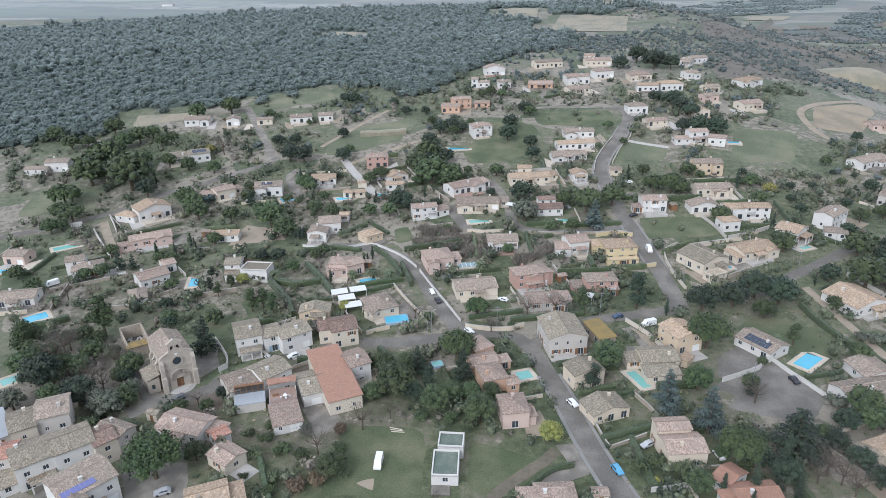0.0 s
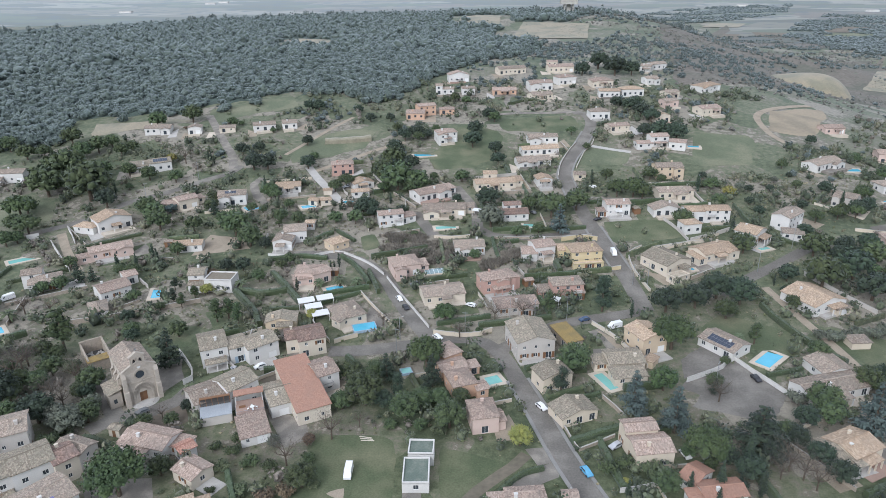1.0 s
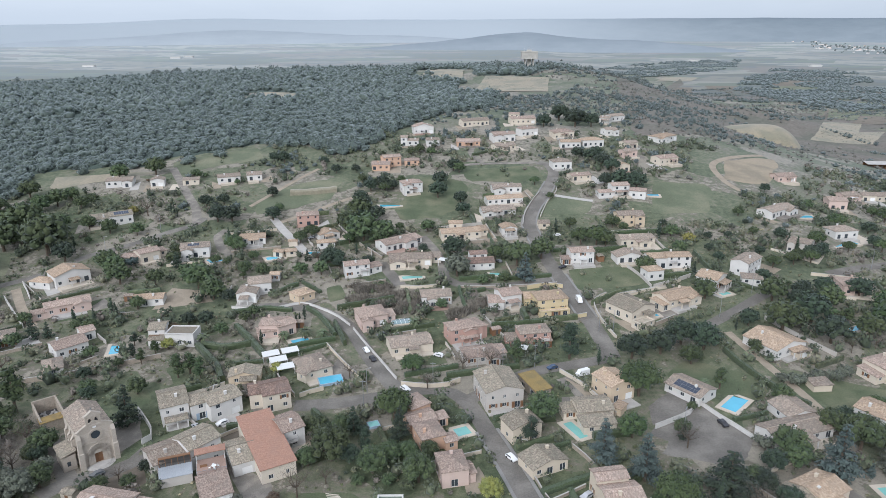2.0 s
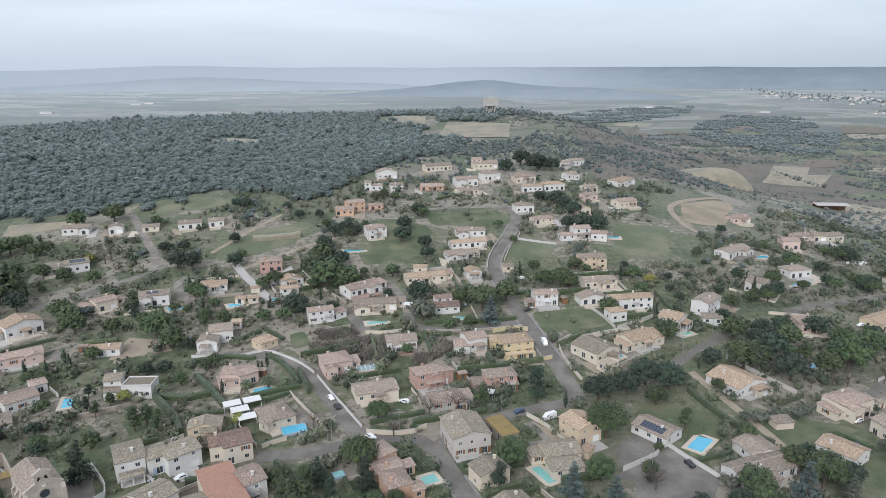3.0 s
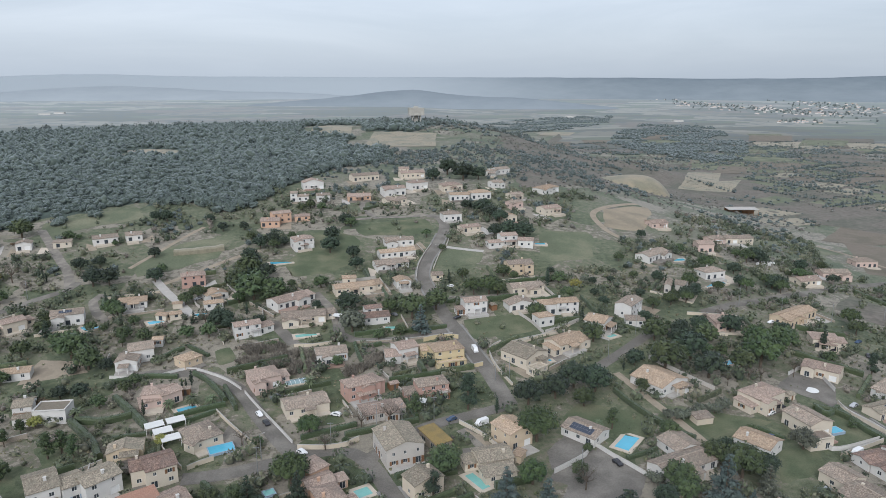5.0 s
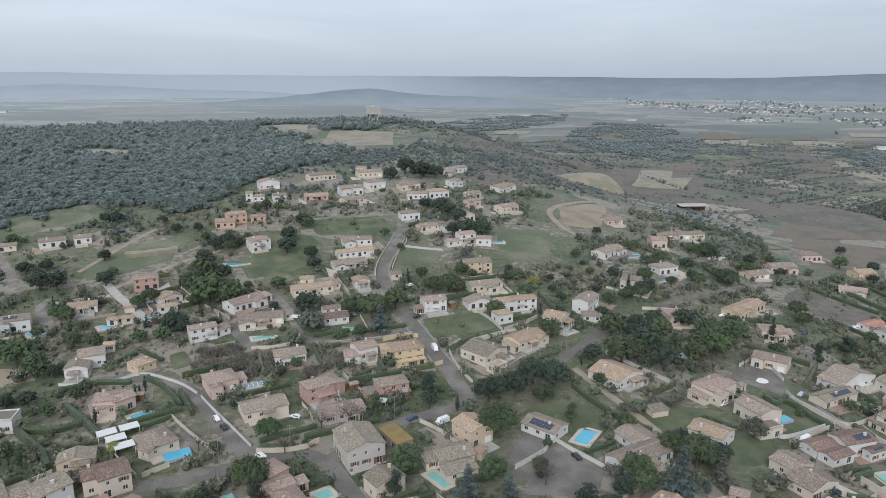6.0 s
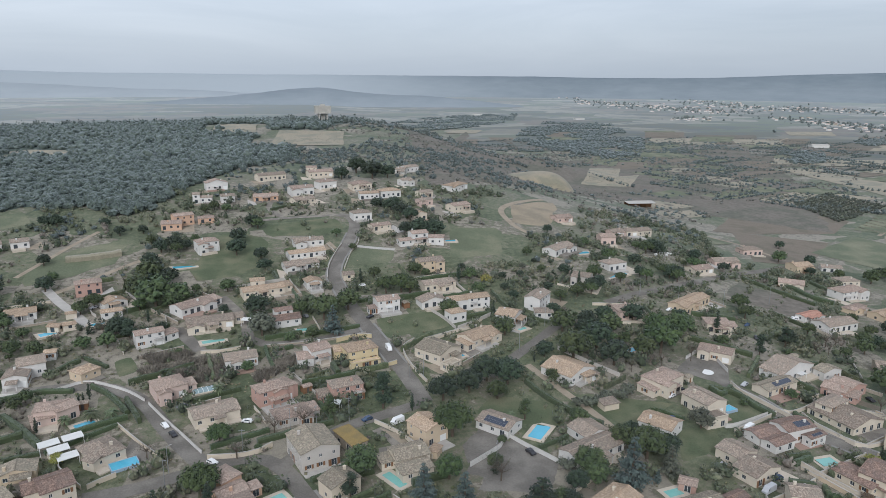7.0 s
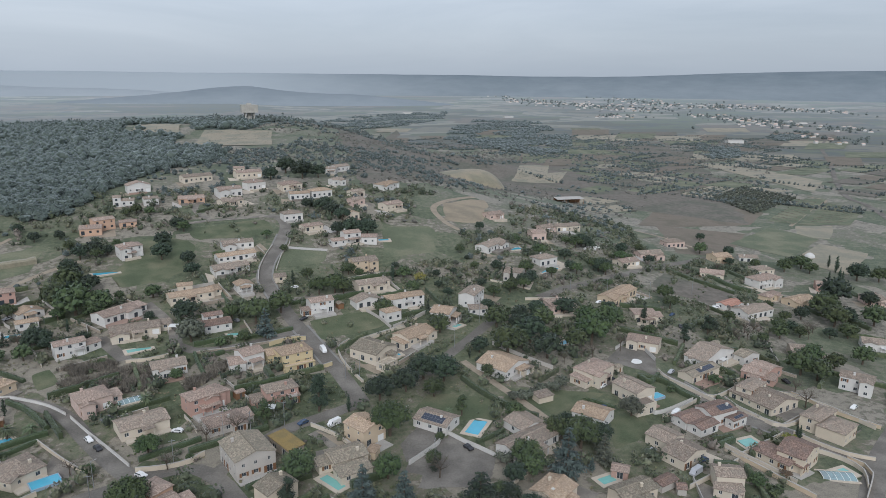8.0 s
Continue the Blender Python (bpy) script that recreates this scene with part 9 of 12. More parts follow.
tree("round", "oak", -109.7, 241.1, 5.58, "evergreen oak with a dense rounded crown", 94)
tree("round", "oak", -139.7, 272.0, 3.70, "evergreen oak with a dense rounded crown", 95)
tree("tall", "oak", -98.7, 185.1, 3.07, "tall ragged pine in a garden", 96)
tree("tall", "oak", -96.0, 187.8, 3.08, "tall ragged pine in a garden", 97)
tree("tall", "oak", -91.6, 185.3, 2.85, "tall ragged pine in a garden", 98)
tree("tall", "dark", -123.1, 204.8, 1.93, "dark green conifer with dense crown", 99)
tree("tall", "dark", -119.6, 196.8, 1.87, "dark green conifer with dense crown", 100)
tree("palm", "palm", -99.3, 207.1, 2.69, "garden palm with arching fronds", 101, name="palm_tree", category="tree")
tree("palm", "palm", -72.6, 211.9, 2.23, "garden palm with arching fronds", 102, name="palm_tree", category="tree")
tree("palm", "palm", -65.7, 213.3, 2.83, "garden palm with arching fronds", 103, name="palm_tree", category="tree")
tree("palm", "palm", -59.5, 213.4, 2.41, "garden palm with arching fronds", 104, name="palm_tree", category="tree")
tree("palm", "palm", -165.9, 177.5, 3.04, "garden palm with arching fronds", 105, name="palm_tree", category="tree")
tree("palm", "palm", 63.8, 189.7, 2.18, "garden palm with arching fronds", 106, name="palm_tree", category="tree")
tree("palm", "palm", -28.6, 223.6, 2.44, "garden palm with arching fronds", 107, name="palm_tree", category="tree")
tree("round", "rust", -113.4, 214.2, 2.60, "garden tree with rusty dry leaves", 108)
tree("round", "rust", -118.7, 215.3, 1.95, "garden tree with rusty dry leaves", 109)
tree("round", "oak", -106.6, 174.9, 3.40, "evergreen oak with a dense rounded crown", 110)
tree("round", "oak", -133.6, 195.9, 2.56, "evergreen oak with a dense rounded crown", 111)
tree("round", "oak", -92.7, 170.3, 1.60, "evergreen oak with a dense rounded crown", 112)
tree("bare", "bare", -0.8, 198.2, 4.11, "leafless winter tree with fine twigs", 113)
tree("bare", "bare", -9.6, 195.6, 3.68, "leafless winter tree with fine twigs", 114)
tree("bare", "bare", -19.8, 184.0, 3.14, "leafless winter tree with fine twigs", 115)
tree("bare", "bare", -44.8, 188.8, 3.25, "leafless winter tree with fine twigs", 116)
tree("bare", "bare", 51.0, 158.6, 3.86, "leafless winter tree with fine twigs", 117)
tree("round", "oak", 51.4, 165.6, 2.66, "evergreen oak with a dense rounded crown", 118)
tree("shrub", "olive", 71.2, 160.4, 3.09, "grey-green olive tree with loose crown", 119, name="shrub", category="shrub")
tree("round", "oak", 84.0, 183.4, 3.66, "evergreen oak with a dense rounded crown", 120)
tree("round", "oak", 76.1, 156.8, 4.99, "evergreen oak with a dense rounded crown", 121)
tree("round", "dark", 69.8, 150.5, 3.54, "evergreen oak with a dense rounded crown", 122)
tree("round", "oak", 75.9, 152.3, 3.93, "evergreen oak with a dense rounded crown", 123)
tree("bare", "bare", 60.4, 132.8, 4.40, "leafless winter tree with fine twigs", 124)
tree("bare", "bare", 62.5, 130.2, 3.79, "leafless winter tree with fine twigs", 125)
tree("round", "oak", 31.9, 122.6, 3.49, "evergreen oak with a dense rounded crown", 126)
tree("shrub", "bush", 29.3, 127.9, 3.04, "rounded evergreen garden shrub", 127, name="shrub", category="shrub")
tree("shrub", "oak", 19.6, 127.2, 3.00, "rounded evergreen garden shrub", 128, name="shrub", category="shrub")
tree("shrub", "oak", 23.5, 130.0, 2.77, "rounded evergreen garden shrub", 129, name="shrub", category="shrub")
tree("shrub", "yellow", 23.6, 124.1, 1.35, "mimosa tree in yellow blossom", 130, name="shrub", category="shrub")
tree("round", "oak", -14.0, 187.1, 1.42, "evergreen oak with a dense rounded crown", 131)
tree("round", "oak", 57.0, 177.4, 1.76, "evergreen oak with a dense rounded crown", 132)
tree("round", "oak", -198.2, 307.1, 4.40, "evergreen oak with a dense rounded crown", 134)
tree("umbrella", "oak", -222.3, 263.2, 4.71, "umbrella pine with a broad green crown", 135, name="pine_tree", category="tree")
tree("round", "oak", -153.6, 252.0, 5.63, "evergreen oak with a dense rounded crown", 136)
tree("round", "oak", -166.3, 265.7, 5.40, "evergreen oak with a dense rounded crown", 137)
tree("shrub", "blue", -157.5, 269.0, 3.77, "blue-grey cedar with layered branches", 138, name="shrub", category="shrub")
tree("round", "oak", -121.5, 273.2, 2.59, "evergreen oak with a dense rounded crown", 139)
tree("round", "oak", -142.8, 281.8, 3.26, "evergreen oak with a dense rounded crown", 140)
tree("cedar", "blue", -137.0, 154.6, 1.53, "blue-grey cedar with layered branches", 141)
tree("round", "oak", -67.7, 325.8, 6.80, "evergreen oak with a dense rounded crown", 142)
tree("round", "oak", -52.3, 302.1, 5.80, "evergreen oak with a dense rounded crown", 143)
tree("tall", "pine", -145.9, 229.9, 1.20, "tall ragged pine in a garden", 144)
tree("umbrella", "pine", -85.9, 301.4, 4.30, "umbrella pine with a broad green crown", 145, name="pine_tree", category="tree")
tree("round", "oak", -96.9, 262.9, 3.42, "evergreen oak with a dense rounded crown", 146)
tree("round", "oak", -81.2, 264.7, 3.39, "evergreen oak with a dense rounded crown", 147)
tree("round", "oak", -72.6, 264.9, 3.84, "evergreen oak with a dense rounded crown", 148)
tree("round", "oak", 28.0, 354.8, 2.42, "evergreen oak with a dense rounded crown", 149)
tree("umbrella", "oak", 20.8, 375.0, 3.17, "umbrella pine with a broad green crown", 150, name="pine_tree", category="tree")
tree("round", "dark", -25.5, 396.1, 4.67, "evergreen oak with a dense rounded crown", 151)
tree("round", "dark", -31.2, 354.7, 5.43, "evergreen oak with a dense rounded crown", 152)
tree("round", "dark", -31.4, 372.1, 5.04, "evergreen oak with a dense rounded crown", 153)
tree("round", "dark", -18.9, 347.0, 4.13, "evergreen oak with a dense rounded crown", 154)
tree("round", "dark", -16.5, 332.9, 3.98, "evergreen oak with a dense rounded crown", 155)
tree("round", "oak", -110.8, 332.3, 2.98, "evergreen oak with a dense rounded crown", 156)
tree("round", "oak", -217.9, 374.2, 5.81, "evergreen oak with a dense rounded crown", 157)
tree("round", "oak", -200.6, 383.6, 6.53, "evergreen oak with a dense rounded crown", 158)
tree("round", "oak", -173.4, 378.4, 3.50, "evergreen oak with a dense rounded crown", 159)
tree("round", "oak", -45.9, 312.7, 2.44, "evergreen oak with a dense rounded crown", 160)
tree("round", "oak", -22.1, 393.3, 3.98, "evergreen oak with a dense rounded crown", 161)
tree("round", "dark", -130.2, 407.8, 4.30, "evergreen oak with a dense rounded crown", 162)
tree("round", "dark", -137.2, 409.1, 3.61, "evergreen oak with a dense rounded crown", 163)
tree("round", "dark", -104.4, 404.2, 3.15, "evergreen oak with a dense rounded crown", 164)
tree("round", "dark", -94.0, 389.5, 3.37, "evergreen oak with a dense rounded crown", 165)
tree("round", "dark", -82.5, 391.2, 3.03, "evergreen oak with a dense rounded crown", 166)
tree("round", "dark", -63.3, 366.8, 4.40, "evergreen oak with a dense rounded crown", 167)
tree("round", "dark", -68.8, 362.2, 4.36, "evergreen oak with a dense rounded crown", 168)
tree("round", "dark", -56.9, 366.0, 3.13, "evergreen oak with a dense rounded crown", 169)
tree("round", "oak", -48.9, 428.5, 3.61, "evergreen oak with a dense rounded crown", 170)
tree("round", "oak", -41.5, 424.5, 3.21, "evergreen oak with a dense rounded crown", 171)
tree("round", "oak", -53.6, 423.6, 3.22, "evergreen oak with a dense rounded crown", 172)
tree("round", "oak", -53.7, 376.2, 2.56, "evergreen oak with a dense rounded crown", 173)
tree("umbrella", "dark", 65.6, 395.4, 5.38, "umbrella pine with a broad green crown", 174, name="pine_tree", category="tree")
tree("round", "dark", 61.2, 406.8, 4.83, "evergreen oak with a dense rounded crown", 175)
tree("round", "dark", 67.1, 372.6, 6.38, "evergreen oak with a dense rounded crown", 176)
tree("round", "dark", 75.0, 369.4, 6.36, "evergreen oak with a dense rounded crown", 177)
tree("round", "dark", 59.1, 374.8, 4.48, "evergreen oak with a dense rounded crown", 178)
tree("round", "dark", 48.6, 422.4, 4.27, "evergreen oak with a dense rounded crown", 179)
tree("round", "dark", 55.9, 416.1, 4.92, "evergreen oak with a dense rounded crown", 180)
tree("round", "dark", 59.9, 423.2, 4.29, "evergreen oak with a dense rounded crown", 181)
tree("round", "dark", 32.2, 494.8, 5.77, "evergreen oak with a dense rounded crown", 182)
tree("round", "dark", 54.4, 494.9, 8.28, "evergreen oak with a dense rounded crown", 183)
tree("round", "dark", 44.7, 515.1, 7.73, "evergreen oak with a dense rounded crown", 184)
tree("round", "dark", 65.8, 496.6, 5.83, "evergreen oak with a dense rounded crown", 185)
tree("round", "oak", -46.1, 144.0, 3.32, "evergreen oak with a dense rounded crown", 186)
tree("round", "dark", -35.7, 145.7, 3.30, "evergreen oak with a dense rounded crown", 187)
tree("tall", "dark", -32.6, 151.4, 2.75, "dark green conifer with dense crown", 188)
tree("round", "oak", -25.8, 147.0, 3.58, "evergreen oak with a dense rounded crown", 189)
tree("round", "oak", -21.3, 149.0, 3.01, "evergreen oak with a dense rounded crown", 190)
tree("round", "oak", -15.9, 150.3, 2.72, "evergreen oak with a dense rounded crown", 191)
tree("bare", "bare", -39.8, 137.1, 2.90, "leafless winter tree with fine twigs", 192)
tree("round", "oak", -50.8, 157.0, 2.85, "evergreen oak with a dense rounded crown", 193)
tree("round", "oak", -46.8, 157.9, 3.52, "evergreen oak with a dense rounded crown", 194)
tree("round", "oak", -40.7, 159.4, 3.20, "evergreen oak with a dense rounded crown", 195)
tree("shrub", "oak", -32.1, 137.8, 2.32, "rounded evergreen garden shrub", 196, name="shrub", category="shrub")
tree("shrub", "oak", -24.2, 138.0, 2.30, "rounded evergreen garden shrub", 197, name="shrub", category="shrub")
tree("shrub", "bush", -19.8, 136.5, 2.28, "rounded evergreen garden shrub", 198, name="shrub", category="shrub")
tree("round", "oak", -146.2, 140.1, 4.49, "evergreen oak with a dense rounded crown", 199)
tree("round", "olive", -136.9, 124.8, 3.84, "grey-green olive tree with loose crown", 200)
tree("round", "oak", -146.9, 145.5, 3.80, "evergreen oak with a dense rounded crown", 201)
tree("round", "oak", -134.2, 136.5, 3.94, "evergreen oak with a dense rounded crown", 202)
tree("round", "oak", -131.0, 143.2, 3.62, "evergreen oak with a dense rounded crown", 203)
tree("round", "oak", -126.1, 151.1, 2.93, "evergreen oak with a dense rounded crown", 204)
tree("round", "oak", -140.5, 158.5, 3.49, "evergreen oak with a dense rounded crown", 205)
tree("round", "olive", -110.0, 135.5, 3.01, "grey-green olive tree with loose crown", 206)
tree("shrub", "oak", -147.0, 159.0, 2.77, "rounded evergreen garden shrub", 207, name="shrub", category="shrub")
tree("round", "oak", -117.0, 141.0, 3.12, "evergreen oak with a dense rounded crown", 208)
tree("round", "oak", -121.2, 173.1, 3.10, "evergreen oak with a dense rounded crown", 209)
tree("shrub", "bush", -112.0, 125.5, 2.28, "rounded evergreen garden shrub", 210, name="shrub", category="shrub")
tree("shrub", "bush", -110.7, 131.9, 2.32, "rounded evergreen garden shrub", 211, name="shrub", category="shrub")
tree("round", "oak", -144.3, 148.6, 3.05, "evergreen oak with a dense rounded crown", 212)
tree("shrub", "oak", -67.0, 123.6, 2.31, "rounded evergreen garden shrub", 213, name="shrub", category="shrub")
tree("shrub", "bush", -66.9, 117.3, 2.53, "rounded evergreen garden shrub", 214, name="shrub", category="shrub")
tree("shrub", "oak", -61.3, 120.2, 2.53, "rounded evergreen garden shrub", 215, name="shrub", category="shrub")
tree("shrub", "oak", -56.4, 119.1, 2.49, "rounded evergreen garden shrub", 216, name="shrub", category="shrub")
tree("shrub", "rust", -49.9, 111.9, 2.65, "garden tree with rusty dry leaves", 217, name="shrub", category="shrub")
tree("shrub", "bush", -59.8, 110.9, 2.43, "rounded evergreen garden shrub", 218, name="shrub", category="shrub")
tree("shrub", "rust", -53.8, 109.3, 2.90, "garden tree with rusty dry leaves", 219, name="shrub", category="shrub")
tree("shrub", "oak", -48.5, 123.1, 2.22, "rounded evergreen garden shrub", 220, name="shrub", category="shrub")
tree("shrub", "olive", -57.9, 127.8, 2.31, "grey-green olive tree with loose crown", 221, name="shrub", category="shrub")
tree("shrub", "oak", -71.8, 124.5, 2.05, "rounded evergreen garden shrub", 222, name="shrub", category="shrub")
tree("round", "oak", -67.3, 127.8, 1.77, "evergreen oak with a dense rounded crown", 223)
tree("shrub", "bush", -44.6, 115.2, 1.87, "rounded evergreen garden shrub", 224, name="shrub", category="shrub")
tree("shrub", "oak", -58.7, 106.4, 2.11, "rounded evergreen garden shrub", 225, name="shrub", category="shrub")
tree("shrub", "oak", -66.8, 110.8, 1.37, "rounded evergreen garden shrub", 226, name="shrub", category="shrub")
tree("round", "dark", 50.9, 129.2, 3.70, "evergreen oak with a dense rounded crown", 227)
tree("round", "dark", 57.8, 135.1, 3.55, "evergreen oak with a dense rounded crown", 228)
tree("round", "dark", 46.8, 133.3, 3.17, "evergreen oak with a dense rounded crown", 229)
tree("bare", "bare", 64.2, 127.0, 3.76, "leafless winter tree with fine twigs", 230)
tree("round", "dark", 68.1, 136.4, 3.38, "evergreen oak with a dense rounded crown", 231)
tree("bare", "bare", 57.6, 129.9, 3.19, "leafless winter tree with fine twigs", 232)
tree("round", "dark", 64.7, 142.4, 3.39, "evergreen oak with a dense rounded crown", 233)
tree("cypress", "dark", 43.2, 123.9, 1.2, "slim dark green columnar cypress", 234, name="cypress_tree", category="tree")
tree("tall", "dark", 48.1, 124.6, 1.94, "dark green conifer with dense crown", 235)
tree("round", "dark", 70.2, 130.0, 3.56, "evergreen oak with a dense rounded crown", 236)
tree("round", "oak", 63.0, 144.5, 3.10, "evergreen oak with a dense rounded crown", 237)
tree("round", "oak", 38.9, 135.1, 2.30, "evergreen oak with a dense rounded crown", 238)
tree("shrub", "oak", 43.1, 131.8, 2.29, "rounded evergreen garden shrub", 239, name="shrub", category="shrub")
tree("round", "oak", -135.7, 231.6, 3.31, "evergreen oak with a dense rounded crown", 242)
tree("round", "oak", -95.6, 213.8, 2.95, "evergreen oak with a dense rounded crown", 243)
tree("round", "oak", -121.0, 190.3, 2.05, "evergreen oak with a dense rounded crown", 244)
tree("round", "oak", -164.1, 200.9, 3.25, "evergreen oak with a dense rounded crown", 245)
tree("round", "oak", -171.2, 217.6, 2.92, "evergreen oak with a dense rounded crown", 246)
tree("round", "oak", -169.1, 197.8, 2.78, "evergreen oak with a dense rounded crown", 247)
tree("round", "oak", -181.8, 187.6, 3.24, "evergreen oak with a dense rounded crown", 248)
tree("round", "oak", -194.2, 194.5, 3.38, "evergreen oak with a dense rounded crown", 249)
tree("round", "oak", -90.8, 224.2, 2.59, "evergreen oak with a dense rounded crown", 250)
tree("round", "oak", -39.9, 187.3, 2.15, "evergreen oak with a dense rounded crown", 252)
tree("round", "oak", -105.2, 264.6, 3.47, "evergreen oak with a dense rounded crown", 253)
tree("round", "oak", -106.0, 277.9, 2.58, "evergreen oak with a dense rounded crown", 254)
tree("round", "dark", -72.5, 279.8, 3.51, "evergreen oak with a dense rounded crown", 255)
tree("round", "dark", -68.2, 277.4, 3.48, "evergreen oak with a dense rounded crown", 256)
tree("round", "oak", -19.8, 238.1, 2.60, "evergreen oak with a dense rounded crown", 257)
tree("round", "dark", -12.3, 222.0, 2.42, "evergreen oak with a dense rounded crown", 258)
tree("umbrella", "pine", -0.1, 283.9, 3.94, "umbrella pine with a broad green crown", 259, name="pine_tree", category="tree")
tree("round", "oak", -4.9, 259.1, 2.74, "evergreen oak with a dense rounded crown", 260)
tree("round", "oak", 3.9, 262.7, 2.77, "evergreen oak with a dense rounded crown", 261)
tree("round", "dark", -32.3, 289.0, 2.52, "evergreen oak with a dense rounded crown", 262)
tree("round", "oak", -32.3, 311.4, 3.76, "evergreen oak with a dense rounded crown", 263)
tree("shrub", "bush", -32.5, 271.4, 1.91, "rounded evergreen garden shrub", 264, name="shrub", category="shrub")
tree("shrub", "bush", -27.5, 269.3, 1.90, "rounded evergreen garden shrub", 265, name="shrub", category="shrub")
tree("round", "oak", 35.2, 319.0, 3.30, "evergreen oak with a dense rounded crown", 266)
tree("round", "oak", 55.3, 319.8, 3.89, "evergreen oak with a dense rounded crown", 267)
tree("round", "oak", 59.9, 316.3, 2.76, "evergreen oak with a dense rounded crown", 268)
tree("round", "oak", 80.5, 310.4, 3.85, "evergreen oak with a dense rounded crown", 269)
tree("round", "oak", 80.6, 293.7, 3.68, "evergreen oak with a dense rounded crown", 270)
tree("round", "dark", 95.8, 287.3, 2.62, "evergreen oak with a dense rounded crown", 271)
tree("round", "dark", 106.8, 312.1, 2.26, "evergreen oak with a dense rounded crown", 272)
tree("round", "dark", 97.1, 310.2, 2.23, "evergreen oak with a dense rounded crown", 273)
tree("tall", "oak", 68.3, 189.9, 2.79, "tall ragged pine in a garden", 274)
tree("round", "oak", 86.6, 213.4, 2.96, "evergreen oak with a dense rounded crown", 275)
tree("round", "oak", 95.9, 161.7, 6.33, "evergreen oak with a dense rounded crown", 276)
tree("cedar", "blue", 83.5, 147.2, 5.82, "blue-grey cedar with layered branches", 277)
tree("round", "oak", 91.6, 169.5, 4.29, "evergreen oak with a dense rounded crown", 278)
tree("cedar", "olive", 98.1, 152.4, 3.43, "grey-green olive tree with loose crown", 279)
tree("round", "olive", 122.3, 175.9, 4.36, "grey-green olive tree with loose crown", 280)
tree("round", "oak", 101.3, 229.7, 7.11, "evergreen oak with a dense rounded crown", 281)
tree("round", "dark", 114.5, 237.4, 6.95, "evergreen oak with a dense rounded crown", 282)
tree("round", "dark", 115.0, 222.9, 6.23, "evergreen oak with a dense rounded crown", 283)
tree("umbrella", "pine", 139.1, 231.2, 8.02, "umbrella pine with a broad green crown", 284, name="pine_tree", category="tree")
tree("round", "oak", 157.5, 247.2, 6.13, "evergreen oak with a dense rounded crown", 285)
tree("round", "oak", 106.2, 253.3, 5.76, "evergreen oak with a dense rounded crown", 286)
tree("round", "dark", 142.4, 261.6, 5.17, "evergreen oak with a dense rounded crown", 287)
tree("round", "oak", 125.4, 249.5, 5.86, "evergreen oak with a dense rounded crown", 288)
tree("round", "oak", 130.0, 228.1, 5.56, "evergreen oak with a dense rounded crown", 289)
tree("round", "dark", 118.4, 257.2, 4.45, "evergreen oak with a dense rounded crown", 290)
tree("round", "dark", 90.7, 232.5, 3.99, "evergreen oak with a dense rounded crown", 291)
tree("tall", "dark", 181.2, 227.4, 3.31, "dark green conifer with dense crown", 292)
tree("tall", "dark", 199.6, 235.4, 3.76, "dark green conifer with dense crown", 293)
tree("round", "oak", 170.4, 236.9, 3.07, "evergreen oak with a dense rounded crown", 294)
tree("umbrella", "oak", 201.9, 265.9, 4.32, "umbrella pine with a broad green crown", 295, name="pine_tree", category="tree")
tree("round", "oak", 221.9, 249.0, 3.46, "evergreen oak with a dense rounded crown", 296)
tree("cypress", "dark", 176.0, 249.5, 1.59, "slim dark green columnar cypress", 297, name="cypress_tree", category="tree")
tree("cypress", "dark", 133.7, 301.7, 1.14, "slim dark green columnar cypress", 298, name="cypress_tree", category="tree")
tree("cypress", "dark", 131.9, 306.8, 1.14, "slim dark green columnar cypress", 299, name="cypress_tree", category="tree")
tree("round", "dark", 357.6, 298.8, 7.10, "evergreen oak with a dense rounded crown", 300)
tree("round", "oak", 280.7, 250.2, 7.74, "evergreen oak with a dense rounded crown", 301)
tree("round", "oak", 273.6, 236.7, 6.85, "evergreen oak with a dense rounded crown", 302)
tree("round", "oak", 239.2, 235.6, 4.07, "evergreen oak with a dense rounded crown", 303)
tree("round", "oak", 209.2, 192.7, 6.50, "evergreen oak with a dense rounded crown", 304)
tree("round", "oak", 212.2, 187.3, 5.49, "evergreen oak with a dense rounded crown", 305)
tree("bare", "bare", 187.8, 168.8, 4.51, "leafless winter tree with fine twigs", 306)
tree("bare", "bare", 193.1, 179.0, 3.75, "leafless winter tree with fine twigs", 307)
tree("round", "oak", 167.5, 191.4, 2.50, "evergreen oak with a dense rounded crown", 308)
tree("shrub", "oak", 147.0, 188.4, 2.16, "rounded evergreen garden shrub", 309, name="shrub", category="shrub")
tree("cedar", "blue", 92.7, 149.8, 1.52, "blue-grey cedar with layered branches", 310)
tree("round", "oak", 254.1, 247.6, 3.06, "evergreen oak with a dense rounded crown", 311)
tree("bare", "bare", 253.0, 232.9, 3.57, "leafless winter tree with fine twigs", 312)
tree("bare", "bare", 254.3, 230.9, 2.97, "leafless winter tree with fine twigs", 313)
tree("round", "dark", 243.2, 232.9, 3.50, "evergreen oak with a dense rounded crown", 314)
tree("round", "oak", 208.1, 232.3, 2.18, "evergreen oak with a dense rounded crown", 315)
tree("bare", "bare", 219.5, 235.2, 3.91, "leafless winter tree with fine twigs", 316)
tree("bare", "bare", 222.8, 233.6, 3.64, "leafless winter tree with fine twigs", 317)
tree("round", "oak", 225.0, 202.6, 4.84, "evergreen oak with a dense rounded crown", 318)
tree("round", "oak", 229.4, 195.3, 4.22, "evergreen oak with a dense rounded crown", 319)
tree("round", "oak", 246.1, 197.0, 4.95, "evergreen oak with a dense rounded crown", 320)
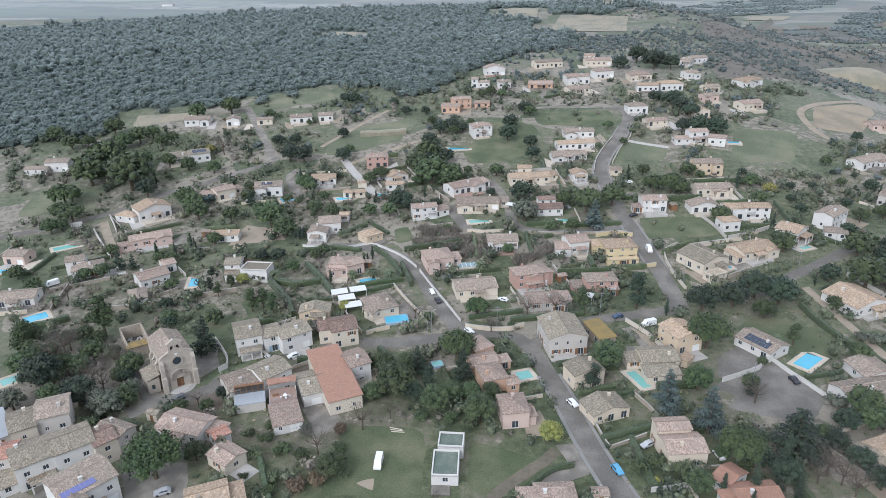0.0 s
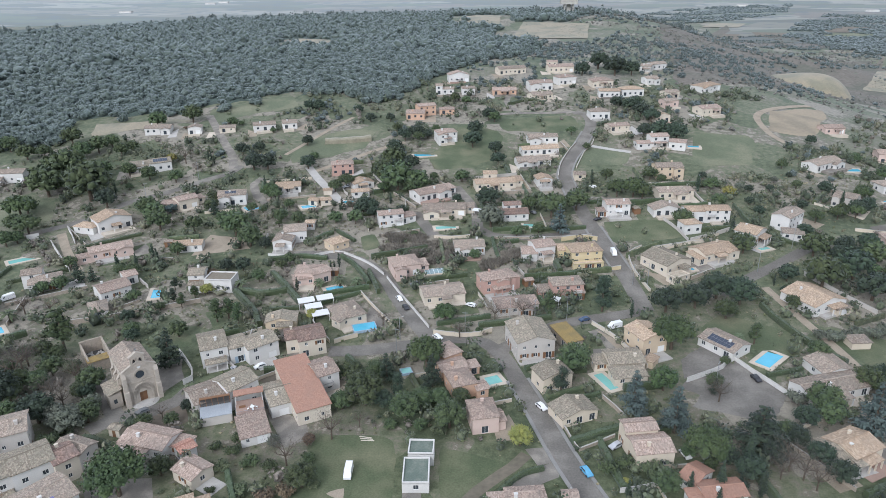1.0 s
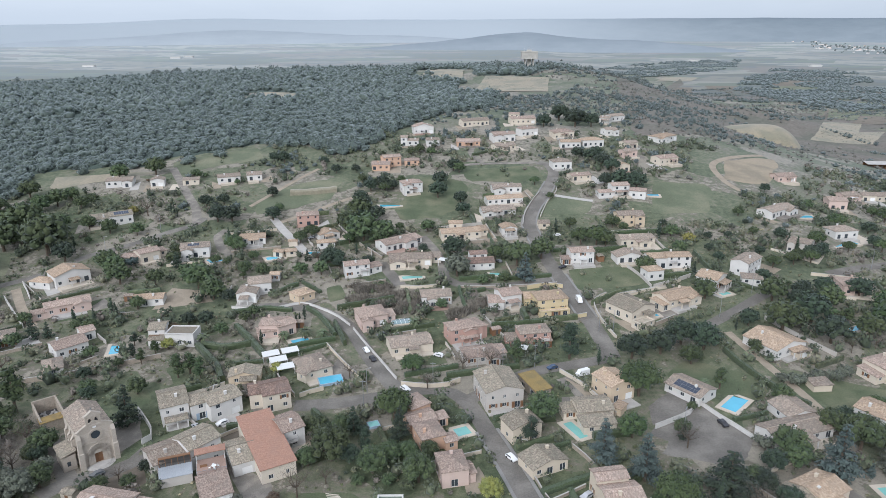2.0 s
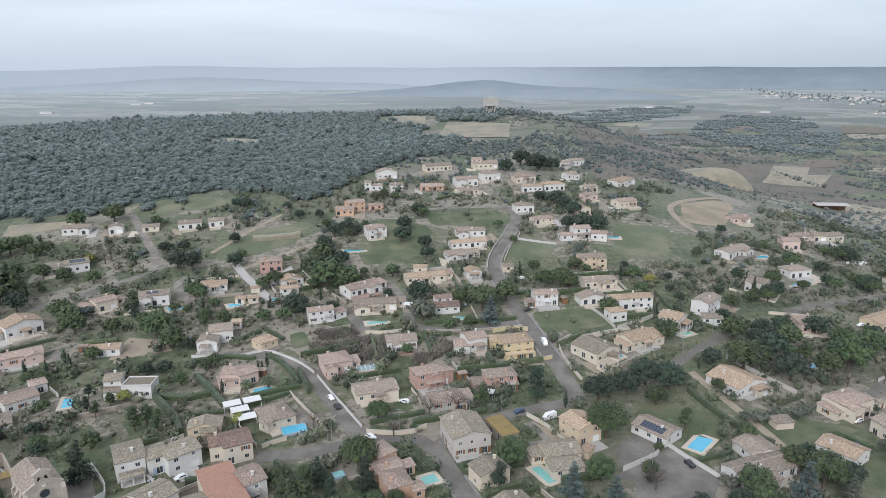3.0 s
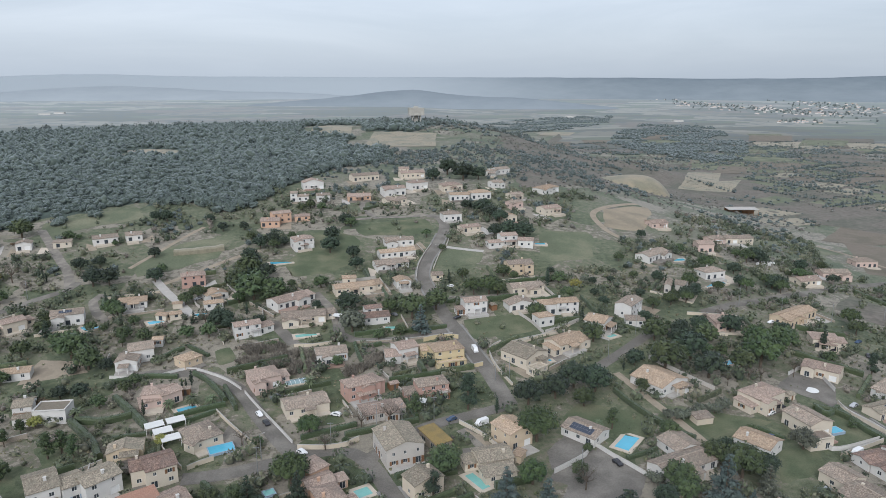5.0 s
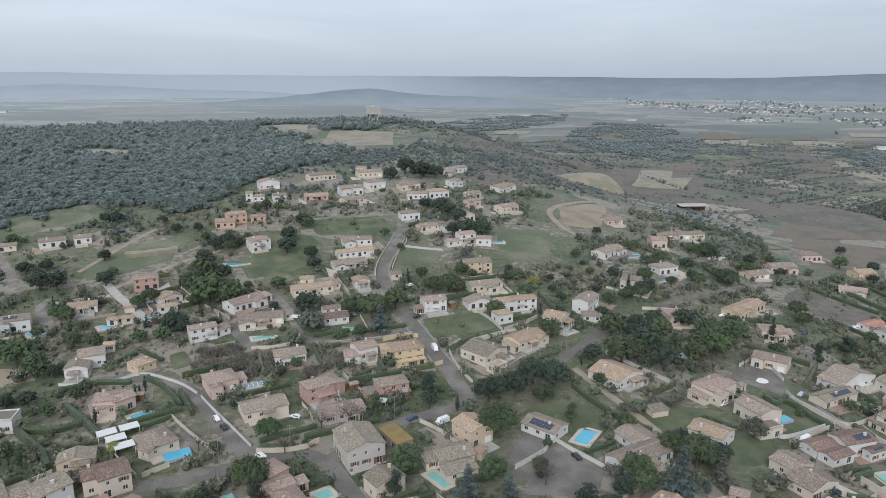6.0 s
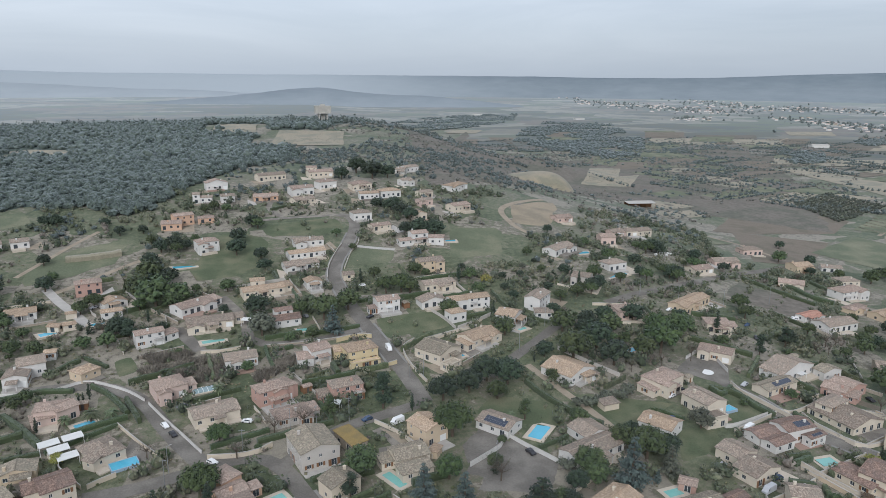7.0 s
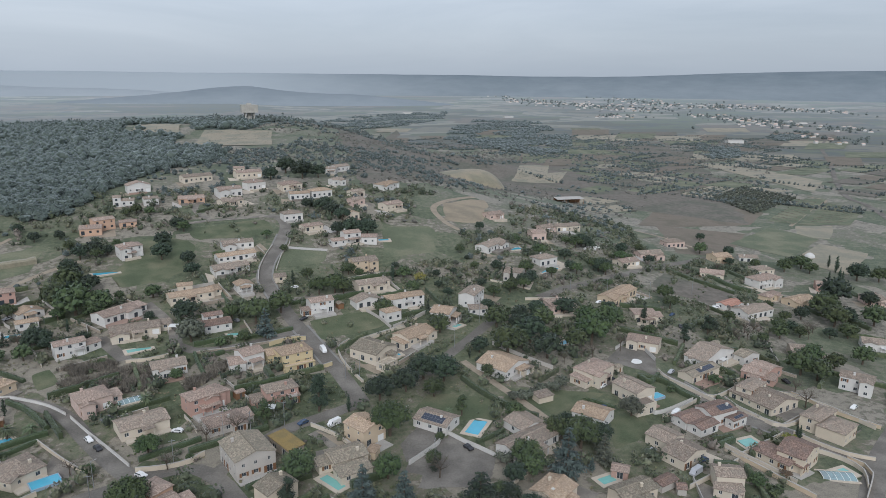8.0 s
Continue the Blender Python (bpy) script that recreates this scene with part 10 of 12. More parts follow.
tree("round", "oak", 295.6, 234.2, 6.47, "evergreen oak with a dense rounded crown", 321)
tree("round", "oak", 329.2, 326.1, 5.50, "evergreen oak with a dense rounded crown", 322)
tree("round", "oak", 345.8, 329.4, 5.66, "evergreen oak with a dense rounded crown", 323)
tree("round", "oak", 342.4, 319.1, 4.76, "evergreen oak with a dense rounded crown", 324)
tree("round", "oak", 302.4, 372.5, 4.87, "evergreen oak with a dense rounded crown", 325)
tree("cypress", "dark", 365.9, 327.4, 1.25, "slim dark green columnar cypress", 326, name="cypress_tree", category="tree")
tree("cypress", "dark", 361.0, 317.0, 1.63, "slim dark green columnar cypress", 327, name="cypress_tree", category="tree")
tree("shrub", "rust", 144.3, 133.2, 2.21, "garden tree with rusty dry leaves", 328, name="shrub", category="shrub")
tree("shrub", "yellow", 162.8, 150.2, 2.43, "mimosa tree in yellow blossom", 329, name="shrub", category="shrub")
tree("cypress", "dark", 165.5, 149.3, 0.81, "slim dark green columnar cypress", 330, name="cypress_tree", category="tree")
tree("cypress", "dark", 165.2, 150.1, 0.82, "slim dark green columnar cypress", 331, name="cypress_tree", category="tree")
tree("shrub", "oak", 155.9, 152.1, 2.00, "rounded evergreen garden shrub", 332, name="shrub", category="shrub")
tree("round", "oak", 132.6, 131.2, 2.82, "evergreen oak with a dense rounded crown", 333)
tree("shrub", "oak", 133.8, 126.3, 3.15, "rounded evergreen garden shrub", 334, name="shrub", category="shrub")
tree("round", "dark", 321.8, 367.9, 4.13, "evergreen oak with a dense rounded crown", 335)
tree("round", "dark", 210.2, 361.9, 4.96, "evergreen oak with a dense rounded crown", 336)
tree("round", "dark", 193.1, 318.9, 4.45, "evergreen oak with a dense rounded crown", 337)
tree("umbrella", "dark", 209.2, 367.4, 5.00, "umbrella pine with a broad green crown", 338, name="pine_tree", category="tree")
tree("round", "dark", 181.8, 337.2, 3.91, "evergreen oak with a dense rounded crown", 339)
tree("round", "dark", 175.5, 318.5, 3.72, "evergreen oak with a dense rounded crown", 340)
tree("round", "dark", 147.4, 382.4, 3.11, "evergreen oak with a dense rounded crown", 341)
tree("round", "oak", 120.4, 341.3, 3.07, "evergreen oak with a dense rounded crown", 342)
tree("round", "oak", 120.1, 318.2, 2.62, "evergreen oak with a dense rounded crown", 343)
tree("round", "dark", 79.4, 322.5, 2.27, "evergreen oak with a dense rounded crown", 344)
tree("round", "dark", 131.8, 316.2, 3.51, "evergreen oak with a dense rounded crown", 345)
tree("round", "dark", 143.5, 300.0, 3.99, "evergreen oak with a dense rounded crown", 346)
tree("umbrella", "dark", 138.0, 295.0, 4.47, "umbrella pine with a broad green crown", 347, name="pine_tree", category="tree")
tree("round", "oak", 198.9, 325.7, 3.90, "evergreen oak with a dense rounded crown", 348)
tree("umbrella", "dark", 196.2, 318.3, 4.78, "umbrella pine with a broad green crown", 349, name="pine_tree", category="tree")
tree("round", "dark", 232.0, 358.1, 4.34, "evergreen oak with a dense rounded crown", 350)
tree("round", "dark", 239.6, 339.1, 3.53, "evergreen oak with a dense rounded crown", 351)
tree("round", "dark", 165.5, 261.3, 3.76, "evergreen oak with a dense rounded crown", 352)
tree("round", "dark", 334.1, 412.8, 3.58, "evergreen oak with a dense rounded crown", 353)
tree("round", "oak", 252.7, 262.7, 2.80, "evergreen oak with a dense rounded crown", 354)
tree("round", "oak", 259.0, 263.9, 2.86, "evergreen oak with a dense rounded crown", 355)
tree("round", "dark", 264.3, 247.6, 4.37, "evergreen oak with a dense rounded crown", 356)
tree("round", "dark", 283.8, 239.4, 5.11, "evergreen oak with a dense rounded crown", 357)
tree("round", "dark", 321.9, 259.8, 4.94, "evergreen oak with a dense rounded crown", 358)


# ---------------------------------------------------------------- small things of the gardens
def canopy(x, y, turn, w, d, h=2.5, label="white canvas canopy over a garden terrace"):
    ob = thing("garden_canopy", label, "canopy", x, y, turn, "garden canopies")
    child("canvas", roof_mesh(w, d, "m", 0.35, 0.05, M["canvas"]), ob, pose(0, 0, h))
    for sx in (-1, 1):
        for sy in (-1, 1):
            part("post", boxes((sx * (w / 2 - 0.1) - 0.05, sx * (w / 2 - 0.1) + 0.05, sy * (d / 2 - 0.1) - 0.05, sy * (d / 2 - 0.1) + 0.05, -0.4, h + (0.3 if sy > 0 else 0.05))), M["white_paint"], ob)
    take(x, y, max(w, d) / 2)


for n, q in enumerate(((-72.8, 197.7), (-67.2, 200.4), (-69.2, 194.2), (-65.6, 189.9), (-22.3, 276.7), (9.4, 207.1))):
    canopy(*q, -18 if n > 3 else 28, 3.6 if n > 3 else 5.4, 2.6 if n > 3 else 3.2)


def ruin(a, b, c):
    """A roofless rubble building full of fallen stone."""
    a, b, c = (Vector((*p, 0)) for p in (a, b, c))
    u, v = c - b, a - b
    mid = (a + c) / 2
    w, d = u.length, v.length
    ob = thing("ruined_building", "roofless rubble building with fallen stones inside", "ruin", mid.x, mid.y, math.degrees(math.atan2(u.y, u.x)))
    for x0, x1, y0, y1, h in ((-w / 2, w / 2, -d / 2, -d / 2 + 0.5, 3.2), (-w / 2, w / 2, d / 2 - 0.5, d / 2, 4.2), (-w / 2, -w / 2 + 0.5, -d / 2 + 0.5, d / 2 - 0.5, 3.6), (w / 2 - 0.5, w / 2, -d / 2 + 0.5, d / 2 - 0.5, 4.0)):
        part("wall", boxes((x0, x1, y0, y1, -1.5, h)), WALL["stone"], ob)
    rng = np.random.default_rng(4)
    heap = [blob(rng, (rng.uniform(-0.4, 0.4) * w, rng.uniform(-0.4, 0.4) * d, 0.4), rng.uniform(0.2, 0.55, 3), ICO1, 0.3) for _ in range(60)]
    hv, hf = join(heap)
    part("sheet_roof", boxes((-w / 2 - 0.2, w / 2 + 0.2, -d / 2 - 0.3, -d / 2 + 3.4, 3.22, 3.32)), M["ochre_sheet"], ob, "rusty ochre sheet roof over one end")
    part("debris", boxes((-w / 2 + 0.6, w / 2 - 0.6, -d / 2 + 0.6, d / 2 - 0.6, -1.0, 0.25)), M["reveal"], ob, "dark charred debris on the floor")
    tagged(child("rubble", mesh_of("rubble", hv, hf, M["concrete"]), ob), "grey heap of broken stone", kind="stuff")
    take(mid.x, mid.y, max(w, d) / 2 + 1)


ruin((-130.6, 161.9), (-122.2, 152.2), (-117.6, 156.6))


def plank_stack(x, y, turn):
    thing("plank", "weathered timber planks lying on the lawn", "plank", x, y, turn, "planks on the lawn", data=box_mesh("plank", M["eave"], (-1.6, 1.6, -0.09, 0.09, 0.05, 0.17)))


for n, q in enumerate(((-37.4, 133.4), (-37.0, 132.8), (-36.6, 132.2))):
    plank_stack(*q, -6 + 5 * n)


def painted_ring(x, y):
    # a white paint mark on the asphalt, built as a low disc
    bm = bmesh.new()
    bmesh.ops.create_cone(bm, cap_ends=True, segments=28, radius1=2.4, radius2=2.3, depth=0.12)
    me = bpy.data.meshes.new("paint_disc")
    bm.to_mesh(me)
    bm.free()
    me.materials.append(M["white_paint"])
    thing("paint_disc", "round white paint mark in the turning circle", "traffic island", x, y, h=0.14, data=me)


painted_ring(*(149.1, 214.2))


def table_set(x, y, turn, z):
    """A table and four chairs on a floor at the height z."""
    ob = thing("garden_table", "white round garden table on a terrace", "table", x, y, turn, "garden tables", h=z - float(ground(x, y)))
    bm = bmesh.new()
    bmesh.ops.create_cone(bm, cap_ends=True, segments=16, radius1=0.6, radius2=0.6, depth=0.05, matrix=pose(0, 0, 0.73))
    part("tabletop", bm, M["white_paint"], ob)
    part("leg", boxes((-0.05, 0.05, -0.05, 0.05, 0, 0.7)), M["white_paint"], ob)
    for i in range(4):
        a = math.radians(90 * i + 30)
        cx, cy = x + 1.05 * math.cos(a), y + 1.05 * math.sin(a)
        seat = thing("garden_chair", "white plastic garden chair beside a table", "chair", cx, cy, 90 * i + 120, "garden chairs", h=z - float(ground(cx, cy)))
        part("seat", boxes((-0.22, 0.22, -0.22, 0.22, 0.4, 0.45)), M["white_paint"], seat)
        part("backrest", boxes((-0.22, 0.22, 0.19, 0.23, 0.45, 0.85)), M["white_paint"], seat)
        for sx in (-0.19, 0.19):
            for sy in (-0.19, 0.19):
                part("leg", boxes((sx - 0.02, sx + 0.02, sy - 0.02, sy + 0.02, 0, 0.4)), M["white_paint"], seat)


table_set(8.5, 157.8, 0, float(ground(8.5, 157.8)) + 0.12)


def roof_terrace(a, turn, high):
    """A raised terrace of red tiles on white walls, with rail, table and a small tiled lean-to."""
    ob = thing("roof_terrace", "raised red-tiled terrace on a white outbuilding", "terrace", *a, turn)
    w, d = 7.0, 6.4
    part("wall", boxes((-w / 2, w / 2, -d / 2, d / 2, -2, high - 0.1)), WALL["white"], ob)
    deck = part("tile_floor", boxes((-w / 2 + 0.1, w / 2 - 0.1, -d / 2 + 0.1, d / 2 - 0.1, high - 0.1, high + 0.04)), M["terracotta"], ob, "red tile floor")
    bars = [(-w / 2, w / 2, -d / 2, -d / 2 + 0.06, high + 0.9, high + 0.97)]
    for i in range(29):
        q = -w / 2 + 0.03 + i * (w - 0.06) / 28
        bars.append((q - 0.02, q + 0.02, -d / 2 + 0.01, -d / 2 + 0.05, high - 0.1, high + 0.9))
    part("railing", boxes(*bars), M["steel"], ob)
    child("lean_to_roof", roof_mesh(w, 1.7, "m", 0.4, 0.2, ROOF["plain"]), ob, pose(0, d / 2 - 0.85, high + 2.6))
    for s in (-1, 1):
        part("post", boxes((s * (w / 2 - 0.2) - 0.1, s * (w / 2 - 0.2) + 0.1, d / 2 - 1.6, d / 2 - 1.4, high, high + 2.6)), WALL["white"], ob)
    part("bench", boxes((-2.6, -1.0, -0.4, 0.1, high + 0.04, high + 0.5)), M["wood"], deck)
    take(*a, 4)


roof_terrace((-68.6, 138.6), 25, 3.0)
table_set(-67.4, 137.4, 25, float(ground(-68.6, 138.6)) + 3.05)


def sheet_lean_to(x, y, turn):
    """A rendered store with a ribbed sheet roof at the foot of the old house, and its timber loggia behind."""
    ob = thing("lean_to", "rendered store with grey ribbed sheet roof against the old house", "lean-to", x, y, turn)
    w, d, low, high = 7.4, 3.4, 2.5, 3.7
    part("wall", boxes((-w / 2, w / 2, -d / 2, -d / 2 + 0.25, -1.5, low), (-w / 2, -w / 2 + 0.25, -d / 2 + 0.25, d / 2, -1.5, low), (w / 2 - 0.25, w / 2, -d / 2 + 0.25, d / 2, -1.5, low)), WALL["grey"], ob)
    deck = child("sheet_roof", roof_mesh(w, d, "m", high - low, 0.15, ROOF["metal"]), ob, pose(0, 0, low))
    pitch = math.degrees(math.atan2(high - low, d))
    for i in range(15):
        q = -w / 2 + 0.1 + i * (w - 0.2) / 14
        part("rib", boxes((-0.03, 0.03, 0, math.hypot(d, high - low), 0.10, 0.16)), ROOF["metal"], deck, "", pose(q, -d / 2, 0.05, pitch))
    # panels coloured dark to imitate the shade inside the loggia
    loggia = part("loggia", boxes((-w / 2, w / 2, d / 2 - 0.2, d / 2, high - 0.3, high + 0.7), (-w / 2, w / 2, d / 2 + 0.5, d / 2 + 0.6, high, high + 2.1)), M["reveal"], ob, "timber loggia with its inner shade painted dark")
    for i in range(6):
        q = -w / 2 + 0.1 + i * (w - 0.2) / 5
        part("post", boxes((q - 0.07, q + 0.07, d / 2 - 0.24, d / 2 - 0.1, high - 0.3, high + 2.1)), M["wood"], loggia)
    part("lintel", boxes((-w / 2, w / 2, d / 2 - 0.24, d / 2 + 0.6, high + 2.1, high + 2.3)), M["wood"], loggia)
    take(x, y, 3.5)


sheet_lean_to(-76.3, 135.6, 25)


def pool_enclosure(x, y, turn, w, d):
    """A low arched cover of clear panels over a pool."""
    ob = thing("pool_enclosure", "arched clear panel cover over a swimming pool", "pool cover", x, y, turn, "pool covers", h=0.1)
    part("pool_edge", boxes((-w / 2 - 0.8, w / 2 + 0.8, -d / 2 - 0.8, -d / 2, -0.4, 0.1), (-w / 2 - 0.8, w / 2 + 0.8, d / 2, d / 2 + 0.8, -0.4, 0.1)), M["paving"], ob)
    part("water", boxes((-w / 2, w / 2, -d / 2, d / 2, -0.4, 0.05)), M["teal_pool"], ob)
    n = 10
    arc = [(math.cos(math.pi * i / n) * d / 2, 0.1 + math.sin(math.pi * i / n) * 0.55) for i in range(n + 1)]
    for j in range(5):
        x0, x1 = -w / 2 + j * w / 5, -w / 2 + (j + 1) * w / 5
        verts = [(q, a, z) for q in (x0 + 0.06, x1 - 0.06) for a, z in arc]
        child("clear_panel", mesh_of("clear_panel", verts, [(i, i + 1, n + 2 + i, n + 1 + i) for i in range(n)], CLEAR, smooth=True), ob)
    for j in range(6):
        q = -w / 2 + j * w / 5
        verts = [(q + s, a * k, z * k) for s in (-0.06, 0.06) for k in (0.98, 1.04) for a, z in arc]
        m = n + 1
        faces = [f for i in range(n) for f in ((i, i + 1, m + i + 1, m + i), (m + i, m + i + 1, 3 * m + i + 1, 3 * m + i), (2 * m + i + 1, 2 * m + i, 3 * m + i, 3 * m + i + 1))]
        child("rib", mesh_of("rib", verts, faces, M["white_paint"]), ob)
    take(x, y, max(w, d) / 2 + 1)


CLEAR = material("clear_polycarbonate", (0.55, 0.68, 0.72), 0.15, 0.1, 0.5, 4, spec=0.5)
CLEAR.node_tree.nodes["Principled BSDF"].inputs["Transmission Weight"].default_value = 0.6
pool_enclosure(*(160.3, 130.3), -25, 9, 4.5)
pool_enclosure(*(-33.4, 227.5), 20, 8, 4)


def dome(x, y):
    bm = bmesh.new()
    bmesh.ops.create_icosphere(bm, subdivisions=2, radius=3.4)
    bmesh.ops.bisect_plane(bm, geom=bm.verts[:] + bm.edges[:] + bm.faces[:], plane_co=(0, 0, -0.2), plane_no=(0, 0, -1), clear_outer=True)
    me = bpy.data.meshes.new("dome_tent")
    bm.to_mesh(me)
    bm.free()
    me.materials.append(WALL["white"])
    thing("dome_tent", "white round dome tent at the edge of a field", "tent", x, y, data=me)


dome(*(376.1, 352.3))

BALE = None
for n, q in enumerate(((211.9, 364.4), (213.5, 363.7), (216.7, 365.7), (218.3, 365.1), (209.8, 359.4), (212.6, 360.1), (215.4, 360.9), (219.9, 364.4), (207.8, 359.9))):
    if BALE is None:
        bm = bmesh.new()
        bmesh.ops.create_cone(bm, cap_ends=True, segments=12, radius1=0.75, radius2=0.75, depth=1.2, matrix=pose(0, 0, 0.72, 90))
        BALE = bpy.data.meshes.new("hay_bale")
        bm.to_mesh(BALE)
        bm.free()
        BALE.materials.append(M["canvas"])
    thing("hay_bale", "round bale wrapped in white film on the grass", "bale", *q, 37 * n, "wrapped bales", data=BALE)

for n, q in enumerate(((235.0, 270.7), (235.1, 268.3), (236.4, 267.5), (230.4, 267.6), (185.5, 263.6), (178.4, 250.6), (197.1, 257.6), (191.7, 243.9))):
    car(("white", "silver", "sky_blue", "white", "grey", "white", "dark_blue", "black")[n], *q, 25 + 31 * n)


def power_line(*spots):
    """Poles along a lane with sagging cables."""
    tops = []
    for n, p in enumerate(spots):
        lamp_post(*p, 9.0, 20 * n, name="utility_pole", label="grey utility pole with a crossarm at the lane", category="pole")
        tops.append(lift(*p, 8.6))
    for a, b in zip(tops, tops[1:]):
        verts, faces = [], []
        for i in range(13):
            q = i / 12
            c = a.lerp(b, q) - Vector((0, 0, 1.2 * 4 * q * (1 - q)))
            verts += [c + Vector((0, 0, 0.025)), c + Vector((0.02, 0.02, -0.02)), c + Vector((-0.02, -0.02, -0.02))]
        for i in range(12):
            for j in range(3):
                faces.append((3 * i + j, 3 * i + (j + 1) % 3, 3 * i + 3 + (j + 1) % 3, 3 * i + 3 + j))
        tagged(new("power_cable", mesh_of("power_cable", verts, faces, M["rubber"])), "black overhead cable between two poles", "cable", "overhead cables")


power_line((161.9, 292.4), (177.2, 283.0), (199.4, 279.5), (230.2, 286.5))


# more trees of the gardens and slopes
LABELS = {"umbrella": "umbrella pine with a broad crown on a bare trunk", "round": "evergreen oak with a dense rounded crown", "tall": "tall ragged pine in a garden", "cedar": "dark green conifer with dense crown",
          "cypress": "slim dark green columnar cypress", "bare": "leafless winter tree with fine twigs"}
NAMES = {"umbrella": "pine_tree", "tall": "pine_tree", "cypress": "cypress_tree"}


def plant(kind, leaf, x, y, r, stretch=1.0):
    """A tree where the ground is free."""
    if spot_free(x, y, -1.2):
        tree(kind, leaf, x, y, r, LABELS[kind], int(abs(x * 7 + y * 3)), stretch, name=NAMES.get(kind, "tree"))


plant("round", "oak", -93.0, 130.2, 2.6)
plant("round", "oak", -86.9, 132.6, 2.2)
plant("bare", "bare", -90.4, 134.4, 2.6)
plant("round", "dark", -85.6, 138.8, 2.1)
plant("round", "olive", 91.5, 193.9, 2.6)
plant("round", "oak", 95.3, 195.5, 2.8)
plant("round", "olive", 99.5, 197.2, 3.0)
plant("round", "oak", 103.7, 198.0, 2.8)
plant("round", "olive", 108.6, 199.5, 2.6)
plant("umbrella", "pine", 98.3, 166.0, 4.6)
plant("round", "dark", 96.5, 172.4, 3.8)
plant("round", "dark", 102.4, 162.2, 4.4)
plant("round", "oak", 110.3, 183.7, 2.4)
plant("umbrella", "pine", 114.9, 174.7, 3.6)
plant("round", "dark", 98.2, 230.2, 3.2)
plant("round", "oak", -155.0, 152.9, 5.0)
plant("round", "dark", -136.5, 135.3, 6.0)
plant("round", "dark", -120.9, 129.2, 5.2)
plant("bare", "bare", -123.5, 138.7, 4.4)
plant("bare", "bare", -122.2, 147.0, 4.6)
plant("round", "oak", -108.5, 131.0, 3.9)
plant("round", "olive", -112.6, 127.6, 4.2)
plant("round", "oak", -131.6, 149.9, 3.9)
plant("round", "dark", -115.4, 141.0, 2.9)
plant("bare", "bare", -142.0, 153.8, 4.5)
plant("round", "dark", -150.2, 138.6, 4.2)
plant("round", "oak", -129.5, 129.3, 3.4)
plant("round", "oak", -135.9, 158.5, 2.8)
plant("umbrella", "pine", 201.8, 361.2, 4.91)
plant("umbrella", "pine", 167.2, 339.1, 4.83)
plant("umbrella", "pine", 159.6, 308.8, 3.28)
plant("umbrella", "pine", 183.3, 337, 3.92)
plant("umbrella", "pine", 176.6, 313.3, 4)
plant("umbrella", "pine", 191.6, 321.5, 4.48)
plant("umbrella", "pine", 194.9, 313.9, 4.43)
plant("umbrella", "pine", 219.8, 339.5, 4.48)
plant("umbrella", "pine", 146.3, 312.2, 4.43)
plant("umbrella", "pine", 143.1, 297.1, 4.83)
plant("umbrella", "pine", 131.3, 293.9, 3.33)
plant("umbrella", "pine", 206.6, 277.4, 5.07)
plant("umbrella", "pine", 146.8, 248, 6.06)
plant("umbrella", "pine", 161.9, 251.5, 3.66)
plant("round", "dark", 216.1, 280.8, 3.66)
plant("round", "dark", 267.3, 314.1, 4.93)
plant("round", "oak", 317.2, 338, 3.54)
plant("round", "dark", 304.1, 265.5, 9)
plant("round", "oak", 377.5, 314.1, 7.49)
plant("round", "dark", 354.1, 331.8, 3.7)
plant("round", "dark", 202.1, 237, 3.81)
plant("round", "oak", 232.1, 227.3, 4.25)
plant("round", "oak", 243.3, 227.2, 3.48)
plant("round", "oak", 266.7, 222.8, 4.82)
plant("round", "oak", 368.3, 293.2, 5.6)
plant("round", "oak", 276.8, 352.5, 5.33)
plant("round", "dark", 305.6, 375.3, 4.1)
plant("round", "dark", 222, 334, 3.08)
plant("round", "dark", 128.8, 261.5, 4.58)
plant("round", "oak", 220.4, 224.8, 2.75)
plant("round", "dark", 257.6, 224.2, 3.26)
plant("round", "dark", 302.7, 344.1, 3.11)
plant("round", "dark", 347.4, 338.9, 3.7)
plant("cypress", "dark", 177.9, 250.4, 1.21)
plant("cypress", "dark", 176, 252.9, 0.67)
plant("cypress", "dark", 136.6, 306.6, 0.75)
plant("cypress", "dark", 147.6, 318, 0.78)
plant("cypress", "dark", 338.8, 301.5, 1)
plant("cypress", "dark", 349.2, 303.5, 1.18)
plant("cypress", "dark", 347, 299.5, 1.01)
plant("bare", "bare", 221, 224.7, 2.48, 1.7)
plant("bare", "bare", 245.2, 224.3, 2.6, 1.7)
plant("bare", "bare", 206.6, 226.3, 2.42, 1.7)
plant("bare", "bare", 213.6, 226.7, 2.18, 1.7)
plant("umbrella", "pine", 117.1, 283.4, 3.7)
plant("umbrella", "pine", 127.6, 288.7, 3.8)
plant("umbrella", "pine", 135.9, 291.6, 3.9)
plant("umbrella", "pine", 142.5, 241.9, 5.4)
plant("umbrella", "pine", 147.4, 238.7, 5.4)
plant("umbrella", "pine", 158.1, 248.4, 3.4)
plant("round", "dark", 113.9, 249.7, 4.1)
plant("round", "dark", 132.6, 264.7, 4.6)
plant("round", "dark", 136.7, 258, 4.3)
plant("round", "dark", 118.1, 204.9, 3.8)
plant("round", "dark", 100.2, 254.2, 3.4)
plant("round", "dark", 108.2, 270.4, 3.3)
plant("round", "dark", 77.9, 154.7, 3)
plant("tall", "oak", 109.3, 232.8, 3)
plant("tall", "oak", 117.4, 238.2, 3.3)
plant("tall", "oak", 119, 231.5, 3.2)
plant("tall", "oak", 126.8, 237.9, 3.1)
plant("tall", "oak", 115, 261.4, 2.2)
plant("tall", "oak", 120.5, 259.2, 2.3)
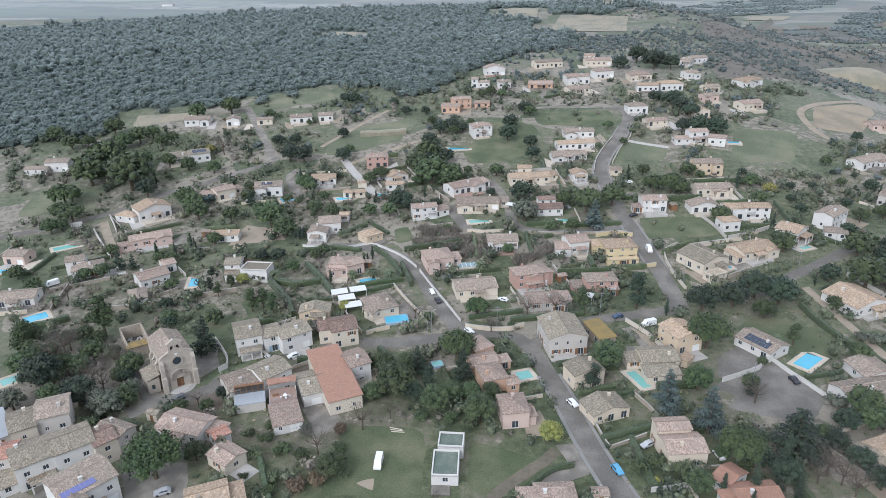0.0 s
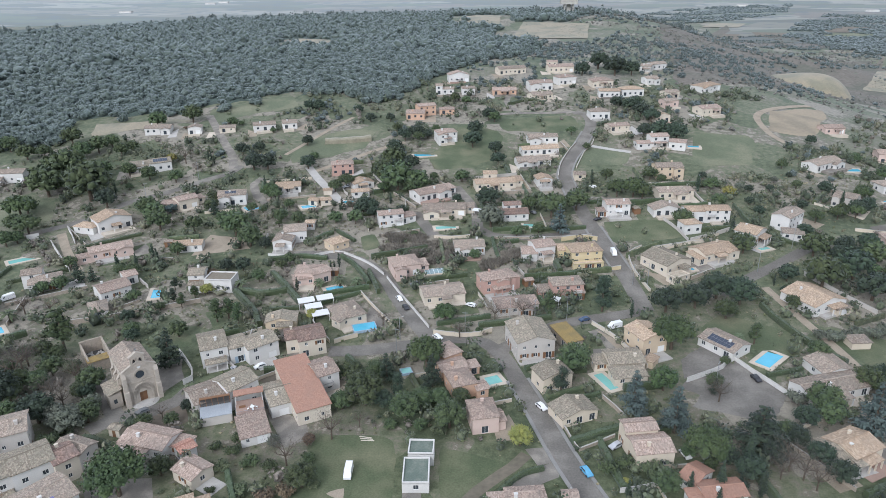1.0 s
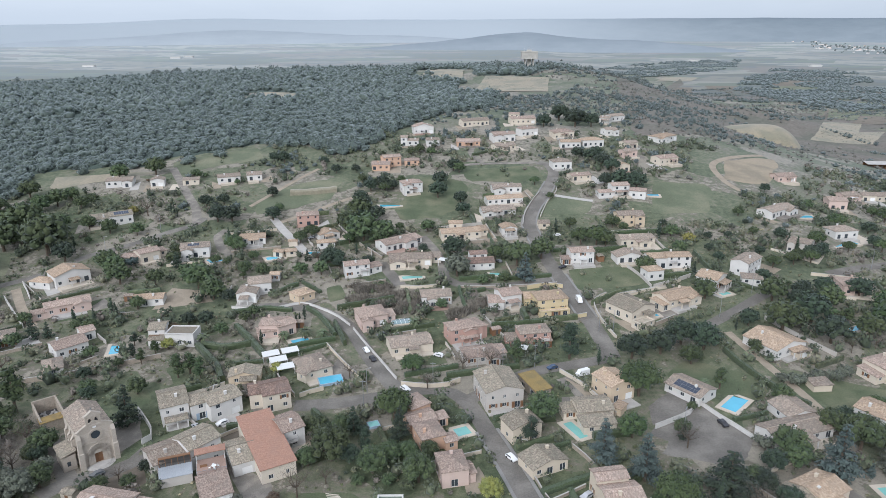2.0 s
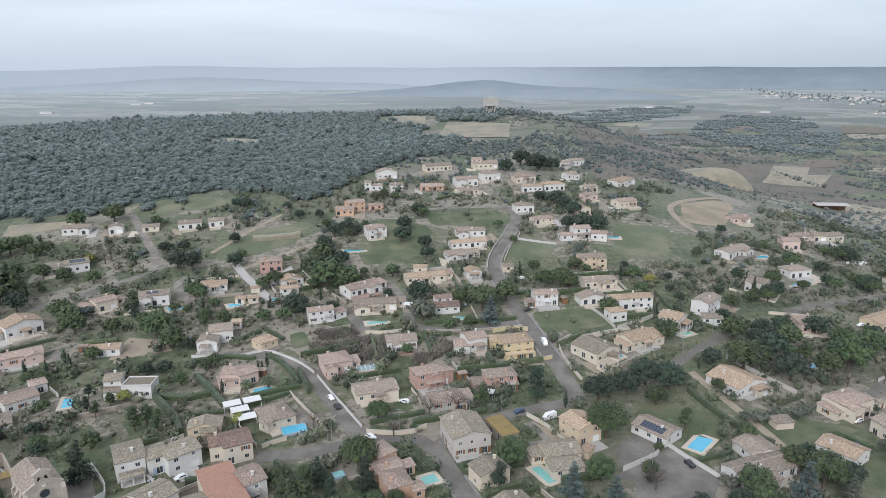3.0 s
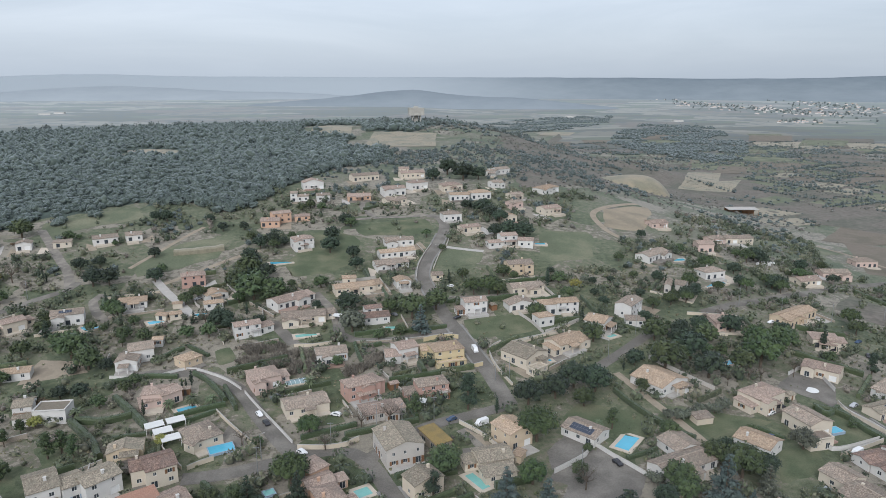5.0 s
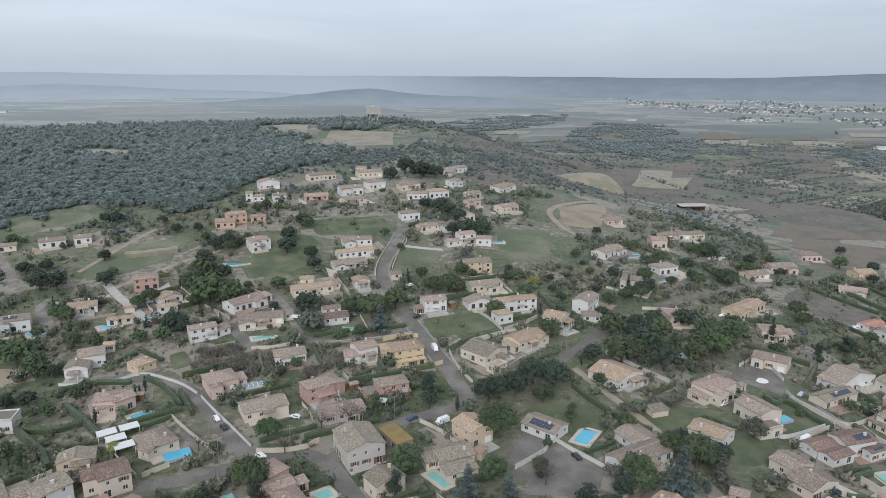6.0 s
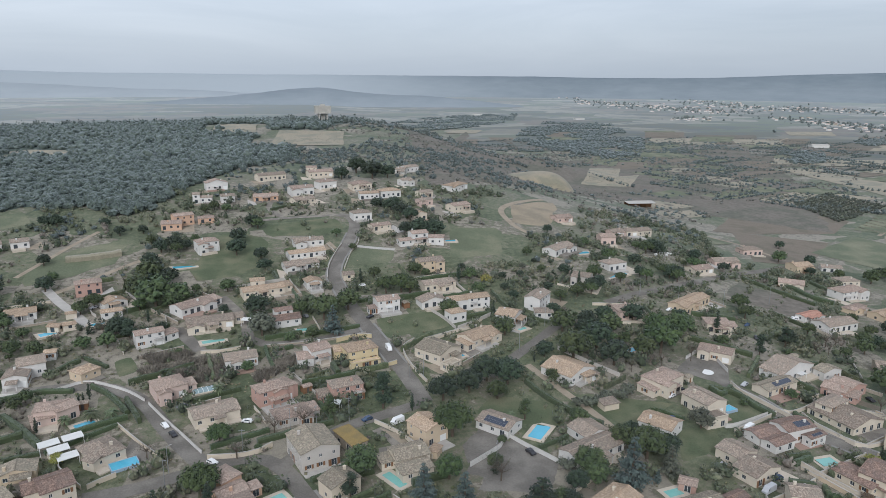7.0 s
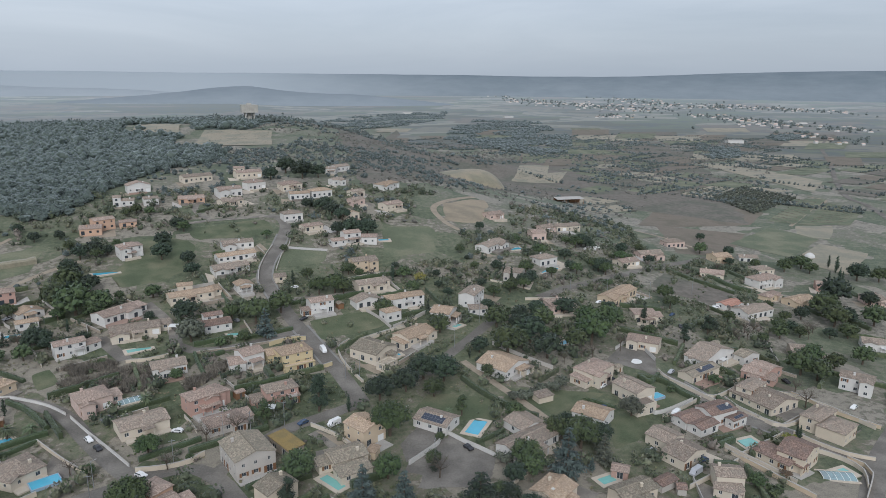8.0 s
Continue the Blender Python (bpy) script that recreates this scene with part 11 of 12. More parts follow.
plant("bare", "bare", 148, 223.9, 3.1, 1.5)
plant("bare", "bare", 133.5, 220.6, 2.5, 1.5)
plant("bare", "bare", 128.9, 220.8, 2.3, 1.5)
plant("bare", "bare", 119.1, 216.7, 2.2, 1.5)
plant("cedar", "dark", 50.9, 162.5, 1.8)
plant("round", "oak", -236.5, 304.6, 6.2)
plant("round", "oak", -231.4, 312, 6.6)
plant("round", "oak", -213.2, 292.9, 5.9)
plant("round", "oak", -212.1, 300.7, 6)
plant("round", "oak", -219, 287.2, 5.2)
plant("round", "oak", -231.5, 292.7, 4.8)
plant("round", "oak", -211.3, 306.3, 4.7)
plant("round", "oak", -235.1, 326.8, 5.8)
plant("round", "oak", -253, 344.7, 6.5)
plant("round", "oak", -231.5, 334.8, 5.8)
plant("round", "oak", -228.5, 343, 4.5)
plant("round", "oak", -217, 332.3, 4.4)
plant("round", "oak", -213.4, 337.3, 4)
plant("round", "oak", -160.3, 260.4, 5.3)
plant("round", "oak", -168.7, 266.6, 3.5)
plant("round", "oak", -138.6, 252.5, 4.3)
plant("round", "oak", -129.9, 261.2, 3.3)
plant("round", "oak", -282.5, 333.3, 5.5)
plant("round", "oak", -265.2, 323.2, 5.3)
plant("round", "oak", -257.7, 326.6, 4.6)
plant("round", "oak", -209.2, 231.8, 4.3)
plant("round", "oak", -206.5, 234.9, 3.5)
plant("round", "oak", -185.3, 302.7, 4.5)
plant("round", "oak", -194, 307.7, 4.6)
plant("round", "oak", -171, 301.2, 3.9)
plant("round", "dark", -151.4, 337.3, 4.1)
plant("round", "dark", -143.6, 341.4, 3.5)
plant("round", "dark", -130.8, 318.9, 5.3)
plant("round", "dark", -138, 318.4, 5.3)
plant("round", "dark", -125.4, 326.4, 5.4)
plant("round", "dark", -110.8, 321.6, 4.4)
plant("round", "dark", -70.9, 329.8, 4.3)
plant("round", "dark", -70.8, 344.5, 4.5)
plant("round", "dark", -70.4, 302.7, 4.6)
plant("round", "dark", -64.6, 315, 5.5)
plant("round", "dark", -59.4, 323.6, 4.8)
plant("round", "dark", -59.7, 294.8, 3.4)
plant("round", "dark", -120.5, 352.2, 3.5)
plant("round", "dark", -103.2, 240.2, 3)
plant("round", "dark", -72.3, 274.3, 3.7)
plant("round", "dark", -66.1, 271.3, 3.2)
plant("round", "dark", -59.4, 272, 2.7)
plant("round", "dark", -54.6, 275.6, 2.7)
plant("round", "dark", -104.4, 221.2, 3.3)
plant("round", "dark", -110.9, 220.8, 2.9)
plant("round", "dark", -119.9, 171, 2.7)
plant("umbrella", "pine", -219.6, 255.6, 7.5)
plant("umbrella", "pine", -117.8, 286.9, 4.6)
plant("umbrella", "pine", -94.6, 299.4, 4.1)
plant("umbrella", "pine", -67, 296.7, 3.4)
plant("umbrella", "pine", -67.6, 360.3, 4.3)
plant("umbrella", "pine", -60.8, 360.6, 3.7)
plant("umbrella", "oak", -148.6, 213.6, 3)
plant("umbrella", "oak", -144.3, 213.9, 3)
plant("cedar", "dark", -161.4, 206.9, 3)
plant("cedar", "dark", -156.1, 207.6, 2.3)
plant("cedar", "dark", -137.1, 268.9, 2.6)
plant("cedar", "dark", -81.9, 278, 2)
plant("cypress", "dark", -141.6, 224.2, 0.6)
plant("cypress", "dark", -139.8, 223.4, 0.7)
plant("cypress", "dark", -154.4, 221.1, 0.5)
plant("cypress", "dark", -147.8, 222.8, 0.5)
plant("cypress", "dark", -72.5, 226.2, 0.5)
plant("cypress", "dark", -71.2, 226.3, 0.5)
plant("cypress", "dark", -124, 297.9, 0.7)
plant("cypress", "dark", -163, 323.7, 0.7)
plant("cypress", "dark", -161.3, 324, 0.7)
plant("bare", "bare", -176.8, 324.2, 5.6)
plant("bare", "bare", -165.4, 183.5, 4)
plant("bare", "bare", -141.3, 150.6, 5)
plant("bare", "bare", -155.9, 183.7, 3.9)
plant("bare", "bare", -92.6, 360.3, 3.8)
plant("bare", "bare", -87.2, 364.3, 3.8)
plant("bare", "bare", -122.2, 140.2, 2.8)
plant("tall", "pine", -113.4, 200, 2.1)
for n in range(9):
    q = n / 8
    tree("shrub", "olive", 88.4 + 22.4 * q + 0.8 * math.sin(n * 2.1), 194.0 + 6.2 * q + 1.3 * math.cos(n * 1.7), 2.6 + 0.5 * math.sin(n * 3.3), "grey-green olive shrub in a dense row", n, 1.15, name="shrub", category="shrub")
# garden trees between the houses
grow = random.Random(17)
left = 45
while left > 0:
    gx, gy = grow.uniform(-250, 360), grow.uniform(95, 390)
    if abs(gx) > 0.82 * gy + 20:
        continue
    kind, leaf, label, r = grow.choice((("round", "oak", "evergreen oak with a dense rounded crown", 2.6), ("round", "oak", "evergreen oak with a dense rounded crown", 2.2), ("round", "olive", "grey-green olive tree with loose crown", 1.9), ("tall", "oak", "tall ragged pine in a garden", 1.9),
                                        ("cypress", "dark", "slim dark green columnar cypress", 0.75), ("bare", "bare", "leafless winter tree with fine twigs", 2.6), ("round", "dark", "dark evergreen garden tree with full crown", 2.2), ("shrub", "rust", "shrub with rusty dry leaves", 1.4), ("round", "bush", "light green evergreen garden tree", 1.9)))
    r *= grow.uniform(0.7, 1.35)
    if not free_of(np.array([gx]), np.array([gy]), r * 0.45)[0]:
        continue
    tree(kind, leaf, gx, gy, r, label, left)
    left -= 1
for n, (kx, ky) in enumerate(((-37.4, 173.1), (-37.7, 180.4), (3.0, 195.3), (82.3, 238.1), (74.7, 308.2), (-4.9, 195.9), (13.2, 198.6), (36.9, 224.5), (51.6, 165.0), (-175.7, 281.4), (-161.6, 306.2), (100.5, 259.0), (-18.2, 185.1), (42.0, 225.2))):
    if n % 2:
        lamp_post(kx, ky, 8.0, 40 * n)
    else:
        lamp_post(kx, ky, 8.5, 30 * n, name="utility_pole", label="grey utility pole with a crossarm at the lane", category="pole")



# ---------------------------------------------------------------- the church
def church(a, b, c, height):
    """a: far left eave corner, b: near left, c: near right of the plan."""
    a, b, c = (Vector((*p, 0)) for p in (a, b, c))
    u = (c - b).normalized()
    w, d = (c - b).length, abs((a - b).dot(Vector((-u.y, u.x, 0))))
    mid = (b + c) / 2 + Vector((-u.y, u.x, 0)) * d / 2
    ob = thing("church", "pale stone village church with bell gable and rose window", "church", mid.x, mid.y, math.degrees(math.atan2(u.y, u.x)))
    stone, rise, ft = M["stone_pale"], 0.52 * w / 2, -d / 2
    verts, faces = [], []
    facade(verts, faces, Vector((-w / 2, ft, 0)), Vector((1, 0, 0)), Vector((0, -1, 0)), w, -2, height, [(w / 2 - 0.95, w / 2 + 0.95, 0.35, 3.2)], 0.6)
    slots = [(q * d - 0.35, q * d + 0.35, 4.8, 7.4) for q in (0.2, 0.4, 0.6, 0.8)]
    facade(verts, faces, Vector((w / 2, ft, 0)), Vector((0, 1, 0)), Vector((1, 0, 0)), d, -2, height, slots, 0.35)
    facade(verts, faces, Vector((w / 2, -ft, 0)), Vector((-1, 0, 0)), Vector((0, 1, 0)), w, -2, height, [])
    facade(verts, faces, Vector((-w / 2, -ft, 0)), Vector((0, -1, 0)), Vector((-1, 0, 0)), d, -2, height, slots, 0.35)
    k = len(verts)
    verts += [Vector(p) for p in ((-w / 2, ft, height), (0, ft, height + rise), (w / 2, ft, height), (-w / 2, -ft, height), (0, -ft, height + rise), (w / 2, -ft, height))]
    faces += [(k, k + 2, k + 1), (k + 5, k + 3, k + 4)]
    child("nave_wall", mesh_of("nave_wall", verts, faces, stone), ob)
    child("roof", roof_mesh(w - 0.1, d - 0.5, "x", rise, 0.3, ROOF["brown"]), ob, pose(0, 0.4, height - 0.1), "mottled straw-brown tile roof")
    slope = math.degrees(math.atan2(rise, w / 2))
    for s in (-1, 1):
        part("gable_coping", boxes((-0.1, math.hypot(w / 2, rise) + 0.25, -0.12, 0.5, 0.0, 0.3)), stone, ob, "", pose(0, ft, height + rise, 0, 0, 0) @ pose(0, 0, 0, 0, slope if s > 0 else 180 - slope, 0) @ pose(0, 0, 0 if s > 0 else -0.3))
        # stepped buttress on either side of the front, with a sloping head
        bm = boxes((s * w / 2 - 0.6, s * w / 2 + 0.6, ft - 0.95, ft + 0.5, -2, 4.6), (s * w / 2 - 0.5, s * w / 2 + 0.5, ft - 0.65, ft + 0.5, 4.6, height - 1.6))
        for x0, x1, y0, z0, z1 in ((s * w / 2 - 0.6, s * w / 2 + 0.6, ft - 0.95, 4.6, 5.3), (s * w / 2 - 0.5, s * w / 2 + 0.5, ft - 0.65, height - 1.6, height - 0.4)):
            vs = [bm.verts.new(p) for p in ((x0, y0, z0), (x1, y0, z0), (x1, ft + 0.1, z1), (x0, ft + 0.1, z1), (x0, ft + 0.1, z0), (x1, ft + 0.1, z0))]
            for f in ((0, 1, 2, 3), (0, 3, 4), (1, 5, 2)):
                bm.faces.new([vs[i] for i in f])
        part("front_buttress", bm, stone, ob)
        for q in (0.3, 0.52, 0.74):
            bm = boxes((s * (w / 2 + 0.45) - 0.45, s * (w / 2 + 0.45) + 0.45, ft + q * d - 0.4, ft + q * d + 0.4, -2, height - 3.2))
            vs = [bm.verts.new(p) for p in ((s * (w / 2 + 0.9), ft + q * d - 0.4, height - 3.2), (s * (w / 2 + 0.9), ft + q * d + 0.4, height - 3.2), (s * w / 2, ft + q * d + 0.4, height - 1.9), (s * w / 2, ft + q * d - 0.4, height - 1.9))]
            bm.faces.new(vs if s > 0 else list(reversed(vs)))
            part("side_buttress", bm, stone, ob)
        for q in (0.2, 0.4, 0.6, 0.8):
            part("lancet_window", boxes((s * (w / 2 - 0.33) - 0.03, s * (w / 2 - 0.33) + 0.03, ft + q * d - 0.35, ft + q * d + 0.35, 4.8, 7.4)), M["glass"], ob)
    top = height + rise - 0.9
    bell = part("bell_gable", boxes((-2.0, 2.0, ft - 0.15, ft + 0.75, top - 0.5, top), (-1.75, -1.25, ft - 0.1, ft + 0.7, top, top + 2.0), (-0.25, 0.25, ft - 0.1, ft + 0.7, top, top + 2.0), (1.25, 1.75, ft - 0.1, ft + 0.7, top, top + 2.0),
                (-2.0, 2.0, ft - 0.2, ft + 0.8, top + 2.3, top + 2.6)), stone, ob)
    bm = boxes((-1.75, 1.75, ft - 0.1, ft + 0.7, top + 2.0, top + 2.3))
    vs = [bm.verts.new((x, y, z)) for y in (ft - 0.15, ft + 0.75) for x, z in ((-1.9, top + 2.6), (1.9, top + 2.6), (0, top + 3.7))]
    for f in ((0, 1, 2), (5, 4, 3), (0, 2, 5, 3), (1, 4, 5, 2)):
        bm.faces.new([vs[i] for i in f])
    part("pediment", bm, stone, bell)
    part("cross", boxes((-0.06, 0.06, ft + 0.22, ft + 0.34, top + 3.6, top + 4.6), (-0.3, 0.3, ft + 0.22, ft + 0.34, top + 4.15, top + 4.27)), M["steel"], bell)
    for s in (-0.75, 0.75):
        bm = bmesh.new()
        bmesh.ops.create_cone(bm, cap_ends=True, segments=12, radius1=0.4, radius2=0.18, depth=0.8, matrix=pose(s, ft + 0.3, top + 1.1))
        part("bell", bm, M["rubber"], bell)
        for i in range(7):
            q = math.pi * i / 6
            child("arch_stone", box_mesh("arch_stone", stone, (-0.15, 0.15, -0.12, 0.0, -0.16, 0.16)), bell, pose(s + 0.5 * math.cos(q), ft - 0.1, top + 1.6 + 0.5 * math.sin(q), 0, 90 - math.degrees(q), 0))
    bm = bmesh.new()
    bmesh.ops.create_cone(bm, cap_ends=True, segments=12, radius1=0.45, radius2=0.45, depth=0.12, matrix=pose(0, ft - 0.05, height + 0.55, 90))
    part("clock", bm, M["white_paint"], ob, "small round white clock face")
    part("door", boxes((-0.95, -0.02, ft + 0.5, ft + 0.6, 0.35, 3.2), (0.02, 0.95, ft + 0.5, ft + 0.6, 0.35, 3.2)), M["wood"], ob, "dark double door in a deep arch")
    for ring, (r, out) in enumerate(((1.25, 0.05), (1.75, 0.17), (2.3, 0.30))):
        n = 11 + 4 * ring
        bm = boxes((-r - 0.28, -r + 0.22, ft - out, ft, 0.2, 3.2), (r - 0.22, r + 0.28, ft - out, ft, 0.2, 3.2))
        for i in range(n):
            q = math.pi * i / (n - 1)
            box_into(bm, -0.36, 0.36, -out, 0.0, -0.25, 0.25, pose(r * math.cos(q), ft, 3.2 + r * 1.08 * math.sin(q), 0, 90 - math.degrees(q), 0))
        part("portal_arch", bm, stone, ob)
    bm = bmesh.new()
    bmesh.ops.create_cone(bm, cap_ends=True, segments=28, radius1=1.1, radius2=1.1, depth=0.06, matrix=pose(0, ft - 0.03, height - 1.7, 90))
    part("rose_window", bm, M["glass"], ob, "round dark rose window")
    for i in range(24):
        q = 2 * math.pi * i / 24
        child("ring_stone", box_mesh("ring_stone", stone, (-0.21, 0.21, -0.2, 0.0, -0.27, 0.27)), ob, pose(1.36 * math.cos(q), ft, height - 1.7 + 1.36 * math.sin(q), 0, 90 - math.degrees(q), 0))
    part("string_course", boxes((-w / 2 + 0.6, w / 2 - 0.6, ft - 0.14, ft, height - 3.8, height - 3.55)), stone, ob)
    bm = bmesh.new()
    for r, z in ((3.6, 0.12), (3.1, 0.26), (2.6, 0.4)):
        ring = [(r * math.cos(math.pi * i / 16), ft - 0.02 - r * 0.85 * math.sin(math.pi * i / 16)) for i in range(17)]
        up, low = [bm.verts.new((x, y, z)) for x, y in ring], [bm.verts.new((x, y, -1.2)) for x, y in ring]
        bm.faces.new(list(reversed(up)))
        for i in range(16):
            bm.faces.new((up[i], up[i + 1], low[i + 1], low[i]))
    part("step", bm, M["concrete"], ob, "half-round stone steps")
    annex = child("annex", box_mesh("annex", stone, (-w / 2 - 4.0, -w / 2 - 0.9, ft + 1.6, 1.6, -2, 4.2)), ob)
    child("annex_roof", roof_mesh(-ft + 0.2, 3.4, "m", 0.9, 0.2, ROOF["grey"]), annex, pose(-w / 2 - 2.45, ft / 2 + 1.6, 4.2, 0, 0, -90))
    part("annex_window", boxes((-w / 2 - 3.0, -w / 2 - 2.2, ft + 1.55, ft + 1.598, 1.4, 2.6)), M["glass"], annex)
    take(mid.x, mid.y, 9)


church((-111.0, 148.0), (-101.8, 138.4), (-96.2, 144.2), 10.2)


# ---------------------------------------------------------------- far things: water tower, barn, the next village
def water_tower(x, y):
    ob = thing("water_tower", "square concrete water tower with aerials on the ridge", "water tower", x, y, 4)
    con = material("weathered_tower_concrete", (0.40, 0.385, 0.345), 0.9, 0.35, 0.3, 2, 0.2)
    for sx in (-5, 5):
        for sy in (-5, 5):
            part("leg", boxes((sx - 0.8, sx + 0.8, sy - 0.8, sy + 0.8, -3, 12.6)), con, ob)
    part("core", boxes((-2.5, 2.5, -2.5, 2.5, -3, 12.6)), con, ob)
    tank = part("tank", boxes((-10, 10, -9, 9, 12.6, 14.1), (-9.6, 9.6, -8.6, 8.6, 14.1, 21.1), (-10, 10, -9, 9, 21.1, 21.9)), con, ob, "wide box-shaped concrete tank")
    for i in range(9):
        part("rib", boxes((-9.6 + 2.4 * i - 0.2, -9.6 + 2.4 * i + 0.2, -8.9, -8.6, 14.1, 21.1)), con, tank)
    for q in (-6, -1.5, 0.5, 5):
        part("aerial", boxes((q - 0.15, q + 0.15, -0.15, 0.15, 21.9, 27.1 - abs(q) * 0.3), (q - 0.9, q + 0.9, -0.2, 0.2, 25.1, 25.4)), M["steel"], tank)
    part("plant_room", boxes((-3, 3, -3, 3, 21.9, 23.7)), con, tank)


water_tower(37, 900)


def hangar(x, y, turn, w, d):
    ob = thing("farm_shed", "long open farm shed with pale sheet roof", "farm shed", x, y, turn)
    child("roof", roof_mesh(w, d, "m", 0.8, 0.4, ROOF["gravel"]), ob, pose(0, 0, 4.2))
    for i in range(7):
        for s in (-1, 1):
            part("post", boxes((-w / 2 + i * w / 6 - 0.12, -w / 2 + i * w / 6 + 0.12, s * (d / 2 - 0.2) - 0.12, s * (d / 2 - 0.2) + 0.12, -1, 4.3 + (0.7 if s > 0 else 0))), M["wood"], ob)
    part("back_wall", boxes((-w / 2, w / 2, d / 2 - 0.1, d / 2, -1, 4.2)), M["wood"], ob, "brown timber back wall")


hangar(*(306.0, 565.0), -4, 26, 10)

FAR = []
for n, (wa, ro) in enumerate((("white", "pink"), ("cream", "brown"), ("white", "tan"), ("pink", "brown"), ("white", "gravel"))):
    w, d, h = (10, 8, 4.6) if n != 4 else (34, 16, 6)
    home = tagged(new("house"), ("pale rendered house of the far village" if n != 4 else "long white industrial building on the plain"), "house" if n != 4 else "building", "houses of the far village")
    part("wall", boxes((-w / 2, w / 2, -d / 2, d / 2, -4, h)), WALL[wa], home)
    child("roof", roof_mesh(w, d, "g", 1.5, 0.4, ROOF[ro]), home, pose(0, 0, h))
    FAR.append(home)


def far_house(n, x, y, turn):
    m = Matrix.Translation(lift(x, y)) @ pose(0, 0, 0, 0, 0, turn)
    if n in PLACED:
        copy_thing(FAR[n], m)
    else:
        PLACED.add(n)
        FAR[n].matrix_basis = m


PLACED = set()
far_rng = random.Random(3)
# knots of houses: centre, count, spread along the view and across it
KNOTS = [(1495, 4982, 5, 156, 90), (1631, 4736, 9, 156, 130), (1602, 4012, 12, 182, 110), (1537, 3368, 14, 208, 110), (1594, 3036, 20, 234, 150), (1638, 2743, 20, 234, 130), (2066, 3132, 22, 338, 130), (1739, 2548, 10, 156, 100), (2068, 2723, 16, 234, 120), (2184, 2597, 14, 208, 140), (2278, 2396, 12, 182, 130), (2316, 2224, 10, 156, 100), (1619, 1730, 20, 182, 90), (1677, 1906, 10, 104, 70), (1332, 1222, 8, 156, 70), (1658, 1488, 6, 130, 80), (1359, 2195, 8, 104, 70), (1687, 2120, 8, 104, 80)]
far_verts, far_faces, far_tiles = [], [], []
for cx, cy, n, along, across in KNOTS:
    r, a0 = math.hypot(cx, cy), math.atan2(cx, cy)
    for i in range(int(n * 1.5)):
        q, a = r + far_rng.uniform(-along, along), a0 + far_rng.uniform(-across, across) / r
        spot, turn = (math.sin(a) * q, math.cos(a) * q), far_rng.uniform(-40, 40)
        if i % 5 == 0:
            far_house(far_rng.choice((0, 0, 1, 2, 2, 3)), *spot, turn)
            continue
        w, d, h = far_rng.uniform(3.2, 6.5), far_rng.uniform(3, 4.6), far_rng.uniform(3, 5.5)
        m, k = Matrix.Translation(lift(*spot)) @ pose(0, 0, 0, 0, 0, turn), len(far_verts)
        far_verts += [m @ Vector(p) for p in ((-w, -d, -4), (w, -d, -4), (w, d, -4), (-w, d, -4), (-w, -d, h), (w, -d, h), (w, d, h), (-w, d, h), (-w, 0, h + 1.7), (w, 0, h + 1.7))]
        far_faces += [tuple(k + j for j in f) for f in ((0, 1, 5, 4), (1, 2, 6, 9, 5), (2, 3, 7, 6), (3, 0, 4, 8, 7), (4, 5, 9, 8), (6, 7, 8, 9))]
        far_tiles += [0, 0, 0, 0, 1, 1]
far_mesh = mesh_of("far_village", far_verts, far_faces, [WALL["white"], WALL["pink"]])
far_mesh.polygons.foreach_set("material_index", far_tiles)
tagged(new("far_village", far_mesh), "crowded pale houses of the far village", "houses", kind="stuff")
for q in ((666.2, 2495.3), (947.8, 2211.2), (693.7, 4770.4), (2119.0, 2708.1), (1717.3, 1707.3), (1018.9, 1183.4), (-1227.7, 2036.4), (-1149.9, 2559.0), (-1168.5, 2487.3)):
    far_house(4, *q, far_rng.uniform(-15, 15))


# ---------------------------------------------------------------- woods, scrub and garden plants
WOOD = [(-314, 326), (-289, 341), (-263, 350), (-259, 374), (-228, 378), (-197, 398), (-151, 439), (-122, 446), (-95, 426), (-81, 469), (-67, 508), (-37, 557), (-5, 588), (-2, 684), (-24, 721), (130, 1030), (-275, 1090), (-770, 1060), (-990, 770), (-770, 385)]
plants = np.random.default_rng(21)
# last number of each: strength of the sheen that imitates haze
oak_wood = island("holm_oak_wood", (0.060, 0.080, 0.066), (0.076, 0.096, 0.078), 0.14, 0.30)
scrub_leaf = island("garrigue_scrub", (0.118, 0.114, 0.094), (0.164, 0.150, 0.124), 0.2, 0.22)
garden_leaf = island("garden_shrubs", (0.098, 0.116, 0.066), (0.160, 0.156, 0.104), 0.42, 0.14)
valley_leaf = island("valley_evergreens", (0.064, 0.082, 0.074), (0.086, 0.104, 0.092), 0.2, 0.28)
pine_wood = island("dark_pine_wood", (0.076, 0.092, 0.080), (0.094, 0.108, 0.092), 0.2, 0.38)


def scatter(n, x0, x1, y0, y1):
    return plants.uniform(x0, x1, n), plants.uniform(y0, y1, n)


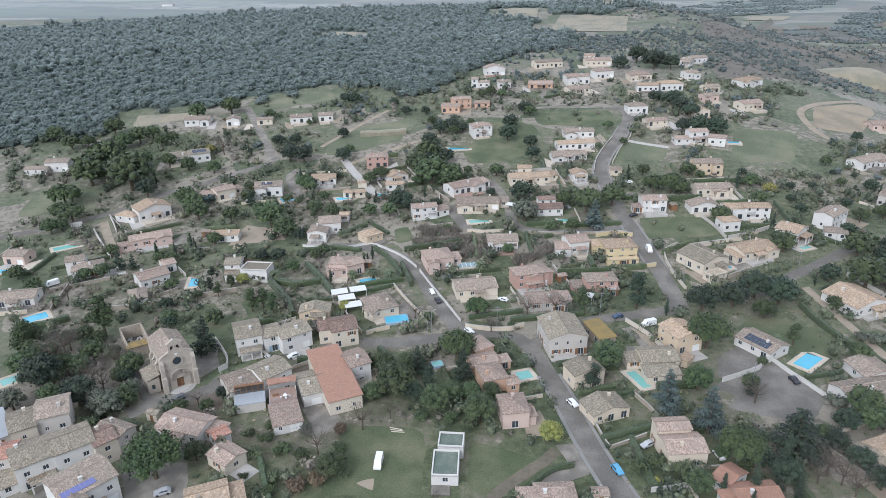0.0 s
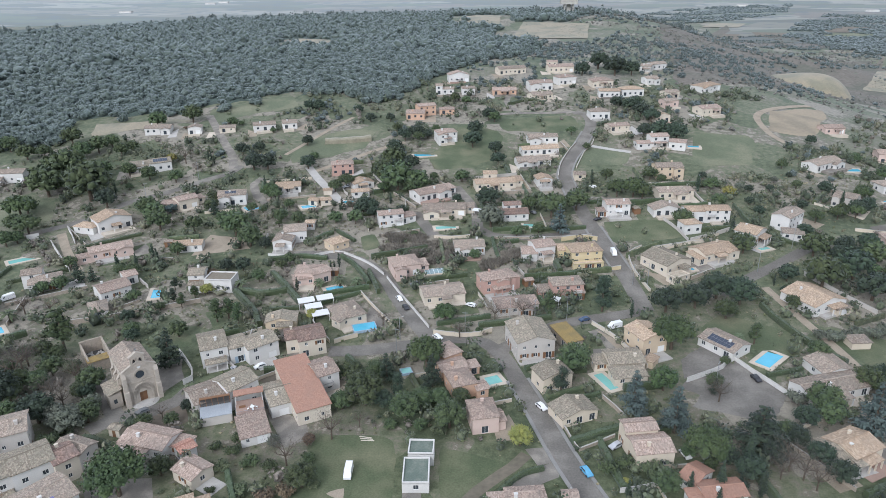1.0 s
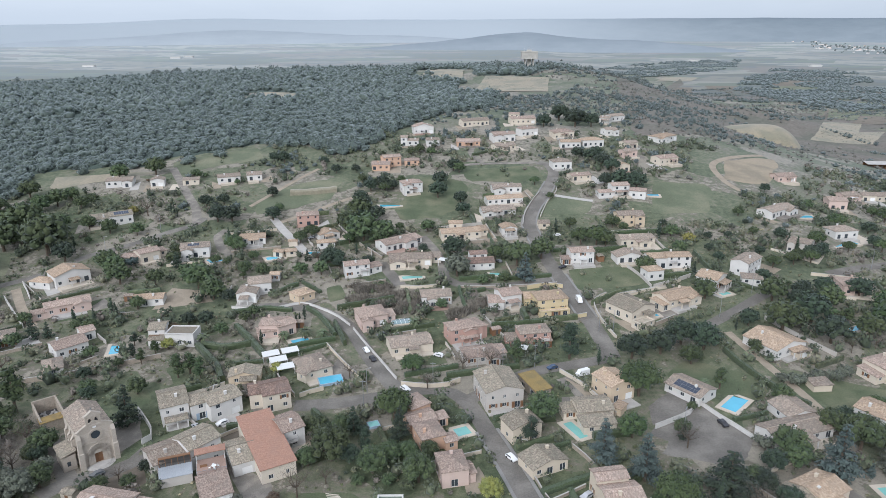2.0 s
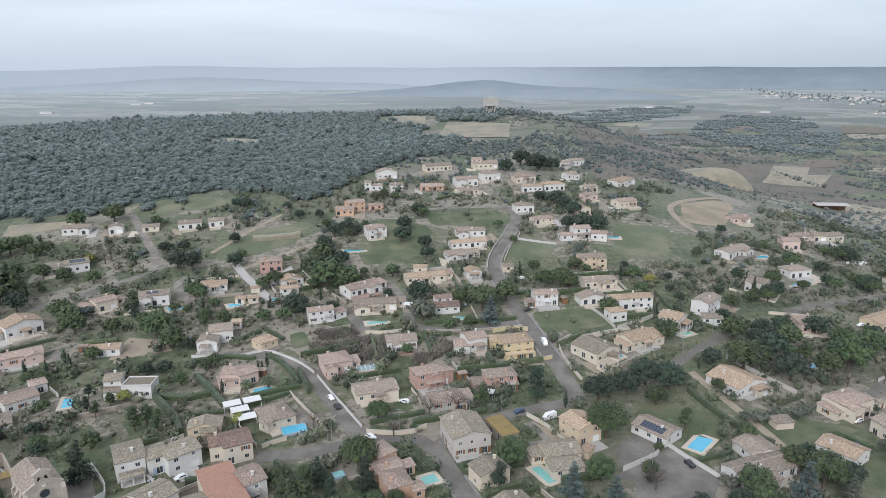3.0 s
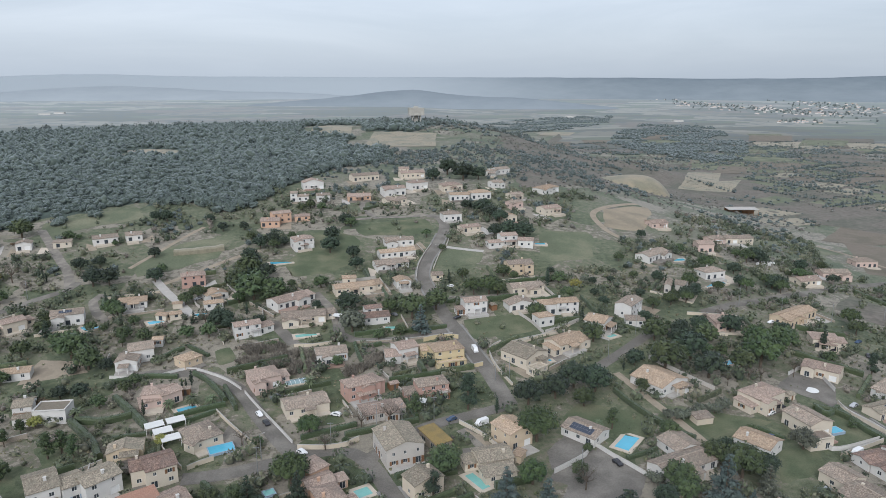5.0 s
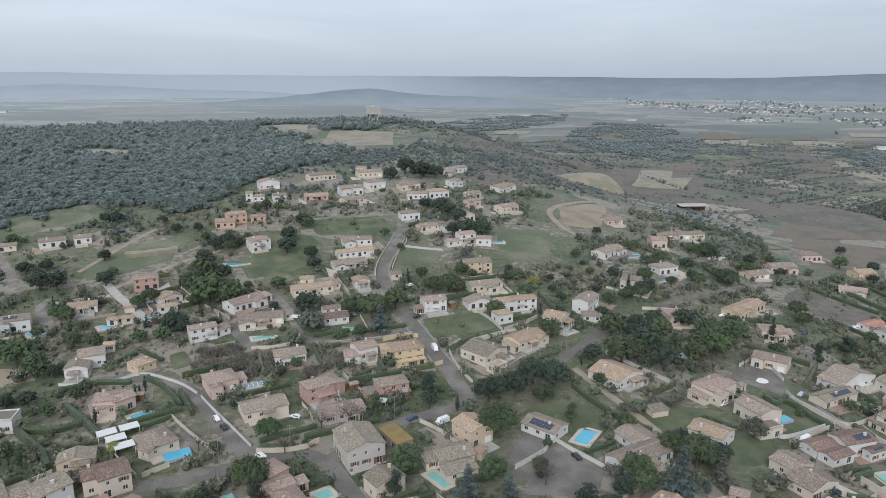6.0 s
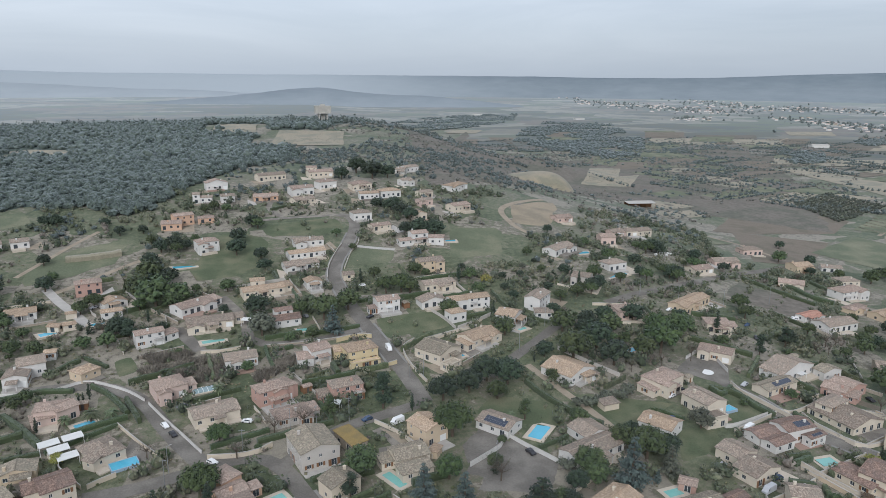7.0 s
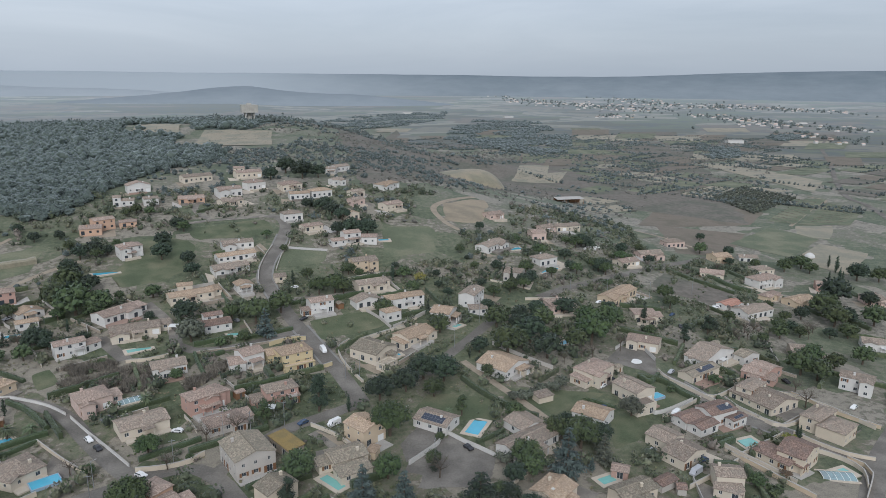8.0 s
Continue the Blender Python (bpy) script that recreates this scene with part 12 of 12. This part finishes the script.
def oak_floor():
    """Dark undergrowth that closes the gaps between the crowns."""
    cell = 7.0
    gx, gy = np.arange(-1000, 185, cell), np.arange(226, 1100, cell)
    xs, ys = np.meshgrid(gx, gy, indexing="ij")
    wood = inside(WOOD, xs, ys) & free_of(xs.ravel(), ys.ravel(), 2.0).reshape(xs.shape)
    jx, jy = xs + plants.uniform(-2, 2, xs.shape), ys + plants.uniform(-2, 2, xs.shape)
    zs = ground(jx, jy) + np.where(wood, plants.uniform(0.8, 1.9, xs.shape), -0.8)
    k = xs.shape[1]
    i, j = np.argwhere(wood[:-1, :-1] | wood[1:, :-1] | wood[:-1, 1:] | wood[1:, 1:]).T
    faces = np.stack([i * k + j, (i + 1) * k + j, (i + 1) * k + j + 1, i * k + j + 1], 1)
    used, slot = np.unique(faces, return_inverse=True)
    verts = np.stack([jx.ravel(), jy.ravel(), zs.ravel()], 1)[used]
    me = mesh_of("undergrowth", verts, slot.reshape(faces.shape).tolist(), material("oak_undergrowth", (0.054, 0.072, 0.056), 0.95, 0.6, 0.12, 1.2, spec=0.1, haze_sheen=0.14), smooth=True)
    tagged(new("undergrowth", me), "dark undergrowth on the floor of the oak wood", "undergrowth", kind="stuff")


def grove(poly, space, near, far):
    """Places for crowns that stand close together over a patch of the plan, a bit apart in rows and heights."""
    p = np.array(poly)
    gx, gy = np.meshgrid(np.arange(p[:, 0].min(), p[:, 0].max(), space), np.arange(p[:, 1].min(), p[:, 1].max(), space * 0.87), indexing="ij")
    gx = gx + (np.arange(gx.shape[1]) % 2)[None, :] * space / 2
    gx, gy = (gx + plants.normal(0, 0.26 * space, gx.shape)).ravel(), (gy + plants.normal(0, 0.26 * space, gy.shape)).ravel()
    r = np.hypot(gx, gy)
    ok = inside(poly, gx, gy) & (r >= near) & (r < far)
    gx, gy = gx[ok], gy[ok]
    ok = free_of(gx, gy, 1.0)
    return gx[ok], gy[ok]


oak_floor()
for space, near, far, sprays in ((5.6, 0, 600, 11), (8.8, 600, 1060, 4)):
    px, py = grove(WOOD, space, near, far)
    thicket("oak_wood", "dense evergreen oak wood on the hillside", "wood", oak_wood, px, py, space * (0.56 + 0.36 * plants.random(len(px)) ** 2.0), 41, 0.95, sprays, 0.2, small="wood", lobes=7 if far < 700 else 4)
# bushy edge of the wood
edge = np.array(WOOD, float)
q = plants.random((700, 1))
side = plants.integers(0, len(edge) - 6, 700)
rim = edge[side] * (1 - q) + edge[side + 1] * q + plants.normal(0, 3.5, (700, 2))
rim = rim[free_of(rim[:, 0], rim[:, 1], 0.5)]
thicket("wood_edge", "rounded oak bushes along the edge of the wood", "wood", oak_wood, rim[:, 0], rim[:, 1], plants.uniform(1.8, 4.6, len(rim)), 27, 1.0, 16, 0.26)

# knots of pines on the ridge line and dark woods in the valley
rows = []
for cx, cy, spread, n in ((-465, 1000, 30, 16), (-700, 960, 80, 10), (-260, 1020, 60, 18), (66, 1010, 120, 60), (10, 900, 14, 7), (62, 900, 14, 7), (165, 990, 60, 40), (-22, 1020, 60, 40), (-330, 1005, 60, 12)):
    rows.append(np.stack([plants.normal(cx, spread, n), plants.normal(cy, spread * 0.25, n)], 1))
rows = np.vstack(rows)
thicket("ridge_pines", "dark pines standing along the ridge", "wood", pine_wood, rows[:, 0], rows[:, 1], plants.uniform(3.0, 6.0, len(rows)), 6, 1.25, 26, 0.24)
VALLEY = (
    [(597, 1771.1), (794.3, 2100.6), (961.5, 2010.8), (784.2, 1468.3), (570.4, 1044.8), (485.9, 990.6), (448.3, 1140.5), (445.2, 1375.4)],
    [(113.2, 843.2), (292.9, 2120.9), (462, 2361.8), (687.5, 2546.6), (815.8, 2536.4), (704.3, 2168.4), (519.2, 1916.3), (349.2, 1779.4)],
    [(750.8, 948.9), (890.2, 1088.4), (920.4, 1058.3), (794.6, 902.5), (722.4, 880.4)],
    [(1196.3, 1293.1), (1424.3, 1476.3), (1494.6, 1461.5), (1309.3, 1274.4), (1152.2, 1198.6)],
    [(525.4, 2296.3), (672.1, 2413.5), (855.2, 2605.8), (783.7, 2372.9), (590.6, 2117.5)],
)
for poly in VALLEY:
    px, py = grove(poly, 12.0, 0, 3000)
    ok = np.array([noise.noise((a * 0.011, b * 0.011, 6.0)) for a, b in zip(px, py)]) > -0.12
    px, py = px[ok], py[ok]
    thicket("valley_wood", "dark evergreen grove in the valley", "wood", valley_leaf, px, py, plants.uniform(4.5, 9.0, len(px)), 7, 0.7, 1, 0.3, small="wood", lobes=3)
# scrub over the eastern slope
px, py = scatter(21000, -40, 1100, 360, 1400)
ok = free_of(px, py, 0.5) & ((px > 66 + 0.02 * py) | ((py > 560) & (px > -40))) & ~inside(WOOD, px, py) & (np.array([noise.noise((a * 0.012, b * 0.012, 1.0)) for a, b in zip(px, py)]) > -0.2) & (px / py < 0.95)
px, py = px[ok], py[ok]
thicket("garrigue_scrub", "grey-brown winter scrub over the eastern slope", "scrub", scrub_leaf, px, py, plants.uniform(0.4, 1.0, len(px)) * plants.uniform(0.8, 1.9, len(px)) * (1 + np.hypot(px, py) / 1800), 8, 0.8, 4, 0.36, small=True)
px, py = scatter(9000, -40, 1000, 400, 1300)
ok = free_of(px, py, 0.5) & ((px > 66 + 0.02 * py) | ((py > 560) & (px > -40))) & ~inside(WOOD, px, py) & (np.array([noise.noise((a * 0.016, b * 0.016, 8.0)) for a, b in zip(px, py)]) > 0.1) & (px / py < 0.95)
px, py = px[ok], py[ok]
thicket("slope_oaks", "dark oak bushes among the scrub of the eastern slope", "scrub", valley_leaf, px, py, plants.uniform(0.9, 1.8, len(px)) * (1 + np.hypot(px, py) / 900), 31, 0.9, 3, 0.3, small="wood", lobes=3)
# patchwork of small fields in the eastern valley
def patchwork():
    along, across = np.array([math.cos(0.42), math.sin(0.42)]), np.array([-math.sin(0.42), math.cos(0.42)])
    edges, n = [], 0
    for i in range(-14, 22):
        for j in range(0, 30):
            c = np.array([560.0, 380.0]) + along * (i * 62 + 20 * (j % 3)) + across * (j - 8) * 40
            r, a = math.hypot(*c), math.degrees(math.atan2(c[0], c[1]))
            if not (470 < r < 1190 and 27 < a < 56) or not bool(free_of(c[:1], c[1:], 14.0)[0]) or inside(WOOD, c[:1], c[1:])[0]:
                continue
            w, d = along * plants.uniform(24, 30), across * plants.uniform(14, 19)
            q = [c + s * w + t * d + plants.normal(0, 2.5, 2) for s, t in ((-1, -1), (1, -1), (1, 1), (-1, 1))]
            what = ("field", "dry", "bare", "field", "scrub", "field")[int(plants.integers(0, 6))]
            label = {"field": "small green field in the valley", "dry": "small pale stubble field in the valley", "bare": "small brown vineyard field in the valley", "scrub": "small fallow field in the valley"}[what]
            sheet("field", label, "field", M[what], *q, level=0.12, keep=False)
            if plants.random() < 0.6:
                edges.append((q[0], q[1]))
            if plants.random() < 0.4:
                edges.append((q[1], q[2]))
            n += 1
    return edges


FIELD_EDGES = patchwork()
# hedgerows and tree lines between the fields
hx, hy, hr = [], [], []
for i in range(120):
    sx, sy = plants.uniform(170, 1250), plants.uniform(420, 1450)
    if sx / sy > 1.0 or sx / sy < 0.14:
        continue
    way = (0.5 if i % 2 else -1.05) + plants.normal(0, 0.12)
    n = int(plants.integers(12, 34))
    q = np.arange(n) * plants.uniform(3.0, 6.0)
    hx.append(sx + q * math.cos(way) + plants.normal(0, 0.7, n))
    hy.append(sy + q * math.sin(way) + plants.normal(0, 0.7, n))
    hr.append(plants.uniform(1.2, 3.2, n))
for p, q in FIELD_EDGES:
    n = int(np.linalg.norm(q - p) / 3.2)
    u = plants.random(n)
    hx.append(p[0] + (q[0] - p[0]) * u + plants.normal(0, 0.8, n))
    hy.append(p[1] + (q[1] - p[1]) * u + plants.normal(0, 0.8, n))
    hr.append(plants.uniform(0.7, 2.0, n))
hx, hy, hr = np.concatenate(hx), np.concatenate(hy), np.concatenate(hr)
thicket("hedgerows", "dark hedgerows and tree lines between the fields", "hedgerow", valley_leaf, hx, hy, hr, 13, 1.0, 10, 0.34, small=True)
# olive grove in rows, its older trees darker and larger
sheet("field", "pale stony ground of the olive grove", "field", M["dry"], (457.3, 604.4), (529.1, 642.3), (545.3, 620.2), (473.3, 571.0), level=0.15, keep=False)
for leaf, quad, nu, nv, r0, r1 in ((island("olive_grove_leaves", (0.062, 0.070, 0.052), (0.086, 0.094, 0.068), 0.2, 0.1), ((473.3, 571.0), (551.6, 623.1), (558.1, 547.3), (450.0, 487.0)), 15, 13, 2.0, 3.0),
                                   (island("young_olive_leaves", (0.11, 0.12, 0.09), (0.14, 0.15, 0.11), 0.2, 0.1), ((457.3, 604.4), (529.1, 642.3), (545.3, 620.2), (473.3, 571.0)), 13, 6, 1.0, 1.9)):
    gu, gv = np.meshgrid(np.linspace(0.03, 0.97, nu), np.linspace(0.04, 0.96, nv))
    ga, gb, gc, gd = (np.array(p) for p in quad)
    gp = ga * ((1 - gu) * (1 - gv))[..., None] + gb * (gu * (1 - gv))[..., None] + gc * (gu * gv)[..., None] + gd * ((1 - gu) * gv)[..., None]
    gp = gp.reshape(-1, 2) + plants.normal(0, 0.5, (nu * nv, 2))
    gp = gp[plants.random(len(gp)) < 0.94]
    thicket("olive_grove", "rows of grey-green olive trees in a grove", "grove", leaf, gp[:, 0], gp[:, 1], plants.uniform(r0, r1, len(gp)), 9, 1.0, 10, 0.3, small="wood")
# meadow bushes on the slope below the wood
px, py = scatter(3600, -360, 180, 330, 710)
ok = free_of(px, py, 1.5) & ~inside(WOOD, px, py) & (np.array([noise.noise((a * 0.02, b * 0.02, 4.0)) for a, b in zip(px, py)]) > 0.06 - 0.5 * step(470, 550, py))
px, py = px[ok], py[ok]
thicket("slope_bushes", "dark evergreen bushes on the upper slope", "scrub", valley_leaf, px, py, plants.uniform(0.9, 2.6, len(px)), 10, 1.0, 16, 0.3)
# gardens of the village
for name, label, leaf, count, seed, cut, small, big in (
        ("garden_shrubs", "mixed evergreen shrubs and small trees in the gardens", garden_leaf, 17000, 2.0, -0.25, 0.5, 2.2),
        ("dark_shrubs", "dark laurel and oak shrubs in the gardens", island("dark_garden_shrubs", (0.060, 0.076, 0.046), (0.090, 0.104, 0.064), 0.35, 0.12), 11000, 12.0, 0.0, 0.6, 2.6),
        ("bare_shrubs", "leafless grey-brown winter shrubs in the gardens", island("bare_winter_shrubs", (0.150, 0.132, 0.112), (0.200, 0.176, 0.148), 0.25, 0.05), 6000, 22.0, 0.08, 0.5, 1.7)):
    px, py = scatter(count, -330, 460, 78, 470)
    ok = free_of(px, py, 0.5) & ~inside(WOOD, px, py) & (np.array([noise.noise((a * 0.035, b * 0.035, seed)) for a, b in zip(px, py)]) > cut) & (np.abs(px) < 0.86 * py + 30) & (plants.random(len(px)) > 0.28 * step(-20, -60, px))
    px, py = px[ok], py[ok]
    thicket(name, label, "shrubs", leaf, px, py, small + big * plants.random(len(px)) ** 2.4, int(seed) + 9, 1.15, 34, 0.25, small="leafy")

# beds of dry cane
def reed_bed(label, poly, count, seed):
    """Tall dry canes past counting: bent blades in clumps, each with a ragged plume."""
    rng = np.random.default_rng(seed)
    lo, hi = np.min(poly, 0), np.max(poly, 0)
    x, y = rng.uniform(lo[0], hi[0], count * 3), rng.uniform(lo[1], hi[1], count * 3)
    clump = np.array([noise.noise((p * 0.22, q * 0.22, 5.0)) for p, q in zip(x, y)])
    ok = inside(poly, x, y) & free_of(x, y, 0.2) & (clump > -0.15)
    x, y, clump = x[ok][:count], y[ok][:count], clump[ok][:count]
    n, z, tall = len(x), ground(x, y), (1.9 + 1.7 * clump) * rng.uniform(0.7, 1.2, len(x))
    foot = np.stack([x, y, z - 0.1], 1)
    a = rng.uniform(0, 6.28, n)
    side = np.stack([np.cos(a), np.sin(a), np.zeros(n)], 1)
    lean = np.stack([rng.normal(0, 0.3, n), rng.normal(0, 0.3, n), np.ones(n)], 1) * tall[:, None]
    mid = foot + lean * 0.62
    tip = foot + lean + np.stack([rng.normal(0, 0.3, n), rng.normal(0, 0.3, n), np.zeros(n)], 1)
    verts = np.stack([foot - side * 0.05, foot + side * 0.05, mid + side * 0.13, mid - side * 0.13, tip], 1).reshape(-1, 3)
    k = np.arange(n)[:, None] * 5
    faces = (k + np.array([[0, 1, 2, 3]])).tolist() + (k + np.array([[3, 2, 4]])).tolist()
    tagged(new("reed_bed", mesh_of("reed_bed", verts, faces, reed_leaf)), label, "reeds", kind="stuff")


reed_leaf = island("dry_cane", (0.170, 0.150, 0.120), (0.225, 0.200, 0.160), 0.35, 0.14)
reed_bed("bed of dry grey-brown cane behind the houses", [(-61, 254), (-47, 258), (-29, 248), (-26, 232), (-40, 233), (-57, 242)], 10000, 31)
reed_bed("bed of dry grey-brown cane beside the lane", [(-19, 229), (-9, 245), (-2, 248), (-4, 240), (-13, 230)], 3800, 32)

# vineyards: rows of bare vines
vine = island("winter_vines", (0.150, 0.140, 0.100), (0.185, 0.172, 0.125), 0.25)


def vineyard(a, b, c, d, rows, each):
    """Rows of vines over the quadrilateral a b c d, running from a to b."""
    a, b, c, d = (np.array(q) for q in (a, b, c, d))
    v, u = np.meshgrid(np.linspace(0.06, 0.94, rows), np.linspace(0.04, 0.96, each), indexing="ij")
    p = a * ((1 - u) * (1 - v))[..., None] + b * (u * (1 - v))[..., None] + c * (u * v)[..., None] + d * ((1 - u) * v)[..., None]
    p = p.reshape(-1, 2) + plants.normal(0, 0.25, (rows * each, 2))
    p = p[plants.random(len(p)) < 0.9]
    thicket("vineyard", "rows of bare winter vines in a small field", "vineyard", vine, p[:, 0], p[:, 1], plants.uniform(0.45, 0.75, len(p)), 17, 1.0, 4, 0.5, small=True)


vineyard((301.5, 685.5), (365.6, 703.0), (421.9, 790.9), (338.8, 748.0), 9, 40)
vineyard((328.3, 731.0), (389.7, 781.3), (430.2, 859.9), (391.6, 865.2), 7, 26)
vineyard((-22.6, 714.6), (47.6, 713.9), (56.8, 815.7), (-15.2, 824.7), 14, 60)
vineyard((89.9, 552.7), (116.1, 556.3), (144.8, 679.3), (116.2, 653.1), 9, 30)
vineyard((445.4, 464.5), (446.9, 439.8), (561.4, 525.7), (559.6, 546.7), 10, 40)
vineyard((467.3, 443.6), (489.7, 432.7), (562.4, 475.7), (571.4, 523.0), 10, 40)

# the round vineyard knoll on the eastern slope
def knoll(x, y, r, high, rings=11, round_by=44):
    """A low domed mound with terraces of vines round it."""
    verts, faces = [], []
    for i in range(rings + 1):
        q = i / rings
        for j in range(round_by):
            a = 2 * math.pi * j / round_by
            px, py = x + r * q * math.cos(a) * (1 + 0.05 * math.sin(3 * a)), y + r * q * math.sin(a)
            verts.append((px, py, float(ground(px, py)) * q * q + float(ground(x, y)) * (1 - q * q) + high * (1 - q ** 2.4) - 1.5 * q ** 8))
    for i in range(rings):
        for j in range(round_by):
            k = (j + 1) % round_by
            faces.append((i * round_by + j, (i + 1) * round_by + j, (i + 1) * round_by + k, i * round_by + k))
    tagged(new("knoll", mesh_of("knoll", verts, faces, M["dry"], smooth=True)), "round tan vineyard knoll on the slope", "knoll", kind="structure")


knoll(221.0, 594.0, 33.0, 11.0)

# trees among the far houses
rows = np.vstack([np.stack([plants.normal(q[0], q[4] * 0.6, 4 * q[2]), plants.normal(q[1], q[3] * 0.8, 4 * q[2])], 1) for q in KNOTS])
thicket("village_trees", "dark garden trees of the far village", "trees", pine_wood, rows[:, 0], rows[:, 1], plants.uniform(3.0, 6.5, len(rows)), 19, 1.2, 8, 0.34, small=True)

# rough grass and weeds between the gardens
px, py = scatter(17000, -230, 330, 72, 360)
ok = free_of(px, py, 0.3) & ~inside(WOOD, px, py) & (np.abs(px) < 0.82 * py + 15)
px, py = px[ok], py[ok]
thicket("rough_grass", "rough grass clumps and weeds between the gardens", "grass", island("rough_grass", (0.105, 0.122, 0.058), (0.205, 0.180, 0.115), 0.45, 0.05), px, py, plants.uniform(0.25, 0.7, len(px)), 23, 0.8, 4, 0.5, small=True)
